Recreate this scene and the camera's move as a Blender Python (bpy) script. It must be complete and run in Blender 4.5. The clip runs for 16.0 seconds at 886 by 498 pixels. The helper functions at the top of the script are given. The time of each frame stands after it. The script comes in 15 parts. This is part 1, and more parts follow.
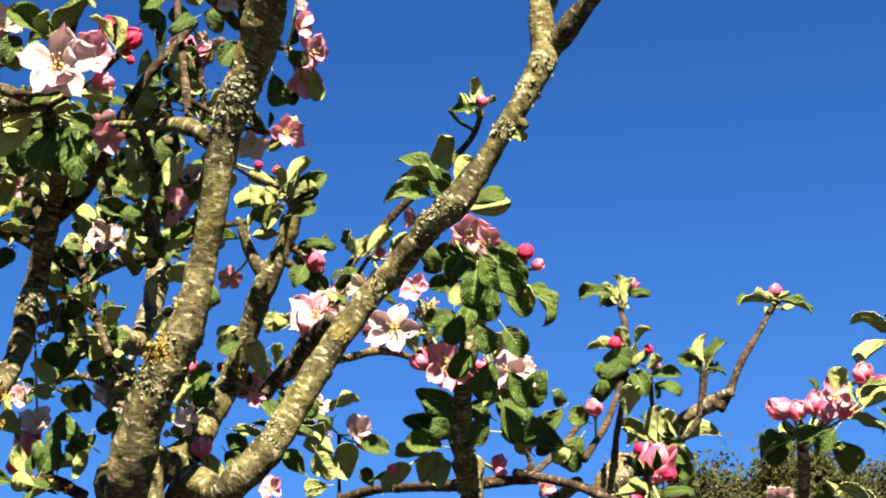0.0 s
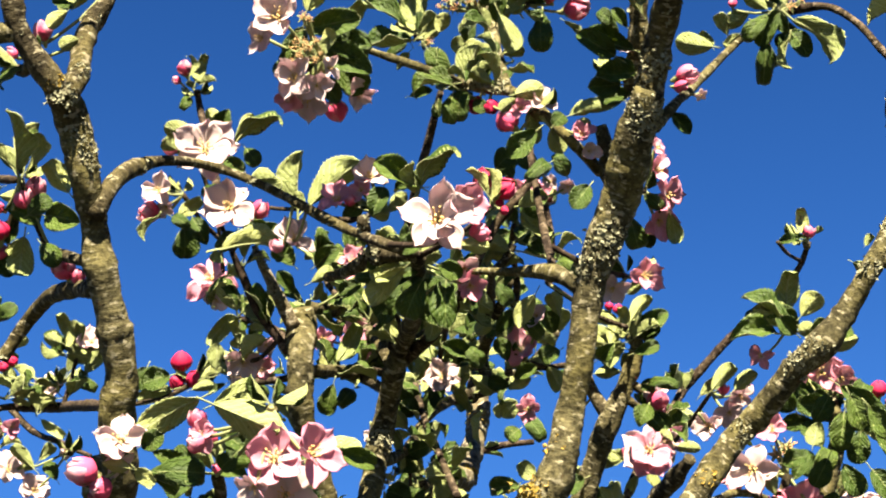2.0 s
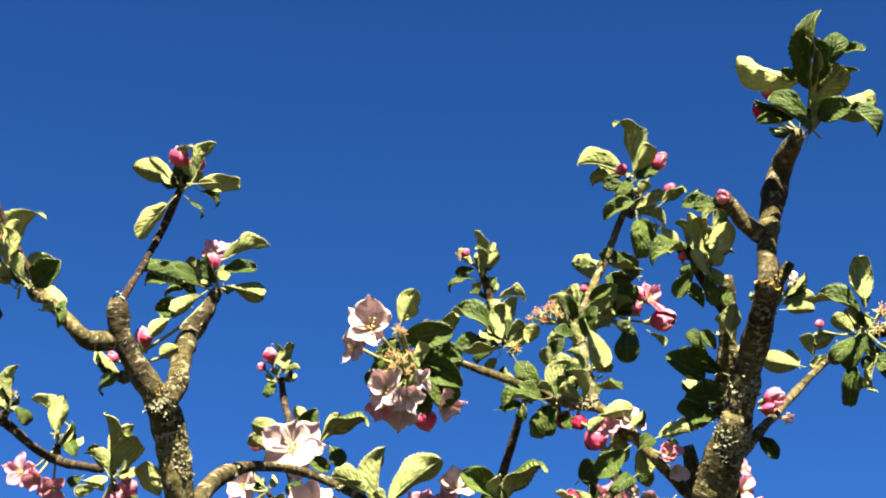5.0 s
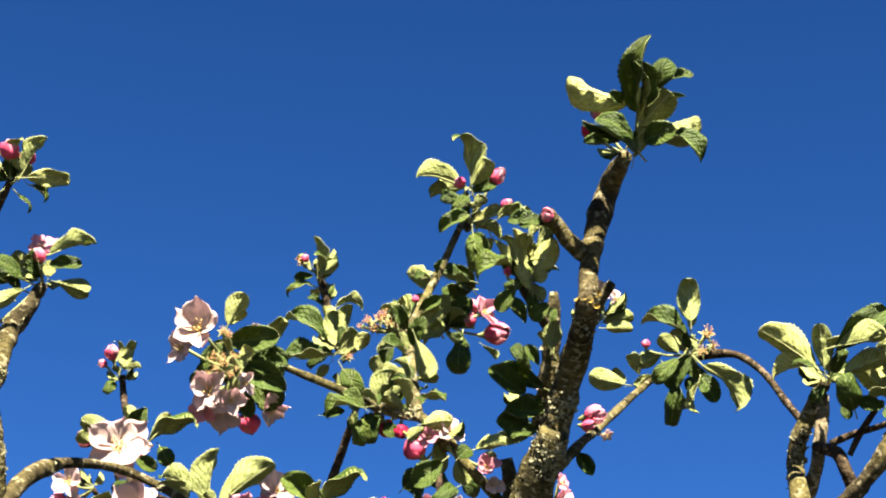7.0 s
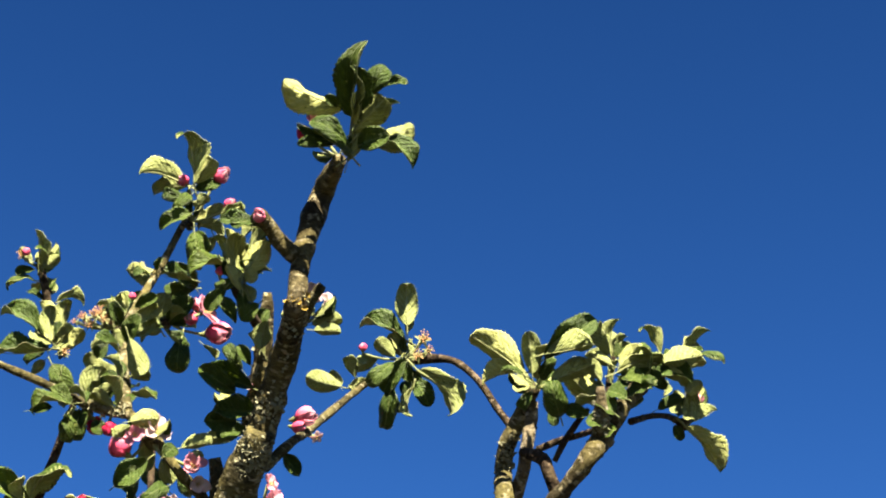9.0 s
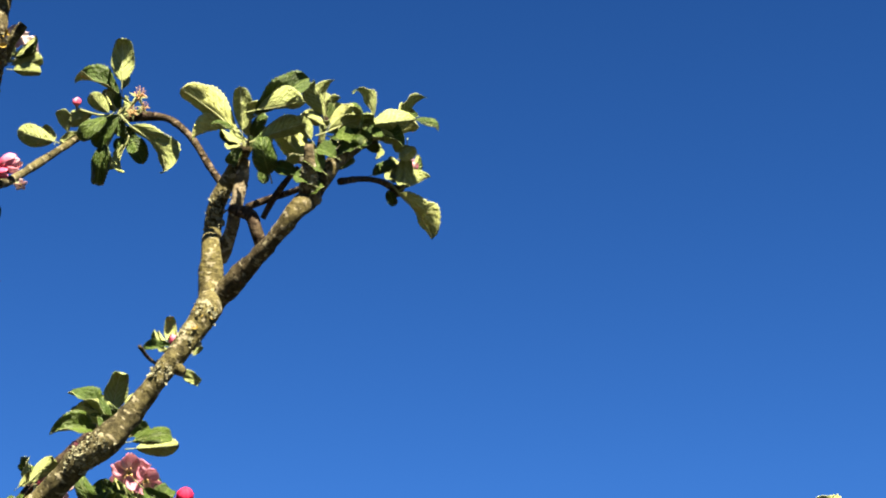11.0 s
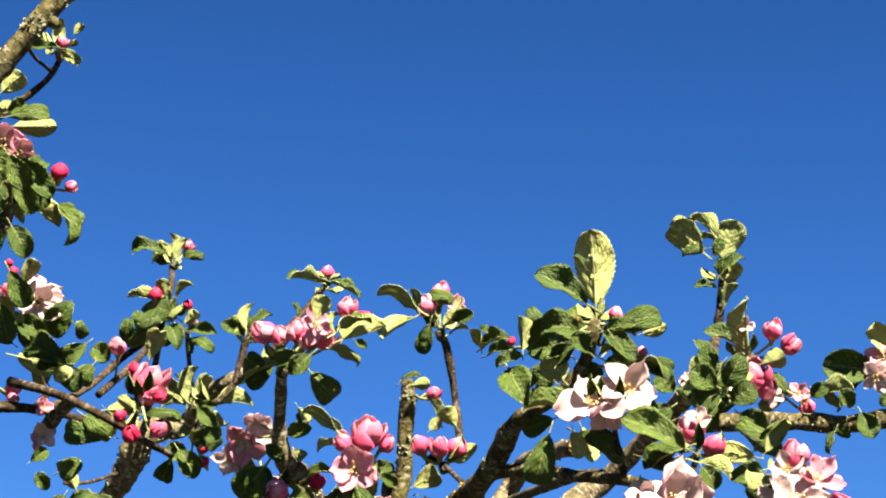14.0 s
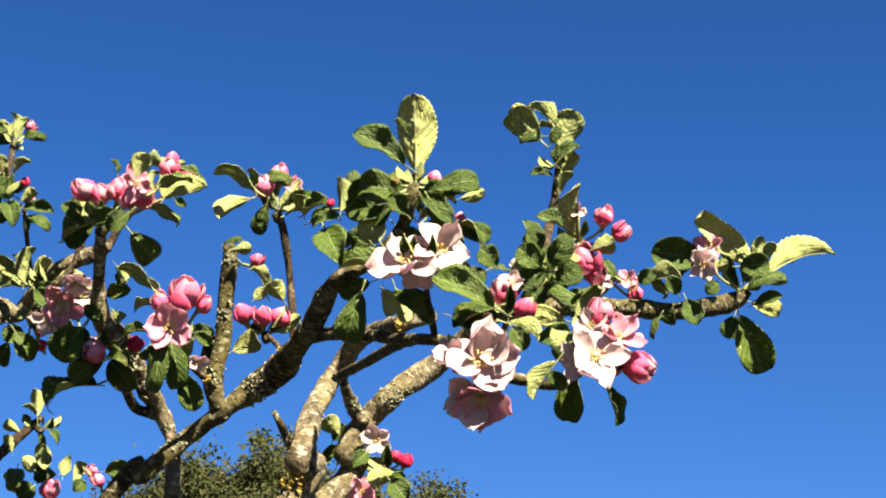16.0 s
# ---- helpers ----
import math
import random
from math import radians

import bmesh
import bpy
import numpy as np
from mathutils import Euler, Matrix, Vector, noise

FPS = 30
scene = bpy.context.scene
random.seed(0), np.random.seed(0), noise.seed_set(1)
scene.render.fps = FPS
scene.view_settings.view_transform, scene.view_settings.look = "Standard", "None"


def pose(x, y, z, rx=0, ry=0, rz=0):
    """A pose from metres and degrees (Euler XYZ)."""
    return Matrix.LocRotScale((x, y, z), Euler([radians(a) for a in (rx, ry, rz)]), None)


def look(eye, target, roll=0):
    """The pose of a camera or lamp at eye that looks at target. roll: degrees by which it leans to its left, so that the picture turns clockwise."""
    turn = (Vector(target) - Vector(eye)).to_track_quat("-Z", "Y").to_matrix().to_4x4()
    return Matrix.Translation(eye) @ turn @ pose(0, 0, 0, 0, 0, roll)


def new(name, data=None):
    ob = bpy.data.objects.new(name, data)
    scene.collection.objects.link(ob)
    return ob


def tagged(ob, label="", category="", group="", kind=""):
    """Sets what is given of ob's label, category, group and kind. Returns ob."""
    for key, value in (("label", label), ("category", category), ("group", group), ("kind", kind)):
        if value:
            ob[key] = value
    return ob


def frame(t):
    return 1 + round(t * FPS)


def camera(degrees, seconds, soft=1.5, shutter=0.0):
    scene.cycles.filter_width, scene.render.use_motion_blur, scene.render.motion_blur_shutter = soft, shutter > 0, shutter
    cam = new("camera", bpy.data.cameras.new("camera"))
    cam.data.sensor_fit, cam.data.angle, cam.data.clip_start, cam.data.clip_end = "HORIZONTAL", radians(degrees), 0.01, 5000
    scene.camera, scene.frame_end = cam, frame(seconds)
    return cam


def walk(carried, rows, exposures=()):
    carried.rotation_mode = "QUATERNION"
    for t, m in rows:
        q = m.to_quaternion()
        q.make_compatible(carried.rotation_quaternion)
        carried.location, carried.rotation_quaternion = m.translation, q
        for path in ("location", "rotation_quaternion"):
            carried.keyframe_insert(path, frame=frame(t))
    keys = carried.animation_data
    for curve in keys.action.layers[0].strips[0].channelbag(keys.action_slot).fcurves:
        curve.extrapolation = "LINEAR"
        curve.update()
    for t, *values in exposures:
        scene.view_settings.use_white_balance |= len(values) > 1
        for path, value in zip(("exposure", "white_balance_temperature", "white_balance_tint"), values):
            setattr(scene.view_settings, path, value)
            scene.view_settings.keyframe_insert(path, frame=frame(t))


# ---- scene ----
cam = camera(25.825, 16.0, 2.0)
# seconds, place, pitch, yaw and roll in degrees
PATH = [
    (0.0, 0.0000, 0.0000, 1.6000, 20.038, 0.000, -3.453),
    (0.5, -0.0112, -0.0015, 1.6064, 21.177, 2.187, -3.112),
    (1.0, -0.0264, -0.0034, 1.6107, 22.329, 4.259, -2.649),
    (1.5, -0.0409, -0.0061, 1.6142, 23.207, 6.150, -2.171),
    (2.0, -0.0532, -0.0110, 1.6141, 23.824, 7.909, -1.476),
    (2.5, -0.0605, -0.0174, 1.6187, 24.737, 9.445, -0.656),
    (3.0, -0.0675, -0.0207, 1.6235, 26.117, 10.382, 0.185),
    (3.5, -0.0703, -0.0226, 1.6268, 27.441, 10.585, 0.711),
    (4.0, -0.0702, -0.0256, 1.6312, 28.945, 10.507, 1.120),
    (4.2, -0.0691, -0.0286, 1.6331, 29.599, 10.504, 1.323),
    (6.3, -0.0450, -0.0413, 1.6394, 31.701, 8.036, 1.554),
    (6.5, -0.0400, -0.0404, 1.6381, 31.686, 7.683, 1.717),
    (7.0, -0.0327, -0.0401, 1.6356, 31.476, 6.125, 2.040),
    (7.5, -0.0255, -0.0362, 1.6339, 31.238, 4.354, 1.735),
    (8.0, -0.0190, -0.0353, 1.6347, 31.272, 2.437, 1.009),
    (8.5, -0.0128, -0.0402, 1.6357, 31.566, 0.569, 0.538),
    (9.0, 0.0007, -0.0424, 1.6337, 31.657, -1.491, -0.146),
    (9.5, 0.0161, -0.0434, 1.6280, 31.144, -3.578, -0.583),
    (10.0, 0.0323, -0.0421, 1.6183, 29.889, -5.483, -1.048),
    (10.2, 0.0358, -0.0384, 1.6132, 29.224, -6.199, -1.196),
    (12.3, 0.0627, -0.0173, 1.5698, 23.906, -9.963, -1.066),
    (12.5, 0.0643, -0.0159, 1.5657, 23.530, -10.180, -0.924),
    (13.0, 0.0666, -0.0119, 1.5554, 23.038, -10.602, -0.427),
    (13.5, 0.0667, -0.0027, 1.5407, 22.381, -10.657, 0.150),
    (14.0, 0.0724, 0.0045, 1.5295, 21.463, -10.917, 0.566),
    (14.5, 0.0798, 0.0049, 1.5201, 20.754, -11.506, 1.152),
    (15.0, 0.0864, 0.0072, 1.5101, 20.155, -12.274, 1.850),
    (15.5, 0.0953, 0.0080, 1.5041, 19.749, -13.571, 1.736),
    (16.0, 0.1045, 0.0109, 1.4974, 19.688, -14.637, 1.063),
]
walk(cam, [(t, pose(x, y, z, 90 + p, 0, w) @ pose(0, 0, 0, 0, 0, r)) for t, x, y, z, p, w, r in PATH],
     exposures=[(0.0, 3.48), (3.5, 3.55), (4.0, 3.64), (6.5, 3.68), (8.0, 3.57), (9.5, 3.42), (12.5, 3.48), (14.0, 3.44), (16.0, 3.30)])

# ---- light ----
SUN_ELEVATION, SUN_AZIMUTH = radians(47.5), radians(169)   # azimuth clockwise from +y
world = bpy.data.worlds.new("sky")
scene.world = world
world.use_nodes = True
sky = world.node_tree.nodes.new("ShaderNodeTexSky")
sky.sky_type, sky.sun_disc = "NISHITA", False
sky.sun_elevation, sky.sun_rotation = SUN_ELEVATION, SUN_AZIMUTH
sky.altitude, sky.air_density, sky.dust_density, sky.ozone_density = 1500, 1.0, 0.0, 8.0
deep = world.node_tree.nodes.new("ShaderNodeHueSaturation")
deep.inputs["Hue"].default_value, deep.inputs["Saturation"].default_value = 0.509, 1.185
world.node_tree.links.new(sky.outputs[0], deep.inputs["Color"])
way_up = world.node_tree.nodes.new("ShaderNodeSeparateXYZ")
world.node_tree.links.new(world.node_tree.nodes.new("ShaderNodeTexCoord").outputs["Generated"], way_up.inputs[0])
dim = world.node_tree.nodes.new("ShaderNodeMapRange")   # the clear sky is deeper blue higher up
for slot, value in (("From Min", 0.34), ("From Max", 1.0), ("To Min", 1.1), ("To Max", 0.5)):
    dim.inputs[slot].default_value = value
world.node_tree.links.new(way_up.outputs["Z"], dim.inputs["Value"])
shade = world.node_tree.nodes.new("ShaderNodeVectorMath")
shade.operation = "SCALE"
world.node_tree.links.new(deep.outputs[0], shade.inputs[0])
world.node_tree.links.new(dim.outputs[0], shade.inputs["Scale"])
world.node_tree.links.new(shade.outputs[0], world.node_tree.nodes["Background"].inputs[0])
world.node_tree.nodes["Background"].inputs[1].default_value = 0.0134
sun = new("sun", bpy.data.lights.new("sun", "SUN"))
sun.data.energy, sun.data.angle, sun.data.color = 4.0, radians(0.53), (1.0, 0.9, 0.72)
to_sun = Vector((math.sin(SUN_AZIMUTH) * math.cos(SUN_ELEVATION), math.cos(SUN_AZIMUTH) * math.cos(SUN_ELEVATION), math.sin(SUN_ELEVATION)))
sun.matrix_world = look(to_sun * 30, (0, 0, 0))


# ---- materials ----
class Nodes:
    """A new node material and short ways to add and join its nodes."""

    def __init__(self, name):
        self.material = bpy.data.materials.new(name)
        self.material.use_nodes = True
        self.tree = self.material.node_tree
        self.shader = self.tree.nodes["Principled BSDF"]
        self.out = self.tree.nodes["Material Output"]

    def add(self, kind, **values):
        node = self.tree.nodes.new("ShaderNode" + kind)
        for key, value in values.items():
            node.inputs[key.replace("_", " ")].default_value = value
        return node

    def join(self, a, b):
        self.tree.links.new(a, b)

    def place(self):
        return self.add("TexCoord").outputs["Object"]

    def noise(self, scale, detail=4.0, rough=0.6, vector=None):
        n = self.add("TexNoise", Scale=scale, Detail=detail, Roughness=rough)
        self.join(vector or self.place(), n.inputs["Vector"])
        return n.outputs["Fac"]

    def ramp(self, fac, *stops):
        r = self.tree.nodes.new("ShaderNodeValToRGB")
        e = r.color_ramp.elements
        while len(e) < len(stops):
            e.new(0.5)
        for one, (at, c) in zip(e, stops):
            one.position = at
            one.color = (*c, 1) if len(c) == 3 else c
        self.join(fac, r.inputs[0])
        return r.outputs[0]

    def mix(self, fac, a, b, how="MIX"):
        m = self.tree.nodes.new("ShaderNodeMix")
        m.data_type, m.blend_type = "RGBA", how
        for value, slot in ((fac, 0), (a, 6), (b, 7)):
            if hasattr(value, "node"):
                self.join(value, m.inputs[slot])
            else:
                m.inputs[slot].default_value = value if slot == 0 else (*value, 1)
        return m.outputs[2]

    def bump(self, height, strength, distance):
        b = self.add("Bump", Strength=strength, Distance=distance)
        self.join(height, b.inputs["Height"])
        self.join(b.outputs[0], self.shader.inputs["Normal"])
        return b.outputs[0]

    def base(self, colour, roughness):
        if hasattr(colour, "node"):
            self.join(colour, self.shader.inputs["Base Color"])
        else:
            self.shader.inputs["Base Color"].default_value = (*colour, 1)
        self.shader.inputs["Roughness"].default_value = roughness

    def thin(self, colour, amount, normal=None):
        """Lets part of the light through, as leaves and petals do."""
        t = self.add("BsdfTranslucent")
        if hasattr(colour, "node"):
            self.join(colour, t.inputs[0])
        else:
            t.inputs[0].default_value = (*colour, 1)
        if normal:
            self.join(normal, t.inputs["Normal"])
        m = self.add("MixShader", Fac=amount)
        self.join(self.shader.outputs[0], m.inputs[1])
        self.join(t.outputs[0], m.inputs[2])
        self.join(m.outputs[0], self.out.inputs[0])


def bark_material(name, dark, mid, light, moss, ring, bump, crusty=0.6, crust_colour=(0.26, 0.24, 0.16), grit=0.9):
    m = Nodes(name)
    p = m.place()
    # the UV map runs in metres along the limb and round it
    along = m.add("TexCoord").outputs["UV"]
    wide = m.add("Mapping", Scale=(1.0, 0.45, 1.0))
    m.join(along, wide.inputs["Vector"])
    coarse, fine = m.noise(52, 5, 0.65, p), m.noise(210, 6, 0.7, p)
    dash, score = m.noise(330, 3, 0.55, wide.outputs[0]), m.noise(520, 4, 0.6, wide.outputs[0])
    body = m.ramp(coarse, (0.3, dark), (0.48, mid), (0.68, light))
    green = m.ramp(m.noise(26, 4, 0.6, p), (0.43, (0, 0, 0)), (0.6, (1, 1, 1)))
    body = m.mix(green, body, m.mix(0.6, body, moss))
    grain = m.mix(grit, body, m.ramp(fine, (0.36, (0.2, 0.18, 0.15)), (0.6, (1.25, 1.2, 1.1))), "MULTIPLY")
    grain = m.mix(grit * 0.6, grain, m.ramp(score, (0.36, (0.2, 0.18, 0.16)), (0.52, (1.1, 1.1, 1.1))), "MULTIPLY")
    # pale pores lie in short dashes across the limb
    pore = m.ramp(dash, (0.55, (0, 0, 0)), (0.6, (0.9, 0.9, 0.9)))
    patch = m.ramp(m.noise(130, 4, 0.6, p), (0.42, (0, 0, 0)), (0.5, (1, 1, 1)))
    grain = m.mix(m.mix(1.0, pore, patch, "MULTIPLY"), grain, ring)
    flake = m.noise(135, 6, 0.68, p)
    crust = m.ramp(flake, (crusty, (0, 0, 0)), (crusty + 0.04, (0.9, 0.9, 0.9)))
    grain = m.mix(crust, grain, m.mix(fine, (crust_colour[0] * 0.5, crust_colour[1] * 0.48, crust_colour[2] * 0.42), (crust_colour[0] * 1.4, crust_colour[1] * 1.4, crust_colour[2] * 1.4)))
    m.base(grain, 0.9)
    m.shader.inputs["Specular IOR Level"].default_value = 0.06
    h = m.mix(0.5, m.mix(0.5, fine, coarse), m.mix(0.5, score, m.mix(0.5, dash, flake)))
    m.bump(h, bump, 0.005)
    return m.material


BARK = bark_material("limb_bark", (0.017, 0.015, 0.008), (0.046, 0.041, 0.02), (0.105, 0.093, 0.05), (0.08, 0.07, 0.022), (0.165, 0.145, 0.09), 0.9, 0.66, (0.15, 0.135, 0.085), 0.8)
# old lichen-crusted bark, its dark tones lowered to deepen shade on these limbs
OLD_SHADED_BARK = bark_material("old_shaded_bark", (0.011, 0.0088, 0.005), (0.033, 0.027, 0.015), (0.088, 0.074, 0.043), (0.058, 0.05, 0.015), (0.13, 0.112, 0.07), 1.0, 0.61, (0.18, 0.162, 0.1), 0.75)
PALE_BARK = bark_material("pale_bark", (0.022, 0.017, 0.011), (0.08, 0.066, 0.044), (0.165, 0.142, 0.102), (0.085, 0.07, 0.025), (0.21, 0.185, 0.135), 0.9, 0.6, (0.16, 0.145, 0.1), 0.75)
TWIG = bark_material("twig_bark", (0.009, 0.006, 0.0045), (0.026, 0.018, 0.013), (0.058, 0.043, 0.031), (0.028, 0.022, 0.011), (0.08, 0.06, 0.04), 0.8, 0.7, (0.1, 0.083, 0.054))


def lichen_material(name, a, b):
    m = Nodes(name)
    c = m.mix(m.noise(160, 5, 0.7), a, b)
    m.base(c, 0.95)
    m.shader.inputs["Specular IOR Level"].default_value = 0.04
    m.bump(m.noise(420, 4), 0.8, 0.002)
    return m.material


GREY_LICHEN = lichen_material("grey_lichen", (0.06, 0.057, 0.033), (0.21, 0.2, 0.125))
GOLD_LICHEN = lichen_material("gold_lichen", (0.1, 0.068, 0.012), (0.26, 0.175, 0.04))


def leaf_material(name, low, high, vein, rough, through_colour, amount, gloss, pale):
    m = Nodes(name)
    p = m.add("TexCoord").outputs["UV"]
    info = m.tree.nodes.new("ShaderNodeNewGeometry").outputs["Random Per Island"]
    one = m.tree.nodes.new("ShaderNodeObjectInfo").outputs["Random"]
    info = m.mix(0.5, info, one)
    c = m.mix(m.noise(9, 5, 0.65, p), low, high)
    c = m.mix(m.ramp(info, (0.35, (0, 0, 0)), (0.75, (1, 1, 1))), c, m.mix(0.7, c, (min(0.42, high[0] * pale), min(0.43, high[1] * pale * 0.9), high[2] * pale * 0.8)))
    # side veins run slantwise from the midrib
    sep = m.add("SeparateXYZ")
    m.join(p, sep.inputs[0])
    off = m.tree.nodes.new("ShaderNodeMath")
    off.operation = "ABSOLUTE"
    m.join(sep.outputs[1], off.inputs[0])
    slant = m.tree.nodes.new("ShaderNodeMath")
    slant.operation = "MULTIPLY_ADD"
    m.join(off.outputs[0], slant.inputs[0])
    slant.inputs[1].default_value = -0.32
    m.join(sep.outputs[0], slant.inputs[2])
    wave = m.tree.nodes.new("ShaderNodeMath")
    wave.operation = "PINGPONG"
    m.join(slant.outputs[0], wave.inputs[0])
    wave.inputs[1].default_value = 0.062
    lines = m.ramp(wave.outputs[0], (0.0, (0.45, 0.45, 0.45)), (0.014, (0, 0, 0)))
    rib = m.ramp(off.outputs[0], (0.02, (1, 1, 1)), (0.06, (0, 0, 0)))
    both = m.mix(1.0, lines, rib, "LIGHTEN")
    c = m.mix(m.mix(1.0, both, (0.7, 0.7, 0.7), "MULTIPLY"), c, vein)
    # browned and bitten spots
    spot = m.ramp(m.noise(3.3, 5, 0.7, m.place()), (0.66, (0, 0, 0)), (0.72, (0.5, 0.5, 0.5)))
    c = m.mix(spot, c, (0.12, 0.085, 0.025))
    m.base(c, rough)
    m.shader.inputs["Specular IOR Level"].default_value = gloss
    ridge = m.tree.nodes.new("ShaderNodeMath")
    ridge.operation = "MULTIPLY"
    m.join(wave.outputs[0], ridge.inputs[0])
    ridge.inputs[1].default_value = 14.0
    quilt = m.mix(0.86, ridge.outputs[0], m.noise(6, 5, 0.62, p))
    n = m.bump(quilt, 0.8, 0.0026)
    m.thin(m.mix(0.75, c, through_colour), amount, n)
    return m.material


LEAF_TOP = leaf_material("leaf_upper_side", (0.009, 0.021, 0.003), (0.042, 0.066, 0.009), (0.1, 0.13, 0.035), 0.45, (0.16, 0.23, 0.012), 0.12, 0.13, 1.4)
LEAF_BACK = leaf_material("leaf_under_side", (0.075, 0.095, 0.026), (0.25, 0.272, 0.1), (0.42, 0.42, 0.24), 0.8, (0.22, 0.28, 0.03), 0.14, 0.05, 1.5)


def petal_material(name, pale, pink, where, amount, veins=0.16):
    m = Nodes(name)
    p = m.add("TexCoord").outputs["UV"]
    info = m.tree.nodes.new("ShaderNodeObjectInfo").outputs["Random"]
    sep = m.add("SeparateXYZ")
    m.join(p, sep.inputs[0])
    n = m.noise(5, 4, 0.6, p)
    add = m.tree.nodes.new("ShaderNodeMath")
    add.operation = "ADD"
    m.join(n, add.inputs[0])
    m.join(sep.outputs[0], add.inputs[1])
    more = m.tree.nodes.new("ShaderNodeMath")
    more.operation = "MULTIPLY_ADD"
    m.join(info, more.inputs[0])
    more.inputs[1].default_value = 0.55
    m.join(add.outputs[0], more.inputs[2])
    c = m.mix(m.ramp(more.outputs[0], (where, (0, 0, 0)), (where + 0.8, (1, 1, 1))), pale, pink)
    # fine veins run along the petal
    wave = m.add("TexWave", Scale=5.5, Distortion=2.5, Detail=2.0)
    wave.bands_direction = "Y"
    m.join(p, wave.inputs["Vector"])
    c = m.mix(m.ramp(wave.outputs["Fac"], (0.0, (veins, veins, veins)), (0.35, (0, 0, 0))), c, pink)
    m.base(c, 0.6)
    m.shader.inputs["Specular IOR Level"].default_value = 0.15
    b = m.bump(wave.outputs["Fac"], veins * 1.5, 0.0015)
    m.thin(m.mix(0.55, c, (0.62, 0.52, 0.54) if pale[1] > 0.2 else c), amount, b)
    return m.material


PETAL = petal_material("petal_inner_side", (0.52, 0.42, 0.385), (0.5, 0.255, 0.29), 1.0, 0.46)
PETAL_BACK = petal_material("petal_outer_side", (0.52, 0.38, 0.365), (0.5, 0.225, 0.275), 0.92, 0.46)
BLUSH = petal_material("blush_petal_inner_side", (0.52, 0.365, 0.37), (0.52, 0.225, 0.28), 0.9, 0.46)
BLUSH_BACK = petal_material("blush_petal_outer_side", (0.58, 0.32, 0.36), (0.55, 0.15, 0.23), 0.8, 0.44)
PINK = petal_material("pink_petal", (0.6, 0.27, 0.32), (0.54, 0.06, 0.13), 0.62, 0.34)
RED = petal_material("red_bud_petal", (0.44, 0.035, 0.085), (0.28, 0.007, 0.035), 0.45, 0.24, 0.05)


def plain_material(name, a, b, rough, scale, bump=0.3):
    m = Nodes(name)
    n = m.noise(scale, 5, 0.65)
    m.base(m.mix(n, a, b), rough)
    m.shader.inputs["Specular IOR Level"].default_value = 0.2
    m.bump(n, bump, 0.002)
    return m.material


STALK = plain_material("stalk_green", (0.085, 0.098, 0.028), (0.18, 0.185, 0.08), 0.6, 120)
STAMEN = plain_material("stamen_yellow", (0.42, 0.26, 0.07), (0.56, 0.43, 0.2), 0.7, 300)
WITHERED = plain_material("withered_stamen", (0.26, 0.11, 0.035), (0.46, 0.29, 0.14), 0.8, 260)


# ---- building helpers ----
def mesh_of(bm, materials, smooth=True):
    me = bpy.data.meshes.new("part")
    bm.to_mesh(me)
    bm.free()
    for one in materials:
        me.materials.append(one)
    for f in me.polygons:
        f.use_smooth = smooth
    return me


def part(name, me, parent, matrix=None, label="", kind=""):
    """A mesh as one part under a thing or under a part; matrix is in the parent's space."""
    ob = new(name, me)
    ob.parent = parent
    if matrix is not None:
        ob.matrix_basis = matrix
    return tagged(ob, label, kind=kind)


def smooth_line(points, step):
    """Points (x, y, z, radius) joined by a smooth curve, sampled every step metres."""
    p = [np.array(q, float) for q in points]
    p = [2 * p[0] - p[1], *p, 2 * p[-1] - p[-2]]
    out = []
    for a, b, c, d in zip(p, p[1:], p[2:], p[3:]):
        n = max(2, int(np.linalg.norm(c[:3] - b[:3]) / step))
        for k in range(n):
            t = k / n
            out.append(0.5 * (2 * b + (c - a) * t + (2 * a - 5 * b + 4 * c - d) * t * t + (3 * b - a - 3 * c + d) * t ** 3))
    out.append(p[-2])
    for q in out:
        q[3] = max(q[3], 0.0007)
    return out


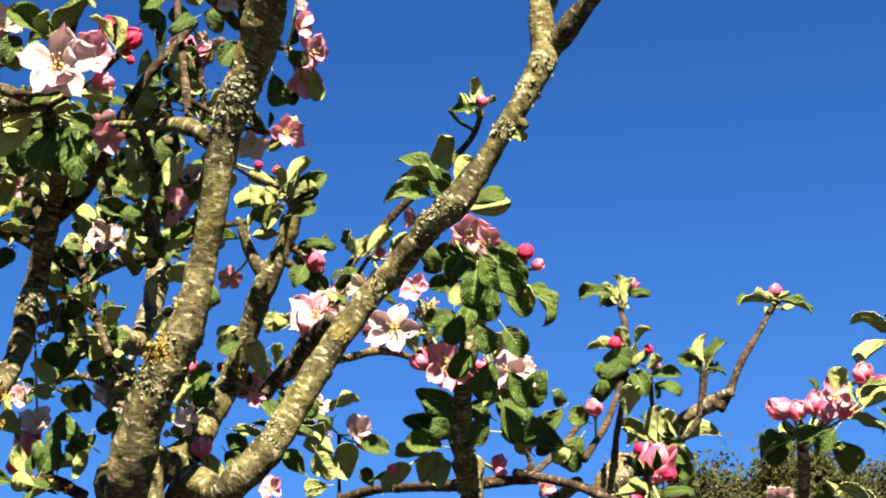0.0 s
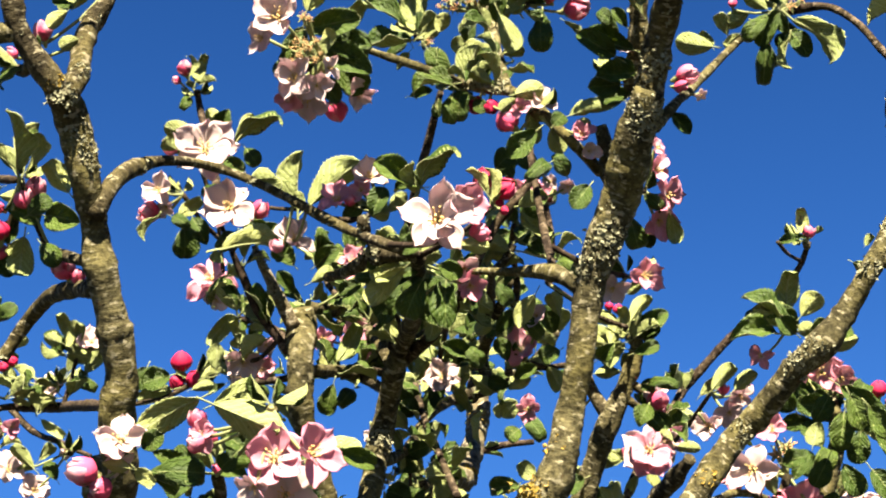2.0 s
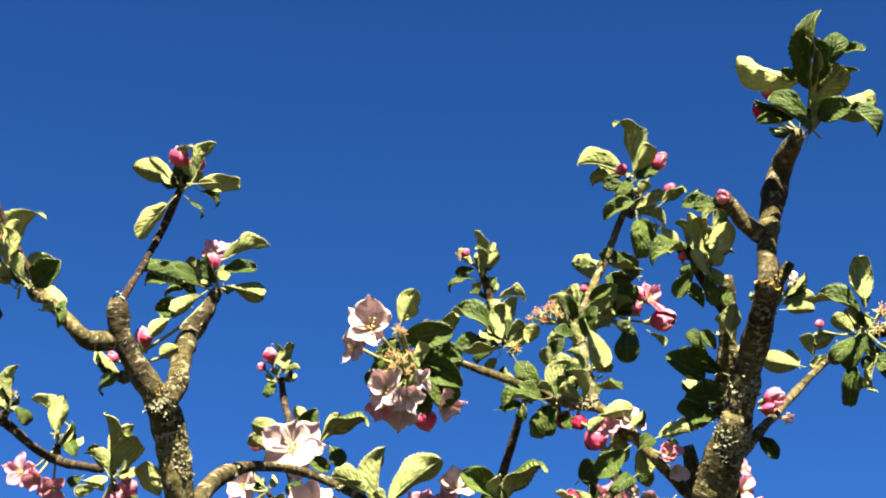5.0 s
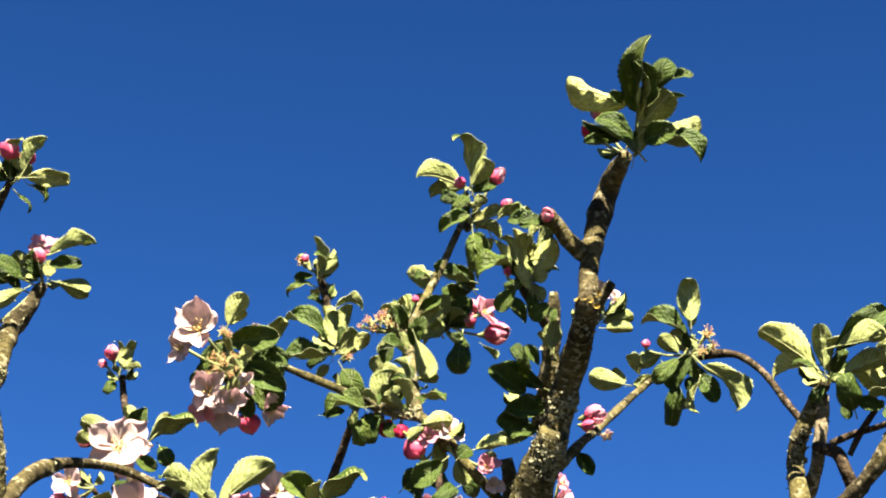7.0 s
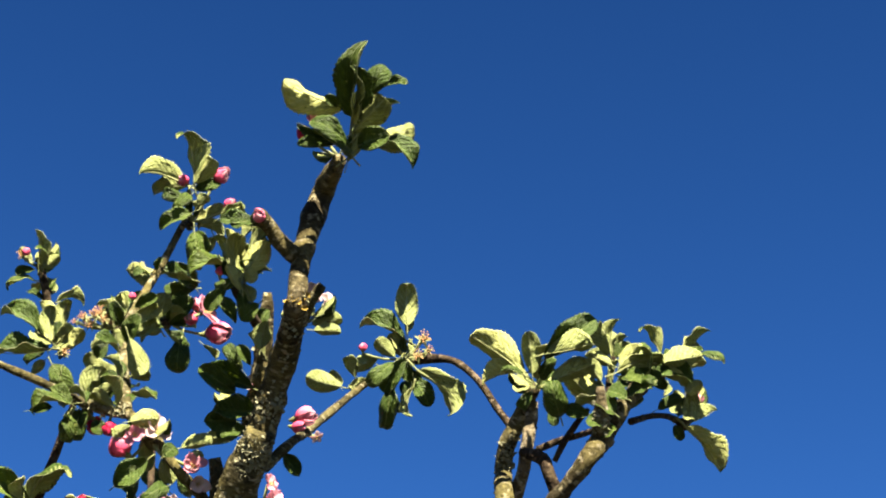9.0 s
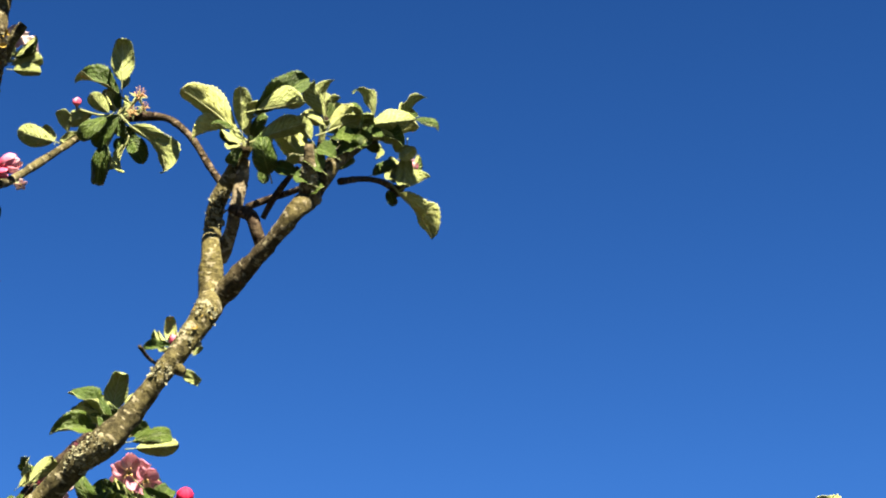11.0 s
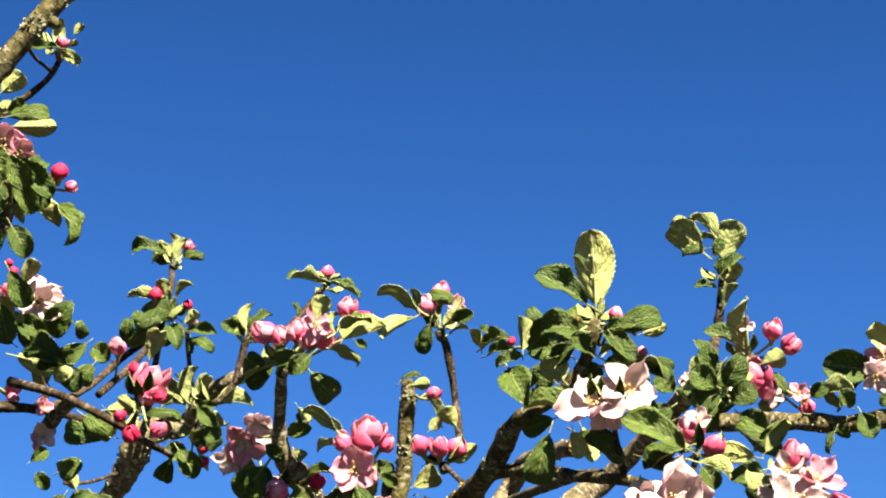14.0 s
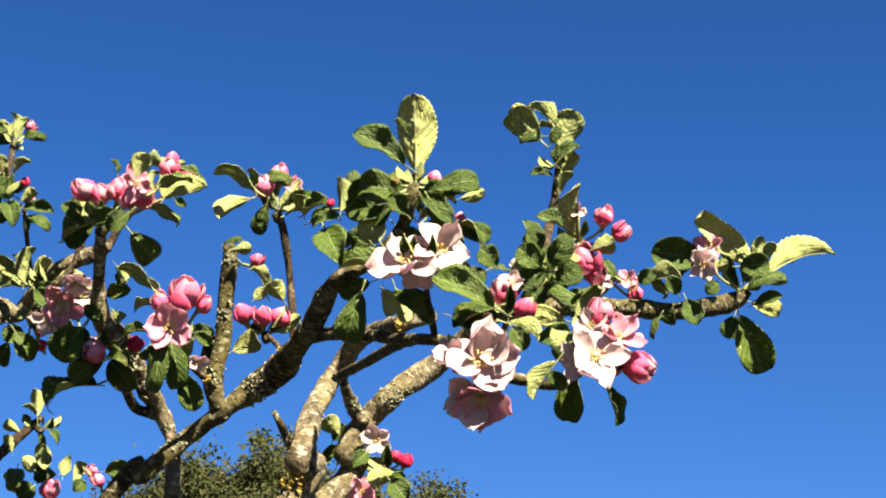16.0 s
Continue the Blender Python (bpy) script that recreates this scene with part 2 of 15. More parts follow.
def tube(bm, line, sides, rough=0.0, seed=0.0, knobs=0.0):
    """A round, tapered, uneven skin along a line, closed at both ends; UVs in metres along and round it."""
    uv = bm.loops.layers.uv.verify()
    rings, side, run = [], None, [0.0]
    for i, q in enumerate(line):
        way = Vector(line[min(i + 1, len(line) - 1)][:3] - line[max(i - 1, 0)][:3]).normalized()
        side = (side or way.orthogonal())
        side = (side - way * side.dot(way)).normalized()
        up = way.cross(side)
        if i:
            run.append(run[-1] + float(np.linalg.norm(q[:3] - line[i - 1][:3])))
        # scars of old bud scales make low collars at uneven steps
        collar = 1.0
        if knobs:
            c = noise.noise(Vector((run[-1] * 32, seed, 0)))
            collar = 1 + 0.13 * max(0.0, 1 - abs(c) * 9) + 0.025 * noise.noise(Vector((run[-1] * 160, 0, seed)))
        ring = []
        for k in range(sides):
            a = math.tau * k / sides
            out = side * math.cos(a) + up * math.sin(a)
            at = Vector(q[:3]) + out * q[3]
            r = q[3]
            if rough:
                f = noise.noise(at * 45 + Vector((seed, 0, 0))) * 0.45 + noise.noise(at * 150 + Vector((0, seed, 0))) * 0.3 + noise.noise(at * 380) * 0.2
                r *= (0.97 + rough * f) * collar
                if knobs:
                    r *= 1 + knobs * max(0.0, noise.noise(at * 34 + Vector((0, 0, seed))) - 0.22) * 1.5
            ring.append(bm.verts.new(Vector(q[:3]) + out * r))
        rings.append(ring)
    for i, (a, b) in enumerate(zip(rings, rings[1:])):
        girth = math.tau * line[i][3] / sides
        for k in range(sides):
            f = bm.faces.new((a[k], a[(k + 1) % sides], b[(k + 1) % sides], b[k]))
            for loop, (u, v) in zip(f.loops, ((run[i], k), (run[i], k + 1), (run[i + 1], k + 1), (run[i + 1], k))):
                loop[uv].uv = (u + seed, v * girth)
    bm.faces.new(rings[0][::-1])
    bm.faces.new(rings[-1])


TRUNK_FOOT = Vector((-0.06, 1.1, 0.0))
apple_tree = new("apple_tree")
apple_tree.location = TRUNK_FOOT
tagged(apple_tree, "old apple tree in pink and white blossom with lichen-crusted grey limbs", "tree")
count = {"limb": 0}


def limb(name, label, material, *nodes):
    """One branch as a tapered tube through nodes (x, y, z, thickness in millimetres)."""
    count["limb"] += 1
    pts = [(x - TRUNK_FOOT.x, y - TRUNK_FOOT.y, z - TRUNK_FOOT.z, d / 2000) for x, y, z, d in nodes]
    thick = max(q[3] for q in pts)
    bm = bmesh.new()
    tube(bm, smooth_line(pts, 0.0028 if thick < 0.05 else 0.02), 24 if thick > 0.009 else 14 if thick > 0.004 else 9,
         (0.5 if material is OLD_SHADED_BARK else 0.38) if thick > 0.005 else 0.25, count["limb"] * 3.7, 0.2 if thick > 0.005 else 0.16)
    return part(name, mesh_of(bm, [material]), apple_tree, None, label)


# ---- leaves ----
def leaf_mesh(seed, arch, tip, trough, crease, wave, sickle=0.0, blunt=False):
    """A finely toothed blade from (0, 0, 0) to (1, 0, 0), upper side +z, two skins thick, with its stalk.

    arch bends the whole blade back, tip its last third; trough rolls the edges up (+) or down (-)."""
    rnd = random.Random(seed)
    ribs, across = 30, 8
    ph, ph2 = rnd.uniform(0, 6), rnd.uniform(0, 6)
    ovate, full = rnd.uniform(1.0, 1.35), rnd.uniform(0.5, 0.66)
    if blunt:
        ovate, full = 1.32, 0.44
    # the midrib: turn its slope along the blade, then lay the chord on the x axis
    x, z, spine = 0.0, 0.0, [(0.0, 0.0)]
    for i in range(ribs):
        u = (i + 0.5) / ribs
        slope = arch * (0.5 - u) - tip * max(0.0, u - 0.6) ** 2 * 6
        x, z = x + math.cos(slope) / ribs, z + math.sin(slope) / ribs
        spine.append((x, z))
    turn, far = math.atan2(z, x), math.hypot(x, z)
    spine = [((a * math.cos(turn) + b * math.sin(turn)) / far, (b * math.cos(turn) - a * math.sin(turn)) / far) for a, b in spine]

    def shape(i, v, up):
        u = i / ribs
        w = math.sin(math.pi * u ** ovate) ** full if 0 < i < ribs else 0.012
        w *= 0.5 * (1 + 0.035 * math.sin(5 * u + ph2 + (1.7 if v > 0 else 0)))
        if abs(v) == 1:
            w *= 1.05 if i % 2 else 0.97
        bend = trough * (0.6 + 0.4 * math.sin(3 * u + ph))
        k = abs(bend) * 1.3 + 0.001
        y = w * math.sin(k * v) / min(k, 1.4 * math.sin(min(k, 1.5)))
        h = w * (1 - math.cos(k * v)) / k * (1 if bend > 0 else -1) + crease * abs(y)
        h += wave * abs(v) ** 2.5 * w * math.sin(u * 10 + ph + (2.2 if v > 0 else 0)) * 0.22
        h += 0.075 * noise.noise(Vector((u * 6 + seed, v * 2.6, 0))) + 0.02 * noise.noise(Vector((u * 17, v * 7, seed)))
        y += sickle * 4 * u * (1 - u)
        cx, cz = spine[i]
        return Vector((cx, y, cz + h * 0.62 + (0.004 if up else -0.004)))

    bm = bmesh.new()
    uv = bm.loops.layers.uv.new("UVMap")
    skins = []
    for up in (True, False):
        grid = [[bm.verts.new(shape(i, -1 + 2 * j / across, up)) for j in range(across + 1)] for i in range(ribs + 1)]
        skins.append(grid)
        for i in range(ribs):
            for j in range(across):
                q = (grid[i][j], grid[i + 1][j], grid[i + 1][j + 1], grid[i][j + 1])
                c = ((i, j), (i + 1, j), (i + 1, j + 1), (i, j + 1))
                f = bm.faces.new(q if up else q[::-1])
                f.material_index = 0 if up else 1
                for loop, (a, b) in zip(f.loops, c if up else c[::-1]):
                    loop[uv].uv = (a / ribs, -1 + 2 * b / across)
    a, b = skins
    for i in range(ribs):
        for j, flip in ((0, False), (across, True)):
            q = (a[i][j], b[i][j], b[i + 1][j], a[i + 1][j])
            bm.faces.new(q[::-1] if flip else q).material_index = 1
    first = len(bm.faces)
    low = [shape(n, 0, False) for n in (1, 9, 18, 26)]
    tube(bm, smooth_line([(-0.26, 0, -0.05, 0.026), (-0.1, 0, -0.012, 0.024), (low[0].x, low[0].y, low[0].z, 0.024), (low[1].x, low[1].y, low[1].z - 0.004, 0.016),
                          (low[2].x, low[2].y, low[2].z - 0.002, 0.01), (low[3].x, low[3].y, low[3].z, 0.004)], 0.07), 6)
    bm.faces.ensure_lookup_table()
    for f in bm.faces[first:]:
        f.material_index = 2
    return mesh_of(bm, [LEAF_TOP, LEAF_BACK, STALK])


LEAVES = [leaf_mesh(1, 0.5, 0.24, 0.60, 0.33, 0.6, 0.0, True), leaf_mesh(2, 0.8, 0.60, 0.45, 0.65, 0.9, 0.03), leaf_mesh(3, 1.5, 1.20, -1.05, 0.39, 0.8), leaf_mesh(4, 0.3, 0.36, 0.90, 0.39, 0.9, -0.02, True),
          leaf_mesh(5, 1.2, 0.60, 1.80, 0.52, 0.7), leaf_mesh(6, 1.8, 1.44, -1.50, 0.26, 1.0, 0.05), leaf_mesh(7, -0.7, 1.08, 0.90, 0.78, 1.2), leaf_mesh(8, 1.3, 1.92, 0.30, 0.59, 1.4, -0.04)]


def basis(at, x, z, scale):
    x = x.normalized()
    y = z.cross(x).normalized()
    z = x.cross(y)
    m = Matrix((x, y, z)).transposed().to_4x4()
    m.translation = at
    return m @ Matrix.Diagonal((*scale, 1))


def leaf(bx, by, bz, tx, ty, tz, nx, ny, nz, width, kind):
    """A leaf from its base to its tip, its upper side towards n; width in millimetres."""
    a, b = Vector((bx, by, bz)) - TRUNK_FOOT, Vector((tx, ty, tz)) - TRUNK_FOOT
    size = (b - a).length
    m = basis(a, b - a, Vector((nx, ny, nz)), (size, width / 910, size))
    if by < NEAR_LEAVES:
        part("leaf", LEAVES[kind], apple_tree, m)
    else:
        further.append((kind, m))


NEAR_LEAVES = 0.891   # leaves on this side of the crown are parts of their own
further = []


def join_further_leaves():
    """The leaves deeper in the crown, as one mesh."""
    co, loops, starts, totals, mats, uvs, n = [], [], [], [], [], [], 0
    first = 0
    for kind, m in further:
        me = LEAVES[kind]
        v = np.empty(len(me.vertices) * 3)
        me.vertices.foreach_get("co", v)
        v = v.reshape(-1, 3) @ np.array(m.to_3x3()).T + np.array(m.translation)
        li = np.empty(len(me.loops), int)
        me.loops.foreach_get("vertex_index", li)
        ls, mi = np.empty(len(me.polygons), int), np.empty(len(me.polygons), int)
        me.polygons.foreach_get("loop_start", ls)
        me.polygons.foreach_get("material_index", mi)
        uv = np.empty(len(me.loops) * 2)
        me.uv_layers[0].data.foreach_get("uv", uv)
        co.append(v), loops.append(li + n), starts.append(ls + first), mats.append(mi), uvs.append(uv)
        n += len(v)
        first += len(li)
    out = bpy.data.meshes.new("foliage")
    out.vertices.add(n)
    out.vertices.foreach_set("co", np.concatenate(co).ravel())
    out.loops.add(first)
    out.loops.foreach_set("vertex_index", np.concatenate(loops))
    s = np.concatenate(starts)
    out.polygons.add(len(s))
    out.polygons.foreach_set("loop_start", s)
    out.polygons.foreach_set("material_index", np.concatenate(mats))
    out.polygons.foreach_set("use_smooth", np.ones(len(s), bool))
    out.uv_layers.new(name="UVMap").data.foreach_set("uv", np.concatenate(uvs))
    for one in (LEAF_TOP, LEAF_BACK, STALK):
        out.materials.append(one)
    out.update(calc_edges=True)
    part("foliage", out, apple_tree, None, "young apple leaves deeper in the crown", "stuff")


# ---- flowers ----
def petal_mesh(seed, cup, tilt, backs, wide=0.98, bend=0.0, ruffle=1.0):
    """A petal of unit length from the flower's middle along +x, two skins thick."""
    rnd = random.Random(seed)
    n, across = 12, 8
    ph, lop = rnd.uniform(0, 6), rnd.uniform(-0.12, 0.12)

    def shape(u, v, up):
        w = wide * 0.5 * math.sin(math.pi * min(0.975, 0.06 + 0.93 * u ** 1.45)) ** 0.6
        r = u * (1 - 0.06 * math.cos(v * 4 + ph) * u ** 6 - 0.05 * abs(v) ** 3)
        y = v * w + lop * u * u
        z = cup * r * r * 0.5 + abs(v) ** 2 * 0.2 * math.sin(math.pi * u) - bend * u ** 3
        z += ruffle * (0.05 * math.sin(4.5 * u + 2.6 * v + ph) * u + 0.1 * u * u * noise.noise(Vector((u * 2.2 + seed, v * 1.7, 0))) + 0.05 * u * noise.noise(Vector((u * 5, v * 4, seed))))
        q = Vector((r * math.cos(tilt) - z * math.sin(tilt), y, r * math.sin(tilt) + z * math.cos(tilt)))
        return q + Vector((0.05, 0, (0.006 if up else -0.006)))

    bm = bmesh.new()
    uv = bm.loops.layers.uv.new("UVMap")
    grids = []
    for up in (True, False):
        grid = [[bm.verts.new(shape(i / n, -1 + 2 * j / across, up)) for j in range(across + 1)] for i in range(n + 1)]
        grids.append(grid)
        for i in range(n):
            for j in range(across):
                q = (grid[i][j], grid[i + 1][j], grid[i + 1][j + 1], grid[i][j + 1])
                c = ((i, j), (i + 1, j), (i + 1, j + 1), (i, j + 1))
                f = bm.faces.new(q if up else q[::-1])
                f.material_index = 0 if up else 1
                for loop, (a, b) in zip(f.loops, c if up else c[::-1]):
                    loop[uv].uv = (a / n, -1 + 2 * b / across)
    a, b = grids
    for i in range(n):
        for j, flip in ((0, False), (across, True)):
            q = (a[i][j], b[i][j], b[i + 1][j], a[i + 1][j])
            bm.faces.new(q[::-1] if flip else q).material_index = 1
    return mesh_of(bm, backs)


SHAPES = ((11, 0.3, 0.1, 0.84, 0.0), (12, 0.45, 0.2, 0.94, 0.0), (13, 0.2, 0.0, 0.72, 0.2), (14, 0.55, 0.34, 0.82, 0.0), (15, 0.3, -0.12, 0.86, 0.25), (16, 0.6, 0.16, 0.76, -0.1))
OPEN_PETALS = [petal_mesh(s, c, t, [PETAL, PETAL_BACK], w, b) for s, c, t, w, b in SHAPES]
BLUSH_PETALS = [petal_mesh(s, c, t, [BLUSH, BLUSH_BACK], w, b) for s, c, t, w, b in SHAPES]


def cup_petal_mesh(seed, pair, close, flare):
    """A petal of a flower about to open, wrapped round an egg of unit radius that stands on the origin."""
    n, across = 11, 8
    bm = bmesh.new()
    uv = bm.loops.layers.uv.new("UVMap")
    rnd = random.Random(seed)
    ph = rnd.uniform(0, 6)
    grids = []
    for up in (True, False):
        grid = []
        for i in range(n + 1):
            u = i / n
            r0 = math.sin(math.pi * (0.06 + close * u)) ** 0.85 + flare * u ** 3
            half = 1.2 * max(0.03, math.sin(math.pi * (0.1 + 0.86 * u ** 0.9))) ** 0.5
            row = []
            for j in range(across + 1):
                v = -1 + 2 * j / across
                a = v * min(1.25, half / max(0.45, r0))
                r = r0 * (1.0 + 0.07 * v + 0.04 * math.sin(4 * u + 3 * v + ph) + 0.12 * u * noise.noise(Vector((u * 3 + seed, v * 2.5, 0)))) + (-0.012 if up else 0.012)
                row.append(bm.verts.new((r * math.cos(a), r * math.sin(a), 2.25 * u - 0.16 * abs(v) ** 3 * u + 0.05 * math.sin(5 * v + ph) * u)))
            grid.append(row)
        grids.append(grid)
        for i in range(n):
            for j in range(across):
                q = (grid[i][j], grid[i + 1][j], grid[i + 1][j + 1], grid[i][j + 1])
                c = ((i, j), (i + 1, j), (i + 1, j + 1), (i, j + 1))
                f = bm.faces.new(q[::-1] if up else q)
                f.material_index = 0 if up else 1
                for loop, (a, b) in zip(f.loops, c[::-1] if up else c):
                    loop[uv].uv = (1 - a / n, -1 + 2 * b / across)
    a, b = grids
    for i in range(n):
        for j, flip in ((0, True), (across, False)):
            q = (a[i][j], b[i][j], b[i + 1][j], a[i + 1][j])
            bm.faces.new(q[::-1] if flip else q).material_index = 1
    return mesh_of(bm, pair)


CUP_PETALS = [cup_petal_mesh(21, [BLUSH, PINK], 0.9, 0.0), cup_petal_mesh(22, [BLUSH, PINK], 0.76, 0.15), cup_petal_mesh(23, [BLUSH, PINK], 0.84, 0.08), cup_petal_mesh(24, [BLUSH, BLUSH_BACK], 0.8, 0.12)]
INNER_PETALS = [cup_petal_mesh(25, [BLUSH, PINK], 0.93, 0.0), cup_petal_mesh(26, [BLUSH, BLUSH_BACK], 0.93, 0.0)]


def heart_mesh(threads, gold):
    """The middle of a flower of unit radius: cup, five sepals behind and a tuft of stamens."""
    rnd = random.Random(31)
    bm = bmesh.new()
    tube(bm, smooth_line([(0, 0, -0.3, 0.05), (0, 0, -0.2, 0.11), (0, 0, -0.06, 0.13), (0, 0, 0.04, 0.09)], 0.05), 10)
    for k in range(5):
        a = math.tau * (k + 0.5) / 5
        c, s = math.cos(a), math.sin(a)
        tip = Vector((c * 0.42, s * 0.42, -0.14))
        l = Vector((c * 0.1 - s * 0.09, s * 0.1 + c * 0.09, -0.06))
        r = Vector((c * 0.1 + s * 0.09, s * 0.1 - c * 0.09, -0.06))
        mid = Vector((c * 0.2, s * 0.2, -0.02))
        v = [bm.verts.new(q) for q in (l, r, tip, mid)]
        bm.faces.new((v[0], v[3], v[2]))
        bm.faces.new((v[3], v[1], v[2]))
        bm.faces.new((v[0], v[1], v[3]))
    first = len(bm.faces)
    for k in range(threads):
        a, lean, high = rnd.uniform(0, math.tau), rnd.uniform(0.02, 0.24), rnd.uniform(0.18, 0.36)
        foot = Vector((math.cos(a) * 0.05, math.sin(a) * 0.05, 0.02))
        top = Vector((math.cos(a) * (0.05 + lean), math.sin(a) * (0.05 + lean), high))
        tube(bm, smooth_line([(*foot, 0.014), (*foot.lerp(top, 0.6), 0.012), (*top, 0.012)], 0.2), 4)
        bmesh.ops.create_icosphere(bm, subdivisions=1, radius=0.033, matrix=Matrix.Translation(top))
    bm.faces.ensure_lookup_table()
    for f in bm.faces[first:]:
        f.material_index = 1
    return mesh_of(bm, [STALK, gold])


HEART, SPENT = heart_mesh(18, STAMEN), heart_mesh(26, WITHERED)


RED_PETALS = [cup_petal_mesh(27, [RED, RED], 0.93, 0.0), cup_petal_mesh(28, [RED, RED], 0.9, 0.0), cup_petal_mesh(29, [PINK, RED], 0.86, 0.04)]
ROSE_PETALS = [cup_petal_mesh(41, [BLUSH, PINK], 0.93, 0.0), cup_petal_mesh(42, [BLUSH, PINK], 0.9, 0.0)]


def sepal_cup_mesh():
    bm = bmesh.new()
    tube(bm, smooth_line([(0, 0, -0.9, 0.2), (0, 0, -0.4, 0.34), (0, 0, 0.0, 0.46), (0, 0, 0.22, 0.5)], 0.2), 10)
    for k in range(5):
        a = math.tau * k / 5
        c, s = math.cos(a), math.sin(a)
        p = [Vector((c * 0.55 - s * 0.3, s * 0.55 + c * 0.3, 0.1)), Vector((c * 0.55 + s * 0.3, s * 0.55 - c * 0.3, 0.1)), Vector((c * 1.1 - s * 0.12, s * 1.1 + c * 0.12, 0.7)),
             Vector((c * 1.1 + s * 0.12, s * 1.1 - c * 0.12, 0.7)), Vector((c * 1.3, s * 1.3, 1.15))]
        v = [bm.verts.new(q) for q in p]
        bm.faces.new((v[0], v[1], v[3], v[2]))
        bm.faces.new((v[2], v[3], v[4]))
    return mesh_of(bm, [STALK])


SEPALS = sepal_cup_mesh()
toss = random.Random(5)


def turned(at, way, size, spin):
    z = way.normalized()
    x = z.orthogonal().normalized()
    return basis(at, x, z, (size, size, size)) @ Matrix.Rotation(spin, 4, "Z")


def stalk(a, b, thick):
    """A thin stalk that sags a little from a spur to a flower."""
    mid = a.lerp(b, 0.5) - Vector((0, 0, (b - a).length * 0.08))
    bm = bmesh.new()
    tube(bm, smooth_line([(*a, thick), (*mid, thick * 0.9), (*b, thick)], 0.008), 7)
    part("flower_stalk", mesh_of(bm, [STALK]), apple_tree)


def blossom(x, y, z, wx, wy, wz, wide, spin, sx, sy, sz, blush=None):
    """An open flower that looks along w, wide millimetres across, on a stalk from its spur s."""
    at, way, spur = Vector((x, y, z)) - TRUNK_FOOT, Vector((wx, wy, wz)), Vector((sx, sy, sz)) - TRUNK_FOOT
    ob = part("blossom", HEART, apple_tree, turned(at, way, wide / 2000, spin), "open apple blossom, white flushed with pink, yellow stamens")
    rosy = toss.random() < 0.35 if blush is None else blush
    kinds = BLUSH_PETALS if rosy else OPEN_PETALS
    lift = toss.uniform(-0.05, 0.35 if wide < 30 else 0.15)
    for k in range(7 if 30 < wide < 36 else 5):
        m = Matrix.Rotation(math.tau * k / 5 + (0.6 if k > 4 else 0) + toss.uniform(-0.16, 0.16), 4, "Z") @ Matrix.Rotation(-lift - (0.35 if k > 4 else 0) + toss.uniform(-0.22, 0.22), 4, "Y") @ Matrix.Rotation(toss.uniform(-0.28, 0.28), 4, "X")
        s = toss.uniform(0.88, 1.12)
        part("petal", toss.choice(kinds), ob, m @ Matrix.Diagonal((s, s * toss.uniform(0.85, 1.15) * 1.02, s, 1)))
    stalk(spur, at - way.normalized() * wide / 2000 * 0.3, 0.0009)


def half_open(x, y, z, wx, wy, wz, wide, spin, sx, sy, sz):
    """A pink flower whose cupped petals have begun to part."""
    at, way, spur = Vector((x, y, z)) - TRUNK_FOOT, Vector((wx, wy, wz)).normalized(), Vector((sx, sy, sz)) - TRUNK_FOOT
    r = wide / 2000
    ob = part("half_open_bud", SEPALS, apple_tree, turned(at - way * r, way, r * 0.7, spin), "half-open pink apple bud with cupped petals")
    for k in range(5):
        m = Matrix.Rotation(math.tau * k / 5 + toss.uniform(-0.25, 0.25), 4, "Z") @ Matrix.Rotation(toss.uniform(-0.06, 0.2 if wide < 15 else 0.5), 4, "Y")
        s = toss.uniform(0.86, 1.08)
        part("petal", toss.choice(CUP_PETALS), ob, m @ Matrix.Diagonal((1.2 * s, 1.2 * s, 1.3 * s * toss.uniform(0.85, 1.05), 1)))
    for k in range(3):
        m = Matrix.Rotation(math.tau * k / 3 + toss.uniform(-0.3, 0.3), 4, "Z")
        part("petal", toss.choice(INNER_PETALS), ob, m @ Matrix.Diagonal((0.98, 0.98, 1.3, 1)))
    stalk(spur, at - way * r * 1.3, 0.0009)


def spray(x, y, z, leaves, seed, small=1.0):
    """A tuft of leaves on a twig."""
    rnd = random.Random(seed)
    at = Vector((x, y, z)) - TRUNK_FOOT
    for _ in range(leaves):
        way = Vector((rnd.gauss(0, 0.7), rnd.gauss(0, 0.7), rnd.gauss(0.35, 0.6))).normalized()
        face = Vector((rnd.gauss(0, 0.6), rnd.gauss(-0.3, 0.6), rnd.uniform(0.1, 1.0)))
        long = rnd.uniform(0.013, 0.027) * small
        further.append((rnd.randrange(8), basis(at + way * long * 0.3, way, face, (long, long * rnd.uniform(0.45, 0.62), long))))


LITTLE_LEAF = leaf_mesh(9, -0.5, 0.9, 0.9, 1.0, 0.5)


def rosette(x, y, z, leaves, seed):
    """Small folded leaves and bud scales at the end of a spur."""
    rnd = random.Random(seed)
    at = Vector((x, y, z)) - TRUNK_FOOT
    for _ in range(leaves):
        way = Vector((rnd.gauss(0, 0.6), rnd.gauss(-0.2, 0.6), rnd.uniform(0.3, 1.0))).normalized()
        out = Vector((way.x, way.y, 0.2)).cross(way).cross(way) * -1
        long = rnd.uniform(0.008, 0.017)
        part("young_leaf", LITTLE_LEAF, apple_tree, basis(at + way * 0.003, way, out + Vector((0.01, 0.02, 0.03)), (long, long * rnd.uniform(0.3, 0.55), long)))


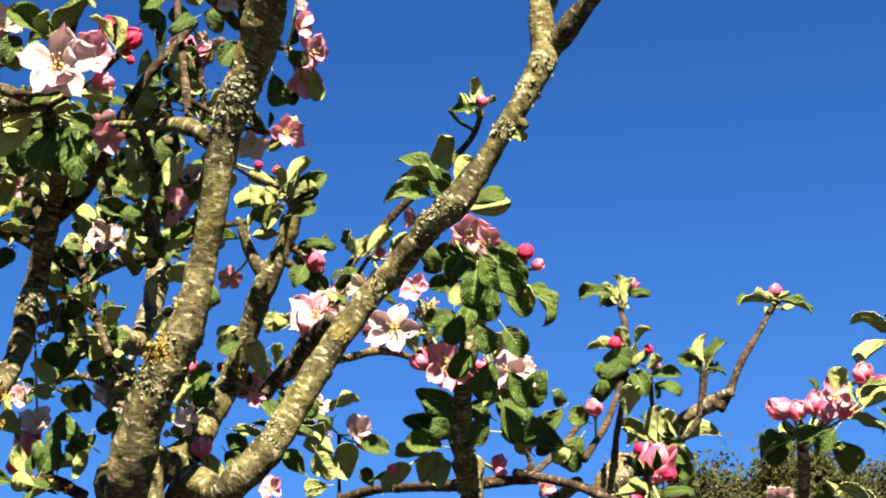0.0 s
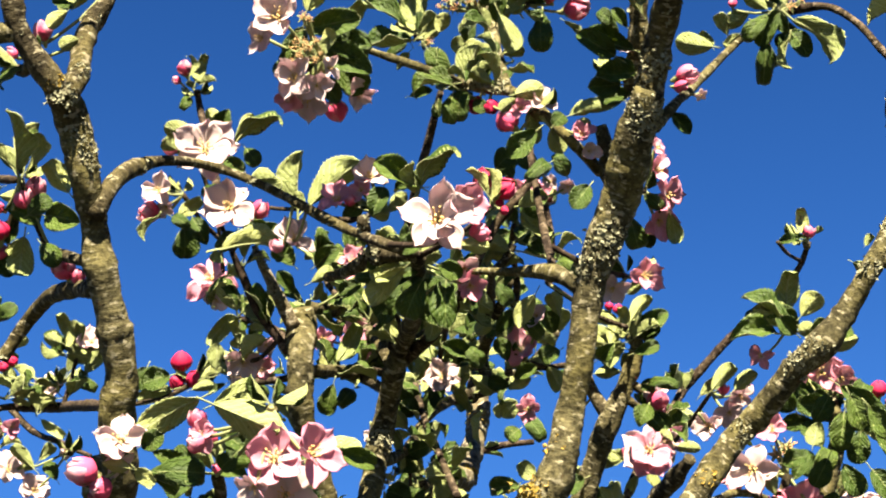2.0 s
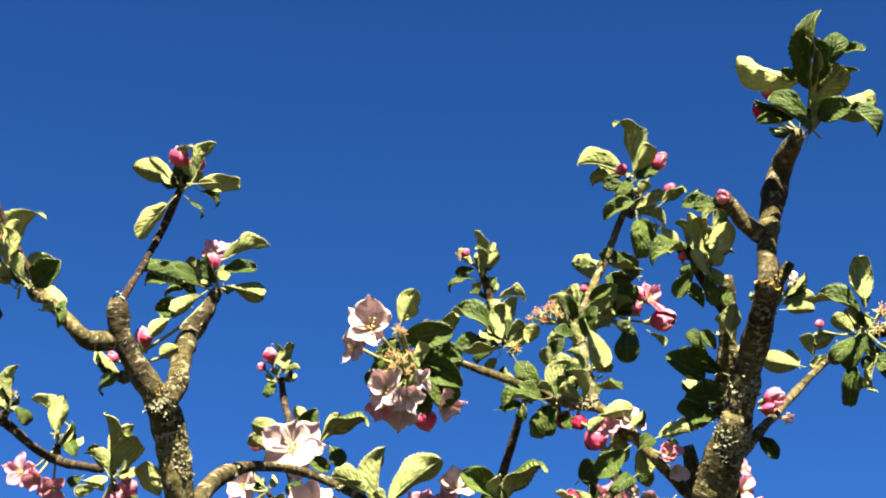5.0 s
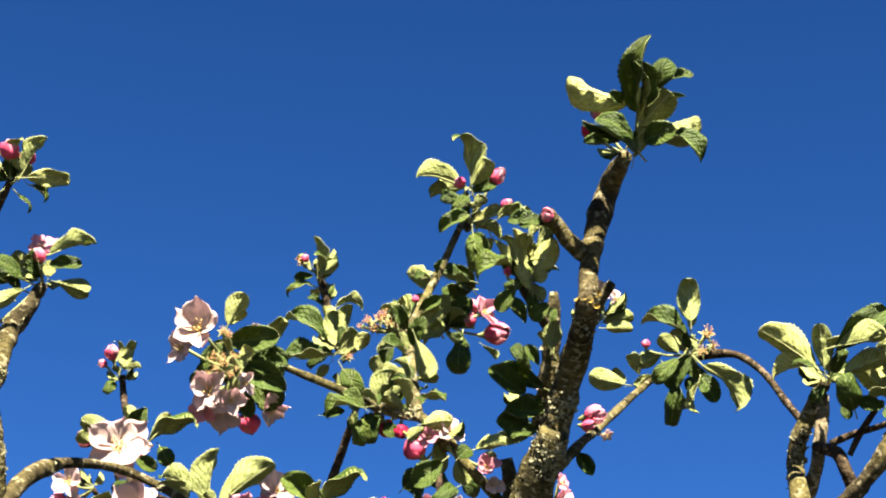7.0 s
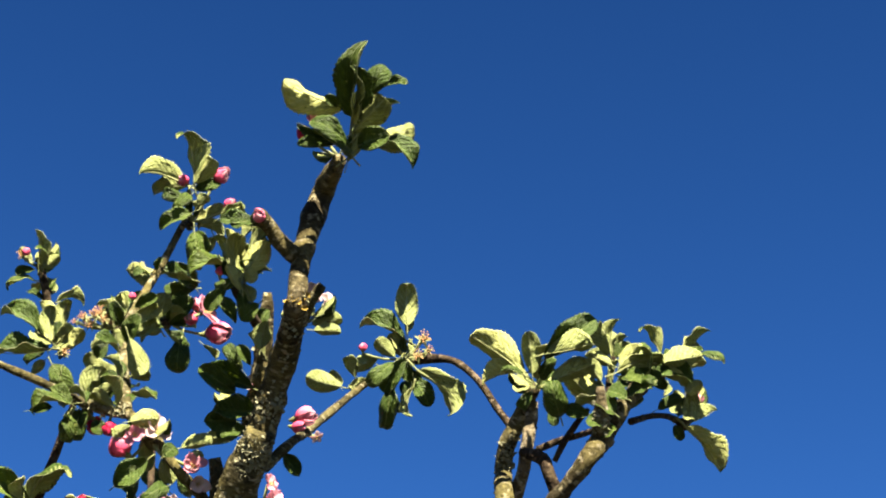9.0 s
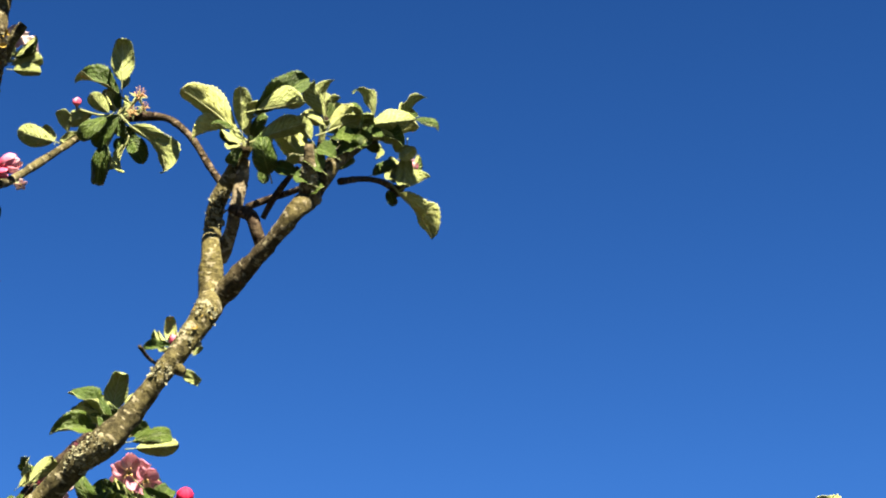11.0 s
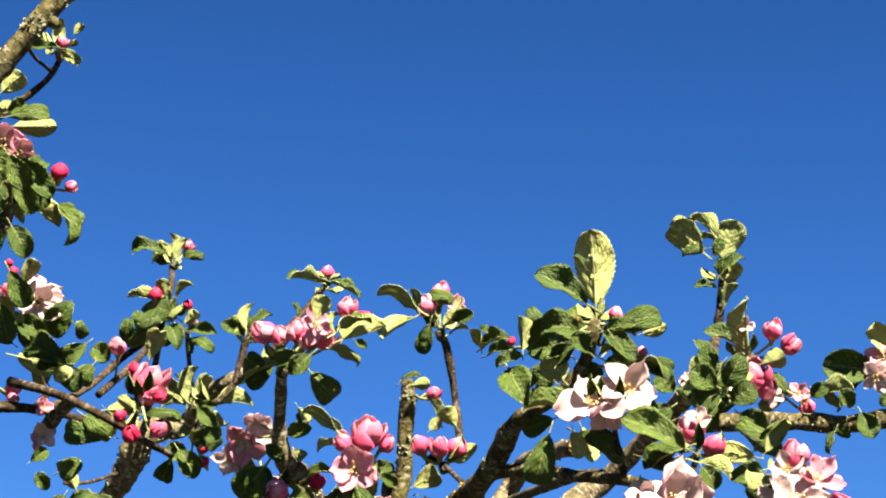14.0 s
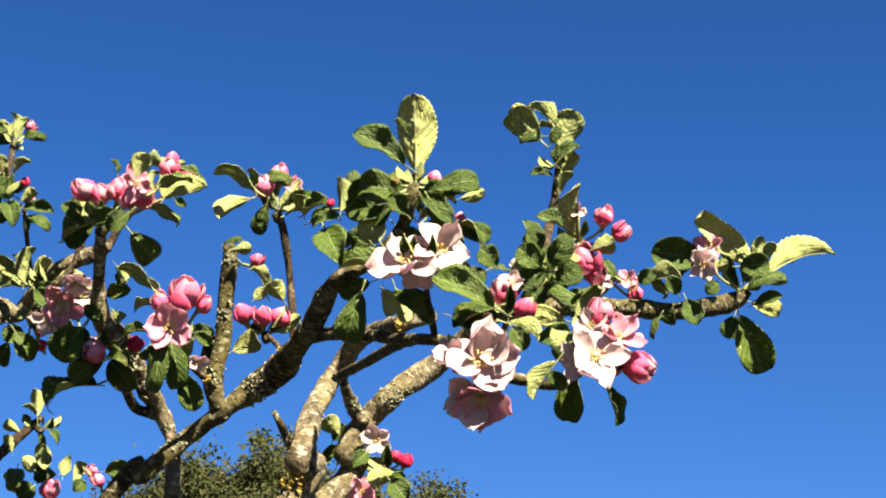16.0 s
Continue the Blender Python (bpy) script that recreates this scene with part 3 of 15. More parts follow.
def red_bud(x, y, z, wx, wy, wz, wide, spin, sx, sy, sz, pale=False):
    """A tight bud on its stalk."""
    at, way, spur = Vector((x, y, z)) - TRUNK_FOOT, Vector((wx, wy, wz)).normalized(), Vector((sx, sy, sz)) - TRUNK_FOOT
    r = wide / 2000
    ob = part("flower_bud", SEPALS, apple_tree, turned(at - way * r, way, r * 0.8, spin), "closed rose-pink apple bud" if pale else "tight crimson apple bud")
    kinds = ROSE_PETALS if pale else RED_PETALS
    for k in range(5):
        m = Matrix.Rotation(math.tau * k / 5 + toss.uniform(-0.2, 0.2), 4, "Z") @ Matrix.Rotation(toss.uniform(-0.05, 0.06), 4, "Y")
        s = toss.uniform(0.92, 1.06)
        part("petal", toss.choice(kinds), ob, m @ Matrix.Diagonal((1.15 * s, 1.15 * s, 1.1 * s, 1)))
    stalk(spur, at - way * r * 1.6, 0.0008)


def spent_flower(x, y, z, wx, wy, wz, wide, spin, sx, sy, sz):
    """A flower that has dropped its petals: a tuft of brown stamens."""
    at, way, spur = Vector((x, y, z)) - TRUNK_FOOT, Vector((wx, wy, wz)), Vector((sx, sy, sz)) - TRUNK_FOOT
    part("spent_flower", SPENT, apple_tree, turned(at, way, wide / 1000, spin), "withered flower with brown stamens and no petals")
    stalk(spur, at, 0.0009)


def lichen(x, y, z, dx, dy, dz, thick, wide, flakes, fx, fy, fz, gold=False):
    """A crust of small curled flakes on a branch with axis d and the given thickness, spread round the side f; sizes in millimetres."""
    rnd = random.Random(round(x * 7919 + z * 104729))
    bm = bmesh.new()
    at, axis = Vector((x, y, z)) - TRUNK_FOOT, Vector((dx, dy, dz)).normalized()
    f = Vector((fx, fy, fz))
    f = (f - axis * f.dot(axis)).normalized()
    g = axis.cross(f)
    for _ in range(int(flakes * (0.6 if gold else 0.5))):
        a = rnd.gauss(0, 0.85)
        way = f * math.cos(a) + g * math.sin(a)
        c = at + way * (thick / 2000 + rnd.uniform(-0.0012, 0.0003 if not gold else 0.0)) + axis * rnd.gauss(0, 0.3) * wide / 1000
        loose = 0.3 if gold else 0.5
        way = (way + Vector((rnd.gauss(0, loose), rnd.gauss(0, loose), rnd.gauss(0, loose)))).normalized()
        s = rnd.uniform(0.0008, 0.002) if gold else rnd.uniform(0.0005, 0.0014)
        u = way.orthogonal().normalized()
        v = way.cross(u)
        ring, n = [], 6
        for k in range(n):
            t = math.tau * k / n + rnd.uniform(-0.3, 0.3)
            ring.append(bm.verts.new(c + (u * math.cos(t) + v * math.sin(t)) * s * rnd.uniform(0.6, 1.2) + way * s * rnd.uniform(-0.1, 0.8)))
        mid, low = bm.verts.new(c), bm.verts.new(c - way * s * 0.8)
        for k in range(n):
            bm.faces.new((mid, ring[k], ring[(k + 1) % n]))
            bm.faces.new((low, ring[(k + 1) % n], ring[k]))
    part("lichen", mesh_of(bm, [GOLD_LICHEN if gold else GREY_LICHEN], False), apple_tree, None,
         "golden lichen crust" if gold else "grey-green lichen crust", "stuff")
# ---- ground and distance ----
def dim_ground_material():
    m = Nodes("dim_ground")
    # unseen ground, its colour near black so little sun bounces into the crown
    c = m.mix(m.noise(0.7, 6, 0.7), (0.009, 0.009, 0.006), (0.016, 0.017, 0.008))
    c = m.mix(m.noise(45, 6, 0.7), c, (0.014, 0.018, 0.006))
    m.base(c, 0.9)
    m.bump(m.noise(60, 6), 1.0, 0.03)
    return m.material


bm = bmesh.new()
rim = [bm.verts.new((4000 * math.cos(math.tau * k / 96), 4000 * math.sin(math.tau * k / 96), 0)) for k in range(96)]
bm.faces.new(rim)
tagged(new("ground", mesh_of(bm, [dim_ground_material()], False)), "unseen orchard ground, coloured near black to weaken bounced light", "ground", kind="structure")


def far_leaf_material():
    m = Nodes("far_foliage")
    isle = m.tree.nodes.new("ShaderNodeNewGeometry").outputs["Random Per Island"]
    c = m.ramp(isle, (0.0, (0.02, 0.023, 0.008)), (0.5, (0.03, 0.033, 0.011)), (1.0, (0.044, 0.045, 0.016)))
    m.base(c, 0.9)
    m.shader.inputs["Specular IOR Level"].default_value = 0.1
    m.thin(c, 0.2)
    return m.material


FAR_LEAF = far_leaf_material()
FAR_BARK = plain_material("far_bark", (0.06, 0.05, 0.04), (0.14, 0.12, 0.095), 0.9, 6)


def far_tree(x, y, high, wide, seed, leaves, label):
    """A broad garden tree: trunk, limbs and a crown of many small leaf sprays round the limb ends."""
    rnd = random.Random(seed)
    tree = new("garden_tree")
    tree.location = (x, y, 0)
    tagged(tree, label, "tree")
    bm = bmesh.new()
    tube(bm, smooth_line([(0, 0, -0.1, 0.3), (0.05, 0, high * 0.2, 0.24), (0, 0.1, high * 0.4, 0.18), (0, 0, high * 0.75, 0.05)], 0.3), 10, 0.15, seed)
    ends = []
    for k in range(44):
        a, up = rnd.uniform(0, math.tau), 0.3 + 0.7 * rnd.random() ** 0.6
        reach = wide / 2 * math.sqrt(max(0.06, 1 - (up - 0.42) ** 2 / 0.36)) * rnd.uniform(0.72, 0.95)
        foot = Vector((0, 0, high * (0.18 + 0.45 * up * rnd.uniform(0.7, 1))))
        tip = Vector((math.cos(a) * reach, math.sin(a) * reach, high * up * 0.97))
        mid = foot.lerp(tip, 0.5) + Vector((0, 0, 0.12 * reach))
        tube(bm, smooth_line([(*foot, 0.07), (*mid, 0.045), (*tip, 0.012)], 0.3), 6, 0.1, seed + k)
        for _ in range(40):
            near = mid.lerp(tip, rnd.uniform(0.1, 1.0) ** 0.6)
            ends.append((near + Vector((rnd.gauss(0, 0.26), rnd.gauss(0, 0.26), rnd.gauss(0, 0.2))), rnd.uniform(0.06, 0.15)))
    part("trunk", mesh_of(bm, [FAR_BARK]), tree, None, "forked grey-brown trunk with limbs")
    pts, faces = [], []
    for _ in range(leaves):
        c, s = rnd.choice(ends)
        at = c + Vector((rnd.gauss(0, s), rnd.gauss(0, s), rnd.gauss(0, s * 0.9)))
        way = Vector((rnd.gauss(0, 1), rnd.gauss(0, 1), rnd.gauss(0.2, 0.8))).normalized()
        a = way.orthogonal().normalized()
        a.rotate(Matrix.Rotation(rnd.uniform(0, 6.28), 3, way))
        b = way.cross(a)
        size = rnd.uniform(0.02, 0.042)
        n = len(pts)
        pts += [at - a * size, at + b * size * 0.5 + way * size * 0.12, at + a * size, at - b * size * 0.5 + way * size * 0.12]
        faces += [(n, n + 1, n + 2), (n, n + 2, n + 3)]
    me = bpy.data.meshes.new("crown")
    me.from_pydata([tuple(q) for q in pts], [], faces)
    me.materials.append(FAR_LEAF)
    part("crown", me, tree, None, "dense grey-green leafy crown", "stuff")


far_tree(3.44, 21.73, 6.8, 4.3, 3, 400000, "full-leaved garden tree far behind the orchard")
far_tree(5.71, 24.34, 7.02, 4.4, 8, 340000, "lower garden tree with grey-green leaves in the distance")

# ---- the apple tree: trunk, limbs and twigs ----
limb("trunk", "short stout trunk with cracked grey bark", OLD_SHADED_BARK,
     (-0.06, 1.1, -0.05, 170), (-0.055, 1.1, 0.12, 138), (-0.07, 1.09, 0.5, 118), (-0.075, 1.06, 0.95, 112), (-0.07, 1.05, 1.36, 108))
limb("limb", "grey-brown limb with olive bark and lichen", BARK,
     (-0.0700, 1.0500, 1.3000, 32.1), (-0.1123, 0.9986, 1.5073, 26.4), (-0.1640, 0.9357, 1.7985, 22.9), (-0.1575, 0.9077, 1.8171, 21.0),
     (-0.1480, 0.8876, 1.8476, 20.3), (-0.1366, 0.8806, 1.8686, 21.3), (-0.1234, 0.8735, 1.8895, 16.5), (-0.1167, 0.8722, 1.9143, 15.1),
     (-0.1106, 0.8634, 1.9367, 14.6), (-0.1049, 0.8562, 1.9598, 14.6), (-0.0999, 0.8495, 1.9788, 15.6), (-0.0926, 0.8434, 1.9933, 18.1),
     (-0.0841, 0.8364, 2.0119, 16.1), (-0.0756, 0.8171, 2.0310, 17.9), (-0.0693, 0.8072, 2.0407, 17.3), (-0.0657, 0.8002, 2.0488, 14.4))
# upper part of the same limb, in darker bark that stands in for shade
limb("limb", "weathered limb crusted with lichen", OLD_SHADED_BARK,
     (-0.0719, 0.8177, 2.0397, 15.6), (-0.0687, 0.8138, 2.0467, 14.8), (-0.0630, 0.8036, 2.0622, 13.9), (-0.0570, 0.7918, 2.0767, 12.9),
     (-0.0510, 0.7698, 2.0868, 12.7), (-0.0479, 0.7522, 2.0929, 10.5), (-0.0473, 0.7529, 2.1110, 8.9), (-0.0450, 0.7545, 2.1279, 9.7),
     (-0.0416, 0.7561, 2.1450, 12.0), (-0.0375, 0.7574, 2.1590, 10.3), (-0.0338, 0.7450, 2.1607, 9.5), (-0.0291, 0.7319, 2.1617, 7.2))
limb("limb", "grey-brown limb with olive bark and lichen", BARK,
     (-0.0700, 1.0500, 1.3000, 27.5), (-0.0995, 1.0032, 1.5075, 22.6), (-0.1356, 0.9460, 1.7989, 19.6), (-0.1120, 0.9177, 1.8161, 16.7),
     (-0.0915, 0.9095, 1.8330, 15.3), (-0.0747, 0.9146, 1.8603, 14.3), (-0.0573, 0.9187, 1.8881, 13.6), (-0.0396, 0.9230, 1.9121, 12.9),
     (-0.0244, 0.9173, 1.9258, 13.3), (-0.0075, 0.8999, 1.9395, 13.6), (0.0057, 0.8914, 1.9474, 14.8), (0.0209, 0.8887, 1.9650, 11.8),
     (0.0347, 0.8812, 1.9838, 11.4), (0.0456, 0.8784, 1.9987, 11.8), (0.0546, 0.8770, 2.0146, 13.2), (0.0567, 0.8848, 2.0262, 13.3),
     (0.0574, 0.8846, 2.0390, 12.0), (0.0562, 0.8827, 2.0560, 10.2), (0.0571, 0.8973, 2.0722, 9.3), (0.0587, 0.8905, 2.0854, 9.3),
     (0.0648, 0.8846, 2.0974, 9.3), (0.0709, 0.8781, 2.1091, 7.9), (0.0745, 0.8749, 2.1142, 5.6))
limb("limb", "weathered limb crusted with lichen", OLD_SHADED_BARK,
     (0.0568, 0.8873, 2.0209, 9.2), (0.0646, 0.8777, 2.0280, 10.5), (0.0756, 0.8653, 2.0370, 9.1), (0.0879, 0.8509, 2.0465, 9.0),
     (0.0990, 0.8424, 2.0588, 10.4), (0.1049, 0.8573, 2.0723, 10.3), (0.1152, 0.8503, 2.0865, 9.0), (0.1271, 0.8548, 2.1035, 8.7),
     (0.1430, 0.8754, 2.1227, 6.5), (0.1590, 0.8922, 2.1404, 3.8))
limb("limb", "pale silvery limb with golden lichen spots", PALE_BARK,
     (0.0610, 0.8995, 2.0569, 9.1), (0.0666, 0.8877, 2.0677, 7.4), (0.0682, 0.8828, 2.0767, 8.0), (0.0709, 0.8805, 2.0936, 7.0),
     (0.0724, 0.8795, 2.1065, 5.9))
limb("twig", "slender brown twig", TWIG,
     (0.0667, 0.8822, 2.0781, 5.9), (0.0759, 0.8729, 2.0703, 7.4), (0.0796, 0.8717, 2.0601, 6.8), (0.0830, 0.8757, 2.0531, 6.8))
limb("twig", "slender brown twig", TWIG,
     (0.0741, 0.8812, 2.0792, 3.7), (0.0858, 0.8780, 2.0832, 3.7), (0.0947, 0.8657, 2.0803, 3.1), (0.1021, 0.8544, 2.0780, 3.1))
limb("twig", "slender brown twig", TWIG,
     (0.0825, 0.8730, 2.0687, 3.1), (0.0875, 0.8677, 2.0775, 3.7), (0.0948, 0.8623, 2.0871, 3.1), (0.1001, 0.8593, 2.0928, 2.4))
limb("limb", "pale silvery limb with golden lichen spots", PALE_BARK,
     (0.1063, 0.8573, 2.0724, 11.4), (0.1043, 0.8426, 2.0778, 9.2), (0.1043, 0.8382, 2.0851, 7.2), (0.1038, 0.8337, 2.0924, 4.1))
limb("twig", "slender brown twig", TWIG,
     (0.1107, 0.8645, 2.0823, 5.2), (0.1112, 0.8580, 2.0953, 4.2), (0.1123, 0.8629, 2.1111, 3.7), (0.1142, 0.8567, 2.1228, 2.7))
limb("twig", "slender brown twig", TWIG,
     (0.1225, 0.8631, 2.0874, 3.7), (0.1368, 0.8862, 2.1024, 3.2), (0.1501, 0.9078, 2.1127, 3.9), (0.1603, 0.9192, 2.1129, 5.6))
limb("limb", "grey-brown limb with olive bark and lichen", BARK,
     (-0.0700, 1.0500, 1.3000, 26.5), (-0.1873, 0.9636, 1.5360, 21.8), (-0.3306, 0.8581, 1.8623, 18.9), (-0.3244, 0.8265, 1.8805, 17.5),
     (-0.3203, 0.8051, 1.9064, 16.9), (-0.3160, 0.7926, 1.9264, 15.9), (-0.3167, 0.7790, 1.9463, 15.3), (-0.3184, 0.7671, 1.9640, 14.4),
     (-0.3203, 0.7595, 1.9833, 13.9), (-0.3205, 0.7451, 1.9994, 13.8), (-0.3222, 0.7383, 2.0133, 15.2), (-0.3246, 0.7313, 2.0272, 16.6),
     (-0.3260, 0.7153, 2.0323, 11.5))
limb("limb", "weathered limb crusted with lichen", OLD_SHADED_BARK,
     (-0.3238, 0.7337, 2.0227, 13.2), (-0.3278, 0.7134, 2.0348, 10.7), (-0.3356, 0.7043, 2.0460, 8.7), (-0.3396, 0.6975, 2.0557, 7.9),
     (-0.3406, 0.6924, 2.0661, 7.9), (-0.3410, 0.6908, 2.0702, 6.0))
limb("limb", "weathered limb crusted with lichen", OLD_SHADED_BARK,
     (-0.3240, 0.7184, 2.0279, 11.5), (-0.3190, 0.7234, 2.0417, 10.2), (-0.3223, 0.7350, 2.0631, 9.5), (-0.3201, 0.7409, 2.0790, 10.6),
     (-0.3137, 0.7398, 2.0880, 8.2), (-0.3117, 0.7419, 2.1005, 4.9))
limb("limb", "grey-brown limb with olive bark and lichen", BARK,
     (-0.3373, 0.6994, 2.0531, 8.2), (-0.3463, 0.6988, 2.0527, 9.2), (-0.3544, 0.6987, 2.0533, 9.6), (-0.3580, 0.6936, 2.0546, 7.3),
     (-0.3684, 0.6897, 2.0657, 5.5), (-0.3799, 0.6902, 2.0760, 4.6))
limb("twig", "slender brown twig", TWIG,
     (-0.3400, 0.6920, 2.0673, 4.1), (-0.3411, 0.7164, 2.1000, 3.1), (-0.3371, 0.7282, 2.1274, 3.4), (-0.3306, 0.7226, 2.1383, 3.9),
     (-0.3236, 0.7131, 2.1443, 3.4))
limb("limb", "weathered limb crusted with lichen", OLD_SHADED_BARK,
     (-0.3181, 0.7520, 1.9837, 7.9), (-0.3143, 0.7525, 1.9936, 8.4), (-0.3114, 0.7586, 2.0047, 8.5), (-0.3098, 0.7766, 2.0195, 8.7),
     (-0.3054, 0.7975, 2.0329, 5.4), (-0.2971, 0.8086, 2.0382, 5.0), (-0.2881, 0.8412, 2.0498, 4.9), (-0.2714, 0.8468, 2.0442, 4.7),
     (-0.2503, 0.8449, 2.0308, 4.6), (-0.2297, 0.8436, 2.0164, 4.8), (-0.2106, 0.8314, 2.0007, 4.9), (-0.1945, 0.8165, 1.9875, 5.3),
     (-0.1828, 0.8302, 1.9866, 5.4))
limb("limb", "weathered limb crusted with lichen", OLD_SHADED_BARK,
     (-0.1821, 0.8297, 1.9858, 6.4), (-0.1939, 0.9041, 1.9980, 6.9), (-0.2184, 1.0281, 2.0289, 10.1), (-0.2333, 1.0763, 2.0321, 12.4))
limb("limb", "grey-brown limb with olive bark and lichen", BARK,
     (-0.0700, 1.0500, 1.3000, 23.3), (-0.1671, 1.0549, 1.5681, 19.1), (-0.2708, 1.0671, 1.8419, 21.0), (-0.2784, 1.0687, 1.8785, 18.7), (-0.2762, 1.0715, 1.8991, 17.6), (-0.2711, 1.0708, 1.9154, 15.1), (-0.2730, 1.0633, 1.9344, 11.1), (-0.2761, 1.0503, 1.9539, 10.8), (-0.2819, 1.0372, 1.9733, 13.0), (-0.2835, 1.0263, 1.9913, 15.9), (-0.2815, 1.0194, 2.0166, 16.6), (-0.2817, 1.0245, 2.0345, 18.5), (-0.2817, 1.0209, 2.0438, 15.0))
limb("twig", "olive twig crusted with pale lichen", PALE_BARK,
     (-0.2846, 1.0146, 2.0292, 8.9), (-0.2900, 1.0084, 2.0413, 7.7), (-0.2953, 1.0015, 2.0532, 6.5), (-0.3000, 0.9951, 2.0635, 5.3),
     (-0.3027, 0.9892, 2.0719, 3.5))
limb("twig", "slender brown twig", TWIG,
     (-0.2887, 1.0185, 2.0151, 5.3), (-0.2960, 1.0133, 2.0260, 5.3), (-0.3045, 1.0058, 2.0380, 5.3), (-0.3104, 0.9971, 2.0545, 5.3),
     (-0.3146, 0.9903, 2.0652, 4.1), (-0.3168, 0.9850, 2.0732, 3.0))
limb("twig", "dark knobbly twig", OLD_SHADED_BARK,
     (-0.2800, 1.0330, 2.0092, 6.0), (-0.2737, 1.0941, 2.0296, 7.6), (-0.2642, 1.1196, 2.0343, 7.1), (-0.2453, 1.0933, 2.0153, 6.9))
limb("limb", "weathered limb crusted with lichen", OLD_SHADED_BARK,
     (-0.2923, 1.0967, 2.0749, 7.1), (-0.2801, 1.1653, 2.0951, 9.5), (-0.2533, 1.1104, 2.0559, 9.0), (-0.2396, 1.0879, 2.0296, 9.4))
limb("limb", "grey-brown limb with olive bark and lichen", BARK,
     (-0.2771, 1.0727, 1.8961, 13.0), (-0.2673, 1.0717, 1.9133, 14.4), (-0.2568, 1.0798, 1.9350, 12.3), (-0.2526, 1.0886, 1.9544, 13.5), (-0.2517, 1.0981, 1.9715, 16.7), (-0.2495, 1.1057, 1.9905, 15.6), (-0.2432, 1.0970, 2.0091, 13.7), (-0.2370, 1.0805, 2.0193, 13.6), (-0.2309, 1.0766, 2.0321, 13.0), (-0.2191, 1.0754, 2.0391, 9.3), (-0.2097, 1.0722, 2.0490, 6.2), (-0.2033, 1.0668, 2.0611, 4.3))
limb("limb", "weathered limb crusted with lichen", OLD_SHADED_BARK,
     (-0.2516, 1.0991, 1.9689, 8.1), (-0.2398, 1.1426, 1.9924, 6.4), (-0.2396, 1.2280, 2.0416, 6.9), (-0.2319, 1.3030, 2.0799, 8.1),
     (-0.2078, 1.3102, 2.0884, 8.9), (-0.1795, 1.2793, 2.0874, 9.4), (-0.1591, 1.2377, 2.0862, 7.7), (-0.1466, 1.2108, 2.0896, 4.8))
limb("twig", "slender brown twig", TWIG,
     (-0.2484, 1.2373, 2.0701, 4.9), (-0.2365, 1.1948, 2.0303, 4.7), (-0.2204, 1.1457, 1.9902, 5.1), (-0.2035, 1.1079, 1.9485, 4.9))
limb("limb", "pale silvery limb with golden lichen spots", PALE_BARK,
     (-0.0700, 1.0500, 1.3000, 20.3), (-0.1457, 1.1717, 1.5936, 16.6), (-0.2383, 1.3203, 1.9902, 14.5), (-0.2395, 1.4240, 2.0583, 18.1),
     (-0.2416, 1.5006, 2.1114, 17.5), (-0.2387, 1.5123, 2.1423, 18.6), (-0.2371, 1.5241, 2.1665, 12.8))
limb("twig", "slender brown twig", TWIG,
     (-0.2367, 1.4825, 2.0974, 6.6), (-0.2157, 1.4830, 2.1018, 5.8), (-0.1901, 1.4811, 2.1022, 4.1))
limb("limb", "grey-brown limb with olive bark and lichen", BARK,
     (-0.0700, 1.0500, 1.3000, 23.3), (-0.1189, 1.0769, 1.5325, 19.1), (-0.1786, 1.1097, 1.8545, 16.7), (-0.1677, 1.1265, 1.8815, 17.0),
     (-0.1546, 1.1446, 1.9081, 16.8), (-0.1405, 1.1607, 1.9387, 15.9), (-0.1281, 1.1492, 1.9621, 15.2), (-0.1173, 1.1364, 1.9849, 13.9),
     (-0.1091, 1.1291, 2.0005, 14.5), (-0.0994, 1.1243, 2.0168, 11.4), (-0.0912, 1.1171, 2.0342, 10.1), (-0.0886, 1.1125, 2.0454, 5.7))
limb("twig", "dark knobbly twig", OLD_SHADED_BARK,
     (-0.1108, 1.1290, 2.0006, 9.5), (-0.1188, 1.1245, 2.0137, 8.2), (-0.1237, 1.1188, 2.0294, 5.7), (-0.1261, 1.1164, 2.0362, 3.2))
limb("limb", "grey-brown limb with olive bark and lichen", BARK,
     (-0.1051, 0.8528, 1.9701, 7.3), (-0.1103, 0.8512, 1.9751, 7.3), (-0.1188, 0.8545, 1.9822, 9.3), (-0.1277, 0.8590, 1.9856, 7.4),
     (-0.1416, 0.8684, 1.9907, 4.5), (-0.1558, 0.8779, 1.9961, 4.0), (-0.1674, 0.8873, 2.0013, 3.6))
limb("twig", "slender brown twig", TWIG,
     (-0.1207, 0.8683, 1.9914, 4.0), (-0.1264, 0.8962, 2.0246, 4.2), (-0.1303, 0.9127, 2.0520, 4.0), (-0.1339, 0.9249, 2.0817, 3.8),
     (-0.1349, 0.9273, 2.1034, 3.8))
limb("twig", "slender brown twig", TWIG,
     (-0.1333, 0.9919, 2.0347, 4.0), (-0.1306, 0.9984, 2.0617, 4.0), (-0.1330, 0.9943, 2.0847, 4.1), (-0.1369, 0.9893, 2.0968, 3.5))
limb("twig", "slender brown twig", TWIG,
     (-0.2334, 1.0843, 2.0290, 9.2), (-0.2075, 1.0477, 2.0311, 7.1), (-0.1854, 0.9912, 2.0275, 6.2), (-0.1706, 0.9615, 2.0375, 6.1),
     (-0.1606, 0.9666, 2.0595, 5.6), (-0.1442, 0.9624, 2.0771, 5.1), (-0.1307, 0.9678, 2.0963, 5.1))
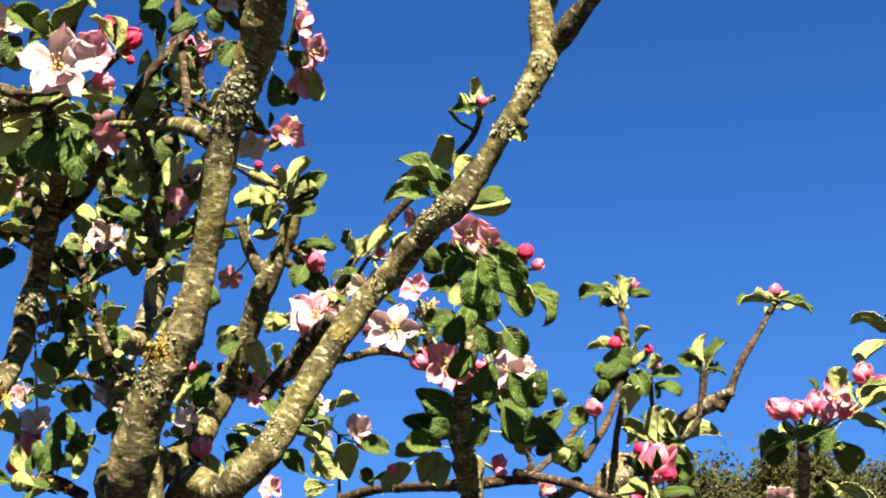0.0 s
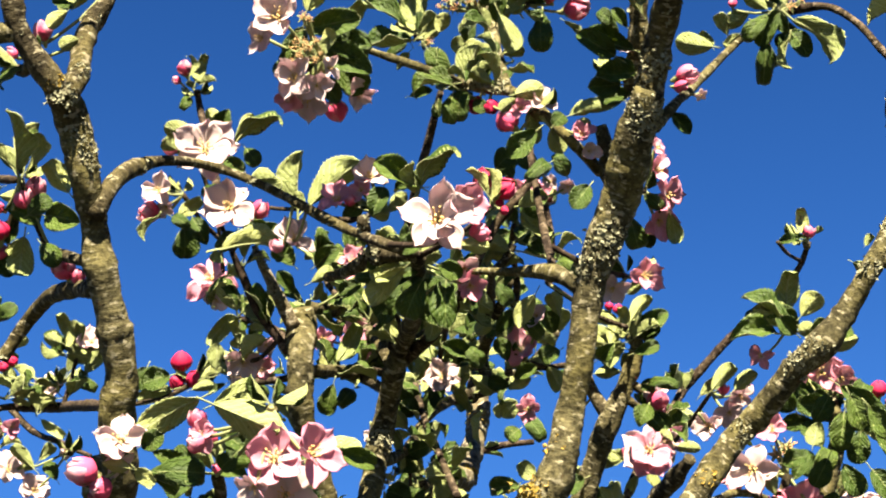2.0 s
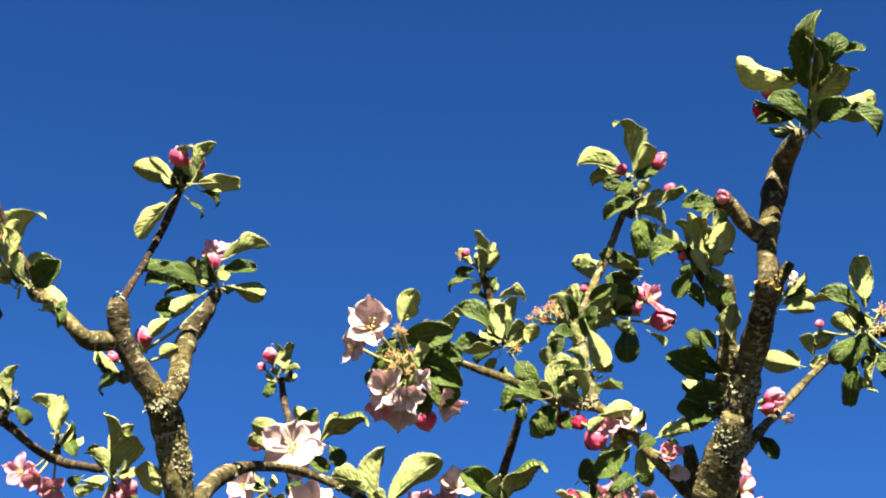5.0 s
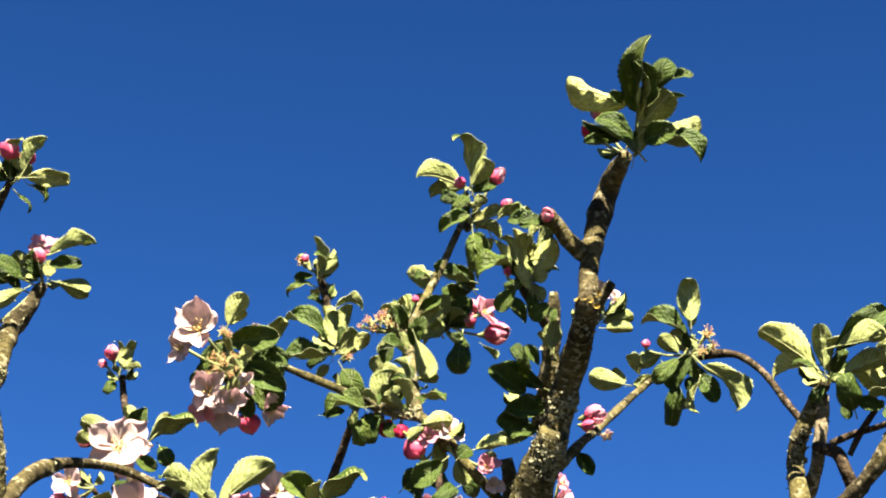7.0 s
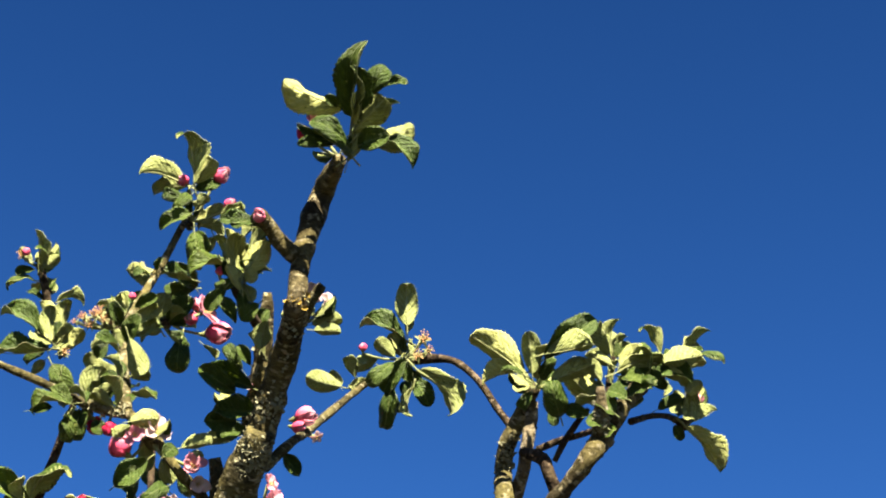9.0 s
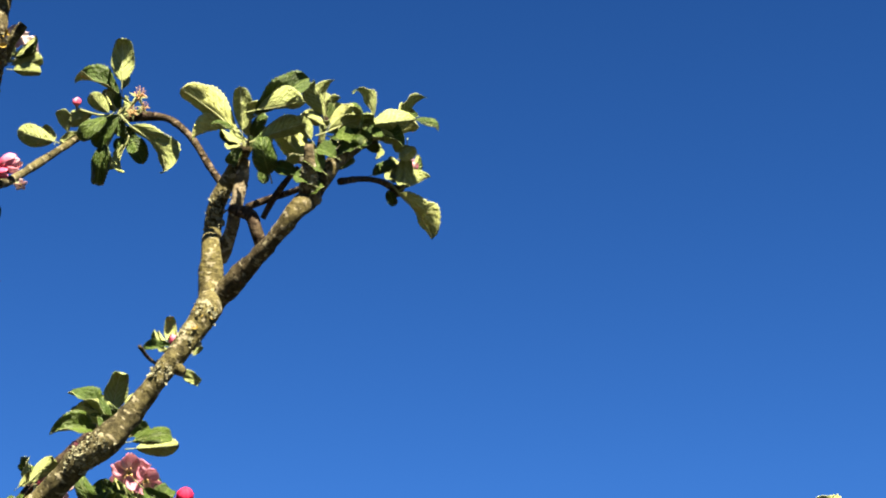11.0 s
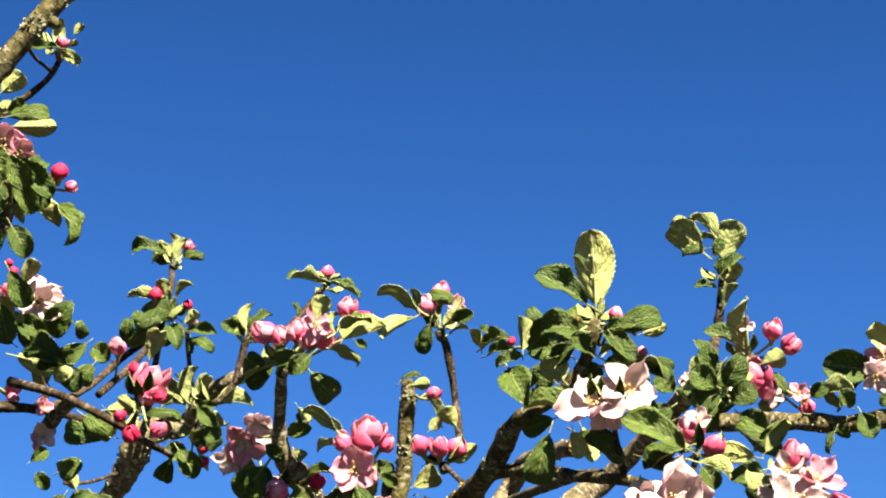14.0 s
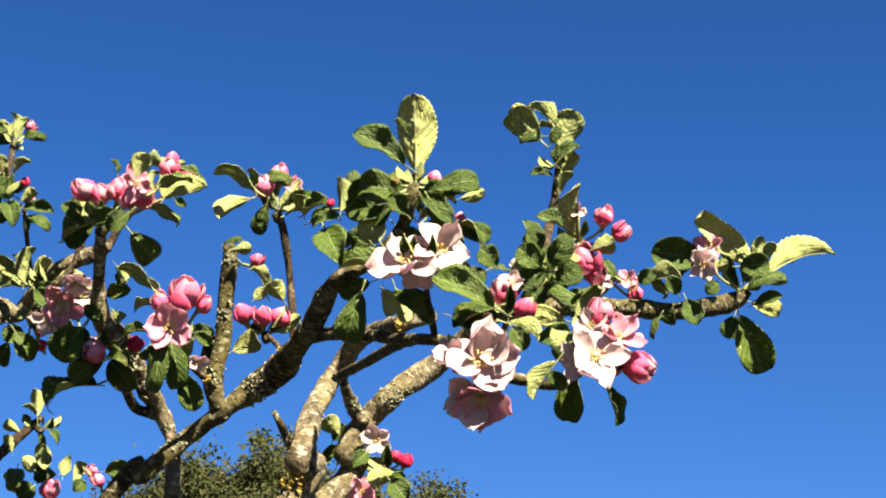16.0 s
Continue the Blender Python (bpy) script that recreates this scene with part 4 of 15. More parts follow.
limb("twig", "slender brown twig", TWIG,
     (-0.1877, 1.1285, 2.0659, 4.5), (-0.1874, 1.1161, 2.0877, 4.5), (-0.1812, 1.0900, 2.1066, 3.8))
limb("twig", "dark knobbly twig", OLD_SHADED_BARK,
     (-0.1999, 1.2478, 2.0725, 9.1), (-0.2008, 1.2417, 2.0912, 8.4), (-0.1826, 1.1761, 2.0927, 7.4), (-0.1671, 1.1118, 2.0884, 5.7))
limb("limb", "grey-brown limb with olive bark and lichen", BARK,
     (-0.0844, 0.8552, 2.0139, 10.0), (-0.0884, 0.8578, 2.0341, 10.1), (-0.0899, 0.8504, 2.0463, 8.6), (-0.0918, 0.8455, 2.0560, 6.1))
limb("limb", "grey-brown limb with olive bark and lichen", BARK,
     (-0.0933, 0.8448, 2.0299, 5.5), (-0.0994, 0.8304, 2.0327, 5.9), (-0.1075, 0.8158, 2.0369, 4.9), (-0.1214, 0.8267, 2.0601, 4.5),
     (-0.1374, 0.8412, 2.0789, 6.1))
limb("twig", "pale lichen-spotted twig", BARK,
     (-0.1360, 0.8416, 2.0784, 6.1), (-0.1486, 0.8390, 2.0794, 6.1), (-0.1596, 0.8357, 2.0817, 5.1), (-0.1786, 0.8287, 2.0887, 4.4),
     (-0.2005, 0.8215, 2.0955, 3.6), (-0.2127, 0.8165, 2.0996, 3.1))
limb("twig", "pale lichen-spotted twig", BARK,
     (-0.1379, 0.8409, 2.0794, 6.7), (-0.1421, 0.8528, 2.1017, 6.3), (-0.1453, 0.8637, 2.1281, 5.9), (-0.1475, 0.8758, 2.1490, 5.5),
     (-0.1405, 0.8798, 2.1701, 4.7), (-0.1315, 0.8859, 2.1964, 4.5), (-0.1231, 0.8895, 2.2220, 4.0), (-0.1170, 0.8794, 2.2213, 3.4))
limb("twig", "slender brown twig", TWIG,
     (-0.1887, 0.9724, 2.1528, 3.6), (-0.1995, 0.9940, 2.1329, 5.4), (-0.2076, 1.0045, 2.1144, 5.4), (-0.2218, 1.0358, 2.0869, 5.5),
     (-0.2303, 1.0572, 2.0559, 6.1), (-0.2357, 1.0694, 2.0318, 6.1))
limb("twig", "slender brown twig", TWIG,
     (-0.2141, 0.9437, 2.2288, 3.0), (-0.2094, 0.9499, 2.2165, 5.4), (-0.2060, 0.9559, 2.1984, 4.8), (-0.1987, 0.9499, 2.1773, 3.5))
limb("twig", "slender brown twig", TWIG,
     (-0.1330, 0.9335, 2.1845, 4.6), (-0.1423, 0.9054, 2.1637, 4.5), (-0.1464, 0.8786, 2.1435, 4.4))
limb("twig", "pale lichen-spotted twig", BARK,
     (-0.0645, 0.8229, 2.0404, 6.0), (-0.0529, 0.8386, 2.0618, 5.1), (-0.0452, 0.8656, 2.0825, 4.7), (-0.0249, 0.8949, 2.1181, 4.1),
     (-0.0110, 0.8991, 2.1324, 3.3))
limb("twig", "slender brown twig", TWIG,
     (0.0094, 0.9049, 2.1460, 7.3), (0.0219, 0.9054, 2.1466, 5.1), (0.0323, 0.8974, 2.1401, 3.9), (0.0439, 0.8924, 2.1263, 3.9),
     (0.0537, 0.8901, 2.1086, 4.1), (0.0633, 0.8872, 2.0921, 4.3))
limb("limb", "grey-brown limb with olive bark and lichen", BARK,
     (-0.0496, 0.7523, 2.1186, 6.8), (-0.0577, 0.7482, 2.1256, 6.3), (-0.0636, 0.7399, 2.1300, 5.8), (-0.0674, 0.7381, 2.1337, 6.3))
limb("limb", "grey-brown limb with olive bark and lichen", BARK,
     (-0.0470, 0.7696, 2.0910, 6.3), (-0.0429, 0.7645, 2.0990, 5.8), (-0.0380, 0.7607, 2.1056, 5.8), (-0.0364, 0.7597, 2.1075, 4.4))
limb("limb", "weathered limb crusted with lichen", OLD_SHADED_BARK,
     (-0.0733, 0.8456, 2.0700, 11.9), (-0.0697, 0.8322, 2.0921, 11.3), (-0.0678, 0.8187, 2.1108, 9.8), (-0.0666, 0.8107, 2.1226, 7.2),
     (-0.0665, 0.8064, 2.1301, 4.6))
limb("twig", "slender brown twig", TWIG,
     (-0.0680, 0.8063, 2.1071, 5.6), (-0.0730, 0.7916, 2.1085, 5.0), (-0.0796, 0.7817, 2.1156, 4.5), (-0.0834, 0.7717, 2.1225, 3.5))
limb("limb", "grey-brown limb with olive bark and lichen", BARK,
     (0.0405, 0.8798, 1.9859, 7.2), (0.0436, 0.8806, 1.9838, 6.0), (0.0452, 0.8810, 1.9824, 3.6))
limb("twig", "slender brown twig", TWIG,
     (0.0365, 1.3432, 2.1992, 3.8), (0.0255, 1.3498, 2.1789, 5.0), (-0.0017, 1.3630, 2.1567, 5.8), (-0.0288, 1.3737, 2.1378, 6.5),
     (-0.0496, 1.3782, 2.1183, 6.9), (-0.0658, 1.3815, 2.1025, 6.9), (-0.0807, 1.3638, 2.0730, 6.0), (-0.1016, 1.3239, 2.0252, 5.8),
     (-0.1149, 1.3131, 1.9938, 5.7))
limb("twig", "slender brown twig", TWIG,
     (-0.0469, 1.1565, 2.0204, 2.9), (-0.0580, 1.1831, 2.0151, 2.9), (-0.0724, 1.2175, 2.0101, 3.0))
limb("limb", "weathered limb crusted with lichen", OLD_SHADED_BARK,
     (-0.1017, 1.0031, 1.8883, 8.2), (-0.0856, 0.9995, 1.9037, 10.4), (-0.0719, 0.9842, 1.9124, 9.8), (-0.0614, 0.9691, 1.9195, 7.5))
limb("twig", "pale lichen-spotted twig", BARK,
     (-0.0584, 0.9308, 1.8830, 3.6), (-0.0486, 0.9642, 1.8954, 4.2), (-0.0397, 1.0025, 1.9091, 4.4), (-0.0264, 1.0156, 1.9106, 3.9),
     (-0.0159, 1.0176, 1.9047, 2.8))
limb("limb", "grey-brown limb with olive bark and lichen", BARK,
     (-0.0700, 1.0500, 1.3000, 19.4), (-0.0348, 1.1095, 1.5345, 16.0), (0.0082, 1.1822, 1.8590, 13.9), (0.0067, 1.1654, 1.8730, 14.4),
     (0.0052, 1.1150, 1.8853, 12.7), (0.0060, 1.0911, 1.9046, 11.9), (0.0093, 1.0598, 1.9174, 12.8), (0.0154, 1.0543, 1.9356, 11.6),
     (0.0204, 1.0516, 1.9481, 8.2), (0.0202, 1.0272, 1.9601, 5.7))
limb("twig", "slender brown twig", TWIG,
     (-0.0902, 1.4415, 1.9284, 6.9), (-0.0631, 1.4173, 1.9287, 6.8), (-0.0273, 1.3223, 1.9071, 7.1), (0.0075, 1.2151, 1.8817, 8.5),
     (0.0403, 1.2184, 1.8834, 5.9), (0.0694, 1.2223, 1.8803, 5.2), (0.0945, 1.2260, 1.8737, 5.2))
limb("twig", "slender brown twig", TWIG,
     (0.0448, 1.2419, 1.8886, 6.0), (0.0576, 1.2640, 1.9027, 4.8), (0.0761, 1.3026, 1.9269, 4.9), (0.0951, 1.3241, 1.9538, 5.0),
     (0.1117, 1.3259, 1.9690, 5.1))
limb("twig", "slender brown twig", TWIG,
     (0.0422, 1.2184, 1.8840, 5.2), (0.0474, 1.2170, 1.8908, 4.6), (0.0491, 1.2162, 1.8942, 3.9))
limb("limb", "pale silvery limb with golden lichen spots", PALE_BARK,
     (-0.0700, 1.0500, 1.3000, 24.4), (-0.0058, 1.2598, 1.5383, 20.1), (0.0727, 1.5163, 1.8673, 17.4), (0.0940, 1.5014, 1.8922, 16.7),
     (0.1086, 1.4729, 1.9130, 20.9), (0.1190, 1.4546, 1.9336, 25.1), (0.1315, 1.4649, 1.9466, 20.2), (0.1486, 1.4767, 1.9491, 13.3),
     (0.1583, 1.4591, 1.9622, 11.9), (0.1735, 1.4101, 1.9666, 12.0), (0.1927, 1.3923, 1.9734, 11.0), (0.2059, 1.3792, 1.9775, 7.6))
limb("twig", "slender brown twig", TWIG,
     (0.1207, 1.4586, 1.9416, 6.3), (0.1209, 1.4039, 1.9567, 4.9), (0.1213, 1.3244, 1.9637, 4.3), (0.1232, 1.2991, 1.9827, 4.3),
     (0.1280, 1.3311, 2.0141, 4.4), (0.1297, 1.3825, 2.0529, 4.6))
limb("twig", "slender brown twig", TWIG,
     (0.1570, 1.4599, 1.9632, 4.8), (0.1483, 1.3923, 1.9731, 3.8), (0.1407, 1.3173, 1.9758, 3.3))
limb("twig", "slender brown twig", TWIG,
     (0.1856, 1.3942, 1.9681, 4.2), (0.1889, 1.3873, 1.9930, 3.8), (0.1937, 1.3810, 2.0093, 3.1))
limb("twig", "slender brown twig", TWIG,
     (0.1955, 1.3868, 1.9667, 9.8), (0.2059, 1.3846, 1.9806, 7.5), (0.2163, 1.3822, 2.0011, 5.3), (0.2321, 1.3870, 2.0237, 4.6),
     (0.2477, 1.3940, 2.0473, 3.8))
limb("twig", "slender brown twig", TWIG,
     (0.1816, 1.3871, 1.9612, 3.8), (0.1876, 1.3902, 1.9965, 3.4))
limb("twig", "slender brown twig", TWIG,
     (0.0321, 1.0379, 1.8455, 5.5), (0.0573, 1.0140, 1.8331, 4.9), (0.0728, 1.0000, 1.8229, 4.8), (0.0911, 0.9992, 1.8139, 4.3),
     (0.1072, 1.0224, 1.8119, 3.8), (0.1222, 1.0443, 1.8112, 3.4))
limb("limb", "weathered limb crusted with lichen", OLD_SHADED_BARK,
     (0.0493, 1.1243, 1.8397, 8.9), (0.0571, 1.0846, 1.8406, 8.1), (0.0661, 1.0477, 1.8401, 7.3))
limb("twig", "slender brown twig", TWIG,
     (0.0814, 1.1979, 1.8896, 5.2), (0.0983, 1.2374, 1.9188, 5.0), (0.1111, 1.2791, 1.9477, 4.9), (0.1185, 1.3009, 1.9682, 4.3))
limb("limb", "weathered limb crusted with lichen", OLD_SHADED_BARK,
     (-0.0700, 1.0500, 1.3000, 16.0), (0.0432, 1.0094, 1.4604, 9.7), (0.1815, 0.9598, 1.6943, 8.4), (0.1985, 0.9489, 1.7102, 8.4),
     (0.2206, 0.9576, 1.7326, 9.1), (0.2378, 0.9448, 1.7454, 10.4), (0.2509, 0.9407, 1.7558, 14.1), (0.2595, 0.9264, 1.7615, 15.3),
     (0.2631, 0.8947, 1.7659, 11.8), (0.2671, 0.8745, 1.7731, 10.3), (0.2702, 0.8579, 1.7823, 8.5), (0.2738, 0.8439, 1.7865, 8.0),
     (0.2844, 0.8383, 1.7914, 6.3), (0.2930, 0.8302, 1.8007, 6.3), (0.2979, 0.8237, 1.8087, 6.7), (0.2986, 0.8135, 1.8175, 7.5),
     (0.2997, 0.8109, 1.8237, 5.4))
limb("limb", "weathered limb crusted with lichen", OLD_SHADED_BARK,
     (0.2641, 0.8929, 1.7683, 6.5), (0.2729, 0.8750, 1.7676, 6.9), (0.2871, 0.8583, 1.7641, 6.4), (0.2965, 0.8284, 1.7541, 5.3),
     (0.3071, 0.7879, 1.7425, 5.1), (0.3157, 0.7866, 1.7386, 3.9))
limb("limb", "grey-brown limb with olive bark and lichen", BARK,
     (0.2337, 0.9460, 1.7454, 8.6), (0.2311, 0.9410, 1.7629, 8.6), (0.2331, 0.9358, 1.7793, 8.6), (0.2322, 0.9302, 1.7953, 8.2),
     (0.2323, 0.9241, 1.8113, 8.6), (0.2323, 0.9213, 1.8194, 7.7), (0.2310, 0.9201, 1.8242, 5.4))
limb("limb", "weathered limb crusted with lichen", OLD_SHADED_BARK,
     (0.2356, 0.9454, 1.7454, 7.6), (0.2300, 0.9438, 1.7547, 7.6), (0.2288, 0.9520, 1.7716, 7.7), (0.2299, 0.9611, 1.7863, 6.3))
limb("limb", "weathered limb crusted with pale lichen", PALE_BARK,
     (0.2203, 0.9958, 1.7044, 8.4), (0.2200, 1.0025, 1.7266, 8.0), (0.2184, 1.0088, 1.7461, 7.2), (0.2088, 1.0041, 1.7610, 10.2),
     (0.2008, 0.9901, 1.7674, 11.8), (0.1917, 0.9751, 1.7761, 11.7), (0.1799, 0.9537, 1.7817, 12.0), (0.1722, 0.9447, 1.7893, 10.3),
     (0.1694, 0.9339, 1.8019, 6.3), (0.1674, 0.9135, 1.8126, 6.2), (0.1663, 0.9040, 1.8223, 6.6))
limb("twig", "dark knobbly twig", OLD_SHADED_BARK,
     (0.2094, 1.0064, 1.7556, 5.9), (0.1978, 0.9959, 1.7559, 5.3), (0.1906, 0.9815, 1.7612, 4.7), (0.1841, 0.9687, 1.7647, 3.1))
limb("limb", "pale silvery limb with golden lichen spots", PALE_BARK,
     (-0.0700, 1.0500, 1.3000, 21.3), (0.0960, 1.0734, 1.4772, 17.5), (0.2990, 1.1020, 1.7315, 15.2), (0.3026, 1.0921, 1.7563, 14.1),
     (0.3092, 1.0974, 1.7834, 13.3), (0.3216, 1.1213, 1.8090, 12.6), (0.3315, 1.1261, 1.8261, 12.2), (0.3379, 1.1092, 1.8370, 11.0),
     (0.3380, 1.0484, 1.8273, 9.9), (0.3465, 1.0146, 1.8230, 9.1), (0.3622, 1.0126, 1.8273, 7.6))
limb("limb", "pale silvery limb with golden lichen spots", PALE_BARK,
     (-0.0700, 1.0500, 1.3000, 22.9), (0.1132, 1.1071, 1.4868, 18.8), (0.3371, 1.1769, 1.7529, 16.3), (0.3468, 1.1703, 1.7845, 15.9),
     (0.3607, 1.1709, 1.8070, 15.4), (0.3725, 1.1603, 1.8201, 14.8), (0.3904, 1.1626, 1.8360, 13.8), (0.4036, 1.1567, 1.8450, 12.7),
     (0.4160, 1.1349, 1.8586, 12.0), (0.4244, 1.1008, 1.8694, 11.7), (0.4305, 1.0677, 1.8778, 11.5), (0.4377, 1.0679, 1.8884, 8.2))
limb("twig", "slender brown twig", TWIG,
     (0.4314, 1.0670, 1.8787, 10.5), (0.4432, 1.0703, 1.8963, 8.1), (0.4542, 1.0876, 1.9185, 6.3), (0.4562, 1.0821, 1.9375, 5.1),
     (0.4588, 1.0865, 1.9566, 2.9), (0.4590, 1.0847, 1.9617, 2.2))
limb("twig", "dark knobbly twig", OLD_SHADED_BARK,
     (0.2833, 1.0725, 1.7807, 3.2), (0.2881, 1.0754, 1.7745, 4.1), (0.2964, 1.0896, 1.7669, 5.9))
limb("twig", "pale lichen-spotted twig", PALE_BARK,
     (0.3323, 1.1266, 1.8246, 5.0), (0.3395, 1.1420, 1.8168, 6.9), (0.3482, 1.1593, 1.8111, 8.9), (0.3565, 1.1628, 1.8017, 9.6))
limb("twig", "dark knobbly twig", OLD_SHADED_BARK,
     (0.3175, 1.0629, 1.8013, 5.3), (0.3205, 0.9964, 1.7925, 5.5), (0.3171, 0.9159, 1.7780, 5.6), (0.3147, 0.8593, 1.7648, 4.3))
limb("limb", "weathered limb crusted with lichen", OLD_SHADED_BARK,
     (0.4155, 1.0949, 1.8576, 11.2), (0.4306, 1.0506, 1.8509, 10.8), (0.4620, 1.0393, 1.8513, 10.8), (0.4847, 1.0338, 1.8512, 10.8),
     (0.5074, 1.0281, 1.8493, 10.2), (0.5245, 1.0175, 1.8502, 12.0), (0.5440, 1.0125, 1.8551, 11.4), (0.5515, 1.0088, 1.8607, 6.0))
limb("twig", "dark knobbly twig", OLD_SHADED_BARK,
     (0.3150, 0.7883, 1.7339, 4.4), (0.3275, 0.7871, 1.7291, 4.4), (0.3392, 0.7751, 1.7244, 5.2), (0.3515, 0.7625, 1.7197, 4.3),
     (0.3575, 0.7467, 1.7213, 2.5))
limb("twig", "slender brown twig", TWIG,
     (0.3130, 1.1838, 1.8592, 5.2), (0.3111, 1.1849, 1.8822, 5.3), (0.3065, 1.1815, 1.9116, 5.0), (0.3007, 1.1755, 1.9322, 5.6),
     (0.2971, 1.1737, 1.9390, 4.0))
limb("twig", "slender brown twig", TWIG,
     (0.1344, 1.5412, 1.8396, 10.4), (0.1541, 1.5390, 1.8612, 8.8), (0.1683, 1.5420, 1.8768, 7.3), (0.1761, 1.5355, 1.8838, 3.6))
limb("twig", "slender brown twig", TWIG,
     (-0.5309, 0.9353, 2.1448, 4.8), (-0.5041, 0.9404, 2.1415, 6.6), (-0.4968, 0.9541, 2.1402, 6.1), (-0.4860, 0.9612, 2.1315, 5.5),
     (-0.4822, 0.9987, 2.1383, 5.7), (-0.4336, 0.9436, 2.1051, 4.7))
limb("limb", "weathered limb crusted with lichen", OLD_SHADED_BARK,
     (-0.4085, 0.8812, 1.9699, 7.4), (-0.3931, 0.8759, 1.9888, 7.4), (-0.3752, 0.8567, 1.9921, 8.8), (-0.3518, 0.8260, 1.9821, 9.5),
     (-0.3308, 0.7969, 1.9678, 8.7))
limb("twig", "dark knobbly twig", OLD_SHADED_BARK,
     (-0.3623, 0.8139, 1.9988, 4.5), (-0.3449, 0.7975, 1.9863, 5.8), (-0.3285, 0.7825, 1.9747, 5.7))
limb("twig", "slender brown twig", TWIG,
     (-0.6141, 1.3525, 2.1598, 10.5), (-0.6301, 1.4003, 2.1979, 8.4), (-0.6529, 1.4288, 2.2253, 5.2))
limb("twig", "slender brown twig", TWIG,
     (-0.6281, 1.4029, 2.1938, 8.4), (-0.6529, 1.4569, 2.2362, 6.1))
limb("twig", "slender brown twig", TWIG,
     (-0.5520, 1.2782, 2.0902, 7.5), (-0.5096, 1.2339, 2.0711, 7.2), (-0.4347, 1.0897, 2.0180, 7.0), (-0.3391, 0.8687, 1.9349, 5.6))
limb("twig", "slender brown twig", TWIG,
     (-0.5561, 1.2780, 2.0882, 5.2), (-0.5337, 1.2677, 2.0658, 4.8), (-0.5074, 1.2553, 2.0514, 4.4), (-0.4819, 1.2433, 2.0361, 3.6))
limb("twig", "slender brown twig", TWIG,
     (-0.1648, 0.9906, 2.0445, 4.0), (-0.1937, 1.2213, 2.1100, 8.4), (-0.2182, 1.3682, 2.1324, 10.1), (-0.2406, 1.4884, 2.1483, 12.6))
limb("twig", "slender brown twig", TWIG,
     (-0.1833, 1.2389, 2.0740, 5.6), (-0.1730, 1.1694, 2.0798, 4.7), (-0.1618, 1.1047, 2.0844, 4.5), (-0.1610, 1.0698, 2.0925, 3.7),
     (-0.1552, 1.0346, 2.0915, 3.6))
limb("twig", "slender brown twig", TWIG,
     (-0.2546, 1.0932, 1.8688, 5.9), (-0.2349, 1.0930, 1.8709, 7.1), (-0.2147, 1.0910, 1.8592, 8.2))
limb("limb", "weathered limb crusted with lichen", OLD_SHADED_BARK,
     (-0.2874, 1.1699, 2.0910, 10.0), (-0.2752, 1.1813, 2.0928, 10.1), (-0.2516, 1.1350, 2.0610, 9.7), (-0.2375, 1.1035, 2.0385, 10.6))
limb("limb", "weathered limb crusted with lichen", OLD_SHADED_BARK,
     (-0.2242, 1.3206, 1.9852, 14.5), (-0.2393, 1.3150, 2.0012, 9.4), (-0.2459, 1.2265, 1.9992, 6.1), (-0.2450, 1.1845, 2.0013, 4.6))
limb("twig", "slender brown twig", TWIG,
     (-0.3298, 1.0114, 2.1021, 4.9), (-0.3479, 1.0639, 2.1583, 5.2), (-0.3678, 1.1156, 2.2138, 5.2), (-0.3811, 1.1450, 2.2471, 5.3),
     (-0.3836, 1.1406, 2.2639, 4.3))
limb("twig", "slender brown twig", TWIG,
     (-0.2583, 0.9017, 1.8808, 4.6), (-0.2428, 0.8027, 1.8811, 3.7), (-0.2317, 0.7396, 1.8824, 2.6))
limb("twig", "slender brown twig", TWIG,
     (0.2710, 0.9364, 1.7712, 3.1), (0.2658, 0.9589, 1.7846, 2.9), (0.2622, 0.9802, 1.7975, 2.7))
limb("twig", "dark knobbly twig", OLD_SHADED_BARK,
     (0.2327, 0.9431, 1.7548, 3.6), (0.2166, 0.9207, 1.7589, 3.0), (0.2029, 0.8974, 1.7618, 2.4))

# spurs
limb("spur", "short knobbly fruiting spur", OLD_SHADED_BARK, (-0.0314, 0.7324, 2.1572, 6), (-0.0304, 0.7309, 2.1570, 5), (-0.0297, 0.7298, 2.1619, 5.5))
limb("spur", "short knobbly fruiting spur", OLD_SHADED_BARK, (-0.1200, 0.8845, 2.2216, 6), (-0.1182, 0.8821, 2.2170, 5), (-0.1170, 0.8805, 2.2189, 5.5))
limb("spur", "short knobbly fruiting spur", OLD_SHADED_BARK, (-0.1330, 0.9335, 2.1845, 6), (-0.1350, 0.9432, 2.1868, 5), (-0.1363, 0.9496, 2.1934, 5.5))
limb("spur", "short knobbly fruiting spur", OLD_SHADED_BARK, (-0.1471, 0.8738, 2.1455, 6), (-0.1508, 0.8745, 2.1427, 5), (-0.1533, 0.8749, 2.1459, 5.5))
limb("spur", "short knobbly fruiting spur", TWIG, (-0.2002, 0.9511, 2.1815, 3.2), (-0.1959, 0.9325, 2.1658, 2.6), (-0.1930, 0.9200, 2.1603, 3))
limb("spur", "short knobbly fruiting spur", OLD_SHADED_BARK, (-0.2086, 0.8182, 2.0983, 6), (-0.2203, 0.8216, 2.0950, 5), (-0.2281, 0.8240, 2.0978, 5.5))
limb("spur", "short knobbly fruiting spur", TWIG, (-0.0884, 0.8578, 2.0341, 3.2), (-0.0795, 0.8800, 2.0351, 2.6), (-0.0736, 0.8948, 2.0407, 3))
limb("spur", "short knobbly fruiting spur", TWIG, (-0.1241, 0.8850, 2.0113, 3.2), (-0.1010, 0.8973, 2.0008, 2.6), (-0.0856, 0.9055, 1.9987, 3))
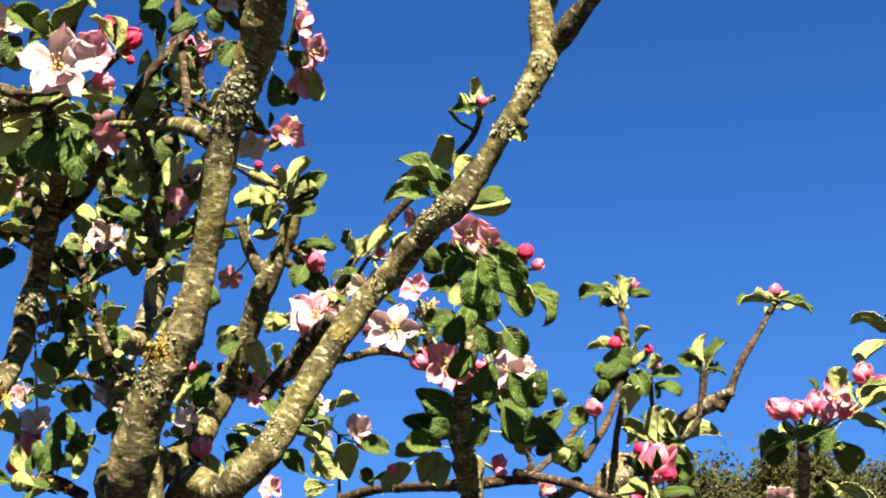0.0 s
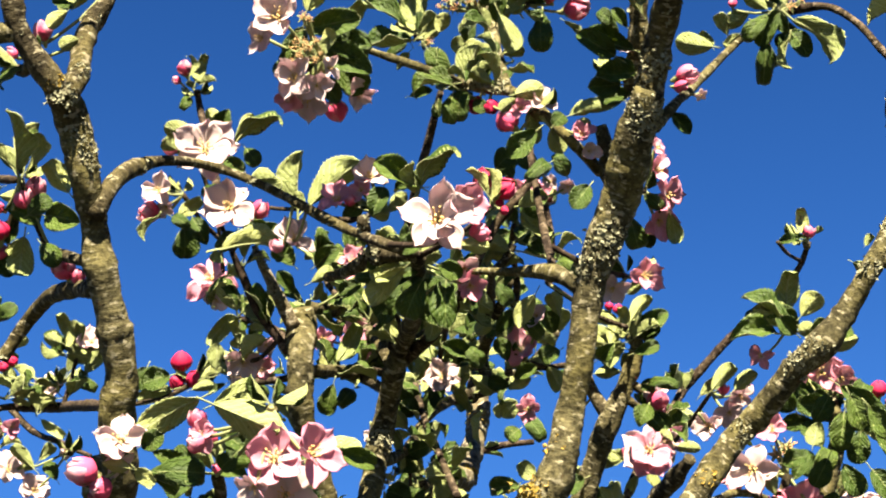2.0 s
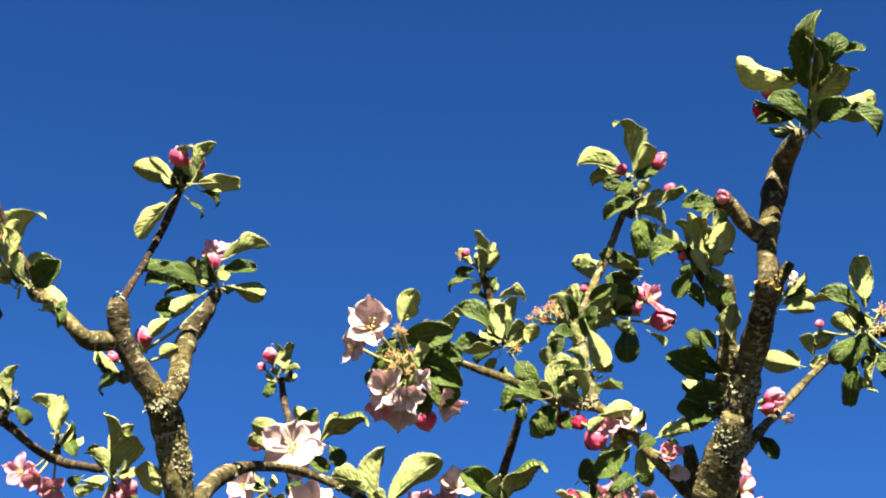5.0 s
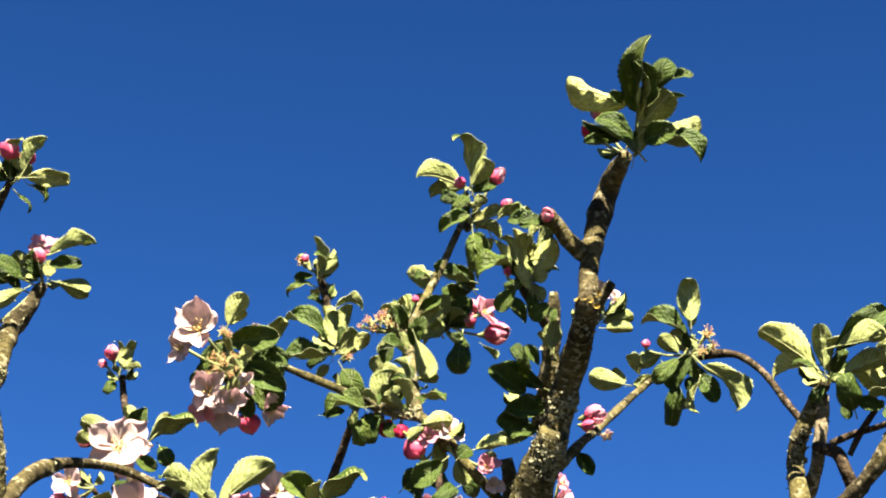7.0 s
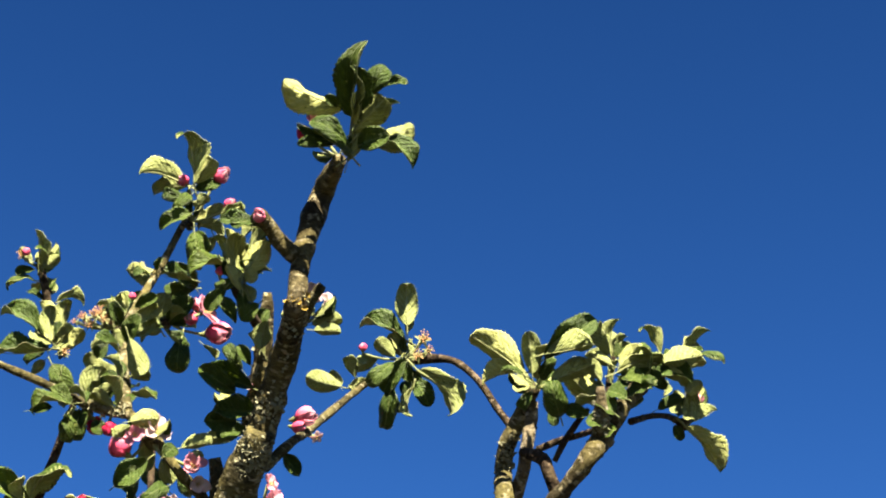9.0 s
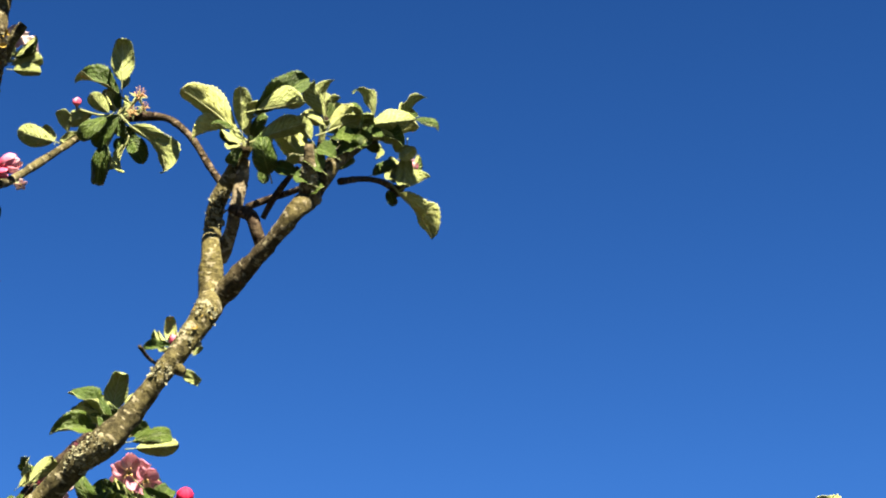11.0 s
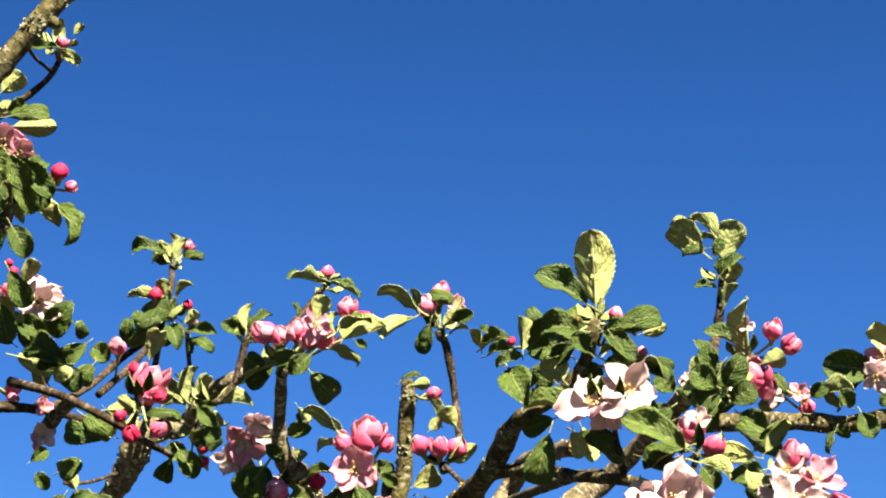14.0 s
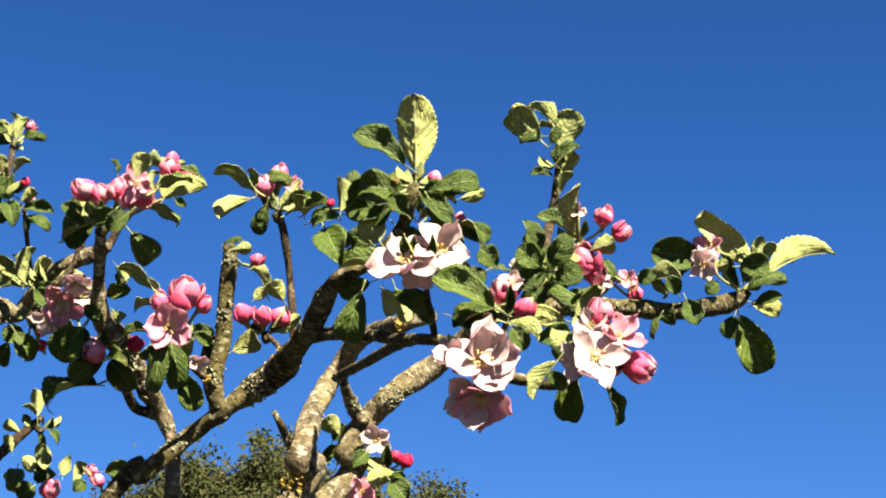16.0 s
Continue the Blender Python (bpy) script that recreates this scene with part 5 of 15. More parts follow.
limb("spur", "short knobbly fruiting spur", OLD_SHADED_BARK, (-0.0715, 0.8389, 2.0810, 6), (-0.0770, 0.8377, 2.0771, 5), (-0.0806, 0.8370, 2.0796, 5.5))
limb("spur", "short knobbly fruiting spur", OLD_SHADED_BARK, (0.0094, 0.9049, 2.1460, 6), (0.0066, 0.9048, 2.1430, 5), (0.0047, 0.9047, 2.1459, 5.5))
limb("spur", "short knobbly fruiting spur", OLD_SHADED_BARK, (0.0727, 0.8765, 2.1117, 6), (0.0725, 0.8704, 2.1065, 5), (0.0724, 0.8663, 2.1080, 5.5))
limb("spur", "short knobbly fruiting spur", OLD_SHADED_BARK, (0.1569, 0.9154, 2.1128, 6), (0.1599, 0.9159, 2.1131, 5), (0.1619, 0.9162, 2.1183, 5.5))
limb("spur", "short knobbly fruiting spur", OLD_SHADED_BARK, (-0.3124, 0.7412, 2.0963, 6), (-0.3104, 0.7398, 2.0955, 5), (-0.3090, 0.7389, 2.0999, 5.5))
limb("spur", "short knobbly fruiting spur", OLD_SHADED_BARK, (-0.3761, 0.6900, 2.0725, 6), (-0.3811, 0.6929, 2.0746, 5), (-0.3845, 0.6948, 2.0810, 5.5))
limb("spur", "short knobbly fruiting spur", OLD_SHADED_BARK, (-0.3337, 0.7066, 2.0432, 6), (-0.3415, 0.7167, 2.0426, 5), (-0.3467, 0.7234, 2.0471, 5.5))
limb("spur", "short knobbly fruiting spur", TWIG, (-0.3623, 0.8139, 1.9988, 3.2), (-0.3655, 0.7974, 2.0113, 2.6), (-0.3677, 0.7865, 2.0247, 3))
limb("spur", "short knobbly fruiting spur", OLD_SHADED_BARK, (-0.4822, 0.9987, 2.1383, 6), (-0.4886, 1.0104, 2.1468, 5), (-0.4929, 1.0182, 2.1574, 5.5))
limb("spur", "short knobbly fruiting spur", OLD_SHADED_BARK, (-0.5017, 0.9450, 2.1410, 6), (-0.4980, 0.9419, 2.1411, 5), (-0.4956, 0.9398, 2.1461, 5.5))
limb("spur", "short knobbly fruiting spur", TWIG, (-0.6515, 1.4539, 2.2338, 3.2), (-0.6601, 1.4746, 2.2369, 2.6), (-0.6658, 1.4884, 2.2439, 3))
limb("spur", "short knobbly fruiting spur", TWIG, (-0.6425, 1.4159, 2.2128, 3.2), (-0.6755, 1.4021, 2.1955, 2.6), (-0.6975, 1.3929, 2.1890, 3))
limb("spur", "short knobbly fruiting spur", TWIG, (-0.4811, 1.1790, 2.0509, 3.2), (-0.4740, 1.1738, 2.0709, 2.6), (-0.4693, 1.1703, 2.0892, 3))
limb("spur", "short knobbly fruiting spur", TWIG, (-0.5414, 1.2671, 2.0854, 3.2), (-0.5278, 1.2745, 2.0946, 2.6), (-0.5188, 1.2795, 2.1058, 3))
limb("spur", "short knobbly fruiting spur", OLD_SHADED_BARK, (-0.4978, 1.2508, 2.0457, 6), (-0.4994, 1.2494, 2.0407, 5), (-0.5004, 1.2484, 2.0424, 5.5))
limb("spur", "short knobbly fruiting spur", TWIG, (-0.3157, 0.9876, 2.0692, 3.2), (-0.3216, 0.9646, 2.0895, 2.6), (-0.3255, 0.9493, 2.1081, 3))
limb("spur", "short knobbly fruiting spur", TWIG, (-0.3157, 0.9876, 2.0692, 3.2), (-0.3263, 0.9618, 2.0768, 2.6), (-0.3334, 0.9446, 2.0869, 3))
limb("spur", "short knobbly fruiting spur", TWIG, (-0.3157, 0.9876, 2.0692, 3.2), (-0.3036, 0.9592, 2.0615, 2.6), (-0.2955, 0.9403, 2.0614, 3))
limb("spur", "short knobbly fruiting spur", TWIG, (-0.3500, 1.0693, 2.1641, 3.2), (-0.3535, 1.1004, 2.1298, 2.6), (-0.3558, 1.1211, 2.1119, 3))
limb("spur", "short knobbly fruiting spur", TWIG, (-0.3393, 1.0390, 2.1317, 3.2), (-0.3096, 1.0529, 2.1262, 2.6), (-0.2898, 1.0621, 2.1276, 3))
limb("spur", "short knobbly fruiting spur", TWIG, (-0.2297, 0.8436, 2.0164, 3.2), (-0.2162, 0.8559, 2.0207, 2.6), (-0.2073, 0.8642, 2.0286, 3))
limb("spur", "short knobbly fruiting spur", TWIG, (-0.1945, 0.8165, 1.9875, 3.2), (-0.1726, 0.7943, 1.9762, 2.6), (-0.1580, 0.7795, 1.9737, 3))
limb("spur", "short knobbly fruiting spur", TWIG, (-0.1821, 0.8297, 1.9858, 3.2), (-0.1570, 0.8035, 1.9849, 2.6), (-0.1403, 0.7860, 1.9893, 3))
limb("spur", "short knobbly fruiting spur", OLD_SHADED_BARK, (-0.1588, 1.0566, 2.0922, 6), (-0.1494, 1.0568, 2.0995, 5), (-0.1431, 1.0569, 2.1094, 5.5))
limb("spur", "short knobbly fruiting spur", OLD_SHADED_BARK, (-0.1852, 0.8493, 1.9890, 6), (-0.1870, 0.8494, 1.9886, 5), (-0.1882, 0.8495, 1.9934, 5.5))
limb("spur", "short knobbly fruiting spur", OLD_SHADED_BARK, (-0.1174, 0.8236, 2.0535, 6), (-0.1203, 0.8197, 2.0501, 5), (-0.1223, 0.8171, 2.0529, 5.5))
limb("spur", "short knobbly fruiting spur", OLD_SHADED_BARK, (0.0347, 1.3443, 2.1958, 6), (0.0334, 1.3357, 2.1920, 5), (0.0326, 1.3300, 2.1945, 5.5))
limb("spur", "short knobbly fruiting spur", OLD_SHADED_BARK, (0.0203, 1.0394, 1.9541, 6), (0.0208, 1.0448, 1.9633, 5), (0.0211, 1.0484, 1.9744, 5.5))
limb("spur", "short knobbly fruiting spur", OLD_SHADED_BARK, (-0.0194, 1.0169, 1.9067, 6), (-0.0139, 1.0144, 1.9121, 5), (-0.0102, 1.0127, 1.9207, 5.5))
limb("spur", "short knobbly fruiting spur", TWIG, (0.0482, 1.2166, 1.8925, 3.2), (0.0413, 1.2082, 1.9177, 2.6), (0.0367, 1.2027, 1.9395, 3))
limb("spur", "short knobbly fruiting spur", TWIG, (0.0075, 1.2151, 1.8817, 3.2), (0.0001, 1.2088, 1.8994, 2.6), (-0.0048, 1.2045, 1.9163, 3))
limb("spur", "short knobbly fruiting spur", TWIG, (-0.0902, 1.4415, 1.9284, 3.2), (-0.0896, 1.4505, 1.9582, 2.6), (-0.0892, 1.4564, 1.9831, 3))
limb("spur", "short knobbly fruiting spur", OLD_SHADED_BARK, (-0.0895, 1.1140, 2.0417, 6), (-0.0921, 1.1130, 2.0411, 5), (-0.0939, 1.1123, 2.0457, 5.5))
limb("spur", "short knobbly fruiting spur", OLD_SHADED_BARK, (-0.1018, 1.1255, 2.0127, 6), (-0.0915, 1.1285, 2.0040, 5), (-0.0846, 1.1306, 2.0032, 5.5))
limb("spur", "short knobbly fruiting spur", OLD_SHADED_BARK, (-0.1033, 1.3225, 2.0213, 6), (-0.0959, 1.3116, 2.0188, 5), (-0.0909, 1.3043, 2.0221, 5.5))
limb("spur", "short knobbly fruiting spur", OLD_SHADED_BARK, (-0.1387, 1.1590, 1.9420, 6), (-0.1321, 1.1666, 1.9384, 5), (-0.1276, 1.1717, 1.9410, 5.5))
limb("spur", "short knobbly fruiting spur", TWIG, (-0.1285, 0.9375, 1.8040, 3.2), (-0.1282, 0.9486, 1.8214, 2.6), (-0.1280, 0.9560, 1.8380, 3))
limb("spur", "short knobbly fruiting spur", TWIG, (-0.1249, 1.1176, 2.0328, 3.2), (-0.1462, 1.1129, 2.0283, 2.6), (-0.1603, 1.1097, 2.0302, 3))
limb("spur", "short knobbly fruiting spur", TWIG, (-0.2398, 1.1497, 1.9965, 3.2), (-0.2408, 1.1615, 1.9752, 2.6), (-0.2415, 1.1694, 1.9661, 3))
limb("spur", "short knobbly fruiting spur", OLD_SHADED_BARK, (-0.1663, 1.0021, 2.0478, 6), (-0.1584, 0.9999, 2.0541, 5), (-0.1531, 0.9985, 2.0633, 5.5))
limb("spur", "short knobbly fruiting spur", OLD_SHADED_BARK, (-0.2736, 1.1782, 2.0907, 6), (-0.2707, 1.1831, 2.0824, 5), (-0.2688, 1.1863, 2.0819, 5.5))
limb("spur", "short knobbly fruiting spur", OLD_SHADED_BARK, (-0.2169, 1.0203, 2.0270, 6), (-0.2212, 1.0167, 2.0393, 5), (-0.2241, 1.0143, 2.0524, 5.5))
limb("spur", "short knobbly fruiting spur", TWIG, (-0.1249, 1.1176, 2.0328, 3.2), (-0.1450, 1.1087, 2.0284, 2.6), (-0.1584, 1.1027, 2.0304, 3))
limb("spur", "short knobbly fruiting spur", OLD_SHADED_BARK, (-0.2324, 0.7435, 1.8823, 6), (-0.2314, 0.7383, 1.8787, 5), (-0.2308, 0.7347, 1.8812, 5.5))
limb("spur", "short knobbly fruiting spur", TWIG, (-0.3203, 0.8051, 1.9064, 3.2), (-0.3098, 0.7765, 1.8792, 2.6), (-0.3029, 0.7574, 1.8661, 3))
limb("spur", "short knobbly fruiting spur", TWIG, (-0.3497, 0.8933, 1.9441, 3.2), (-0.3278, 0.8997, 1.9491, 2.6), (-0.3132, 0.9041, 1.9574, 3))
limb("spur", "short knobbly fruiting spur", TWIG, (-0.2936, 1.0150, 2.0224, 3.2), (-0.3088, 1.0331, 2.0191, 2.6), (-0.3189, 1.0452, 2.0220, 3))
limb("spur", "short knobbly fruiting spur", TWIG, (-0.1333, 0.9919, 2.0347, 3.2), (-0.1086, 1.0168, 2.0233, 2.6), (-0.0921, 1.0334, 2.0207, 3))
limb("spur", "short knobbly fruiting spur", OLD_SHADED_BARK, (-0.0977, 1.1228, 2.0203, 6), (-0.0857, 1.1294, 2.0129, 5), (-0.0777, 1.1338, 2.0130, 5.5))
limb("spur", "short knobbly fruiting spur", OLD_SHADED_BARK, (0.1816, 1.3871, 1.9612, 6), (0.1715, 1.3906, 1.9494, 5), (0.1648, 1.3930, 1.9466, 5.5))
limb("spur", "short knobbly fruiting spur", OLD_SHADED_BARK, (0.0957, 1.0058, 1.8133, 6), (0.0994, 1.0051, 1.8212, 5), (0.1018, 1.0047, 1.8315, 5.5))
limb("spur", "short knobbly fruiting spur", OLD_SHADED_BARK, (0.1634, 1.4428, 1.9637, 6), (0.1593, 1.4410, 1.9432, 5), (0.1566, 1.4398, 1.9346, 5.5))
limb("spur", "short knobbly fruiting spur", TWIG, (0.1086, 1.4729, 1.9130, 3.2), (0.0814, 1.4412, 1.8944, 2.6), (0.0632, 1.4201, 1.8870, 3))
limb("spur", "short knobbly fruiting spur", OLD_SHADED_BARK, (0.1667, 0.9072, 1.8191, 6), (0.1672, 0.9048, 1.8180, 5), (0.1676, 0.9033, 1.8222, 5.5))
limb("spur", "short knobbly fruiting spur", OLD_SHADED_BARK, (0.2052, 0.9013, 1.7613, 6), (0.2034, 0.8990, 1.7589, 5), (0.2023, 0.8974, 1.7623, 5.5))
limb("spur", "short knobbly fruiting spur", OLD_SHADED_BARK, (0.1799, 0.9537, 1.7817, 6), (0.1721, 0.9572, 1.7740, 5), (0.1669, 0.9595, 1.7739, 5.5))
limb("spur", "short knobbly fruiting spur", OLD_SHADED_BARK, (0.1709, 1.5398, 1.8792, 6), (0.1747, 1.5402, 1.8736, 5), (0.1772, 1.5404, 1.8749, 5.5))
limb("spur", "short knobbly fruiting spur", OLD_SHADED_BARK, (0.2989, 1.1746, 1.9356, 6), (0.2973, 1.1740, 1.9351, 5), (0.2963, 1.1737, 1.9397, 5.5))
limb("spur", "short knobbly fruiting spur", OLD_SHADED_BARK, (0.2628, 0.9766, 1.7953, 6), (0.2620, 0.9787, 1.7940, 5), (0.2615, 0.9801, 1.7980, 5.5))
limb("spur", "short knobbly fruiting spur", TWIG, (0.3061, 0.7920, 1.7437, 3.2), (0.3008, 0.7858, 1.7589, 2.6), (0.2973, 0.7818, 1.7740, 3))
limb("spur", "short knobbly fruiting spur", TWIG, (0.3275, 0.7871, 1.7291, 3.2), (0.3340, 0.7886, 1.7430, 2.6), (0.3383, 0.7897, 1.7572, 3))
limb("spur", "short knobbly fruiting spur", OLD_SHADED_BARK, (0.3191, 0.7879, 1.7323, 6), (0.3174, 0.7744, 1.7295, 5), (0.3162, 0.7654, 1.7326, 5.5))
limb("spur", "short knobbly fruiting spur", TWIG, (0.3560, 0.7506, 1.7209, 3.2), (0.3530, 0.7325, 1.7221, 2.6), (0.3510, 0.7204, 1.7278, 3))
limb("spur", "short knobbly fruiting spur", TWIG, (0.4432, 1.0703, 1.8963, 3.2), (0.4513, 1.0514, 1.8899, 2.6), (0.4568, 1.0387, 1.8906, 3))
limb("spur", "short knobbly fruiting spur", OLD_SHADED_BARK, (0.3491, 1.1704, 1.7883, 6), (0.3640, 1.1664, 1.7769, 5), (0.3739, 1.1638, 1.7744, 5.5))
limb("spur", "short knobbly fruiting spur", TWIG, (-0.3761, 0.6900, 2.0725, 3.2), (-0.3946, 0.6741, 2.1072, 2.6), (-0.4070, 0.6635, 2.1353, 3))
limb("spur", "short knobbly fruiting spur", TWIG, (0.0292, 1.3476, 2.1857, 3.2), (0.0181, 1.3132, 2.1781, 2.6), (0.0107, 1.2902, 2.1780, 3))
limb("limb", "weathered limb crusted with lichen", OLD_SHADED_BARK,
     (-0.3267, 0.8743, 1.8731, 4.6), (-0.3053, 0.8772, 1.8701, 4.9), (-0.2838, 0.8897, 1.8698, 4.7), (-0.2646, 0.9023, 1.8691, 4.4), (-0.2451, 0.9156, 1.8667, 4.2))
limb("spur", "short knobbly fruiting spur", OLD_SHADED_BARK,
     (-0.2939, 0.8784, 1.8691, 6.0), (-0.2921, 0.8747, 1.8784, 6.5), (-0.2867, 0.8668, 1.8856, 7.0), (-0.2863, 0.8587, 1.8921, 5.9), (-0.2833, 0.8515, 1.8970, 4.5))
limb("spur", "short knobbly fruiting spur", OLD_SHADED_BARK,
     (-0.3053, 0.8772, 1.8701, 4.4), (-0.3045, 0.8693, 1.8763, 4.9), (-0.2997, 0.8618, 1.8822, 4.0))
limb("twig", "slender brown twig", TWIG,
     (-0.4550, 1.1975, 2.0553, 5.1), (-0.5163, 1.1867, 2.0567, 5.1), (-0.5473, 1.1834, 2.0528, 4.7), (-0.5894, 1.1848, 2.0586, 4.3))
limb("twig", "slender brown twig", TWIG,
     (-0.5465, 1.1835, 2.0528, 3.1), (-0.5471, 1.1679, 2.0622, 2.7), (-0.5421, 1.1625, 2.0755, 2.3), (-0.5400, 1.1497, 2.0797, 1.9))
limb("twig", "slender brown twig", TWIG,
     (-0.5318, 1.1850, 2.0547, 2.7), (-0.5247, 1.1823, 2.0391, 2.3), (-0.5324, 1.1871, 2.0262, 1.9))
limb("twig", "slender brown twig", TWIG,
     (0.1210, 1.0871, 1.7496, 5.1), (0.1083, 1.0820, 1.7558, 3.8), (0.0961, 1.0768, 1.7623, 2.8), (0.0895, 1.0669, 1.7635, 2.5))
limb("spur", "short lichen-crusted knob", OLD_SHADED_BARK,
     (-0.2091, 0.8335, 2.0003, 6.0), (-0.2083, 0.8300, 2.0027, 6.6), (-0.2086, 0.8262, 2.0052, 5.7), (-0.2088, 0.8240, 2.0070, 3.3))
limb("limb", "weathered limb crusted with lichen", OLD_SHADED_BARK,
     (-0.1827, 0.8340, 1.9876, 6.0), (-0.1929, 0.8361, 1.9908, 7.7), (-0.2016, 0.8393, 1.9925, 9.3), (-0.2105, 0.8464, 1.9936, 8.3), (-0.2229, 0.8580, 1.9935, 6.2), (-0.2361, 0.8758, 1.9989, 5.2))
limb("spur", "short lichen-crusted knob", OLD_SHADED_BARK,
     (-0.2052, 0.8411, 1.9923, 6.1), (-0.2056, 0.8363, 1.9966, 5.5), (-0.2071, 0.8347, 1.9989, 3.6))
limb("twig", "slender brown twig", BARK,
     (-0.2386, 1.3217, 1.9910, 6.1), (-0.2630, 1.3364, 2.0061, 4.9), (-0.2895, 1.3552, 2.0103, 4.2), (-0.3128, 1.3663, 2.0071, 3.3))
limb("twig", "slender brown twig", TWIG,
     (-0.2745, 1.0642, 1.9320, 4.6), (-0.3201, 1.1329, 1.9718, 3.9), (-0.3401, 1.1636, 2.0014, 3.3), (-0.3576, 1.1831, 2.0322, 2.6))
limb("twig", "slender brown twig", TWIG,
     (-0.1800, 1.1185, 1.8565, 5.3), (-0.1835, 1.2602, 1.9336, 4.9), (-0.1819, 1.3104, 1.9705, 4.4), (-0.1860, 1.3208, 1.9985, 3.2))
limb("twig", "slender brown twig", BARK,
     (-0.2338, 1.0893, 2.0373, 4.5), (-0.2620, 1.1459, 2.0824, 4.0), (-0.2767, 1.1654, 2.1136, 3.4), (-0.2827, 1.1774, 2.1376, 2.7))
limb("twig", "slender brown twig", TWIG,
     (-0.1298, 1.1636, 1.9666, 4.3), (-0.1198, 1.2474, 1.9730, 3.8), (-0.1127, 1.2838, 1.9628, 3.5), (-0.1180, 1.3003, 1.9474, 2.7))
limb("twig", "slender brown twig", TWIG,
     (-0.2058, 1.0791, 2.0665, 4.1), (-0.2207, 1.1975, 2.0918, 3.8), (-0.2312, 1.2412, 2.0886, 3.5), (-0.2291, 1.2673, 2.0769, 2.8))
limb("spur", "short knobbly fruiting spur", OLD_SHADED_BARK,
     (-0.0491, 0.7520, 2.1179, 7.6), (-0.0575, 0.7471, 2.1243, 8.1), (-0.0624, 0.7413, 2.1291, 7.6), (-0.0663, 0.7363, 2.1308, 8.1), (-0.0684, 0.7349, 2.1328, 5.4))
limb("limb", "olive limb with moss and lichen", BARK,
     (-0.3078, 1.0102, 1.9020, 9.3), (-0.2848, 1.0126, 1.8979, 10.5), (-0.2762, 1.0244, 1.8960, 10.6), (-0.2737, 1.0484, 1.8897, 12.1), (-0.2759, 1.0639, 1.8772, 12.9))
limb("spur", "short lichen-crusted knob", OLD_SHADED_BARK,
     (-0.2789, 1.0081, 1.8963, 8.0), (-0.2766, 1.0012, 1.9006, 7.4), (-0.2750, 0.9990, 1.9062, 4.3))
limb("twig", "slender brown twig", TWIG,
     (-0.2380, 1.0847, 2.0212, 6.2), (-0.2593, 1.1107, 2.0349, 5.6), (-0.2956, 1.1279, 2.0424, 5.4), (-0.3331, 1.1464, 2.0464, 4.7), (-0.3575, 1.1536, 2.0531, 4.0))
limb("twig", "slender brown twig", TWIG,
     (-0.2357, 1.0901, 2.0352, 4.8), (-0.2605, 1.1393, 2.0719, 4.4), (-0.2889, 1.1562, 2.1086, 3.7), (-0.3032, 1.1670, 2.1346, 3.0))
limb("twig", "slender brown twig", TWIG,
     (-0.2899, 1.0375, 2.0270, 4.6), (-0.3126, 1.0692, 2.0538, 4.1), (-0.3375, 1.0940, 2.0704, 3.5))
limb("twig", "slender brown twig", TWIG,
     (-0.2078, 1.0808, 2.0618, 4.1), (-0.2241, 1.1111, 2.0927, 3.6), (-0.2427, 1.1351, 2.1122, 2.9))

# leaf tufts on the twigs
spray(-0.1449, 0.8621, 2.1243, 4, 300, 0.72)
spray(0.1117, 0.8605, 2.1032, 4, 301, 0.72)
spray(-0.1407, 0.8488, 2.0943, 4, 302, 0.72)
spray(-0.1887, 0.9724, 2.1528, 4, 303, 0.72)
spray(-0.1443, 0.8920, 2.1536, 4, 304, 0.72)
spray(-0.1710, 0.8315, 2.0859, 4, 305, 0.72)
spray(-0.1340, 0.9304, 2.1822, 4, 306, 0.72)
spray(-0.1402, 0.8407, 2.0787, 4, 307, 0.72)
spray(0.1499, 0.8826, 2.1303, 4, 308, 0.72)
spray(-0.0821, 0.7750, 2.1202, 4, 309, 0.72)
spray(0.1351, 0.8651, 2.1131, 4, 310, 0.72)
spray(-0.1371, 0.9211, 2.1752, 4, 311, 0.72)
spray(-0.1423, 0.9054, 2.1637, 4, 312, 0.72)
spray(-0.1354, 0.8832, 2.1851, 4, 313, 0.72)
spray(-0.2077, 0.9529, 2.2074, 4, 314, 0.72)
spray(-0.1461, 0.8766, 2.1532, 4, 315, 0.72)
spray(-0.1596, 0.8357, 2.0817, 4, 316, 0.72)
spray(0.1135, 0.8588, 2.1189, 4, 317, 0.72)
spray(0.1430, 0.8754, 2.1227, 4, 318, 0.72)
spray(-0.1426, 0.8544, 2.1055, 4, 319, 0.72)
spray(-0.2110, 0.9478, 2.2206, 4, 320, 0.72)
spray(-0.1468, 0.8718, 2.1420, 4, 321, 0.72)
spray(0.1567, 0.8898, 2.1379, 4, 322, 0.72)
spray(0.1271, 0.8548, 2.1035, 4, 323, 0.72)
spray(-0.2002, 0.9511, 2.1815, 4, 324, 0.72)
spray(-0.1802, 1.1136, 2.0794, 3, 100)
spray(-0.1817, 0.9838, 2.0300, 4, 101)
spray(-0.0964, 1.3339, 2.0371, 5, 102)
spray(-0.2367, 1.4825, 2.0974, 3, 103)
spray(-0.2808, 1.1615, 2.0940, 4, 104)
spray(-0.0846, 1.3563, 2.0641, 5, 105)
spray(-0.1877, 1.1285, 2.0659, 3, 106)
spray(-0.1538, 1.2262, 2.0876, 4, 107)
spray(-0.2420, 1.2788, 2.0004, 5, 108)
spray(-0.2453, 1.1244, 1.9713, 3, 109)
spray(-0.2622, 1.1287, 2.0690, 4, 110)
spray(-0.2391, 1.4804, 2.1473, 5, 111)
spray(-0.2397, 1.1888, 2.0191, 3, 112)
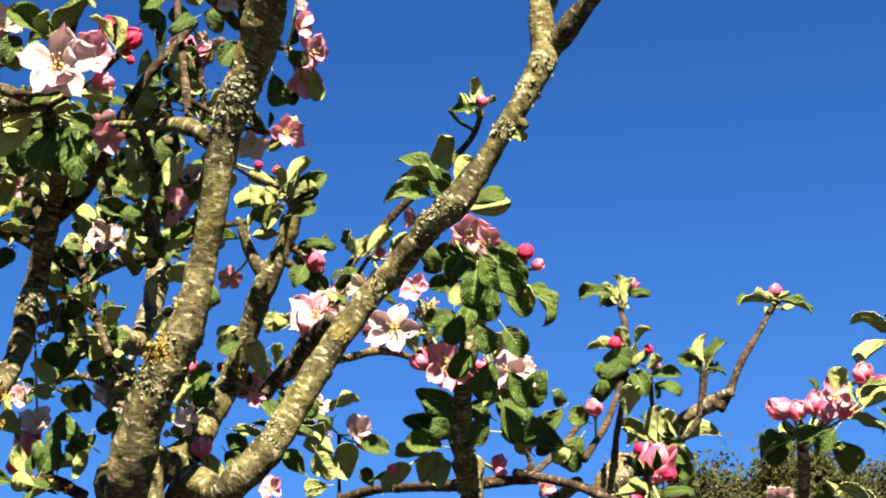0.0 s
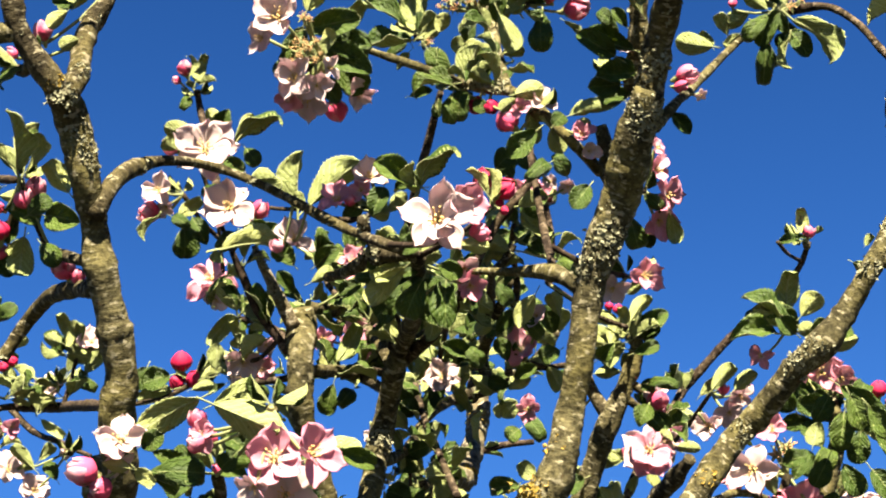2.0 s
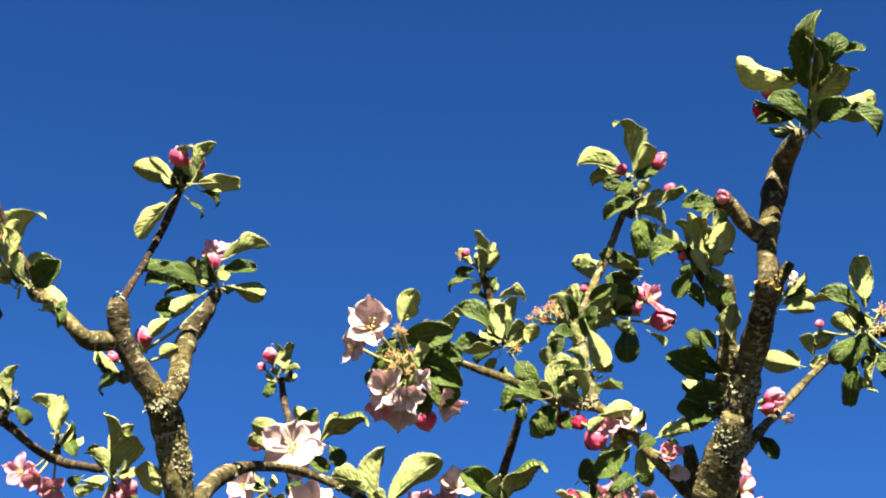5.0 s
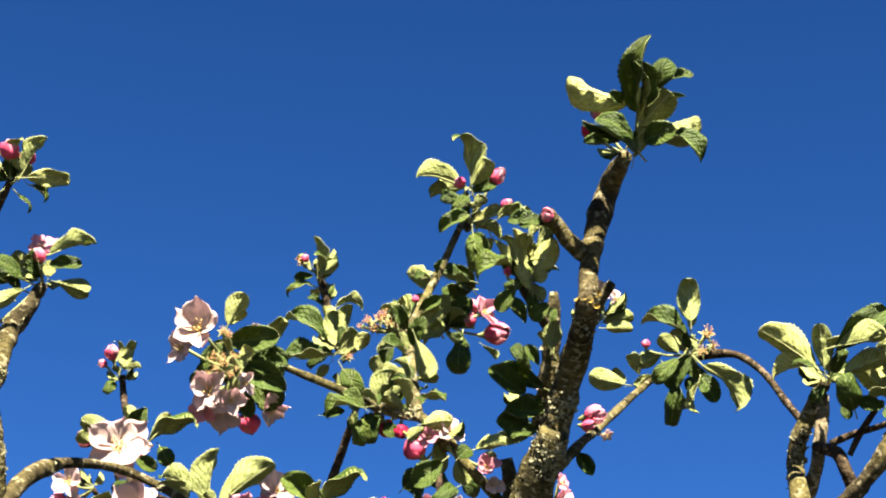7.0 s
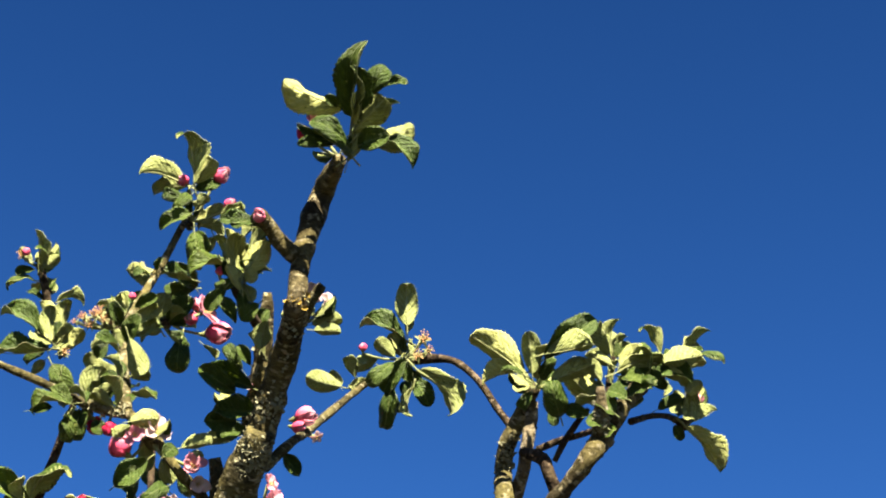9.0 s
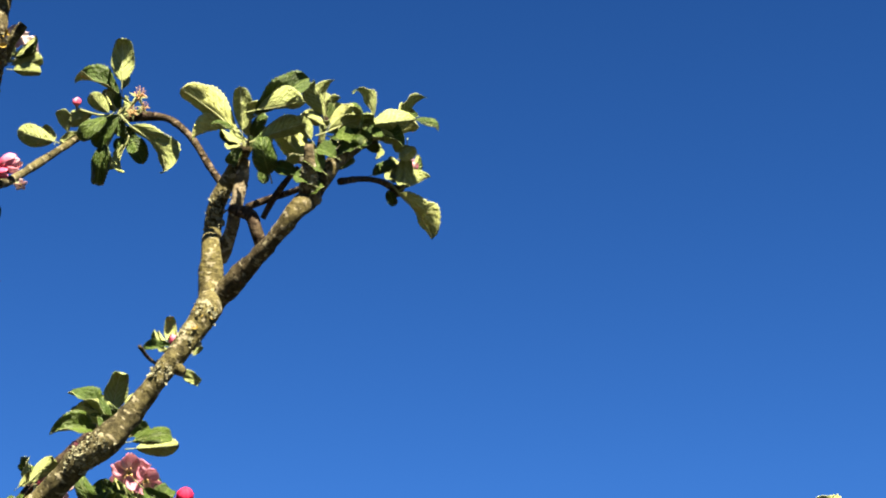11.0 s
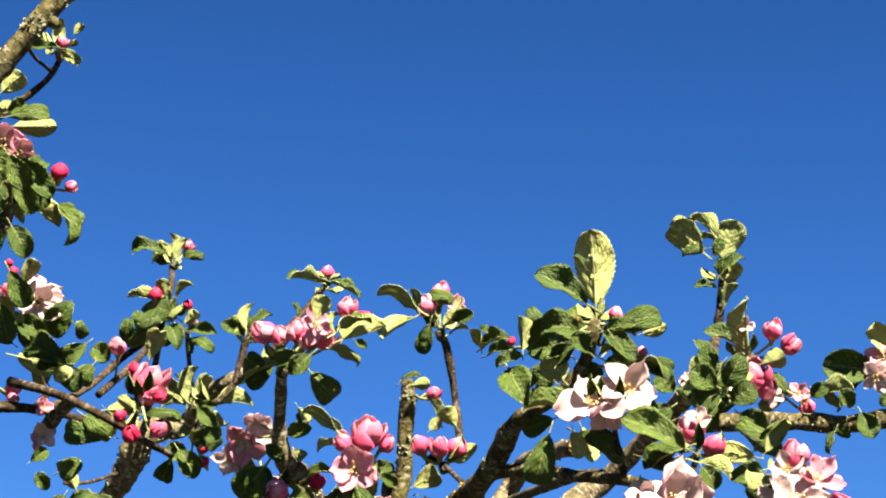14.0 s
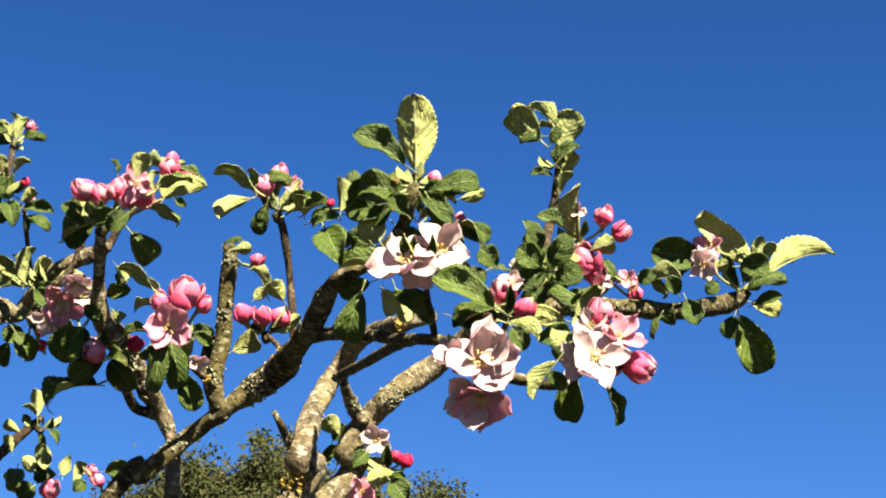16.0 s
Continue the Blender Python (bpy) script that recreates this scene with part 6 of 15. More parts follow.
spray(-0.2496, 1.0931, 1.8693, 4, 113)
spray(-0.1847, 1.1839, 2.0925, 5, 114)
spray(-0.2138, 1.0048, 2.0231, 3, 115)
spray(-0.2487, 1.1029, 2.0471, 4, 116)
spray(-0.2120, 1.1268, 1.9693, 5, 117)
spray(-0.1841, 1.1444, 2.0881, 3, 118)
spray(-0.0674, 1.3795, 2.0993, 4, 119)
spray(-0.2441, 1.2507, 1.9998, 5, 120)
spray(-0.1913, 1.2021, 2.1045, 3, 121)
spray(-0.2003, 1.2610, 2.1160, 4, 122)
spray(-0.1497, 0.9638, 2.0713, 5, 123)
spray(-0.0676, 1.2060, 2.0118, 3, 124)
spray(-0.1819, 1.0933, 2.1043, 4, 125)
spray(-0.1823, 1.2824, 2.0875, 5, 126)
spray(-0.1225, 1.1202, 2.0255, 3, 127)
spray(-0.1672, 1.0098, 2.0500, 4, 128)
spray(-0.2283, 1.0602, 2.0311, 5, 129)
spray(-0.1797, 1.1641, 2.0919, 3, 130)
spray(-0.1913, 1.0063, 2.0285, 4, 131)
spray(-0.1320, 0.9952, 2.0482, 5, 132)
spray(-0.2256, 1.4083, 2.1377, 3, 133)
spray(-0.2242, 1.3206, 1.9852, 5, 135)
spray(-0.1647, 1.2490, 2.0865, 3, 136)
spray(-0.2424, 1.2160, 2.0502, 4, 137)
spray(-0.2875, 1.1233, 2.0827, 5, 138)
spray(-0.2256, 1.0453, 2.0731, 3, 139)
spray(-0.1610, 1.0698, 2.0925, 4, 140)
spray(-0.2308, 1.0926, 1.8686, 5, 141)
spray(-0.1743, 1.1776, 2.0791, 3, 142)
spray(-0.3132, 0.9926, 2.0616, 4, 143)
spray(-0.1773, 1.1980, 2.0774, 5, 144)
spray(-0.2319, 1.3030, 2.0799, 3, 145)
spray(-0.2204, 1.1457, 1.9902, 4, 146)
spray(-0.2312, 1.0592, 2.0518, 5, 147)
spray(-0.1559, 1.0390, 2.0917, 3, 148)
spray(-0.1768, 1.0867, 2.0718, 4, 149)
spray(-0.2031, 0.9506, 2.0096, 5, 150)
spray(-0.0985, 1.0024, 1.8914, 3, 151)
spray(-0.2658, 1.1153, 2.0335, 4, 152)
spray(-0.2182, 1.3682, 2.1324, 5, 153)
spray(-0.2923, 1.0967, 2.0749, 3, 154)
spray(-0.1950, 1.2292, 2.1112, 4, 155)
spray(-0.2084, 0.9777, 2.0164, 5, 156)
spray(-0.2753, 1.0788, 2.0245, 3, 157)
spray(-0.2396, 1.2102, 2.0314, 4, 158)
spray(-0.2960, 1.0133, 2.0260, 5, 159)
spray(-0.2881, 0.8668, 1.8984, 5, 901, 0.80)
spray(-0.3042, 0.8721, 1.8827, 4, 902, 0.80)
spray(-0.2570, 0.8839, 1.8625, 4, 903, 0.80)
spray(-0.2825, 0.8805, 1.8661, 3, 904, 0.80)
spray(-0.5437, 1.1586, 2.0832, 6, 911, 0.90)
spray(-0.5549, 1.1714, 2.0517, 6, 912, 0.90)
spray(-0.5324, 1.1871, 2.0262, 6, 913, 0.90)
spray(-0.5200, 1.1741, 2.0584, 5, 914, 0.90)
spray(-0.5083, 1.1745, 2.0618, 5, 915, 0.90)
spray(-0.5643, 1.1797, 2.0308, 5, 916, 0.90)
spray(-0.5019, 1.1821, 2.0477, 4, 917, 0.90)
spray(-0.4801, 1.1810, 2.0580, 5, 918, 0.90)
spray(-0.5617, 1.1621, 2.0694, 5, 919, 0.90)
spray(-0.4760, 1.1702, 2.0825, 5, 920, 0.90)
spray(-0.2637, 1.3359, 2.0073, 3, 5789, 0.89)
spray(-0.2759, 1.3460, 2.0077, 3, 9202, 0.75)
spray(-0.2907, 1.3558, 2.0088, 4, 3829, 0.99)
spray(-0.3029, 1.3616, 2.0065, 4, 3996, 0.85)
spray(-0.3148, 1.3663, 2.0070, 4, 9748, 0.89)
spray(-0.3141, 1.3654, 2.0092, 3, 8170, 0.93)
spray(-0.3219, 1.1329, 1.9715, 3, 9814, 1.04)
spray(-0.3310, 1.1484, 1.9860, 5, 2990, 0.86)
spray(-0.3400, 1.1641, 2.0000, 4, 9699, 0.82)
spray(-0.3484, 1.1733, 2.0171, 3, 7296, 0.75)
spray(-0.3553, 1.1826, 2.0340, 5, 1646, 0.97)
spray(-0.3564, 1.1831, 2.0325, 4, 9257, 1.02)
spray(-0.1825, 1.2596, 1.9352, 4, 9702, 0.78)
spray(-0.1814, 1.2862, 1.9499, 4, 1011, 0.77)
spray(-0.1821, 1.3108, 1.9693, 3, 1134, 0.82)
spray(-0.1831, 1.3156, 1.9845, 4, 8797, 0.78)
spray(-0.1842, 1.3205, 1.9996, 3, 2408, 0.80)
spray(-0.1875, 1.3199, 2.0007, 3, 9216, 0.98)
spray(-0.2624, 1.1459, 2.0824, 5, 2688, 0.89)
spray(-0.2697, 1.1557, 2.0977, 4, 8434, 1.01)
spray(-0.2789, 1.1653, 2.1137, 3, 1308, 0.97)
spray(-0.2820, 1.1716, 2.1249, 3, 9362, 0.81)
spray(-0.2846, 1.1771, 2.1380, 3, 7296, 0.84)
spray(-0.2810, 1.1775, 2.1373, 4, 4178, 1.01)
spray(-0.1178, 1.2468, 1.9746, 5, 6299, 0.84)
spray(-0.1176, 1.2651, 1.9690, 4, 8832, 1.05)
spray(-0.1115, 1.2842, 1.9620, 4, 9262, 0.91)
spray(-0.1131, 1.2918, 1.9561, 5, 6065, 1.03)
spray(-0.1189, 1.2996, 1.9492, 3, 6891, 1.03)
spray(-0.1170, 1.2999, 1.9486, 5, 1933, 0.91)
spray(-0.2197, 1.1969, 2.0933, 3, 6620, 0.77)
spray(-0.2258, 1.2195, 2.0898, 4, 2419, 1.01)
spray(-0.2321, 1.2410, 2.0893, 5, 1083, 0.76)
spray(-0.2288, 1.2537, 2.0843, 4, 9734, 1.01)
spray(-0.2309, 1.2663, 2.0792, 3, 7158, 0.98)
spray(-0.2314, 1.2677, 2.0758, 4, 5179, 0.94)
spray(-0.2626, 1.1128, 2.0348, 5, 9684, 0.81)
spray(-0.2812, 1.1216, 2.0379, 5, 1849, 1.03)
spray(-0.3007, 1.1297, 2.0429, 3, 7238, 0.94)
spray(-0.3176, 1.1384, 2.0464, 3, 7687, 0.87)
spray(-0.3341, 1.1475, 2.0461, 3, 2178, 0.83)
spray(-0.3472, 1.1502, 2.0517, 3, 1087, 0.85)
spray(-0.3586, 1.1542, 2.0515, 3, 5739, 0.88)
spray(-0.3586, 1.1540, 2.0519, 5, 4355, 0.85)
spray(-0.2615, 1.1407, 2.0764, 4, 5895, 0.81)
spray(-0.2778, 1.1500, 2.0923, 4, 2067, 0.88)
spray(-0.2891, 1.1575, 2.1108, 5, 6536, 0.82)
spray(-0.2979, 1.1624, 2.1248, 5, 6173, 0.85)
spray(-0.3032, 1.1665, 2.1358, 4, 1374, 1.04)
spray(-0.3037, 1.1668, 2.1350, 5, 7862, 0.89)
spray(-0.3147, 1.0711, 2.0570, 3, 3964, 0.96)
spray(-0.3258, 1.0837, 2.0648, 3, 8572, 0.89)
spray(-0.3380, 1.0940, 2.0703, 4, 2770, 0.95)
spray(-0.3365, 1.0939, 2.0708, 4, 1600, 0.91)
spray(-0.2241, 1.1133, 2.0956, 5, 6941, 1.03)
spray(-0.2358, 1.1260, 2.1030, 5, 2508, 0.88)
spray(-0.2433, 1.1346, 2.1133, 3, 3439, 0.98)
spray(-0.2434, 1.1350, 2.1123, 5, 1795, 0.82)
spray(0.4155, 0.9835, 1.8536, 4, 3344, 0.80)
spray(0.4248, 0.9848, 1.8433, 4, 3460, 0.80)
spray(0.4173, 1.0082, 1.8449, 4, 3340, 0.80)
spray(0.2927, 0.8423, 1.8175, 4, 2425, 0.80)
spray(0.3084, 0.8390, 1.8153, 4, 2615, 0.80)

# young leaves at the spur ends
rosette(-0.0297, 0.7298, 2.1619, 3, 0)
rosette(-0.1170, 0.8805, 2.2189, 4, 1)
rosette(-0.0820, 0.7743, 2.1176, 5, 2)
rosette(-0.0688, 0.8306, 2.0944, 3, 3)
rosette(-0.0430, 0.7689, 2.0922, 4, 4)
rosette(-0.1363, 0.9496, 2.1934, 5, 5)
rosette(-0.1533, 0.8749, 2.1459, 3, 6)
rosette(-0.2123, 0.9473, 2.2273, 4, 7)
rosette(-0.1930, 0.9200, 2.1603, 5, 8)
rosette(-0.2281, 0.8240, 2.0978, 3, 9)
rosette(-0.0736, 0.8948, 2.0407, 4, 10)
rosette(-0.0856, 0.9055, 1.9987, 5, 11)
rosette(-0.0806, 0.8370, 2.0796, 3, 12)
rosette(0.0047, 0.9047, 2.1459, 4, 13)
rosette(0.0724, 0.8663, 2.1080, 5, 14)
rosette(0.1141, 0.8588, 2.1189, 3, 15)
rosette(0.1619, 0.9162, 2.1183, 4, 16)
rosette(-0.3238, 0.7147, 2.1421, 5, 17)
rosette(-0.3090, 0.7389, 2.0999, 3, 18)
rosette(-0.3845, 0.6948, 2.0810, 4, 19)
rosette(-0.3467, 0.7234, 2.0471, 5, 20)
rosette(-0.3677, 0.7865, 2.0247, 3, 21)
rosette(-0.4929, 1.0182, 2.1574, 4, 22)
rosette(-0.4956, 0.9398, 2.1461, 5, 23)
rosette(-0.6658, 1.4884, 2.2439, 3, 24)
rosette(-0.4693, 1.1703, 2.0892, 4, 25)
rosette(-0.5188, 1.2795, 2.1058, 5, 26)
rosette(-0.5004, 1.2484, 2.0424, 3, 27)
rosette(-0.3826, 1.1421, 2.2592, 4, 28)
rosette(-0.3334, 0.9446, 2.0869, 5, 29)
rosette(-0.2073, 0.8642, 2.0286, 3, 30)
rosette(-0.1431, 1.0569, 2.1094, 4, 31)
rosette(-0.1882, 0.8495, 1.9934, 5, 32)
rosette(-0.1223, 0.8171, 2.0529, 3, 33)
rosette(0.0326, 1.3300, 2.1945, 4, 34)
rosette(0.0211, 1.0484, 1.9744, 5, 35)
rosette(-0.0102, 1.0127, 1.9207, 3, 36)
rosette(-0.0048, 1.2045, 1.9163, 4, 37)
rosette(-0.0939, 1.1123, 2.0457, 5, 38)
rosette(-0.0846, 1.1306, 2.0032, 3, 39)
rosette(-0.0909, 1.3043, 2.0221, 4, 40)
rosette(-0.1276, 1.1717, 1.9410, 5, 41)
rosette(-0.1280, 0.9560, 1.8380, 3, 42)
rosette(-0.1603, 1.1097, 2.0302, 4, 43)
rosette(-0.2415, 1.1694, 1.9661, 5, 44)
rosette(-0.1531, 0.9985, 2.0633, 3, 45)
rosette(-0.2688, 1.1863, 2.0819, 4, 46)
rosette(-0.2241, 1.0143, 2.0524, 5, 47)
rosette(-0.1584, 1.1027, 2.0304, 3, 48)
rosette(-0.2308, 0.7347, 1.8812, 4, 49)
rosette(-0.3132, 0.9041, 1.9574, 5, 50)
rosette(-0.3189, 1.0452, 2.0220, 3, 51)
rosette(-0.0777, 1.1338, 2.0130, 4, 52)
rosette(0.1303, 1.3827, 2.0503, 5, 53)
rosette(0.1233, 1.2984, 1.9804, 3, 54)
rosette(0.1568, 1.4588, 1.9652, 4, 55)
rosette(0.1875, 1.3908, 1.9945, 5, 56)
rosette(0.2482, 1.3945, 2.0439, 3, 57)
rosette(0.1648, 1.3930, 1.9466, 4, 58)
rosette(0.1018, 1.0047, 1.8315, 5, 59)
rosette(0.1566, 1.4398, 1.9346, 3, 60)
rosette(0.1676, 0.9033, 1.8222, 4, 61)
rosette(0.2023, 0.8974, 1.7623, 5, 62)
rosette(0.1669, 0.9595, 1.7739, 3, 63)
rosette(0.1772, 1.5404, 1.8749, 4, 64)
rosette(0.2963, 1.1737, 1.9397, 5, 65)
rosette(0.2615, 0.9801, 1.7980, 3, 66)
rosette(0.2998, 0.8113, 1.8224, 4, 67)
rosette(0.2973, 0.7818, 1.7740, 5, 68)
rosette(0.3383, 0.7897, 1.7572, 3, 69)
rosette(0.3162, 0.7654, 1.7326, 4, 70)
rosette(0.3510, 0.7204, 1.7278, 5, 71)
rosette(0.4595, 1.0864, 1.9566, 3, 72)
rosette(0.4568, 1.0387, 1.8906, 4, 73)
rosette(0.5465, 1.0096, 1.8605, 5, 74)
rosette(0.3739, 1.1638, 1.7744, 3, 75)

# leaves
leaf(-0.0272, 0.7110, 2.1768, -0.0560, 0.6989, 2.1838, 0.11, 0.99, 0.02, 13.9, 0)
leaf(-0.0230, 0.7135, 2.1735, -0.0159, 0.6891, 2.2009, -0.43, -0.78, -0.47, 10.7, 1)
leaf(-0.0224, 0.7128, 2.1746, -0.0242, 0.6920, 2.1891, 0.77, -0.54, -0.35, 8.0, 1)
leaf(-0.0196, 0.7093, 2.1809, -0.0060, 0.6991, 2.1921, 0.19, -0.95, -0.24, 11.2, 2)
leaf(-0.0074, 0.7067, 2.1872, 0.0036, 0.7010, 2.1849, 0.08, -0.99, 0.09, 5.9, 0)
leaf(-0.0226, 0.7171, 2.1677, -0.0073, 0.7015, 2.1765, -0.09, 0.97, 0.24, 13.9, 3)
leaf(-0.0146, 0.7199, 2.1646, 0.0068, 0.7147, 2.1691, 0.01, 1.00, 0.02, 13.9, 0)
leaf(-0.0071, 0.7200, 2.1657, 0.0062, 0.7227, 2.1503, 0.60, -0.77, -0.24, 11.2, 4)
leaf(-0.0234, 0.7233, 2.1574, -0.0430, 0.7054, 2.1641, -0.01, -1.00, -0.02, 11.2, 2)
leaf(-0.0250, 0.7246, 2.1551, -0.0209, 0.7111, 2.1700, 0.23, 0.83, 0.50, 8.0, 4)
leaf(-0.0255, 0.7240, 2.1560, -0.0049, 0.7143, 2.1620, 0.18, 0.02, 0.98, 7.0, 4)
leaf(-0.0200, 0.7208, 2.1621, -0.0050, 0.7108, 2.1618, 0.09, -0.94, -0.34, 11.2, 0)
leaf(-0.0302, 0.7188, 2.1636, -0.0492, 0.7099, 2.1671, 0.08, -0.64, -0.76, 5.9, 1)
leaf(-0.0318, 0.7198, 2.1617, -0.0488, 0.7128, 2.1568, 0.20, -0.93, -0.32, 5.9, 2)
leaf(-0.0090, 0.7140, 2.1750, -0.0002, 0.7033, 2.1749, 0.29, -0.96, 0.02, 4.5, 1)
leaf(-0.0298, 0.7104, 2.1774, -0.0361, 0.7039, 2.1791, -0.12, -0.94, -0.32, 5.4, 3)
leaf(-0.0212, 0.7158, 2.1701, -0.0169, 0.7013, 2.1809, -0.48, 0.68, 0.55, 7.0, 6)
leaf(-0.1195, 0.8708, 2.2366, -0.1460, 0.8602, 2.2373, -0.09, 0.30, 0.95, 12.7, 4)
leaf(-0.1199, 0.8741, 2.2388, -0.1385, 0.8749, 2.2339, 0.43, 0.33, 0.72, 9.4, 7)
leaf(-0.1149, 0.8600, 2.2312, -0.1233, 0.8382, 2.2468, 0.47, 0.39, 0.79, 12.5, 7)
leaf(-0.1153, 0.8633, 2.2335, -0.1048, 0.8493, 2.2414, 0.40, 0.37, 0.62, 11.0, 6)
leaf(-0.1165, 0.8592, 2.2194, -0.1313, 0.8595, 2.2242, -0.15, -0.91, -0.39, 7.7, 2)
leaf(-0.1151, 0.8604, 2.2120, -0.1319, 0.8614, 2.2017, -0.01, -1.00, -0.08, 8.8, 1)
leaf(-0.1145, 0.8747, 2.2089, -0.1135, 0.8842, 2.1899, 0.10, -0.89, -0.44, 12.2, 5)
leaf(-0.1148, 0.8781, 2.2110, -0.1064, 0.8805, 2.1982, 0.13, -0.98, -0.52, 8.5, 7)
leaf(-0.1153, 0.8679, 2.2320, -0.1016, 0.8681, 2.2412, 0.26, -0.89, -0.38, 9.9, 3)
leaf(-0.1137, 0.8852, 2.2242, -0.0965, 0.8802, 2.2262, 0.02, 0.43, 0.90, 8.1, 0)
leaf(-0.1141, 0.8886, 2.2263, -0.1066, 0.8929, 2.2223, 0.04, 0.70, 1.23, 4.5, 0)
leaf(-0.1158, 0.8857, 2.2196, -0.1002, 0.8950, 2.2151, 0.22, 0.10, 0.97, 8.4, 4)
leaf(-0.1161, 0.8595, 2.2234, -0.1243, 0.8579, 2.2131, 0.28, -0.96, -0.07, 7.7, 5)
leaf(-0.1128, 0.8672, 2.2209, -0.1069, 0.8618, 2.2249, -0.03, 0.57, 0.82, 7.1, 6)
leaf(-0.1135, 0.8862, 2.2180, -0.1174, 0.8785, 2.2321, 0.68, 0.55, 0.49, 7.4, 3)
leaf(-0.1046, 0.8887, 2.2139, -0.0997, 0.8955, 2.1974, 0.68, 0.58, 0.44, 8.3, 4)
leaf(-0.1049, 0.8921, 2.2160, -0.1124, 0.8972, 2.2078, 0.48, 0.17, 0.88, 6.6, 1)
leaf(-0.1006, 0.8746, 2.2181, -0.0875, 0.8660, 2.2200, 0.10, 0.35, 0.93, 7.1, 5)
leaf(-0.0674, 0.7413, 2.1287, -0.0859, 0.7412, 2.1319, 0.02, -1.00, 0.04, 8.4, 0)
leaf(-0.0747, 0.7581, 2.1361, -0.0787, 0.7503, 2.1448, -0.02, 0.75, 0.66, 6.2, 5)
leaf(-0.0664, 0.7540, 2.1406, -0.0758, 0.7556, 2.1319, -0.53, 0.51, 0.67, 5.8, 0)
leaf(-0.0818, 0.7767, 2.1249, -0.1017, 0.7717, 2.1168, 0.06, -0.91, 0.41, 9.9, 7)
leaf(-0.0819, 0.7583, 2.1170, -0.0898, 0.7521, 2.1292, 0.60, 0.49, 0.64, 7.1, 2)
leaf(-0.0800, 0.7585, 2.1171, -0.0748, 0.7481, 2.1279, -0.13, 0.68, 0.72, 7.1, 4)
leaf(-0.0764, 0.7692, 2.1268, -0.0644, 0.7581, 2.1309, 0.19, 0.51, 0.84, 8.5, 2)
leaf(-0.0778, 0.7626, 2.1100, -0.0694, 0.7637, 2.1002, 0.44, 0.77, 0.46, 5.8, 3)
leaf(-0.0783, 0.7588, 2.1173, -0.0658, 0.7602, 2.1149, 0.04, -0.93, -0.37, 6.2, 1)
leaf(-0.0829, 0.7593, 2.1049, -0.0920, 0.7633, 2.0948, 0.06, -0.91, -0.41, 8.1, 3)
leaf(-0.0759, 0.7671, 2.1095, -0.0755, 0.7767, 2.0993, 0.11, -0.73, -0.68, 7.1, 5)
leaf(-0.0875, 0.7781, 2.1103, -0.0789, 0.7797, 2.0969, 0.05, -0.99, -0.09, 7.2, 4)
leaf(-0.0673, 0.7655, 2.0997, -0.0753, 0.7664, 2.0909, 0.15, -0.96, -0.23, 8.1, 3)
leaf(-0.0663, 0.7797, 2.0828, -0.0636, 0.7743, 2.0954, -0.21, 0.88, 0.42, 9.5, 4)
leaf(-0.0784, 0.7631, 2.1110, -0.0882, 0.7670, 2.1101, -0.26, -0.79, -0.55, 6.2, 5)
leaf(-0.0724, 0.8208, 2.0829, -0.0964, 0.8159, 2.0915, 0.11, -0.96, -0.25, 11.6, 6)
leaf(-0.0722, 0.8233, 2.0715, -0.0913, 0.8151, 2.0674, 0.42, -0.89, -0.19, 10.8, 6)
leaf(-0.0724, 0.8269, 2.0733, -0.0846, 0.8232, 2.0778, 0.42, -0.94, -0.09, 6.5, 1)
leaf(-0.0752, 0.8391, 2.0684, -0.0918, 0.8436, 2.0706, -0.28, -0.92, -0.26, 10.4, 0)
leaf(-0.0745, 0.8267, 2.0988, -0.0818, 0.8232, 2.1084, 0.10, -0.96, -0.27, 6.4, 4)
leaf(-0.0711, 0.8108, 2.1096, -0.0655, 0.8075, 2.1208, -0.06, -0.96, -0.26, 7.4, 4)
leaf(-0.0663, 0.8058, 2.0939, -0.0730, 0.7956, 2.1011, 0.08, 0.54, 0.84, 6.3, 3)
leaf(-0.0416, 0.7692, 2.0908, -0.0267, 0.7642, 2.0910, 0.22, 0.71, 0.67, 7.0, 0)
leaf(-0.0401, 0.7654, 2.0856, -0.0272, 0.7652, 2.0845, 0.07, 0.74, 0.67, 6.1, 1)
leaf(-0.1129, 0.9438, 2.1750, -0.1053, 0.9472, 2.1675, 0.42, 0.58, 0.70, 5.0, 2)
leaf(-0.1250, 0.9415, 2.1787, -0.1260, 0.9453, 2.1569, -0.11, -0.98, -0.17, 14.3, 2)
leaf(-0.1198, 0.9411, 2.2115, -0.1307, 0.9214, 2.2170, 0.54, -0.49, -0.68, 10.8, 6)
leaf(-0.1201, 0.9445, 2.2135, -0.1342, 0.9347, 2.2110, 0.38, -0.32, -0.85, 10.1, 6)
leaf(-0.1191, 0.9164, 2.2025, -0.1383, 0.9072, 2.2002, 0.32, -0.80, 0.51, 9.6, 6)
leaf(-0.1323, 0.9292, 2.1819, -0.1182, 0.9187, 2.1919, -0.24, -0.82, -0.52, 12.0, 0)
leaf(-0.1327, 0.9327, 2.1838, -0.1216, 0.9300, 2.1802, -0.07, -1.86, -0.27, 6.2, 6)
leaf(-0.1397, 0.9520, 2.1891, -0.1529, 0.9317, 2.1947, 0.83, -0.56, -0.06, 11.1, 7)
leaf(-0.1286, 0.9510, 2.2038, -0.1354, 0.9450, 2.2158, 0.07, -0.91, -0.41, 9.7, 7)
leaf(-0.1349, 0.9398, 2.1822, -0.1232, 0.9443, 2.1697, 0.55, -0.81, 0.23, 7.9, 6)
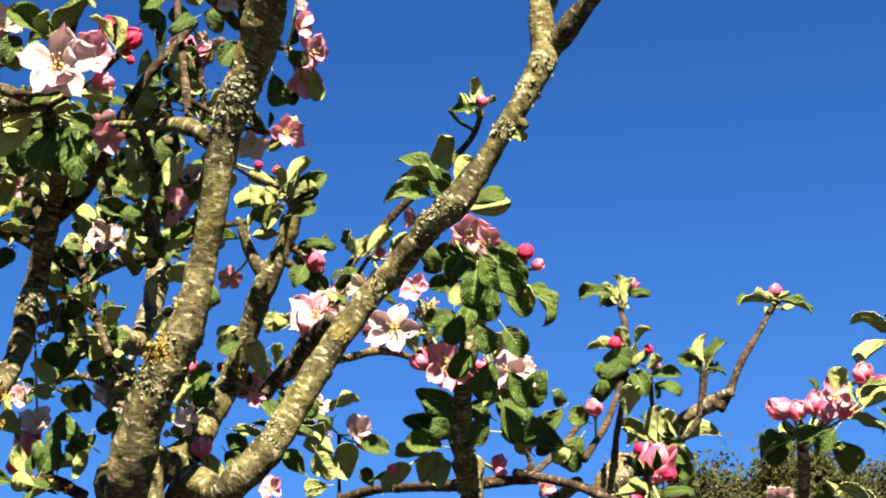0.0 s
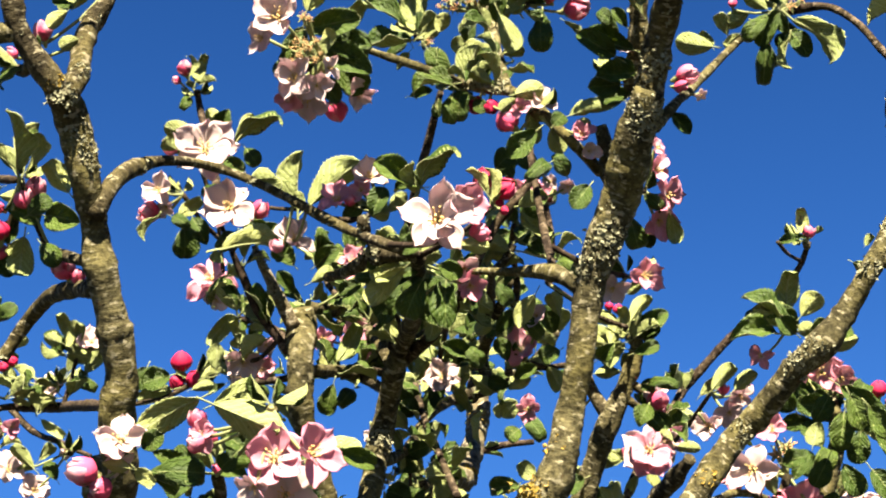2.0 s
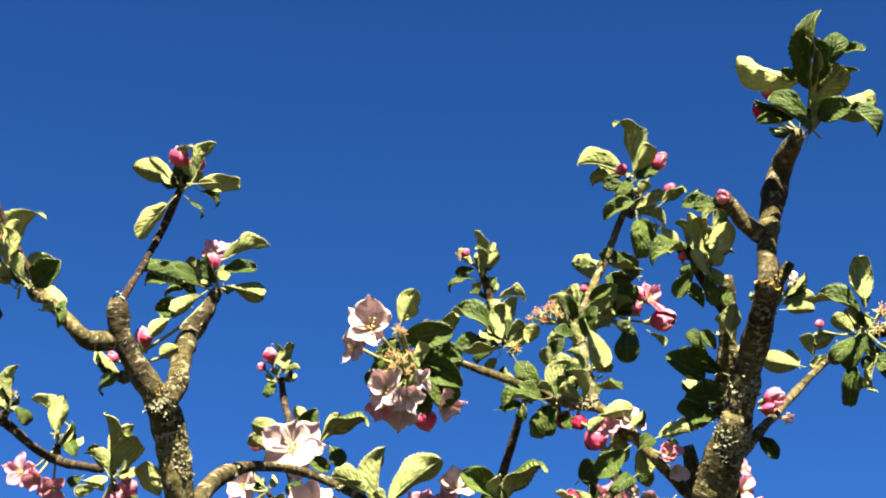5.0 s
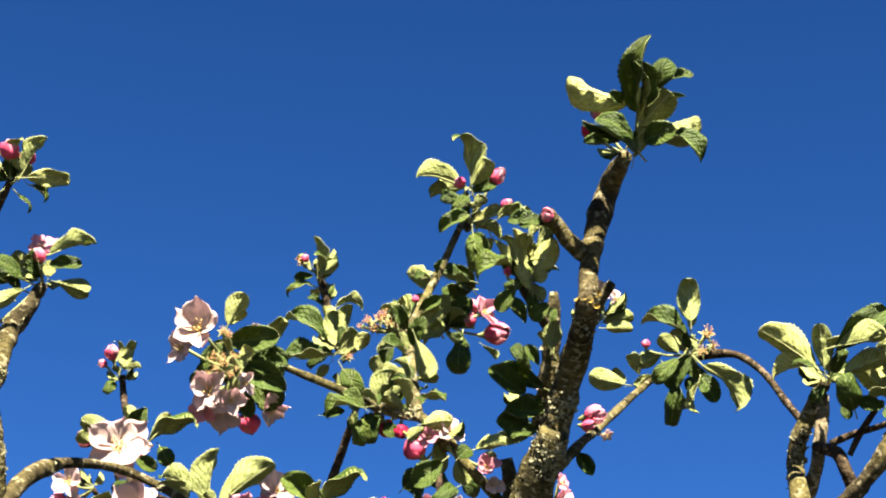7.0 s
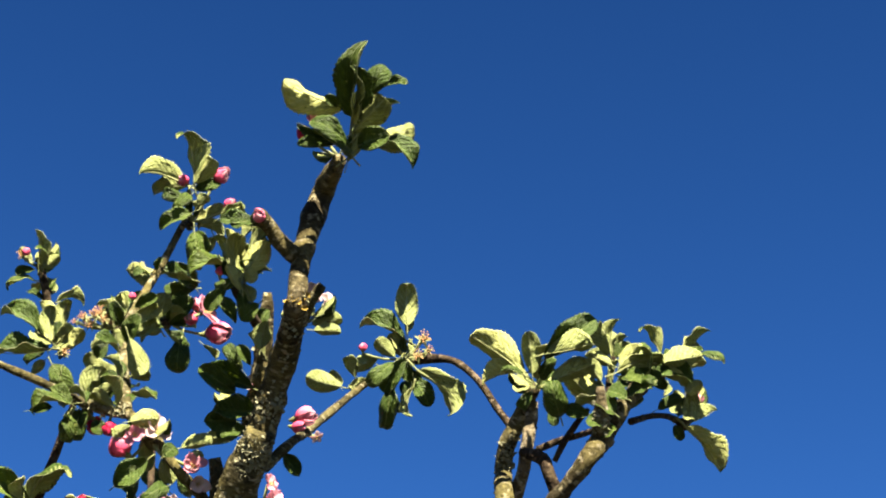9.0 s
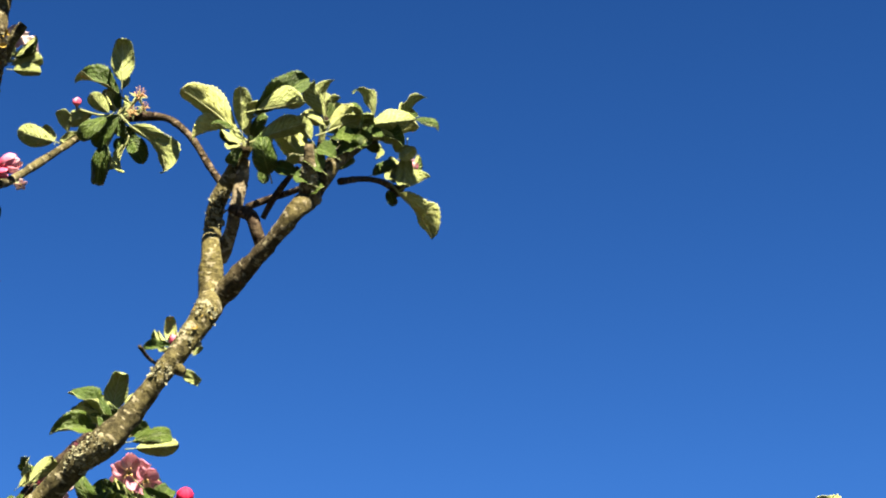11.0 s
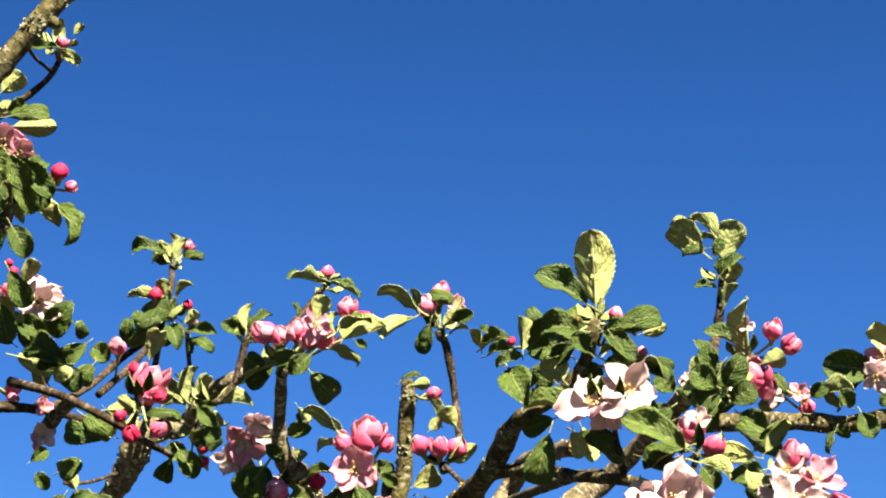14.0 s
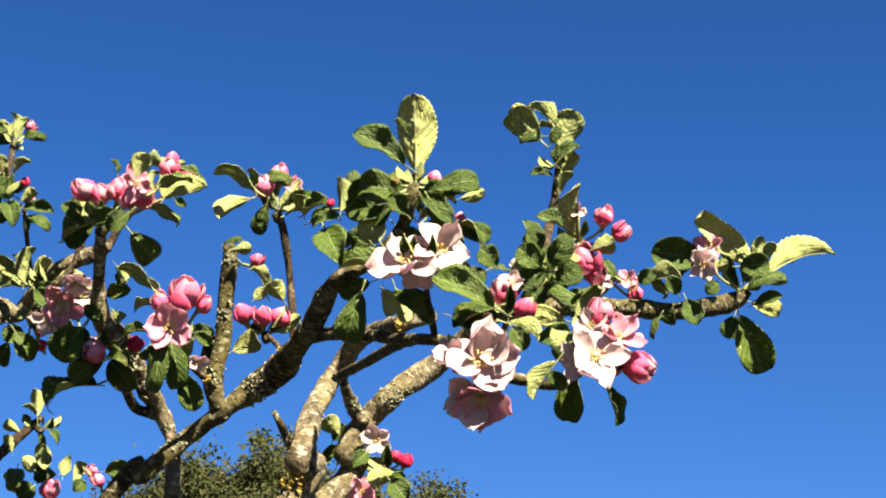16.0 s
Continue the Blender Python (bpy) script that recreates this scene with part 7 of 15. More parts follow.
leaf(-0.1388, 0.8342, 2.1190, -0.1315, 0.8373, 2.0982, 0.09, 0.98, 0.18, 10.7, 6)
leaf(-0.1498, 0.8742, 2.1402, -0.1641, 0.8707, 2.1314, -0.56, 0.34, 0.76, 7.7, 0)
leaf(-0.1596, 0.8379, 2.0823, -0.1493, 0.8279, 2.0981, -0.22, 0.75, 0.62, 13.5, 6)
leaf(-0.1631, 0.8904, 2.1264, -0.1675, 0.8830, 2.1364, -0.17, 0.82, 0.54, 8.9, 3)
leaf(-0.1487, 0.8424, 2.0846, -0.1460, 0.8354, 2.1005, 0.12, -0.90, -0.41, 8.5, 6)
leaf(-0.1424, 0.8645, 2.1365, -0.1283, 0.8565, 2.1406, 0.23, 0.74, 0.64, 7.9, 5)
leaf(-0.1550, 0.8696, 2.1342, -0.1613, 0.8747, 2.1284, -0.18, -0.82, -0.54, 7.9, 4)
leaf(-0.1407, 0.8554, 2.1487, -0.1287, 0.8538, 2.1547, 0.03, -0.95, -0.30, 6.9, 6)
leaf(-0.1698, 0.8725, 2.1446, -0.1761, 0.8776, 2.1370, -0.18, 0.75, 0.64, 7.9, 1)
leaf(-0.2131, 0.9422, 2.2262, -0.2146, 0.9287, 2.2431, 0.75, 0.49, 0.45, 9.7, 0)
leaf(-0.2138, 0.9455, 2.2282, -0.2043, 0.9393, 2.2335, -0.90, 1.09, 1.35, 6.9, 3)
leaf(-0.2098, 0.9376, 2.2226, -0.1999, 0.9353, 2.2290, -0.15, 0.84, 0.53, 7.0, 1)
leaf(-0.2175, 0.9513, 2.2293, -0.2289, 0.9517, 2.2273, 0.03, -0.93, -0.36, 5.8, 0)
leaf(-0.2189, 0.9492, 2.2344, -0.2265, 0.9445, 2.2395, -0.09, 0.79, 0.60, 5.8, 3)
leaf(-0.2091, 0.9509, 2.2236, -0.2051, 0.9527, 2.2129, 0.43, 0.85, 0.30, 5.2, 3)
leaf(-0.1980, 0.9099, 2.1599, -0.2241, 0.9108, 2.1743, 0.19, -0.90, 0.40, 13.4, 4)
leaf(-0.1957, 0.9097, 2.1525, -0.2232, 0.9087, 2.1477, -0.06, -0.86, 0.50, 12.4, 6)
leaf(-0.1953, 0.9242, 2.1692, -0.2043, 0.9161, 2.1870, 0.42, 0.73, 0.54, 9.6, 6)
leaf(-0.1899, 0.9195, 2.1666, -0.1871, 0.9193, 2.1895, -0.57, 0.82, 0.08, 10.3, 7)
leaf(-0.1908, 0.9027, 2.1501, -0.1788, 0.8945, 2.1570, -0.03, 0.61, 0.79, 10.5, 2)
leaf(-0.1928, 0.8984, 2.1556, -0.1919, 0.8943, 2.1714, -0.40, 0.88, 0.25, 8.3, 7)
leaf(-0.1759, 0.8306, 2.1006, -0.1685, 0.8402, 2.0893, 0.24, -0.81, -0.53, 12.6, 5)
leaf(-0.2001, 0.9290, 2.1558, -0.2083, 0.9360, 2.1490, -0.05, 0.67, 0.74, 6.1, 4)
leaf(-0.1901, 0.9181, 2.1556, -0.1789, 0.9159, 2.1635, -0.24, 0.79, 0.56, 6.6, 4)
leaf(-0.1986, 0.9256, 2.1597, -0.2049, 0.9186, 2.1706, -0.10, 0.86, 0.50, 6.6, 6)
leaf(-0.1625, 0.8246, 2.0749, -0.1806, 0.8269, 2.0698, -0.24, -0.87, 0.44, 8.5, 7)
leaf(-0.1631, 0.8281, 2.0767, -0.1750, 0.8274, 2.0851, -0.31, -1.06, 0.80, 7.3, 6)
leaf(-0.1596, 0.8399, 2.0795, -0.1605, 0.8420, 2.0633, -0.08, -0.99, -0.12, 11.4, 7)
leaf(-0.1536, 0.8408, 2.0741, -0.1489, 0.8417, 2.0666, 0.07, -0.99, -0.08, 7.4, 0)
leaf(-0.2309, 0.8004, 2.1109, -0.2224, 0.7951, 2.1261, -0.38, 0.79, 0.48, 10.8, 3)
leaf(-0.2317, 0.8038, 2.1128, -0.2227, 0.8039, 2.1199, -0.94, 0.86, 0.58, 6.4, 2)
leaf(-0.2307, 0.8042, 2.1026, -0.2037, 0.7994, 2.1031, -0.15, -0.87, -0.47, 13.3, 0)
leaf(-0.2161, 0.8216, 2.1112, -0.2049, 0.8139, 2.1201, -0.16, 0.64, 0.75, 9.9, 5)
leaf(-0.2237, 0.8119, 2.0907, -0.2004, 0.8109, 2.0780, -0.10, -0.99, -0.11, 14.8, 1)
leaf(-0.2177, 0.8134, 2.0851, -0.2023, 0.8125, 2.0954, 0.20, -0.90, -0.38, 10.9, 5)
leaf(-0.2374, 0.8123, 2.0852, -0.2411, 0.8173, 2.0719, 0.03, -0.93, -0.36, 7.4, 1)
leaf(-0.2207, 0.8274, 2.0899, -0.2143, 0.8302, 2.0785, 0.25, -0.96, -0.09, 9.9, 4)
leaf(-0.2414, 0.8056, 2.0944, -0.2463, 0.8137, 2.0860, 0.02, -0.71, -0.70, 7.4, 5)
leaf(-0.0615, 0.8880, 2.0243, -0.0596, 0.8978, 2.0114, 0.13, 0.78, 0.61, 8.6, 2)
leaf(-0.0737, 0.8908, 2.0372, -0.0657, 0.8986, 2.0321, 0.32, -0.72, -0.61, 8.5, 5)
leaf(-0.0821, 0.9043, 2.0314, -0.0791, 0.9123, 2.0170, 0.07, -0.88, -0.47, 12.0, 2)
leaf(-0.0723, 0.9114, 2.0305, -0.0733, 0.9166, 2.0183, -0.14, -0.91, -0.38, 7.5, 6)
leaf(-0.0558, 0.8325, 2.0525, -0.0480, 0.8333, 2.0404, -0.04, -0.99, -0.10, 7.7, 6)
leaf(-0.0863, 0.9074, 1.9902, -0.0772, 0.9063, 1.9952, -0.18, 0.84, 0.51, 6.0, 1)
leaf(-0.0808, 0.8177, 2.0785, -0.0990, 0.8117, 2.0897, 0.09, -0.94, -0.34, 10.1, 1)
leaf(-0.0797, 0.8239, 2.0661, -0.0955, 0.8182, 2.0631, 0.38, -0.86, -0.35, 11.1, 6)
leaf(-0.0804, 0.8436, 2.0672, -0.0969, 0.8446, 2.0655, -0.01, 0.80, 0.60, 8.2, 2)
leaf(-0.0791, 0.8318, 2.0990, -0.0880, 0.8283, 2.1110, 0.01, -0.96, -0.27, 7.2, 2)
leaf(0.0051, 0.8838, 2.1556, 0.0047, 0.8753, 2.1767, 0.03, 0.93, 0.37, 11.8, 7)
leaf(0.0048, 0.9030, 2.1557, -0.0217, 0.9055, 2.1655, 0.07, -0.91, 0.42, 12.7, 4)
leaf(0.0049, 0.9065, 2.1576, -0.0074, 0.9099, 2.1508, 0.33, -1.60, 1.14, 8.3, 1)
leaf(0.0047, 0.8949, 2.1565, 0.0018, 0.8913, 2.1706, 0.47, 0.83, 0.31, 6.7, 4)
leaf(-0.0319, 0.9148, 2.1334, -0.0514, 0.9150, 2.1392, 0.14, 0.89, 0.43, 12.3, 3)
leaf(-0.0319, 0.9183, 2.1352, -0.0376, 0.9170, 2.1441, -0.08, 1.04, 1.13, 5.9, 5)
leaf(-0.0234, 0.9077, 2.1353, -0.0280, 0.8968, 2.1428, 0.02, 0.56, 0.83, 8.0, 3)
leaf(-0.0016, 0.8975, 2.1431, -0.0124, 0.8920, 2.1507, 0.02, 0.80, 0.60, 9.1, 3)
leaf(-0.0109, 0.9042, 2.1457, -0.0218, 0.9028, 2.1397, -0.37, 0.79, 0.49, 8.6, 7)
leaf(-0.0018, 0.8899, 2.1355, -0.0157, 0.8912, 2.1213, 0.09, -0.98, -0.17, 9.7, 2)
leaf(0.0043, 0.8899, 2.1379, -0.0080, 0.9008, 2.1229, -0.20, -0.86, -0.46, 10.7, 0)
leaf(0.0044, 0.8934, 2.1398, 0.0087, 0.8988, 2.1281, -0.45, -0.96, -0.35, 7.4, 4)
leaf(0.0104, 0.8904, 2.1312, 0.0276, 0.9023, 2.1098, 0.48, 0.54, 0.69, 13.4, 7)
leaf(-0.0033, 0.9062, 2.1291, -0.0064, 0.9236, 2.1137, -0.14, -0.67, -0.73, 11.3, 5)
leaf(-0.0032, 0.9097, 2.1310, 0.0025, 0.9176, 2.1195, -0.41, -0.58, -0.16, 7.3, 2)
leaf(0.0093, 0.9083, 2.1355, 0.0183, 0.9100, 2.1189, -0.00, -0.99, -0.10, 10.7, 0)
leaf(0.0094, 0.9118, 2.1373, 0.0052, 0.9154, 2.1264, -0.10, -0.71, 0.53, 6.8, 4)
leaf(0.0016, 0.9026, 2.1465, -0.0046, 0.8977, 2.1581, 0.13, 0.89, 0.44, 7.5, 3)
leaf(0.0064, 0.9107, 2.1439, 0.0126, 0.9194, 2.1343, 0.17, -0.78, -0.59, 8.0, 3)
leaf(0.0090, 0.9035, 2.1277, 0.0088, 0.9067, 2.1110, -0.95, 0.30, 0.07, 7.6, 4)
leaf(-0.0094, 0.8967, 2.1363, -0.0002, 0.8983, 2.1302, 0.19, 0.85, 0.50, 9.1, 6)
leaf(-0.0172, 0.8958, 2.1289, -0.0249, 0.8945, 2.1213, -0.37, 0.90, 0.22, 6.4, 5)
leaf(0.0656, 0.8465, 2.1065, 0.0374, 0.8351, 2.1222, 0.21, 0.57, 0.80, 15.3, 0)
leaf(0.0659, 0.8500, 2.1084, 0.0444, 0.8521, 2.1017, 0.05, 0.15, 0.93, 11.6, 1)
leaf(0.0699, 0.8433, 2.1041, 0.0677, 0.8323, 2.1238, 0.21, 0.84, 0.49, 10.2, 0)
leaf(0.0763, 0.8419, 2.1125, 0.1034, 0.8322, 2.1310, -0.19, -0.96, -0.23, 15.3, 3)
leaf(0.0769, 0.8384, 2.1139, 0.0999, 0.8247, 2.1119, 0.33, 0.44, 0.84, 12.0, 6)
leaf(0.0796, 0.8446, 2.1008, 0.1029, 0.8417, 2.1091, -0.16, 0.72, 0.68, 11.1, 0)
leaf(0.0734, 0.8544, 2.1067, 0.0784, 0.8361, 2.1183, -0.63, 0.28, 0.72, 9.9, 3)
leaf(0.0852, 0.8584, 2.0874, 0.0799, 0.8466, 2.1025, -0.00, -0.79, -0.62, 14.2, 5)
leaf(0.0812, 0.8670, 2.0967, 0.0832, 0.8691, 2.0873, -0.12, -0.96, -0.24, 6.1, 0)
leaf(0.1081, 0.8705, 2.0984, 0.0885, 0.8570, 2.1107, 0.04, 0.64, 0.77, 13.7, 7)
leaf(0.1086, 0.8740, 2.1002, 0.1069, 0.8682, 2.1143, -0.07, 0.95, 0.54, 8.2, 1)
leaf(0.0736, 0.8675, 2.1069, 0.0852, 0.8657, 2.1177, -0.22, -0.97, 0.08, 7.1, 4)
leaf(0.0667, 0.8453, 2.1019, 0.0536, 0.8418, 2.1040, 0.28, -0.61, 0.74, 6.1, 5)
leaf(0.1056, 0.8449, 2.1016, 0.0972, 0.8406, 2.1124, 0.32, 0.77, 0.55, 7.6, 0)
leaf(0.0997, 0.8534, 2.0865, 0.0869, 0.8535, 2.0898, -0.12, -0.89, -0.44, 7.6, 0)
leaf(0.0757, 0.8565, 2.1078, 0.0820, 0.8459, 2.1154, -0.37, -0.68, -0.63, 7.6, 5)
leaf(0.0700, 0.8525, 2.0991, 0.0659, 0.8599, 2.0931, -0.34, -0.70, -0.63, 6.1, 7)
leaf(0.1147, 0.8613, 2.1237, 0.1082, 0.8579, 2.1405, 0.55, 0.75, 0.37, 8.2, 4)
leaf(0.1153, 0.8648, 2.1256, 0.1205, 0.8636, 2.1366, 0.52, 0.62, 0.75, 6.3, 2)
leaf(0.1147, 0.8569, 2.1213, 0.1180, 0.8478, 2.1405, -0.79, 0.49, 0.37, 9.6, 4)
leaf(0.1152, 0.8604, 2.1232, 0.1252, 0.8597, 2.1313, -0.36, 0.09, 0.60, 6.4, 0)
leaf(0.1141, 0.8453, 2.1067, 0.1377, 0.8384, 2.1105, 0.05, 0.62, 0.79, 11.1, 5)
leaf(0.1132, 0.8529, 2.1151, 0.1012, 0.8518, 2.1212, 0.20, 0.82, 0.53, 6.6, 6)
leaf(0.1177, 0.8721, 2.0986, 0.1297, 0.8701, 2.1055, -0.07, -0.98, -0.17, 9.6, 5)
leaf(0.1397, 0.8596, 2.1254, 0.1284, 0.8504, 2.1338, 0.44, 0.25, 0.86, 7.5, 7)
leaf(0.1387, 0.8480, 2.1147, 0.1621, 0.8541, 2.1223, -0.36, 0.80, 0.48, 11.7, 6)
leaf(0.1394, 0.8515, 2.1165, 0.1544, 0.8602, 2.1131, -0.58, 1.66, 0.33, 8.3, 6)
leaf(0.1481, 0.8706, 2.1201, 0.1640, 0.8608, 2.1225, 0.18, 0.50, 0.85, 8.4, 0)
leaf(0.1383, 0.8631, 2.1205, 0.1563, 0.8621, 2.1099, -0.02, -1.00, 0.07, 9.4, 1)
leaf(0.1389, 0.8666, 2.1224, 0.1432, 0.8726, 2.1113, -0.80, -1.19, -0.21, 7.2, 0)
leaf(0.1158, 0.8469, 2.1125, 0.1270, 0.8423, 2.1215, -0.09, 0.84, 0.53, 7.1, 0)
leaf(0.1508, 0.8665, 2.1230, 0.1573, 0.8654, 2.1309, -0.16, 0.95, 0.26, 7.1, 5)
leaf(0.1151, 0.8620, 2.1274, 0.1218, 0.8530, 2.1326, -0.18, 0.38, 0.91, 5.5, 1)
leaf(0.1240, 0.8489, 2.1103, 0.1380, 0.8492, 2.1038, -0.15, -0.92, -0.36, 9.1, 3)
leaf(0.1619, 0.8950, 2.1280, 0.1603, 0.8976, 2.1068, 0.11, 0.99, 0.11, 10.1, 2)
leaf(0.1617, 0.9059, 2.1090, 0.1765, 0.9066, 2.1168, -0.45, 0.37, 0.81, 7.5, 6)
leaf(0.1598, 0.9136, 2.1094, 0.1803, 0.9333, 2.0917, 0.48, 0.25, 0.84, 15.0, 3)
leaf(0.1529, 0.9119, 2.1100, 0.1574, 0.9163, 2.1029, -0.08, -0.83, -0.56, 5.8, 1)
leaf(0.1566, 0.9107, 2.1190, 0.1539, 0.9072, 2.1293, 0.21, 0.91, 0.37, 8.0, 4)
leaf(0.1575, 0.8942, 2.1207, 0.1664, 0.8905, 2.1256, 0.10, 0.87, 0.48, 7.4, 1)
leaf(0.1444, 0.9112, 2.1192, 0.1571, 0.9101, 2.1256, -0.00, -0.99, -0.15, 8.0, 5)
leaf(-0.3298, 0.7136, 2.1494, -0.3474, 0.7064, 2.1528, -0.19, 0.76, 0.62, 10.7, 1)
leaf(-0.3295, 0.7041, 2.1463, -0.3368, 0.6988, 2.1513, -0.12, 0.76, 0.64, 4.7, 1)
leaf(-0.3136, 0.7059, 2.1396, -0.2937, 0.7062, 2.1379, 0.05, 0.72, 0.69, 9.8, 5)
leaf(-0.3157, 0.7055, 2.1427, -0.3041, 0.6993, 2.1581, -0.76, 0.15, 0.63, 9.1, 3)
leaf(-0.3168, 0.7087, 2.1449, -0.3147, 0.6969, 2.1549, -0.79, -0.02, 0.79, 7.4, 7)
leaf(-0.3276, 0.7072, 2.1302, -0.3436, 0.7161, 2.1169, -0.41, 0.45, 0.79, 10.1, 3)
leaf(-0.3195, 0.7113, 2.1346, -0.3142, 0.7160, 2.1257, 0.87, -0.36, 0.32, 5.1, 2)
leaf(-0.3157, 0.7158, 2.1420, -0.3090, 0.7208, 2.1347, 0.72, -0.66, 0.21, 5.0, 7)
leaf(-0.3261, 0.7168, 2.1453, -0.3222, 0.7105, 2.1538, -0.33, 0.69, 0.65, 5.1, 3)
leaf(-0.3285, 0.7151, 2.1460, -0.3337, 0.7112, 2.1538, -0.04, 0.91, 0.42, 4.7, 6)
leaf(-0.3190, 0.7079, 2.1404, -0.3117, 0.7053, 2.1461, -0.20, 0.76, 0.61, 4.7, 0)
leaf(-0.3047, 0.7299, 2.1115, -0.2824, 0.7303, 2.1172, -0.24, 0.08, 0.97, 10.3, 3)
leaf(-0.3031, 0.7264, 2.1030, -0.2866, 0.7264, 2.1026, -0.00, -0.99, -0.13, 7.4, 3)
leaf(-0.3022, 0.7392, 2.1011, -0.2863, 0.7401, 2.0957, 0.10, 0.89, 0.44, 9.8, 4)
leaf(-0.3130, 0.7396, 2.1063, -0.3235, 0.7326, 2.1138, -0.19, 0.83, 0.52, 7.0, 7)
leaf(-0.3174, 0.7366, 2.1009, -0.3436, 0.7287, 2.1062, 0.32, -0.93, 0.18, 12.5, 5)
leaf(-0.3185, 0.7399, 2.1029, -0.3342, 0.7415, 2.0969, -0.05, -0.84, 0.72, 8.3, 5)
leaf(-0.3202, 0.7413, 2.0985, -0.3425, 0.7309, 2.0996, 0.42, -0.90, 0.09, 11.0, 7)
leaf(-0.3223, 0.7323, 2.0872, -0.3358, 0.7279, 2.0849, 0.34, -0.85, -0.40, 9.7, 4)
leaf(-0.3273, 0.7265, 2.0782, -0.3355, 0.7242, 2.0691, -0.62, 0.68, 0.38, 6.9, 0)
leaf(-0.3214, 0.7265, 2.0626, -0.3303, 0.7263, 2.0593, -0.22, 0.82, 0.53, 6.9, 0)
leaf(-0.3125, 0.7243, 2.0887, -0.3206, 0.7180, 2.0765, -0.80, 0.55, 0.24, 7.1, 7)
leaf(-0.3037, 0.7297, 2.0988, -0.3042, 0.7292, 2.1079, -0.17, 0.98, 0.05, 6.1, 0)
leaf(-0.3328, 0.7299, 2.0812, -0.3281, 0.7261, 2.0878, -0.27, 0.74, 0.62, 5.6, 5)
leaf(-0.3895, 0.6942, 2.0841, -0.3751, 0.6780, 2.1071, -0.82, 0.08, 0.57, 14.2, 7)
leaf(-0.3910, 0.6974, 2.0860, -0.3767, 0.6988, 2.0979, -0.49, 0.18, 0.79, 11.0, 3)
leaf(-0.3783, 0.6833, 2.0755, -0.3621, 0.6714, 2.0802, -0.29, -0.67, -0.69, 12.5, 6)
leaf(-0.3808, 0.6913, 2.0834, -0.3686, 0.6916, 2.0668, 0.01, 1.00, 0.03, 10.3, 0)
leaf(-0.3929, 0.6898, 2.0805, -0.4102, 0.6797, 2.0916, -0.10, 0.81, 0.58, 11.6, 3)
leaf(-0.3996, 0.6882, 2.0944, -0.4057, 0.6772, 2.1149, 0.88, -0.47, 0.01, 10.8, 6)
leaf(-0.3924, 0.6743, 2.0953, -0.3851, 0.6721, 2.1036, -0.44, 0.69, 0.57, 6.2, 4)
leaf(-0.3762, 0.6919, 2.0661, -0.3654, 0.6865, 2.0540, 0.44, -0.60, 0.66, 7.6, 7)
leaf(-0.3851, 0.6859, 2.0797, -0.3980, 0.6761, 2.0915, 0.55, 0.24, 0.80, 8.9, 6)
leaf(-0.3865, 0.6891, 2.0817, -0.3996, 0.6850, 2.0801, 0.04, -0.13, 1.01, 8.1, 1)
leaf(-0.3892, 0.6757, 2.0874, -0.3907, 0.6687, 2.0983, 0.28, 0.79, 0.55, 5.8, 1)
leaf(-0.4061, 0.6935, 2.0723, -0.3998, 0.7002, 2.0681, 0.52, -0.75, -0.42, 6.3, 6)
leaf(-0.4103, 0.6919, 2.0777, -0.4053, 0.6967, 2.0681, 0.35, -0.90, -0.27, 7.6, 4)
leaf(-0.3410, 0.7168, 2.0432, -0.3537, 0.7226, 2.0381, -0.50, -0.80, 0.33, 6.6, 5)
leaf(-0.3628, 0.7698, 2.0205, -0.3605, 0.7437, 2.0385, 0.75, 0.42, 0.51, 14.2, 3)
leaf(-0.3669, 0.7865, 2.0286, -0.3590, 0.7826, 2.0519, -0.88, 0.32, 0.35, 11.1, 0)
leaf(-0.3657, 0.7738, 2.0226, -0.3746, 0.7666, 2.0330, 0.00, 0.82, 0.57, 7.0, 2)
leaf(-0.3650, 0.7740, 2.0202, -0.3772, 0.7682, 2.0304, 0.48, 0.37, 0.79, 7.6, 1)
leaf(-0.3613, 0.7773, 2.0245, -0.3564, 0.7635, 2.0355, 0.48, 0.65, 0.60, 8.2, 7)
leaf(-0.3643, 0.7875, 1.9942, -0.3673, 0.7925, 1.9766, -0.39, 0.87, 0.31, 13.2, 2)
leaf(-0.3656, 0.7910, 1.9958, -0.3727, 0.7885, 1.9873, -0.04, 0.92, 0.39, 5.1, 5)
leaf(-0.3426, 0.7850, 2.0141, -0.3513, 0.7751, 2.0248, -0.15, 0.79, 0.60, 10.4, 7)
leaf(-0.3529, 0.7831, 2.0021, -0.3357, 0.7828, 1.9970, -0.10, -0.95, -0.29, 13.2, 1)
leaf(-0.3759, 0.7903, 2.0120, -0.3611, 0.7989, 2.0073, 0.42, -0.87, -0.28, 9.4, 0)
leaf(-0.3868, 0.8060, 1.9955, -0.3778, 0.8119, 1.9855, 0.31, -0.91, -0.26, 9.4, 0)
leaf(-0.3604, 0.7802, 2.0019, -0.3489, 0.7775, 2.0088, 0.10, -0.86, -0.50, 9.4, 2)
leaf(-0.3722, 0.7969, 2.0101, -0.3770, 0.7979, 1.9959, 0.17, -0.98, -0.13, 8.5, 6)
leaf(-0.3600, 0.7986, 1.9951, -0.3512, 0.8005, 1.9836, 0.10, -0.99, -0.09, 10.4, 2)
leaf(-0.3728, 0.7758, 2.0157, -0.3824, 0.7756, 2.0133, -0.14, 0.86, 0.50, 6.1, 2)
leaf(-0.4852, 0.9937, 2.1567, -0.4827, 0.9930, 2.1818, -0.53, 0.85, 0.08, 11.7, 6)
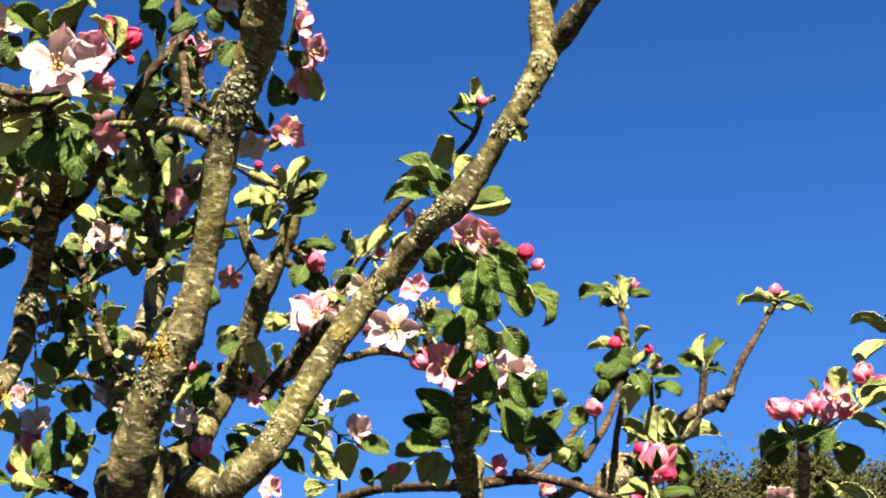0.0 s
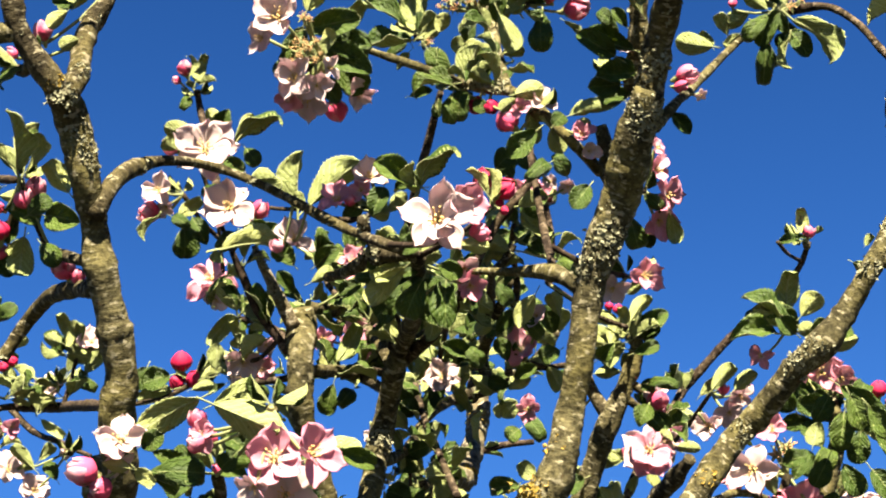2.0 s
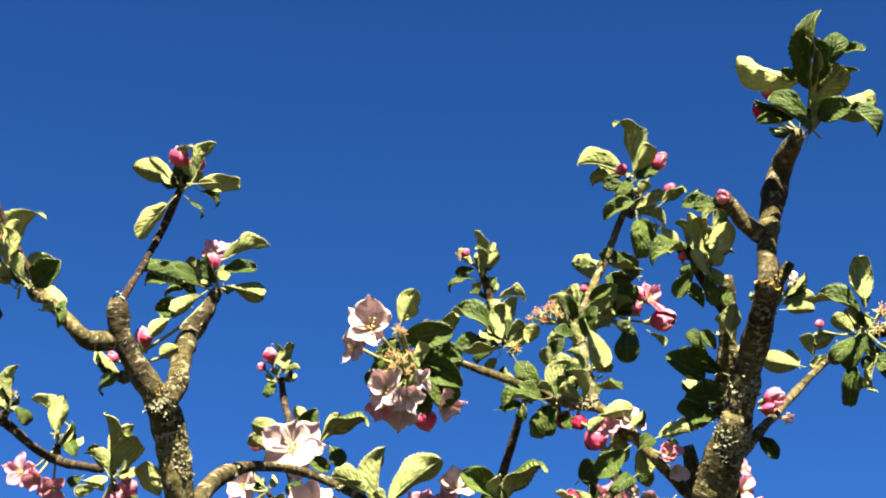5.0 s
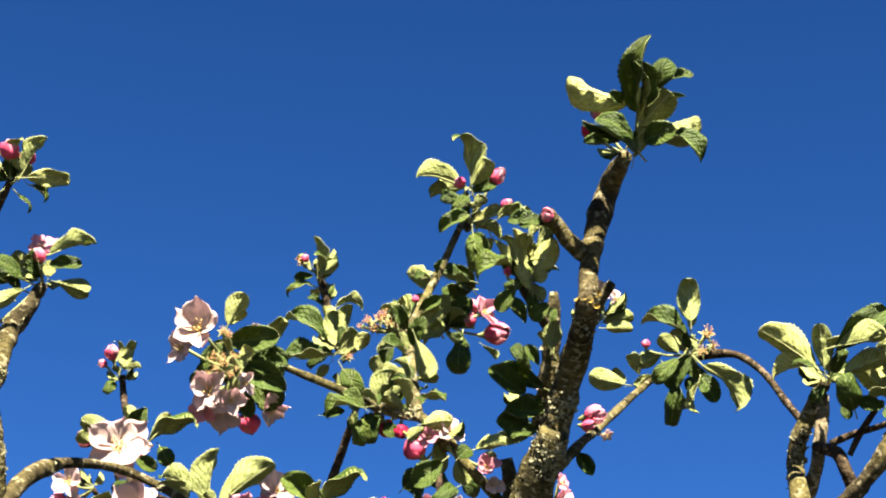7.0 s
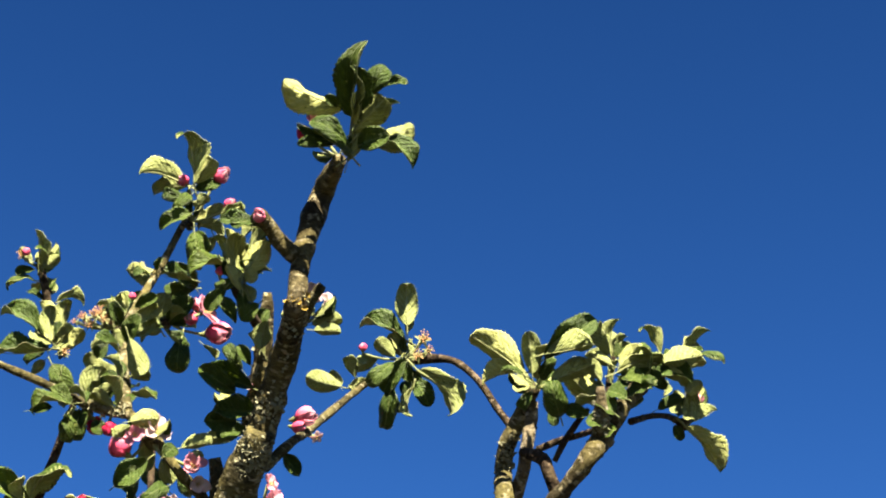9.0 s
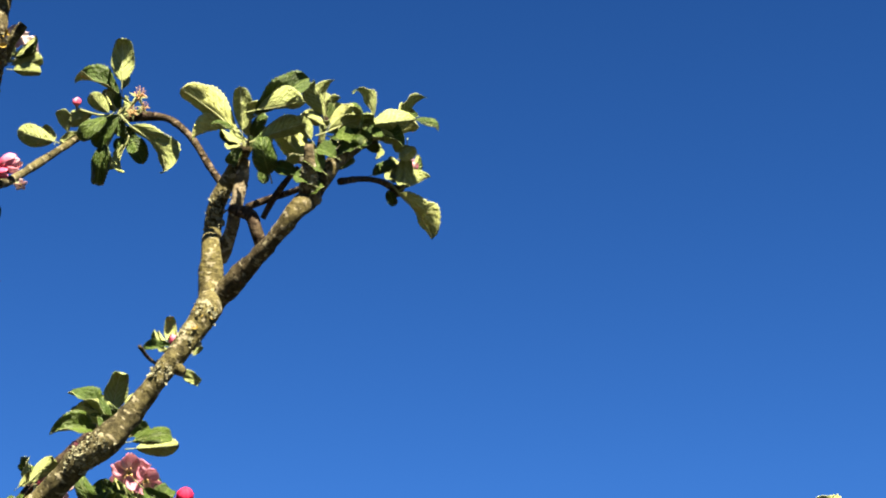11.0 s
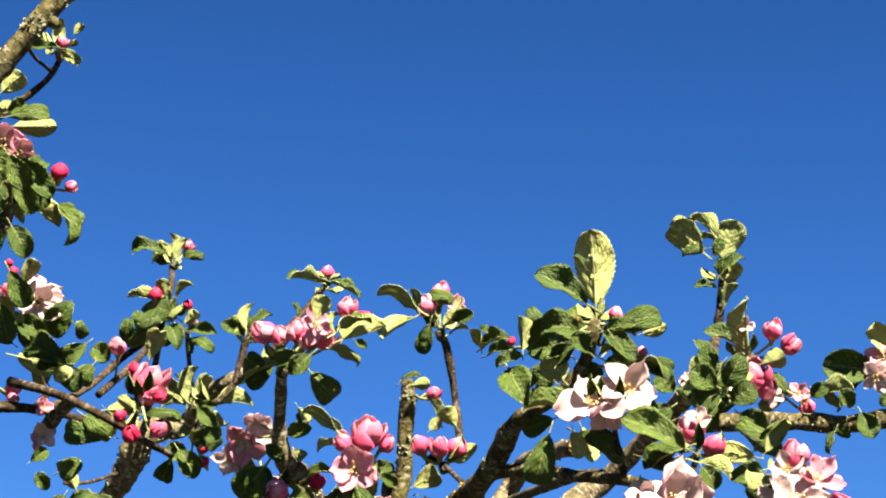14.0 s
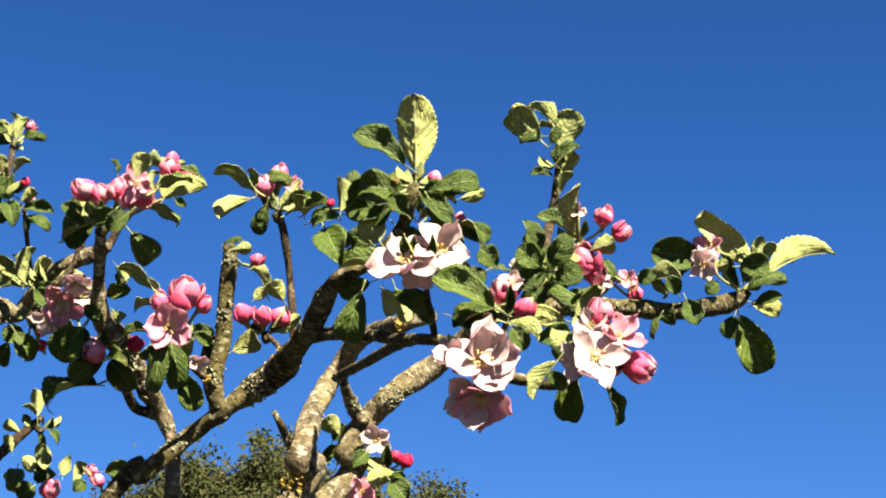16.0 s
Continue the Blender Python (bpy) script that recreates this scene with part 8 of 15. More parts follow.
leaf(-0.4880, 1.0139, 2.1729, -0.5067, 1.0000, 2.1842, 0.12, 0.53, 0.84, 11.6, 0)
leaf(-0.4786, 1.0005, 2.1517, -0.4727, 1.0001, 2.1414, 0.14, -0.98, 0.12, 8.6, 1)
leaf(-0.4721, 1.0186, 2.1336, -0.4599, 1.0164, 2.1287, 0.30, 0.88, 0.36, 8.6, 7)
leaf(-0.4738, 1.0174, 2.1359, -0.4811, 1.0186, 2.1312, 0.13, -0.90, -0.42, 6.1, 7)
leaf(-0.4951, 0.9331, 2.1483, -0.5017, 0.9242, 2.1624, -0.22, 0.87, 0.45, 8.7, 7)
leaf(-0.4870, 0.9242, 2.1439, -0.4806, 0.9151, 2.1611, -0.83, 0.31, 0.47, 9.1, 4)
leaf(-0.4922, 0.9440, 2.1491, -0.4850, 0.9517, 2.1418, 0.41, -0.80, -0.43, 8.7, 2)
leaf(-0.4909, 0.9247, 2.1400, -0.4970, 0.9197, 2.1492, -0.26, 0.91, 0.31, 6.9, 2)
leaf(-0.6530, 1.4612, 2.2379, -0.6682, 1.4217, 2.2517, 0.23, 0.24, 0.94, 19.9, 3)
leaf(-0.6663, 1.4949, 2.2517, -0.6846, 1.4932, 2.2575, 0.04, -0.99, -0.15, 14.5, 4)
leaf(-0.6502, 1.4606, 2.2375, -0.6263, 1.4552, 2.2470, -0.03, -0.90, -0.43, 14.5, 2)
leaf(-0.6596, 1.4765, 2.2495, -0.6479, 1.4626, 2.2591, -0.08, 0.52, 0.85, 11.1, 5)
leaf(-0.6612, 1.4833, 2.2417, -0.6745, 1.4860, 2.2355, -0.02, -0.93, -0.37, 11.1, 5)
leaf(-0.6431, 1.4889, 2.2217, -0.6281, 1.4878, 2.2309, -0.24, 0.84, 0.49, 11.1, 3)
leaf(-0.6504, 1.4822, 2.2144, -0.6381, 1.4920, 2.2121, 0.56, -0.78, -0.28, 10.3, 7)
leaf(-0.6662, 1.4829, 2.2156, -0.6830, 1.4873, 2.2129, -0.16, -0.88, -0.44, 11.1, 7)
leaf(-0.6809, 1.3846, 2.1801, -0.6552, 1.3783, 2.1885, -0.21, 0.36, 0.91, 12.4, 1)
leaf(-0.6743, 1.3907, 2.1869, -0.6632, 1.3774, 2.1985, -0.14, 0.59, 0.80, 10.4, 5)
leaf(-0.6811, 1.3724, 2.1805, -0.6640, 1.3653, 2.1817, -0.35, -0.89, -0.31, 12.0, 3)
leaf(-0.4698, 1.1573, 2.0865, -0.4743, 1.1422, 2.1025, -0.23, 0.74, 0.63, 10.1, 5)
leaf(-0.4710, 1.1608, 2.0879, -0.4627, 1.1507, 2.0983, 0.03, 1.18, 0.79, 9.9, 5)
leaf(-0.4671, 1.1630, 2.0905, -0.4705, 1.1573, 2.1049, -0.09, 0.93, 0.35, 8.0, 3)
leaf(-0.4752, 1.1514, 2.0866, -0.4865, 1.1487, 2.0903, -0.08, 0.90, 0.43, 9.9, 1)
leaf(-0.4740, 1.1615, 2.0822, -0.4603, 1.1694, 2.0803, -0.40, 0.80, 0.45, 11.9, 7)
leaf(-0.5095, 1.2643, 2.1084, -0.4927, 1.2561, 2.1252, -0.52, 0.43, 0.73, 11.2, 6)
leaf(-0.5367, 1.2683, 2.1076, -0.5495, 1.2665, 2.1168, -0.00, 0.98, 0.20, 10.7, 4)
leaf(-0.5042, 1.2861, 2.1159, -0.4879, 1.2741, 2.1280, 0.03, 0.73, 0.68, 14.4, 7)
leaf(-0.5118, 1.2836, 2.1111, -0.4966, 1.2915, 2.1039, 0.31, -0.90, -0.31, 10.8, 5)
leaf(-0.5131, 1.2872, 2.1125, -0.5038, 1.2915, 2.1146, 0.65, -1.21, 0.37, 5.6, 7)
leaf(-0.5518, 1.2698, 2.1005, -0.5602, 1.2650, 2.1215, -0.21, 0.97, 0.14, 10.7, 5)
leaf(-0.5220, 1.2412, 2.0291, -0.5341, 1.2264, 2.0420, -0.28, 0.75, 0.60, 10.3, 3)
leaf(-0.5233, 1.2447, 2.0303, -0.5343, 1.2408, 2.0292, -0.65, 0.91, 0.87, 6.9, 1)
leaf(-0.5145, 1.2310, 2.0317, -0.5031, 1.2265, 2.0398, -0.19, 0.72, 0.67, 8.9, 2)
leaf(-0.5064, 1.2454, 2.0211, -0.5137, 1.2404, 2.0325, 0.45, -0.89, -0.10, 10.3, 3)
leaf(-0.4984, 1.2441, 2.0325, -0.4890, 1.2549, 2.0227, -0.41, 0.78, 0.46, 9.0, 1)
leaf(-0.3202, 0.9264, 2.1121, -0.3381, 0.9184, 2.1174, -0.21, 0.82, 0.53, 10.6, 0)
leaf(-0.3117, 0.9315, 2.1175, -0.3023, 0.9247, 2.1277, 0.04, -0.81, -0.58, 10.6, 4)
leaf(-0.3020, 0.9361, 2.1118, -0.2742, 0.9275, 2.1176, -0.14, 0.21, 0.97, 13.3, 5)
leaf(-0.2992, 0.9496, 2.1153, -0.2920, 0.9514, 2.1041, 0.08, -0.99, -0.11, 10.1, 2)
leaf(-0.3365, 0.9389, 2.1130, -0.3432, 0.9332, 2.1161, -0.29, 0.71, 0.65, 9.5, 3)
leaf(-0.3085, 0.9317, 2.1180, -0.3158, 0.9259, 2.1301, -0.04, 0.91, 0.41, 8.4, 6)
leaf(-0.3012, 0.9432, 2.1196, -0.2925, 0.9393, 2.1314, -0.30, 0.82, 0.49, 7.3, 0)
leaf(-0.3085, 0.9345, 2.1016, -0.2961, 0.9384, 2.0954, 0.16, -0.95, -0.28, 8.4, 0)
leaf(-0.3808, 1.1275, 2.2625, -0.3725, 1.1235, 2.2808, -0.50, 0.77, 0.40, 9.6, 5)
leaf(-0.3817, 1.1309, 2.2644, -0.3699, 1.1349, 2.2691, -0.70, 1.24, 0.96, 6.0, 0)
leaf(-0.3796, 1.1325, 2.2629, -0.3675, 1.1325, 2.2641, -0.10, 0.14, 0.99, 5.4, 1)
leaf(-0.3883, 1.1404, 2.2588, -0.3938, 1.1400, 2.2491, 0.27, -0.96, -0.11, 8.9, 5)
leaf(-0.3842, 1.1229, 2.2649, -0.3851, 1.1162, 2.2770, 0.62, 0.67, 0.41, 6.2, 7)
leaf(-0.3837, 1.1375, 2.2636, -0.3890, 1.1336, 2.2665, -0.17, 0.72, 0.68, 5.5, 5)
leaf(-0.3436, 0.9305, 2.0673, -0.3518, 0.9357, 2.0556, -0.75, 0.21, 0.62, 6.8, 4)
leaf(-0.3353, 0.9440, 2.0744, -0.3227, 0.9448, 2.0827, -0.33, 0.84, 0.43, 9.4, 5)
leaf(-0.3357, 0.9565, 2.0730, -0.3385, 0.9680, 2.0580, 0.38, -0.70, -0.61, 15.5, 4)
leaf(-0.3367, 0.9601, 2.0746, -0.3337, 0.9690, 2.0690, 0.18, -1.14, -0.30, 6.1, 3)
leaf(-0.3244, 0.9509, 2.0884, -0.3144, 0.9501, 2.0916, 0.03, -0.94, -0.35, 7.7, 5)
leaf(-0.3273, 0.9428, 2.0716, -0.3197, 0.9480, 2.0560, 0.20, -0.95, -0.22, 11.0, 4)
leaf(-0.3378, 0.9391, 2.0707, -0.3279, 0.9401, 2.0635, 0.03, -0.99, -0.10, 8.3, 5)
leaf(-0.2880, 0.8620, 2.0136, -0.2582, 0.8643, 2.0148, -0.06, 0.37, 0.93, 13.4, 0)
leaf(-0.2794, 0.9415, 2.0506, -0.2933, 0.9312, 2.0573, 0.50, -0.83, -0.24, 8.3, 7)
leaf(-0.2802, 0.9450, 2.0522, -0.2901, 0.9462, 2.0494, -0.22, -0.60, 0.79, 4.8, 2)
leaf(-0.2867, 0.9311, 2.0500, -0.2732, 0.9265, 2.0539, -0.22, -0.92, -0.32, 8.1, 1)
leaf(-0.2875, 0.9163, 2.0775, -0.2708, 0.9131, 2.0680, 0.45, 0.70, 0.55, 8.7, 2)
leaf(-0.2681, 0.9328, 2.0495, -0.2793, 0.9423, 2.0408, -0.13, -0.75, -0.65, 8.1, 3)
leaf(-0.3013, 0.9381, 2.0574, -0.3103, 0.9369, 2.0473, 0.34, -0.92, -0.19, 10.8, 5)
leaf(-0.3490, 1.1109, 2.0955, -0.3347, 1.1186, 2.0851, -0.18, 0.89, 0.42, 9.6, 2)
leaf(-0.3515, 1.1116, 2.1077, -0.3406, 1.1123, 2.1153, 0.19, -0.96, -0.19, 8.3, 6)
leaf(-0.3505, 1.0986, 2.1122, -0.3571, 1.0940, 2.1166, -0.30, 0.84, 0.44, 7.7, 2)
leaf(-0.3621, 1.1828, 2.1083, -0.3839, 1.1935, 2.0930, -0.12, 0.73, 0.68, 13.4, 5)
leaf(-0.3585, 1.1872, 2.0893, -0.3647, 1.1777, 2.1024, -0.15, 0.83, 0.53, 10.0, 5)
leaf(-0.3506, 1.1867, 2.0928, -0.3408, 1.1760, 2.1045, -0.21, -0.80, -0.55, 10.0, 1)
leaf(-0.2919, 1.0546, 2.1244, -0.2864, 1.0435, 2.1591, -0.88, 0.40, 0.27, 16.4, 3)
leaf(-0.2857, 1.0594, 2.1281, -0.2513, 1.0526, 2.1525, -0.35, 0.66, 0.67, 19.1, 3)
leaf(-0.2961, 1.0397, 2.1268, -0.3147, 1.0186, 2.1269, -0.35, 0.31, 0.89, 12.6, 1)
leaf(-0.2841, 1.0425, 2.1204, -0.2896, 1.0341, 2.1246, -0.29, 0.57, 0.76, 7.3, 6)
leaf(-0.1827, 0.8495, 2.0321, -0.2057, 0.8449, 2.0464, 0.13, -0.99, -0.11, 12.3, 6)
leaf(-0.1831, 0.8531, 2.0338, -0.1971, 0.8579, 2.0340, 0.15, -0.98, 0.21, 7.2, 4)
leaf(-0.1851, 0.8502, 2.0295, -0.1625, 0.8337, 2.0400, -0.31, 0.17, 0.93, 13.3, 5)
leaf(-0.1856, 0.8538, 2.0311, -0.1857, 0.8375, 2.0405, -1.01, 0.42, 0.81, 9.1, 0)
leaf(-0.2142, 0.8623, 2.0345, -0.2244, 0.8625, 2.0227, 0.28, -0.93, -0.26, 8.9, 3)
leaf(-0.2113, 0.8529, 2.0239, -0.1998, 0.8528, 2.0199, 0.16, 0.89, 0.43, 8.4, 0)
leaf(-0.2022, 0.8503, 2.0345, -0.2081, 0.8510, 2.0197, 0.16, -0.98, -0.11, 9.9, 1)
leaf(-0.2003, 0.8563, 2.0246, -0.1918, 0.8575, 2.0339, -0.37, 0.90, 0.22, 7.4, 3)
leaf(-0.1551, 0.7699, 1.9634, -0.1412, 0.7745, 1.9634, -0.27, 0.80, 0.53, 7.9, 3)
leaf(-0.1787, 0.8204, 1.9925, -0.1897, 0.8205, 1.9845, 0.18, -0.95, -0.26, 9.3, 1)
leaf(-0.1405, 0.7742, 1.9856, -0.1419, 0.7673, 1.9993, 0.84, 0.44, 0.31, 6.9, 4)
leaf(-0.1406, 0.7685, 1.9866, -0.1493, 0.7619, 1.9965, 0.57, 0.35, 0.74, 6.6, 3)
leaf(-0.1402, 0.7853, 1.9890, -0.1435, 0.7820, 1.9991, 0.39, 0.83, 0.39, 5.0, 0)
leaf(-0.1500, 1.0573, 2.1100, -0.1404, 1.0639, 2.1048, 0.36, -0.84, -0.40, 10.7, 4)
leaf(-0.1534, 1.0565, 2.1099, -0.1447, 1.0720, 2.1010, 0.49, -0.62, -0.61, 11.8, 2)
leaf(-0.1895, 0.8344, 1.9829, -0.2096, 0.8395, 1.9686, -0.10, 0.88, 0.46, 11.9, 2)
leaf(-0.1900, 0.8380, 1.9844, -0.2057, 0.8340, 1.9795, -0.21, 1.20, 0.27, 9.8, 5)
leaf(-0.1833, 0.8539, 1.9845, -0.1927, 0.8598, 1.9666, -0.05, -0.96, -0.29, 14.3, 2)
leaf(-0.1838, 0.8576, 1.9860, -0.1942, 0.8572, 1.9793, 0.11, -1.06, 0.24, 6.8, 5)
leaf(-0.1721, 0.8531, 1.9834, -0.1728, 0.8548, 1.9577, -0.05, -1.00, -0.06, 13.4, 0)
leaf(-0.1725, 0.8568, 1.9849, -0.1864, 0.8613, 1.9756, -0.25, -1.00, 0.61, 10.3, 0)
leaf(-0.1988, 0.8451, 1.9923, -0.2096, 0.8427, 1.9875, 0.27, -0.95, -0.13, 8.1, 6)
leaf(-0.1752, 0.8452, 1.9878, -0.1634, 0.8499, 1.9831, 0.20, -0.89, -0.41, 9.5, 4)
leaf(-0.1402, 0.9846, 2.0257, -0.1508, 0.9914, 2.0088, -0.21, 0.85, 0.48, 10.9, 4)
leaf(-0.1865, 0.8366, 1.9851, -0.1734, 0.8312, 1.9879, 0.22, 0.81, 0.55, 8.1, 7)
leaf(-0.2031, 0.8550, 1.9876, -0.2166, 0.8514, 1.9870, 0.26, -0.91, -0.33, 7.2, 5)
leaf(-0.1824, 0.8474, 1.9892, -0.1994, 0.8488, 1.9819, -0.01, -0.98, -0.18, 9.5, 0)
leaf(-0.1639, 0.8346, 2.0739, -0.1670, 0.8423, 2.0633, -0.08, -0.82, -0.57, 10.9, 5)
leaf(-0.1292, 0.8034, 2.0550, -0.1158, 0.8080, 2.0594, -0.42, 0.78, 0.46, 9.4, 3)
leaf(-0.1126, 0.8068, 2.0379, -0.1070, 0.8071, 2.0436, 0.15, -0.98, -0.10, 8.0, 0)
leaf(-0.1147, 0.8195, 2.0427, -0.1097, 0.8272, 2.0330, -0.09, 0.80, 0.59, 9.4, 6)
leaf(-0.1212, 0.8143, 2.0397, -0.1352, 0.8146, 2.0268, 0.16, -0.97, -0.20, 11.8, 6)
leaf(-0.1044, 0.8069, 2.0427, -0.0889, 0.8012, 2.0422, 0.23, 0.56, 0.79, 7.4, 1)
leaf(-0.1251, 0.8173, 2.0516, -0.1223, 0.8279, 2.0398, -0.07, 0.75, 0.66, 8.0, 3)
leaf(-0.1044, 0.8301, 2.0456, -0.0957, 0.8267, 2.0494, 0.00, 0.75, 0.66, 5.7, 6)
leaf(-0.1854, 0.8353, 2.0766, -0.1735, 0.8322, 2.0772, -0.22, -0.92, -0.32, 5.5, 6)
leaf(-0.1295, 0.8067, 2.0543, -0.1379, 0.8074, 2.0492, -0.23, 0.84, 0.49, 6.1, 0)
leaf(-0.1234, 0.9131, 2.0708, -0.1352, 0.9054, 2.0581, 0.42, -0.90, 0.16, 9.5, 5)
leaf(-0.1045, 0.9488, 2.0724, -0.1142, 0.9450, 2.0579, 0.34, -0.94, 0.02, 12.3, 3)
leaf(0.0013, 1.0895, 2.0446, 0.0068, 1.0766, 2.0645, -0.18, 0.80, 0.57, 15.9, 5)
leaf(0.0013, 1.0932, 2.0461, -0.0044, 1.0905, 2.0566, -0.82, 0.38, 0.81, 6.7, 6)
leaf(0.0016, 1.0832, 2.0346, -0.0247, 1.0782, 2.0520, 0.47, -0.73, 0.50, 14.3, 3)
leaf(0.0016, 1.0869, 2.0361, -0.0232, 1.0865, 2.0389, 0.74, -1.01, 1.25, 12.1, 5)
leaf(0.0040, 1.0854, 2.0302, -0.0238, 1.0771, 2.0280, -0.13, 0.16, 0.98, 13.0, 4)
leaf(-0.0046, 1.0899, 2.0311, -0.0342, 1.0797, 2.0253, 0.28, -0.94, 0.22, 14.3, 4)
leaf(0.0018, 1.0880, 2.0402, -0.0197, 1.0761, 2.0405, -0.09, 0.18, 0.98, 11.0, 3)
leaf(0.0096, 1.0771, 2.0368, 0.0216, 1.0713, 2.0476, 0.02, 0.89, 0.46, 13.6, 3)
leaf(0.0173, 1.0999, 2.0254, 0.0434, 1.1007, 2.0285, -0.08, 0.92, 0.38, 12.4, 6)
leaf(0.0056, 1.0790, 2.0261, -0.0056, 1.0727, 2.0352, 0.18, -0.90, -0.40, 11.8, 4)
leaf(0.0076, 1.0917, 2.0347, -0.0019, 1.0844, 2.0471, 0.16, -0.90, -0.41, 8.9, 3)
leaf(0.0141, 1.0825, 2.0269, 0.0247, 1.0827, 2.0336, 0.17, -0.96, -0.23, 10.6, 6)
leaf(0.0075, 1.0912, 2.0326, 0.0178, 1.0907, 2.0336, -0.02, 0.85, 0.53, 8.9, 1)
leaf(0.0155, 1.0764, 2.0208, 0.0379, 1.0821, 2.0270, 0.27, -0.96, -0.09, 10.7, 2)
leaf(0.0317, 1.3287, 2.2000, 0.0315, 1.3234, 2.2181, 0.01, 0.96, 0.28, 11.0, 5)
leaf(0.0282, 1.3249, 2.1920, 0.0128, 1.3185, 2.1883, 0.38, -0.93, 0.04, 7.6, 7)
leaf(0.0372, 1.3345, 2.2004, 0.0468, 1.3301, 2.2033, 0.13, 0.72, 0.68, 4.9, 2)
leaf(0.0342, 1.3198, 2.1921, 0.0237, 1.3214, 2.1935, -0.14, -0.99, 0.08, 4.8, 3)
leaf(0.0425, 1.0663, 2.0639, 0.0537, 1.0662, 2.0562, 0.25, 0.90, 0.35, 8.2, 5)
leaf(0.0495, 1.0551, 2.0693, 0.0543, 1.0519, 2.0738, 0.03, 0.82, 0.57, 4.7, 7)
leaf(0.0244, 1.0343, 1.9760, 0.0461, 1.0355, 1.9546, -0.04, -0.99, -0.10, 13.7, 3)
leaf(0.0259, 1.0533, 1.9579, 0.0507, 1.0678, 1.9498, 0.15, 0.28, 0.95, 13.4, 0)
leaf(0.0260, 1.0571, 1.9592, 0.0302, 1.0684, 1.9502, -0.53, 0.46, 1.21, 8.5, 4)
leaf(0.0464, 1.0613, 1.9607, 0.0544, 1.0602, 1.9357, 0.56, -0.80, 0.21, 11.7, 7)
leaf(0.0466, 1.0651, 1.9620, 0.0586, 1.0600, 1.9519, 0.45, -0.62, 0.06, 9.7, 0)
leaf(0.0204, 1.0373, 1.9630, -0.0002, 1.0326, 1.9667, 0.14, -0.92, -0.36, 12.3, 7)
leaf(0.0204, 1.0411, 1.9643, 0.0107, 1.0385, 1.9762, 0.02, -0.79, -0.65, 9.0, 6)
leaf(0.0175, 1.0469, 1.9596, 0.0046, 1.0487, 1.9825, -0.08, -1.00, 0.03, 14.0, 1)
leaf(0.0176, 1.0507, 1.9609, 0.0226, 1.0541, 1.9795, 0.13, -1.01, 0.28, 9.8, 3)
leaf(0.0110, 1.0338, 1.9411, 0.0024, 1.0324, 1.9563, 0.04, -1.00, -0.07, 12.2, 3)
leaf(0.0307, 1.0520, 1.9716, 0.0397, 1.0517, 1.9606, -0.07, -1.00, -0.03, 12.3, 0)
leaf(0.0182, 1.0511, 1.9549, 0.0300, 1.0452, 1.9624, -0.24, -0.91, -0.34, 11.1, 1)
leaf(0.0270, 1.0428, 1.9651, 0.0377, 1.0465, 1.9796, 0.24, -0.97, 0.07, 10.1, 7)
leaf(0.0271, 1.0465, 1.9665, 0.0396, 1.0479, 1.9664, 0.30, -1.42, 0.30, 7.4, 7)
leaf(0.0369, 1.0512, 1.9675, 0.0410, 1.0547, 1.9546, 0.13, -0.97, -0.22, 10.1, 0)
leaf(0.0095, 1.0501, 1.9723, -0.0045, 1.0489, 1.9832, -0.02, -0.99, -0.13, 12.9, 0)
leaf(-0.0020, 1.0315, 1.9630, -0.0122, 1.0270, 1.9791, 0.00, -0.96, -0.27, 11.2, 5)
leaf(-0.0020, 1.0353, 1.9644, -0.0114, 1.0372, 1.9703, -0.05, -1.71, -1.10, 5.7, 1)
leaf(0.0124, 1.0438, 1.9392, -0.0010, 1.0449, 1.9303, -0.01, -0.99, -0.11, 11.1, 2)
leaf(0.0088, 1.0445, 1.9601, -0.0090, 1.0485, 1.9608, -0.22, -0.94, -0.25, 10.0, 4)
leaf(-0.0184, 1.0049, 1.9075, -0.0211, 0.9978, 1.9167, 0.01, 0.79, 0.62, 8.0, 6)
leaf(-0.0073, 1.0152, 1.9180, 0.0029, 1.0157, 1.9339, 0.03, -1.00, 0.01, 10.7, 0)
leaf(-0.0129, 1.0057, 1.9251, -0.0004, 1.0026, 1.9266, -0.22, -0.97, -0.11, 9.6, 7)
leaf(0.0051, 1.0076, 1.9149, 0.0122, 1.0060, 1.9301, 0.01, -0.99, -0.12, 10.7, 7)
leaf(0.0047, 1.0107, 1.9355, 0.0086, 1.0115, 1.9487, -0.12, 0.99, -0.02, 9.6, 1)
leaf(-0.0279, 1.0081, 1.9367, -0.0398, 1.0071, 1.9469, 0.09, -1.00, -0.00, 7.1, 2)
leaf(0.0261, 1.1925, 1.9554, 0.0355, 1.1760, 1.9687, 0.23, 0.69, 0.69, 10.7, 3)
leaf(0.0504, 1.2012, 1.9269, 0.0605, 1.1867, 1.9466, -0.32, -0.83, -0.45, 16.9, 1)
leaf(0.0506, 1.2051, 1.9280, 0.0631, 1.2017, 1.9371, -0.17, -0.84, 0.70, 7.9, 1)
leaf(0.0463, 1.1912, 1.9237, 0.0271, 1.1911, 1.9331, -0.02, -1.00, -0.05, 12.5, 1)
leaf(0.0290, 1.1866, 1.9076, 0.0546, 1.1849, 1.9019, 0.14, 0.93, 0.35, 17.5, 0)
leaf(0.0247, 1.2101, 1.9234, 0.0106, 1.2075, 1.9312, 0.11, -0.99, -0.11, 12.5, 2)
leaf(0.0291, 1.1994, 1.9353, 0.0425, 1.2037, 1.9169, 0.06, -0.98, -0.18, 14.4, 7)
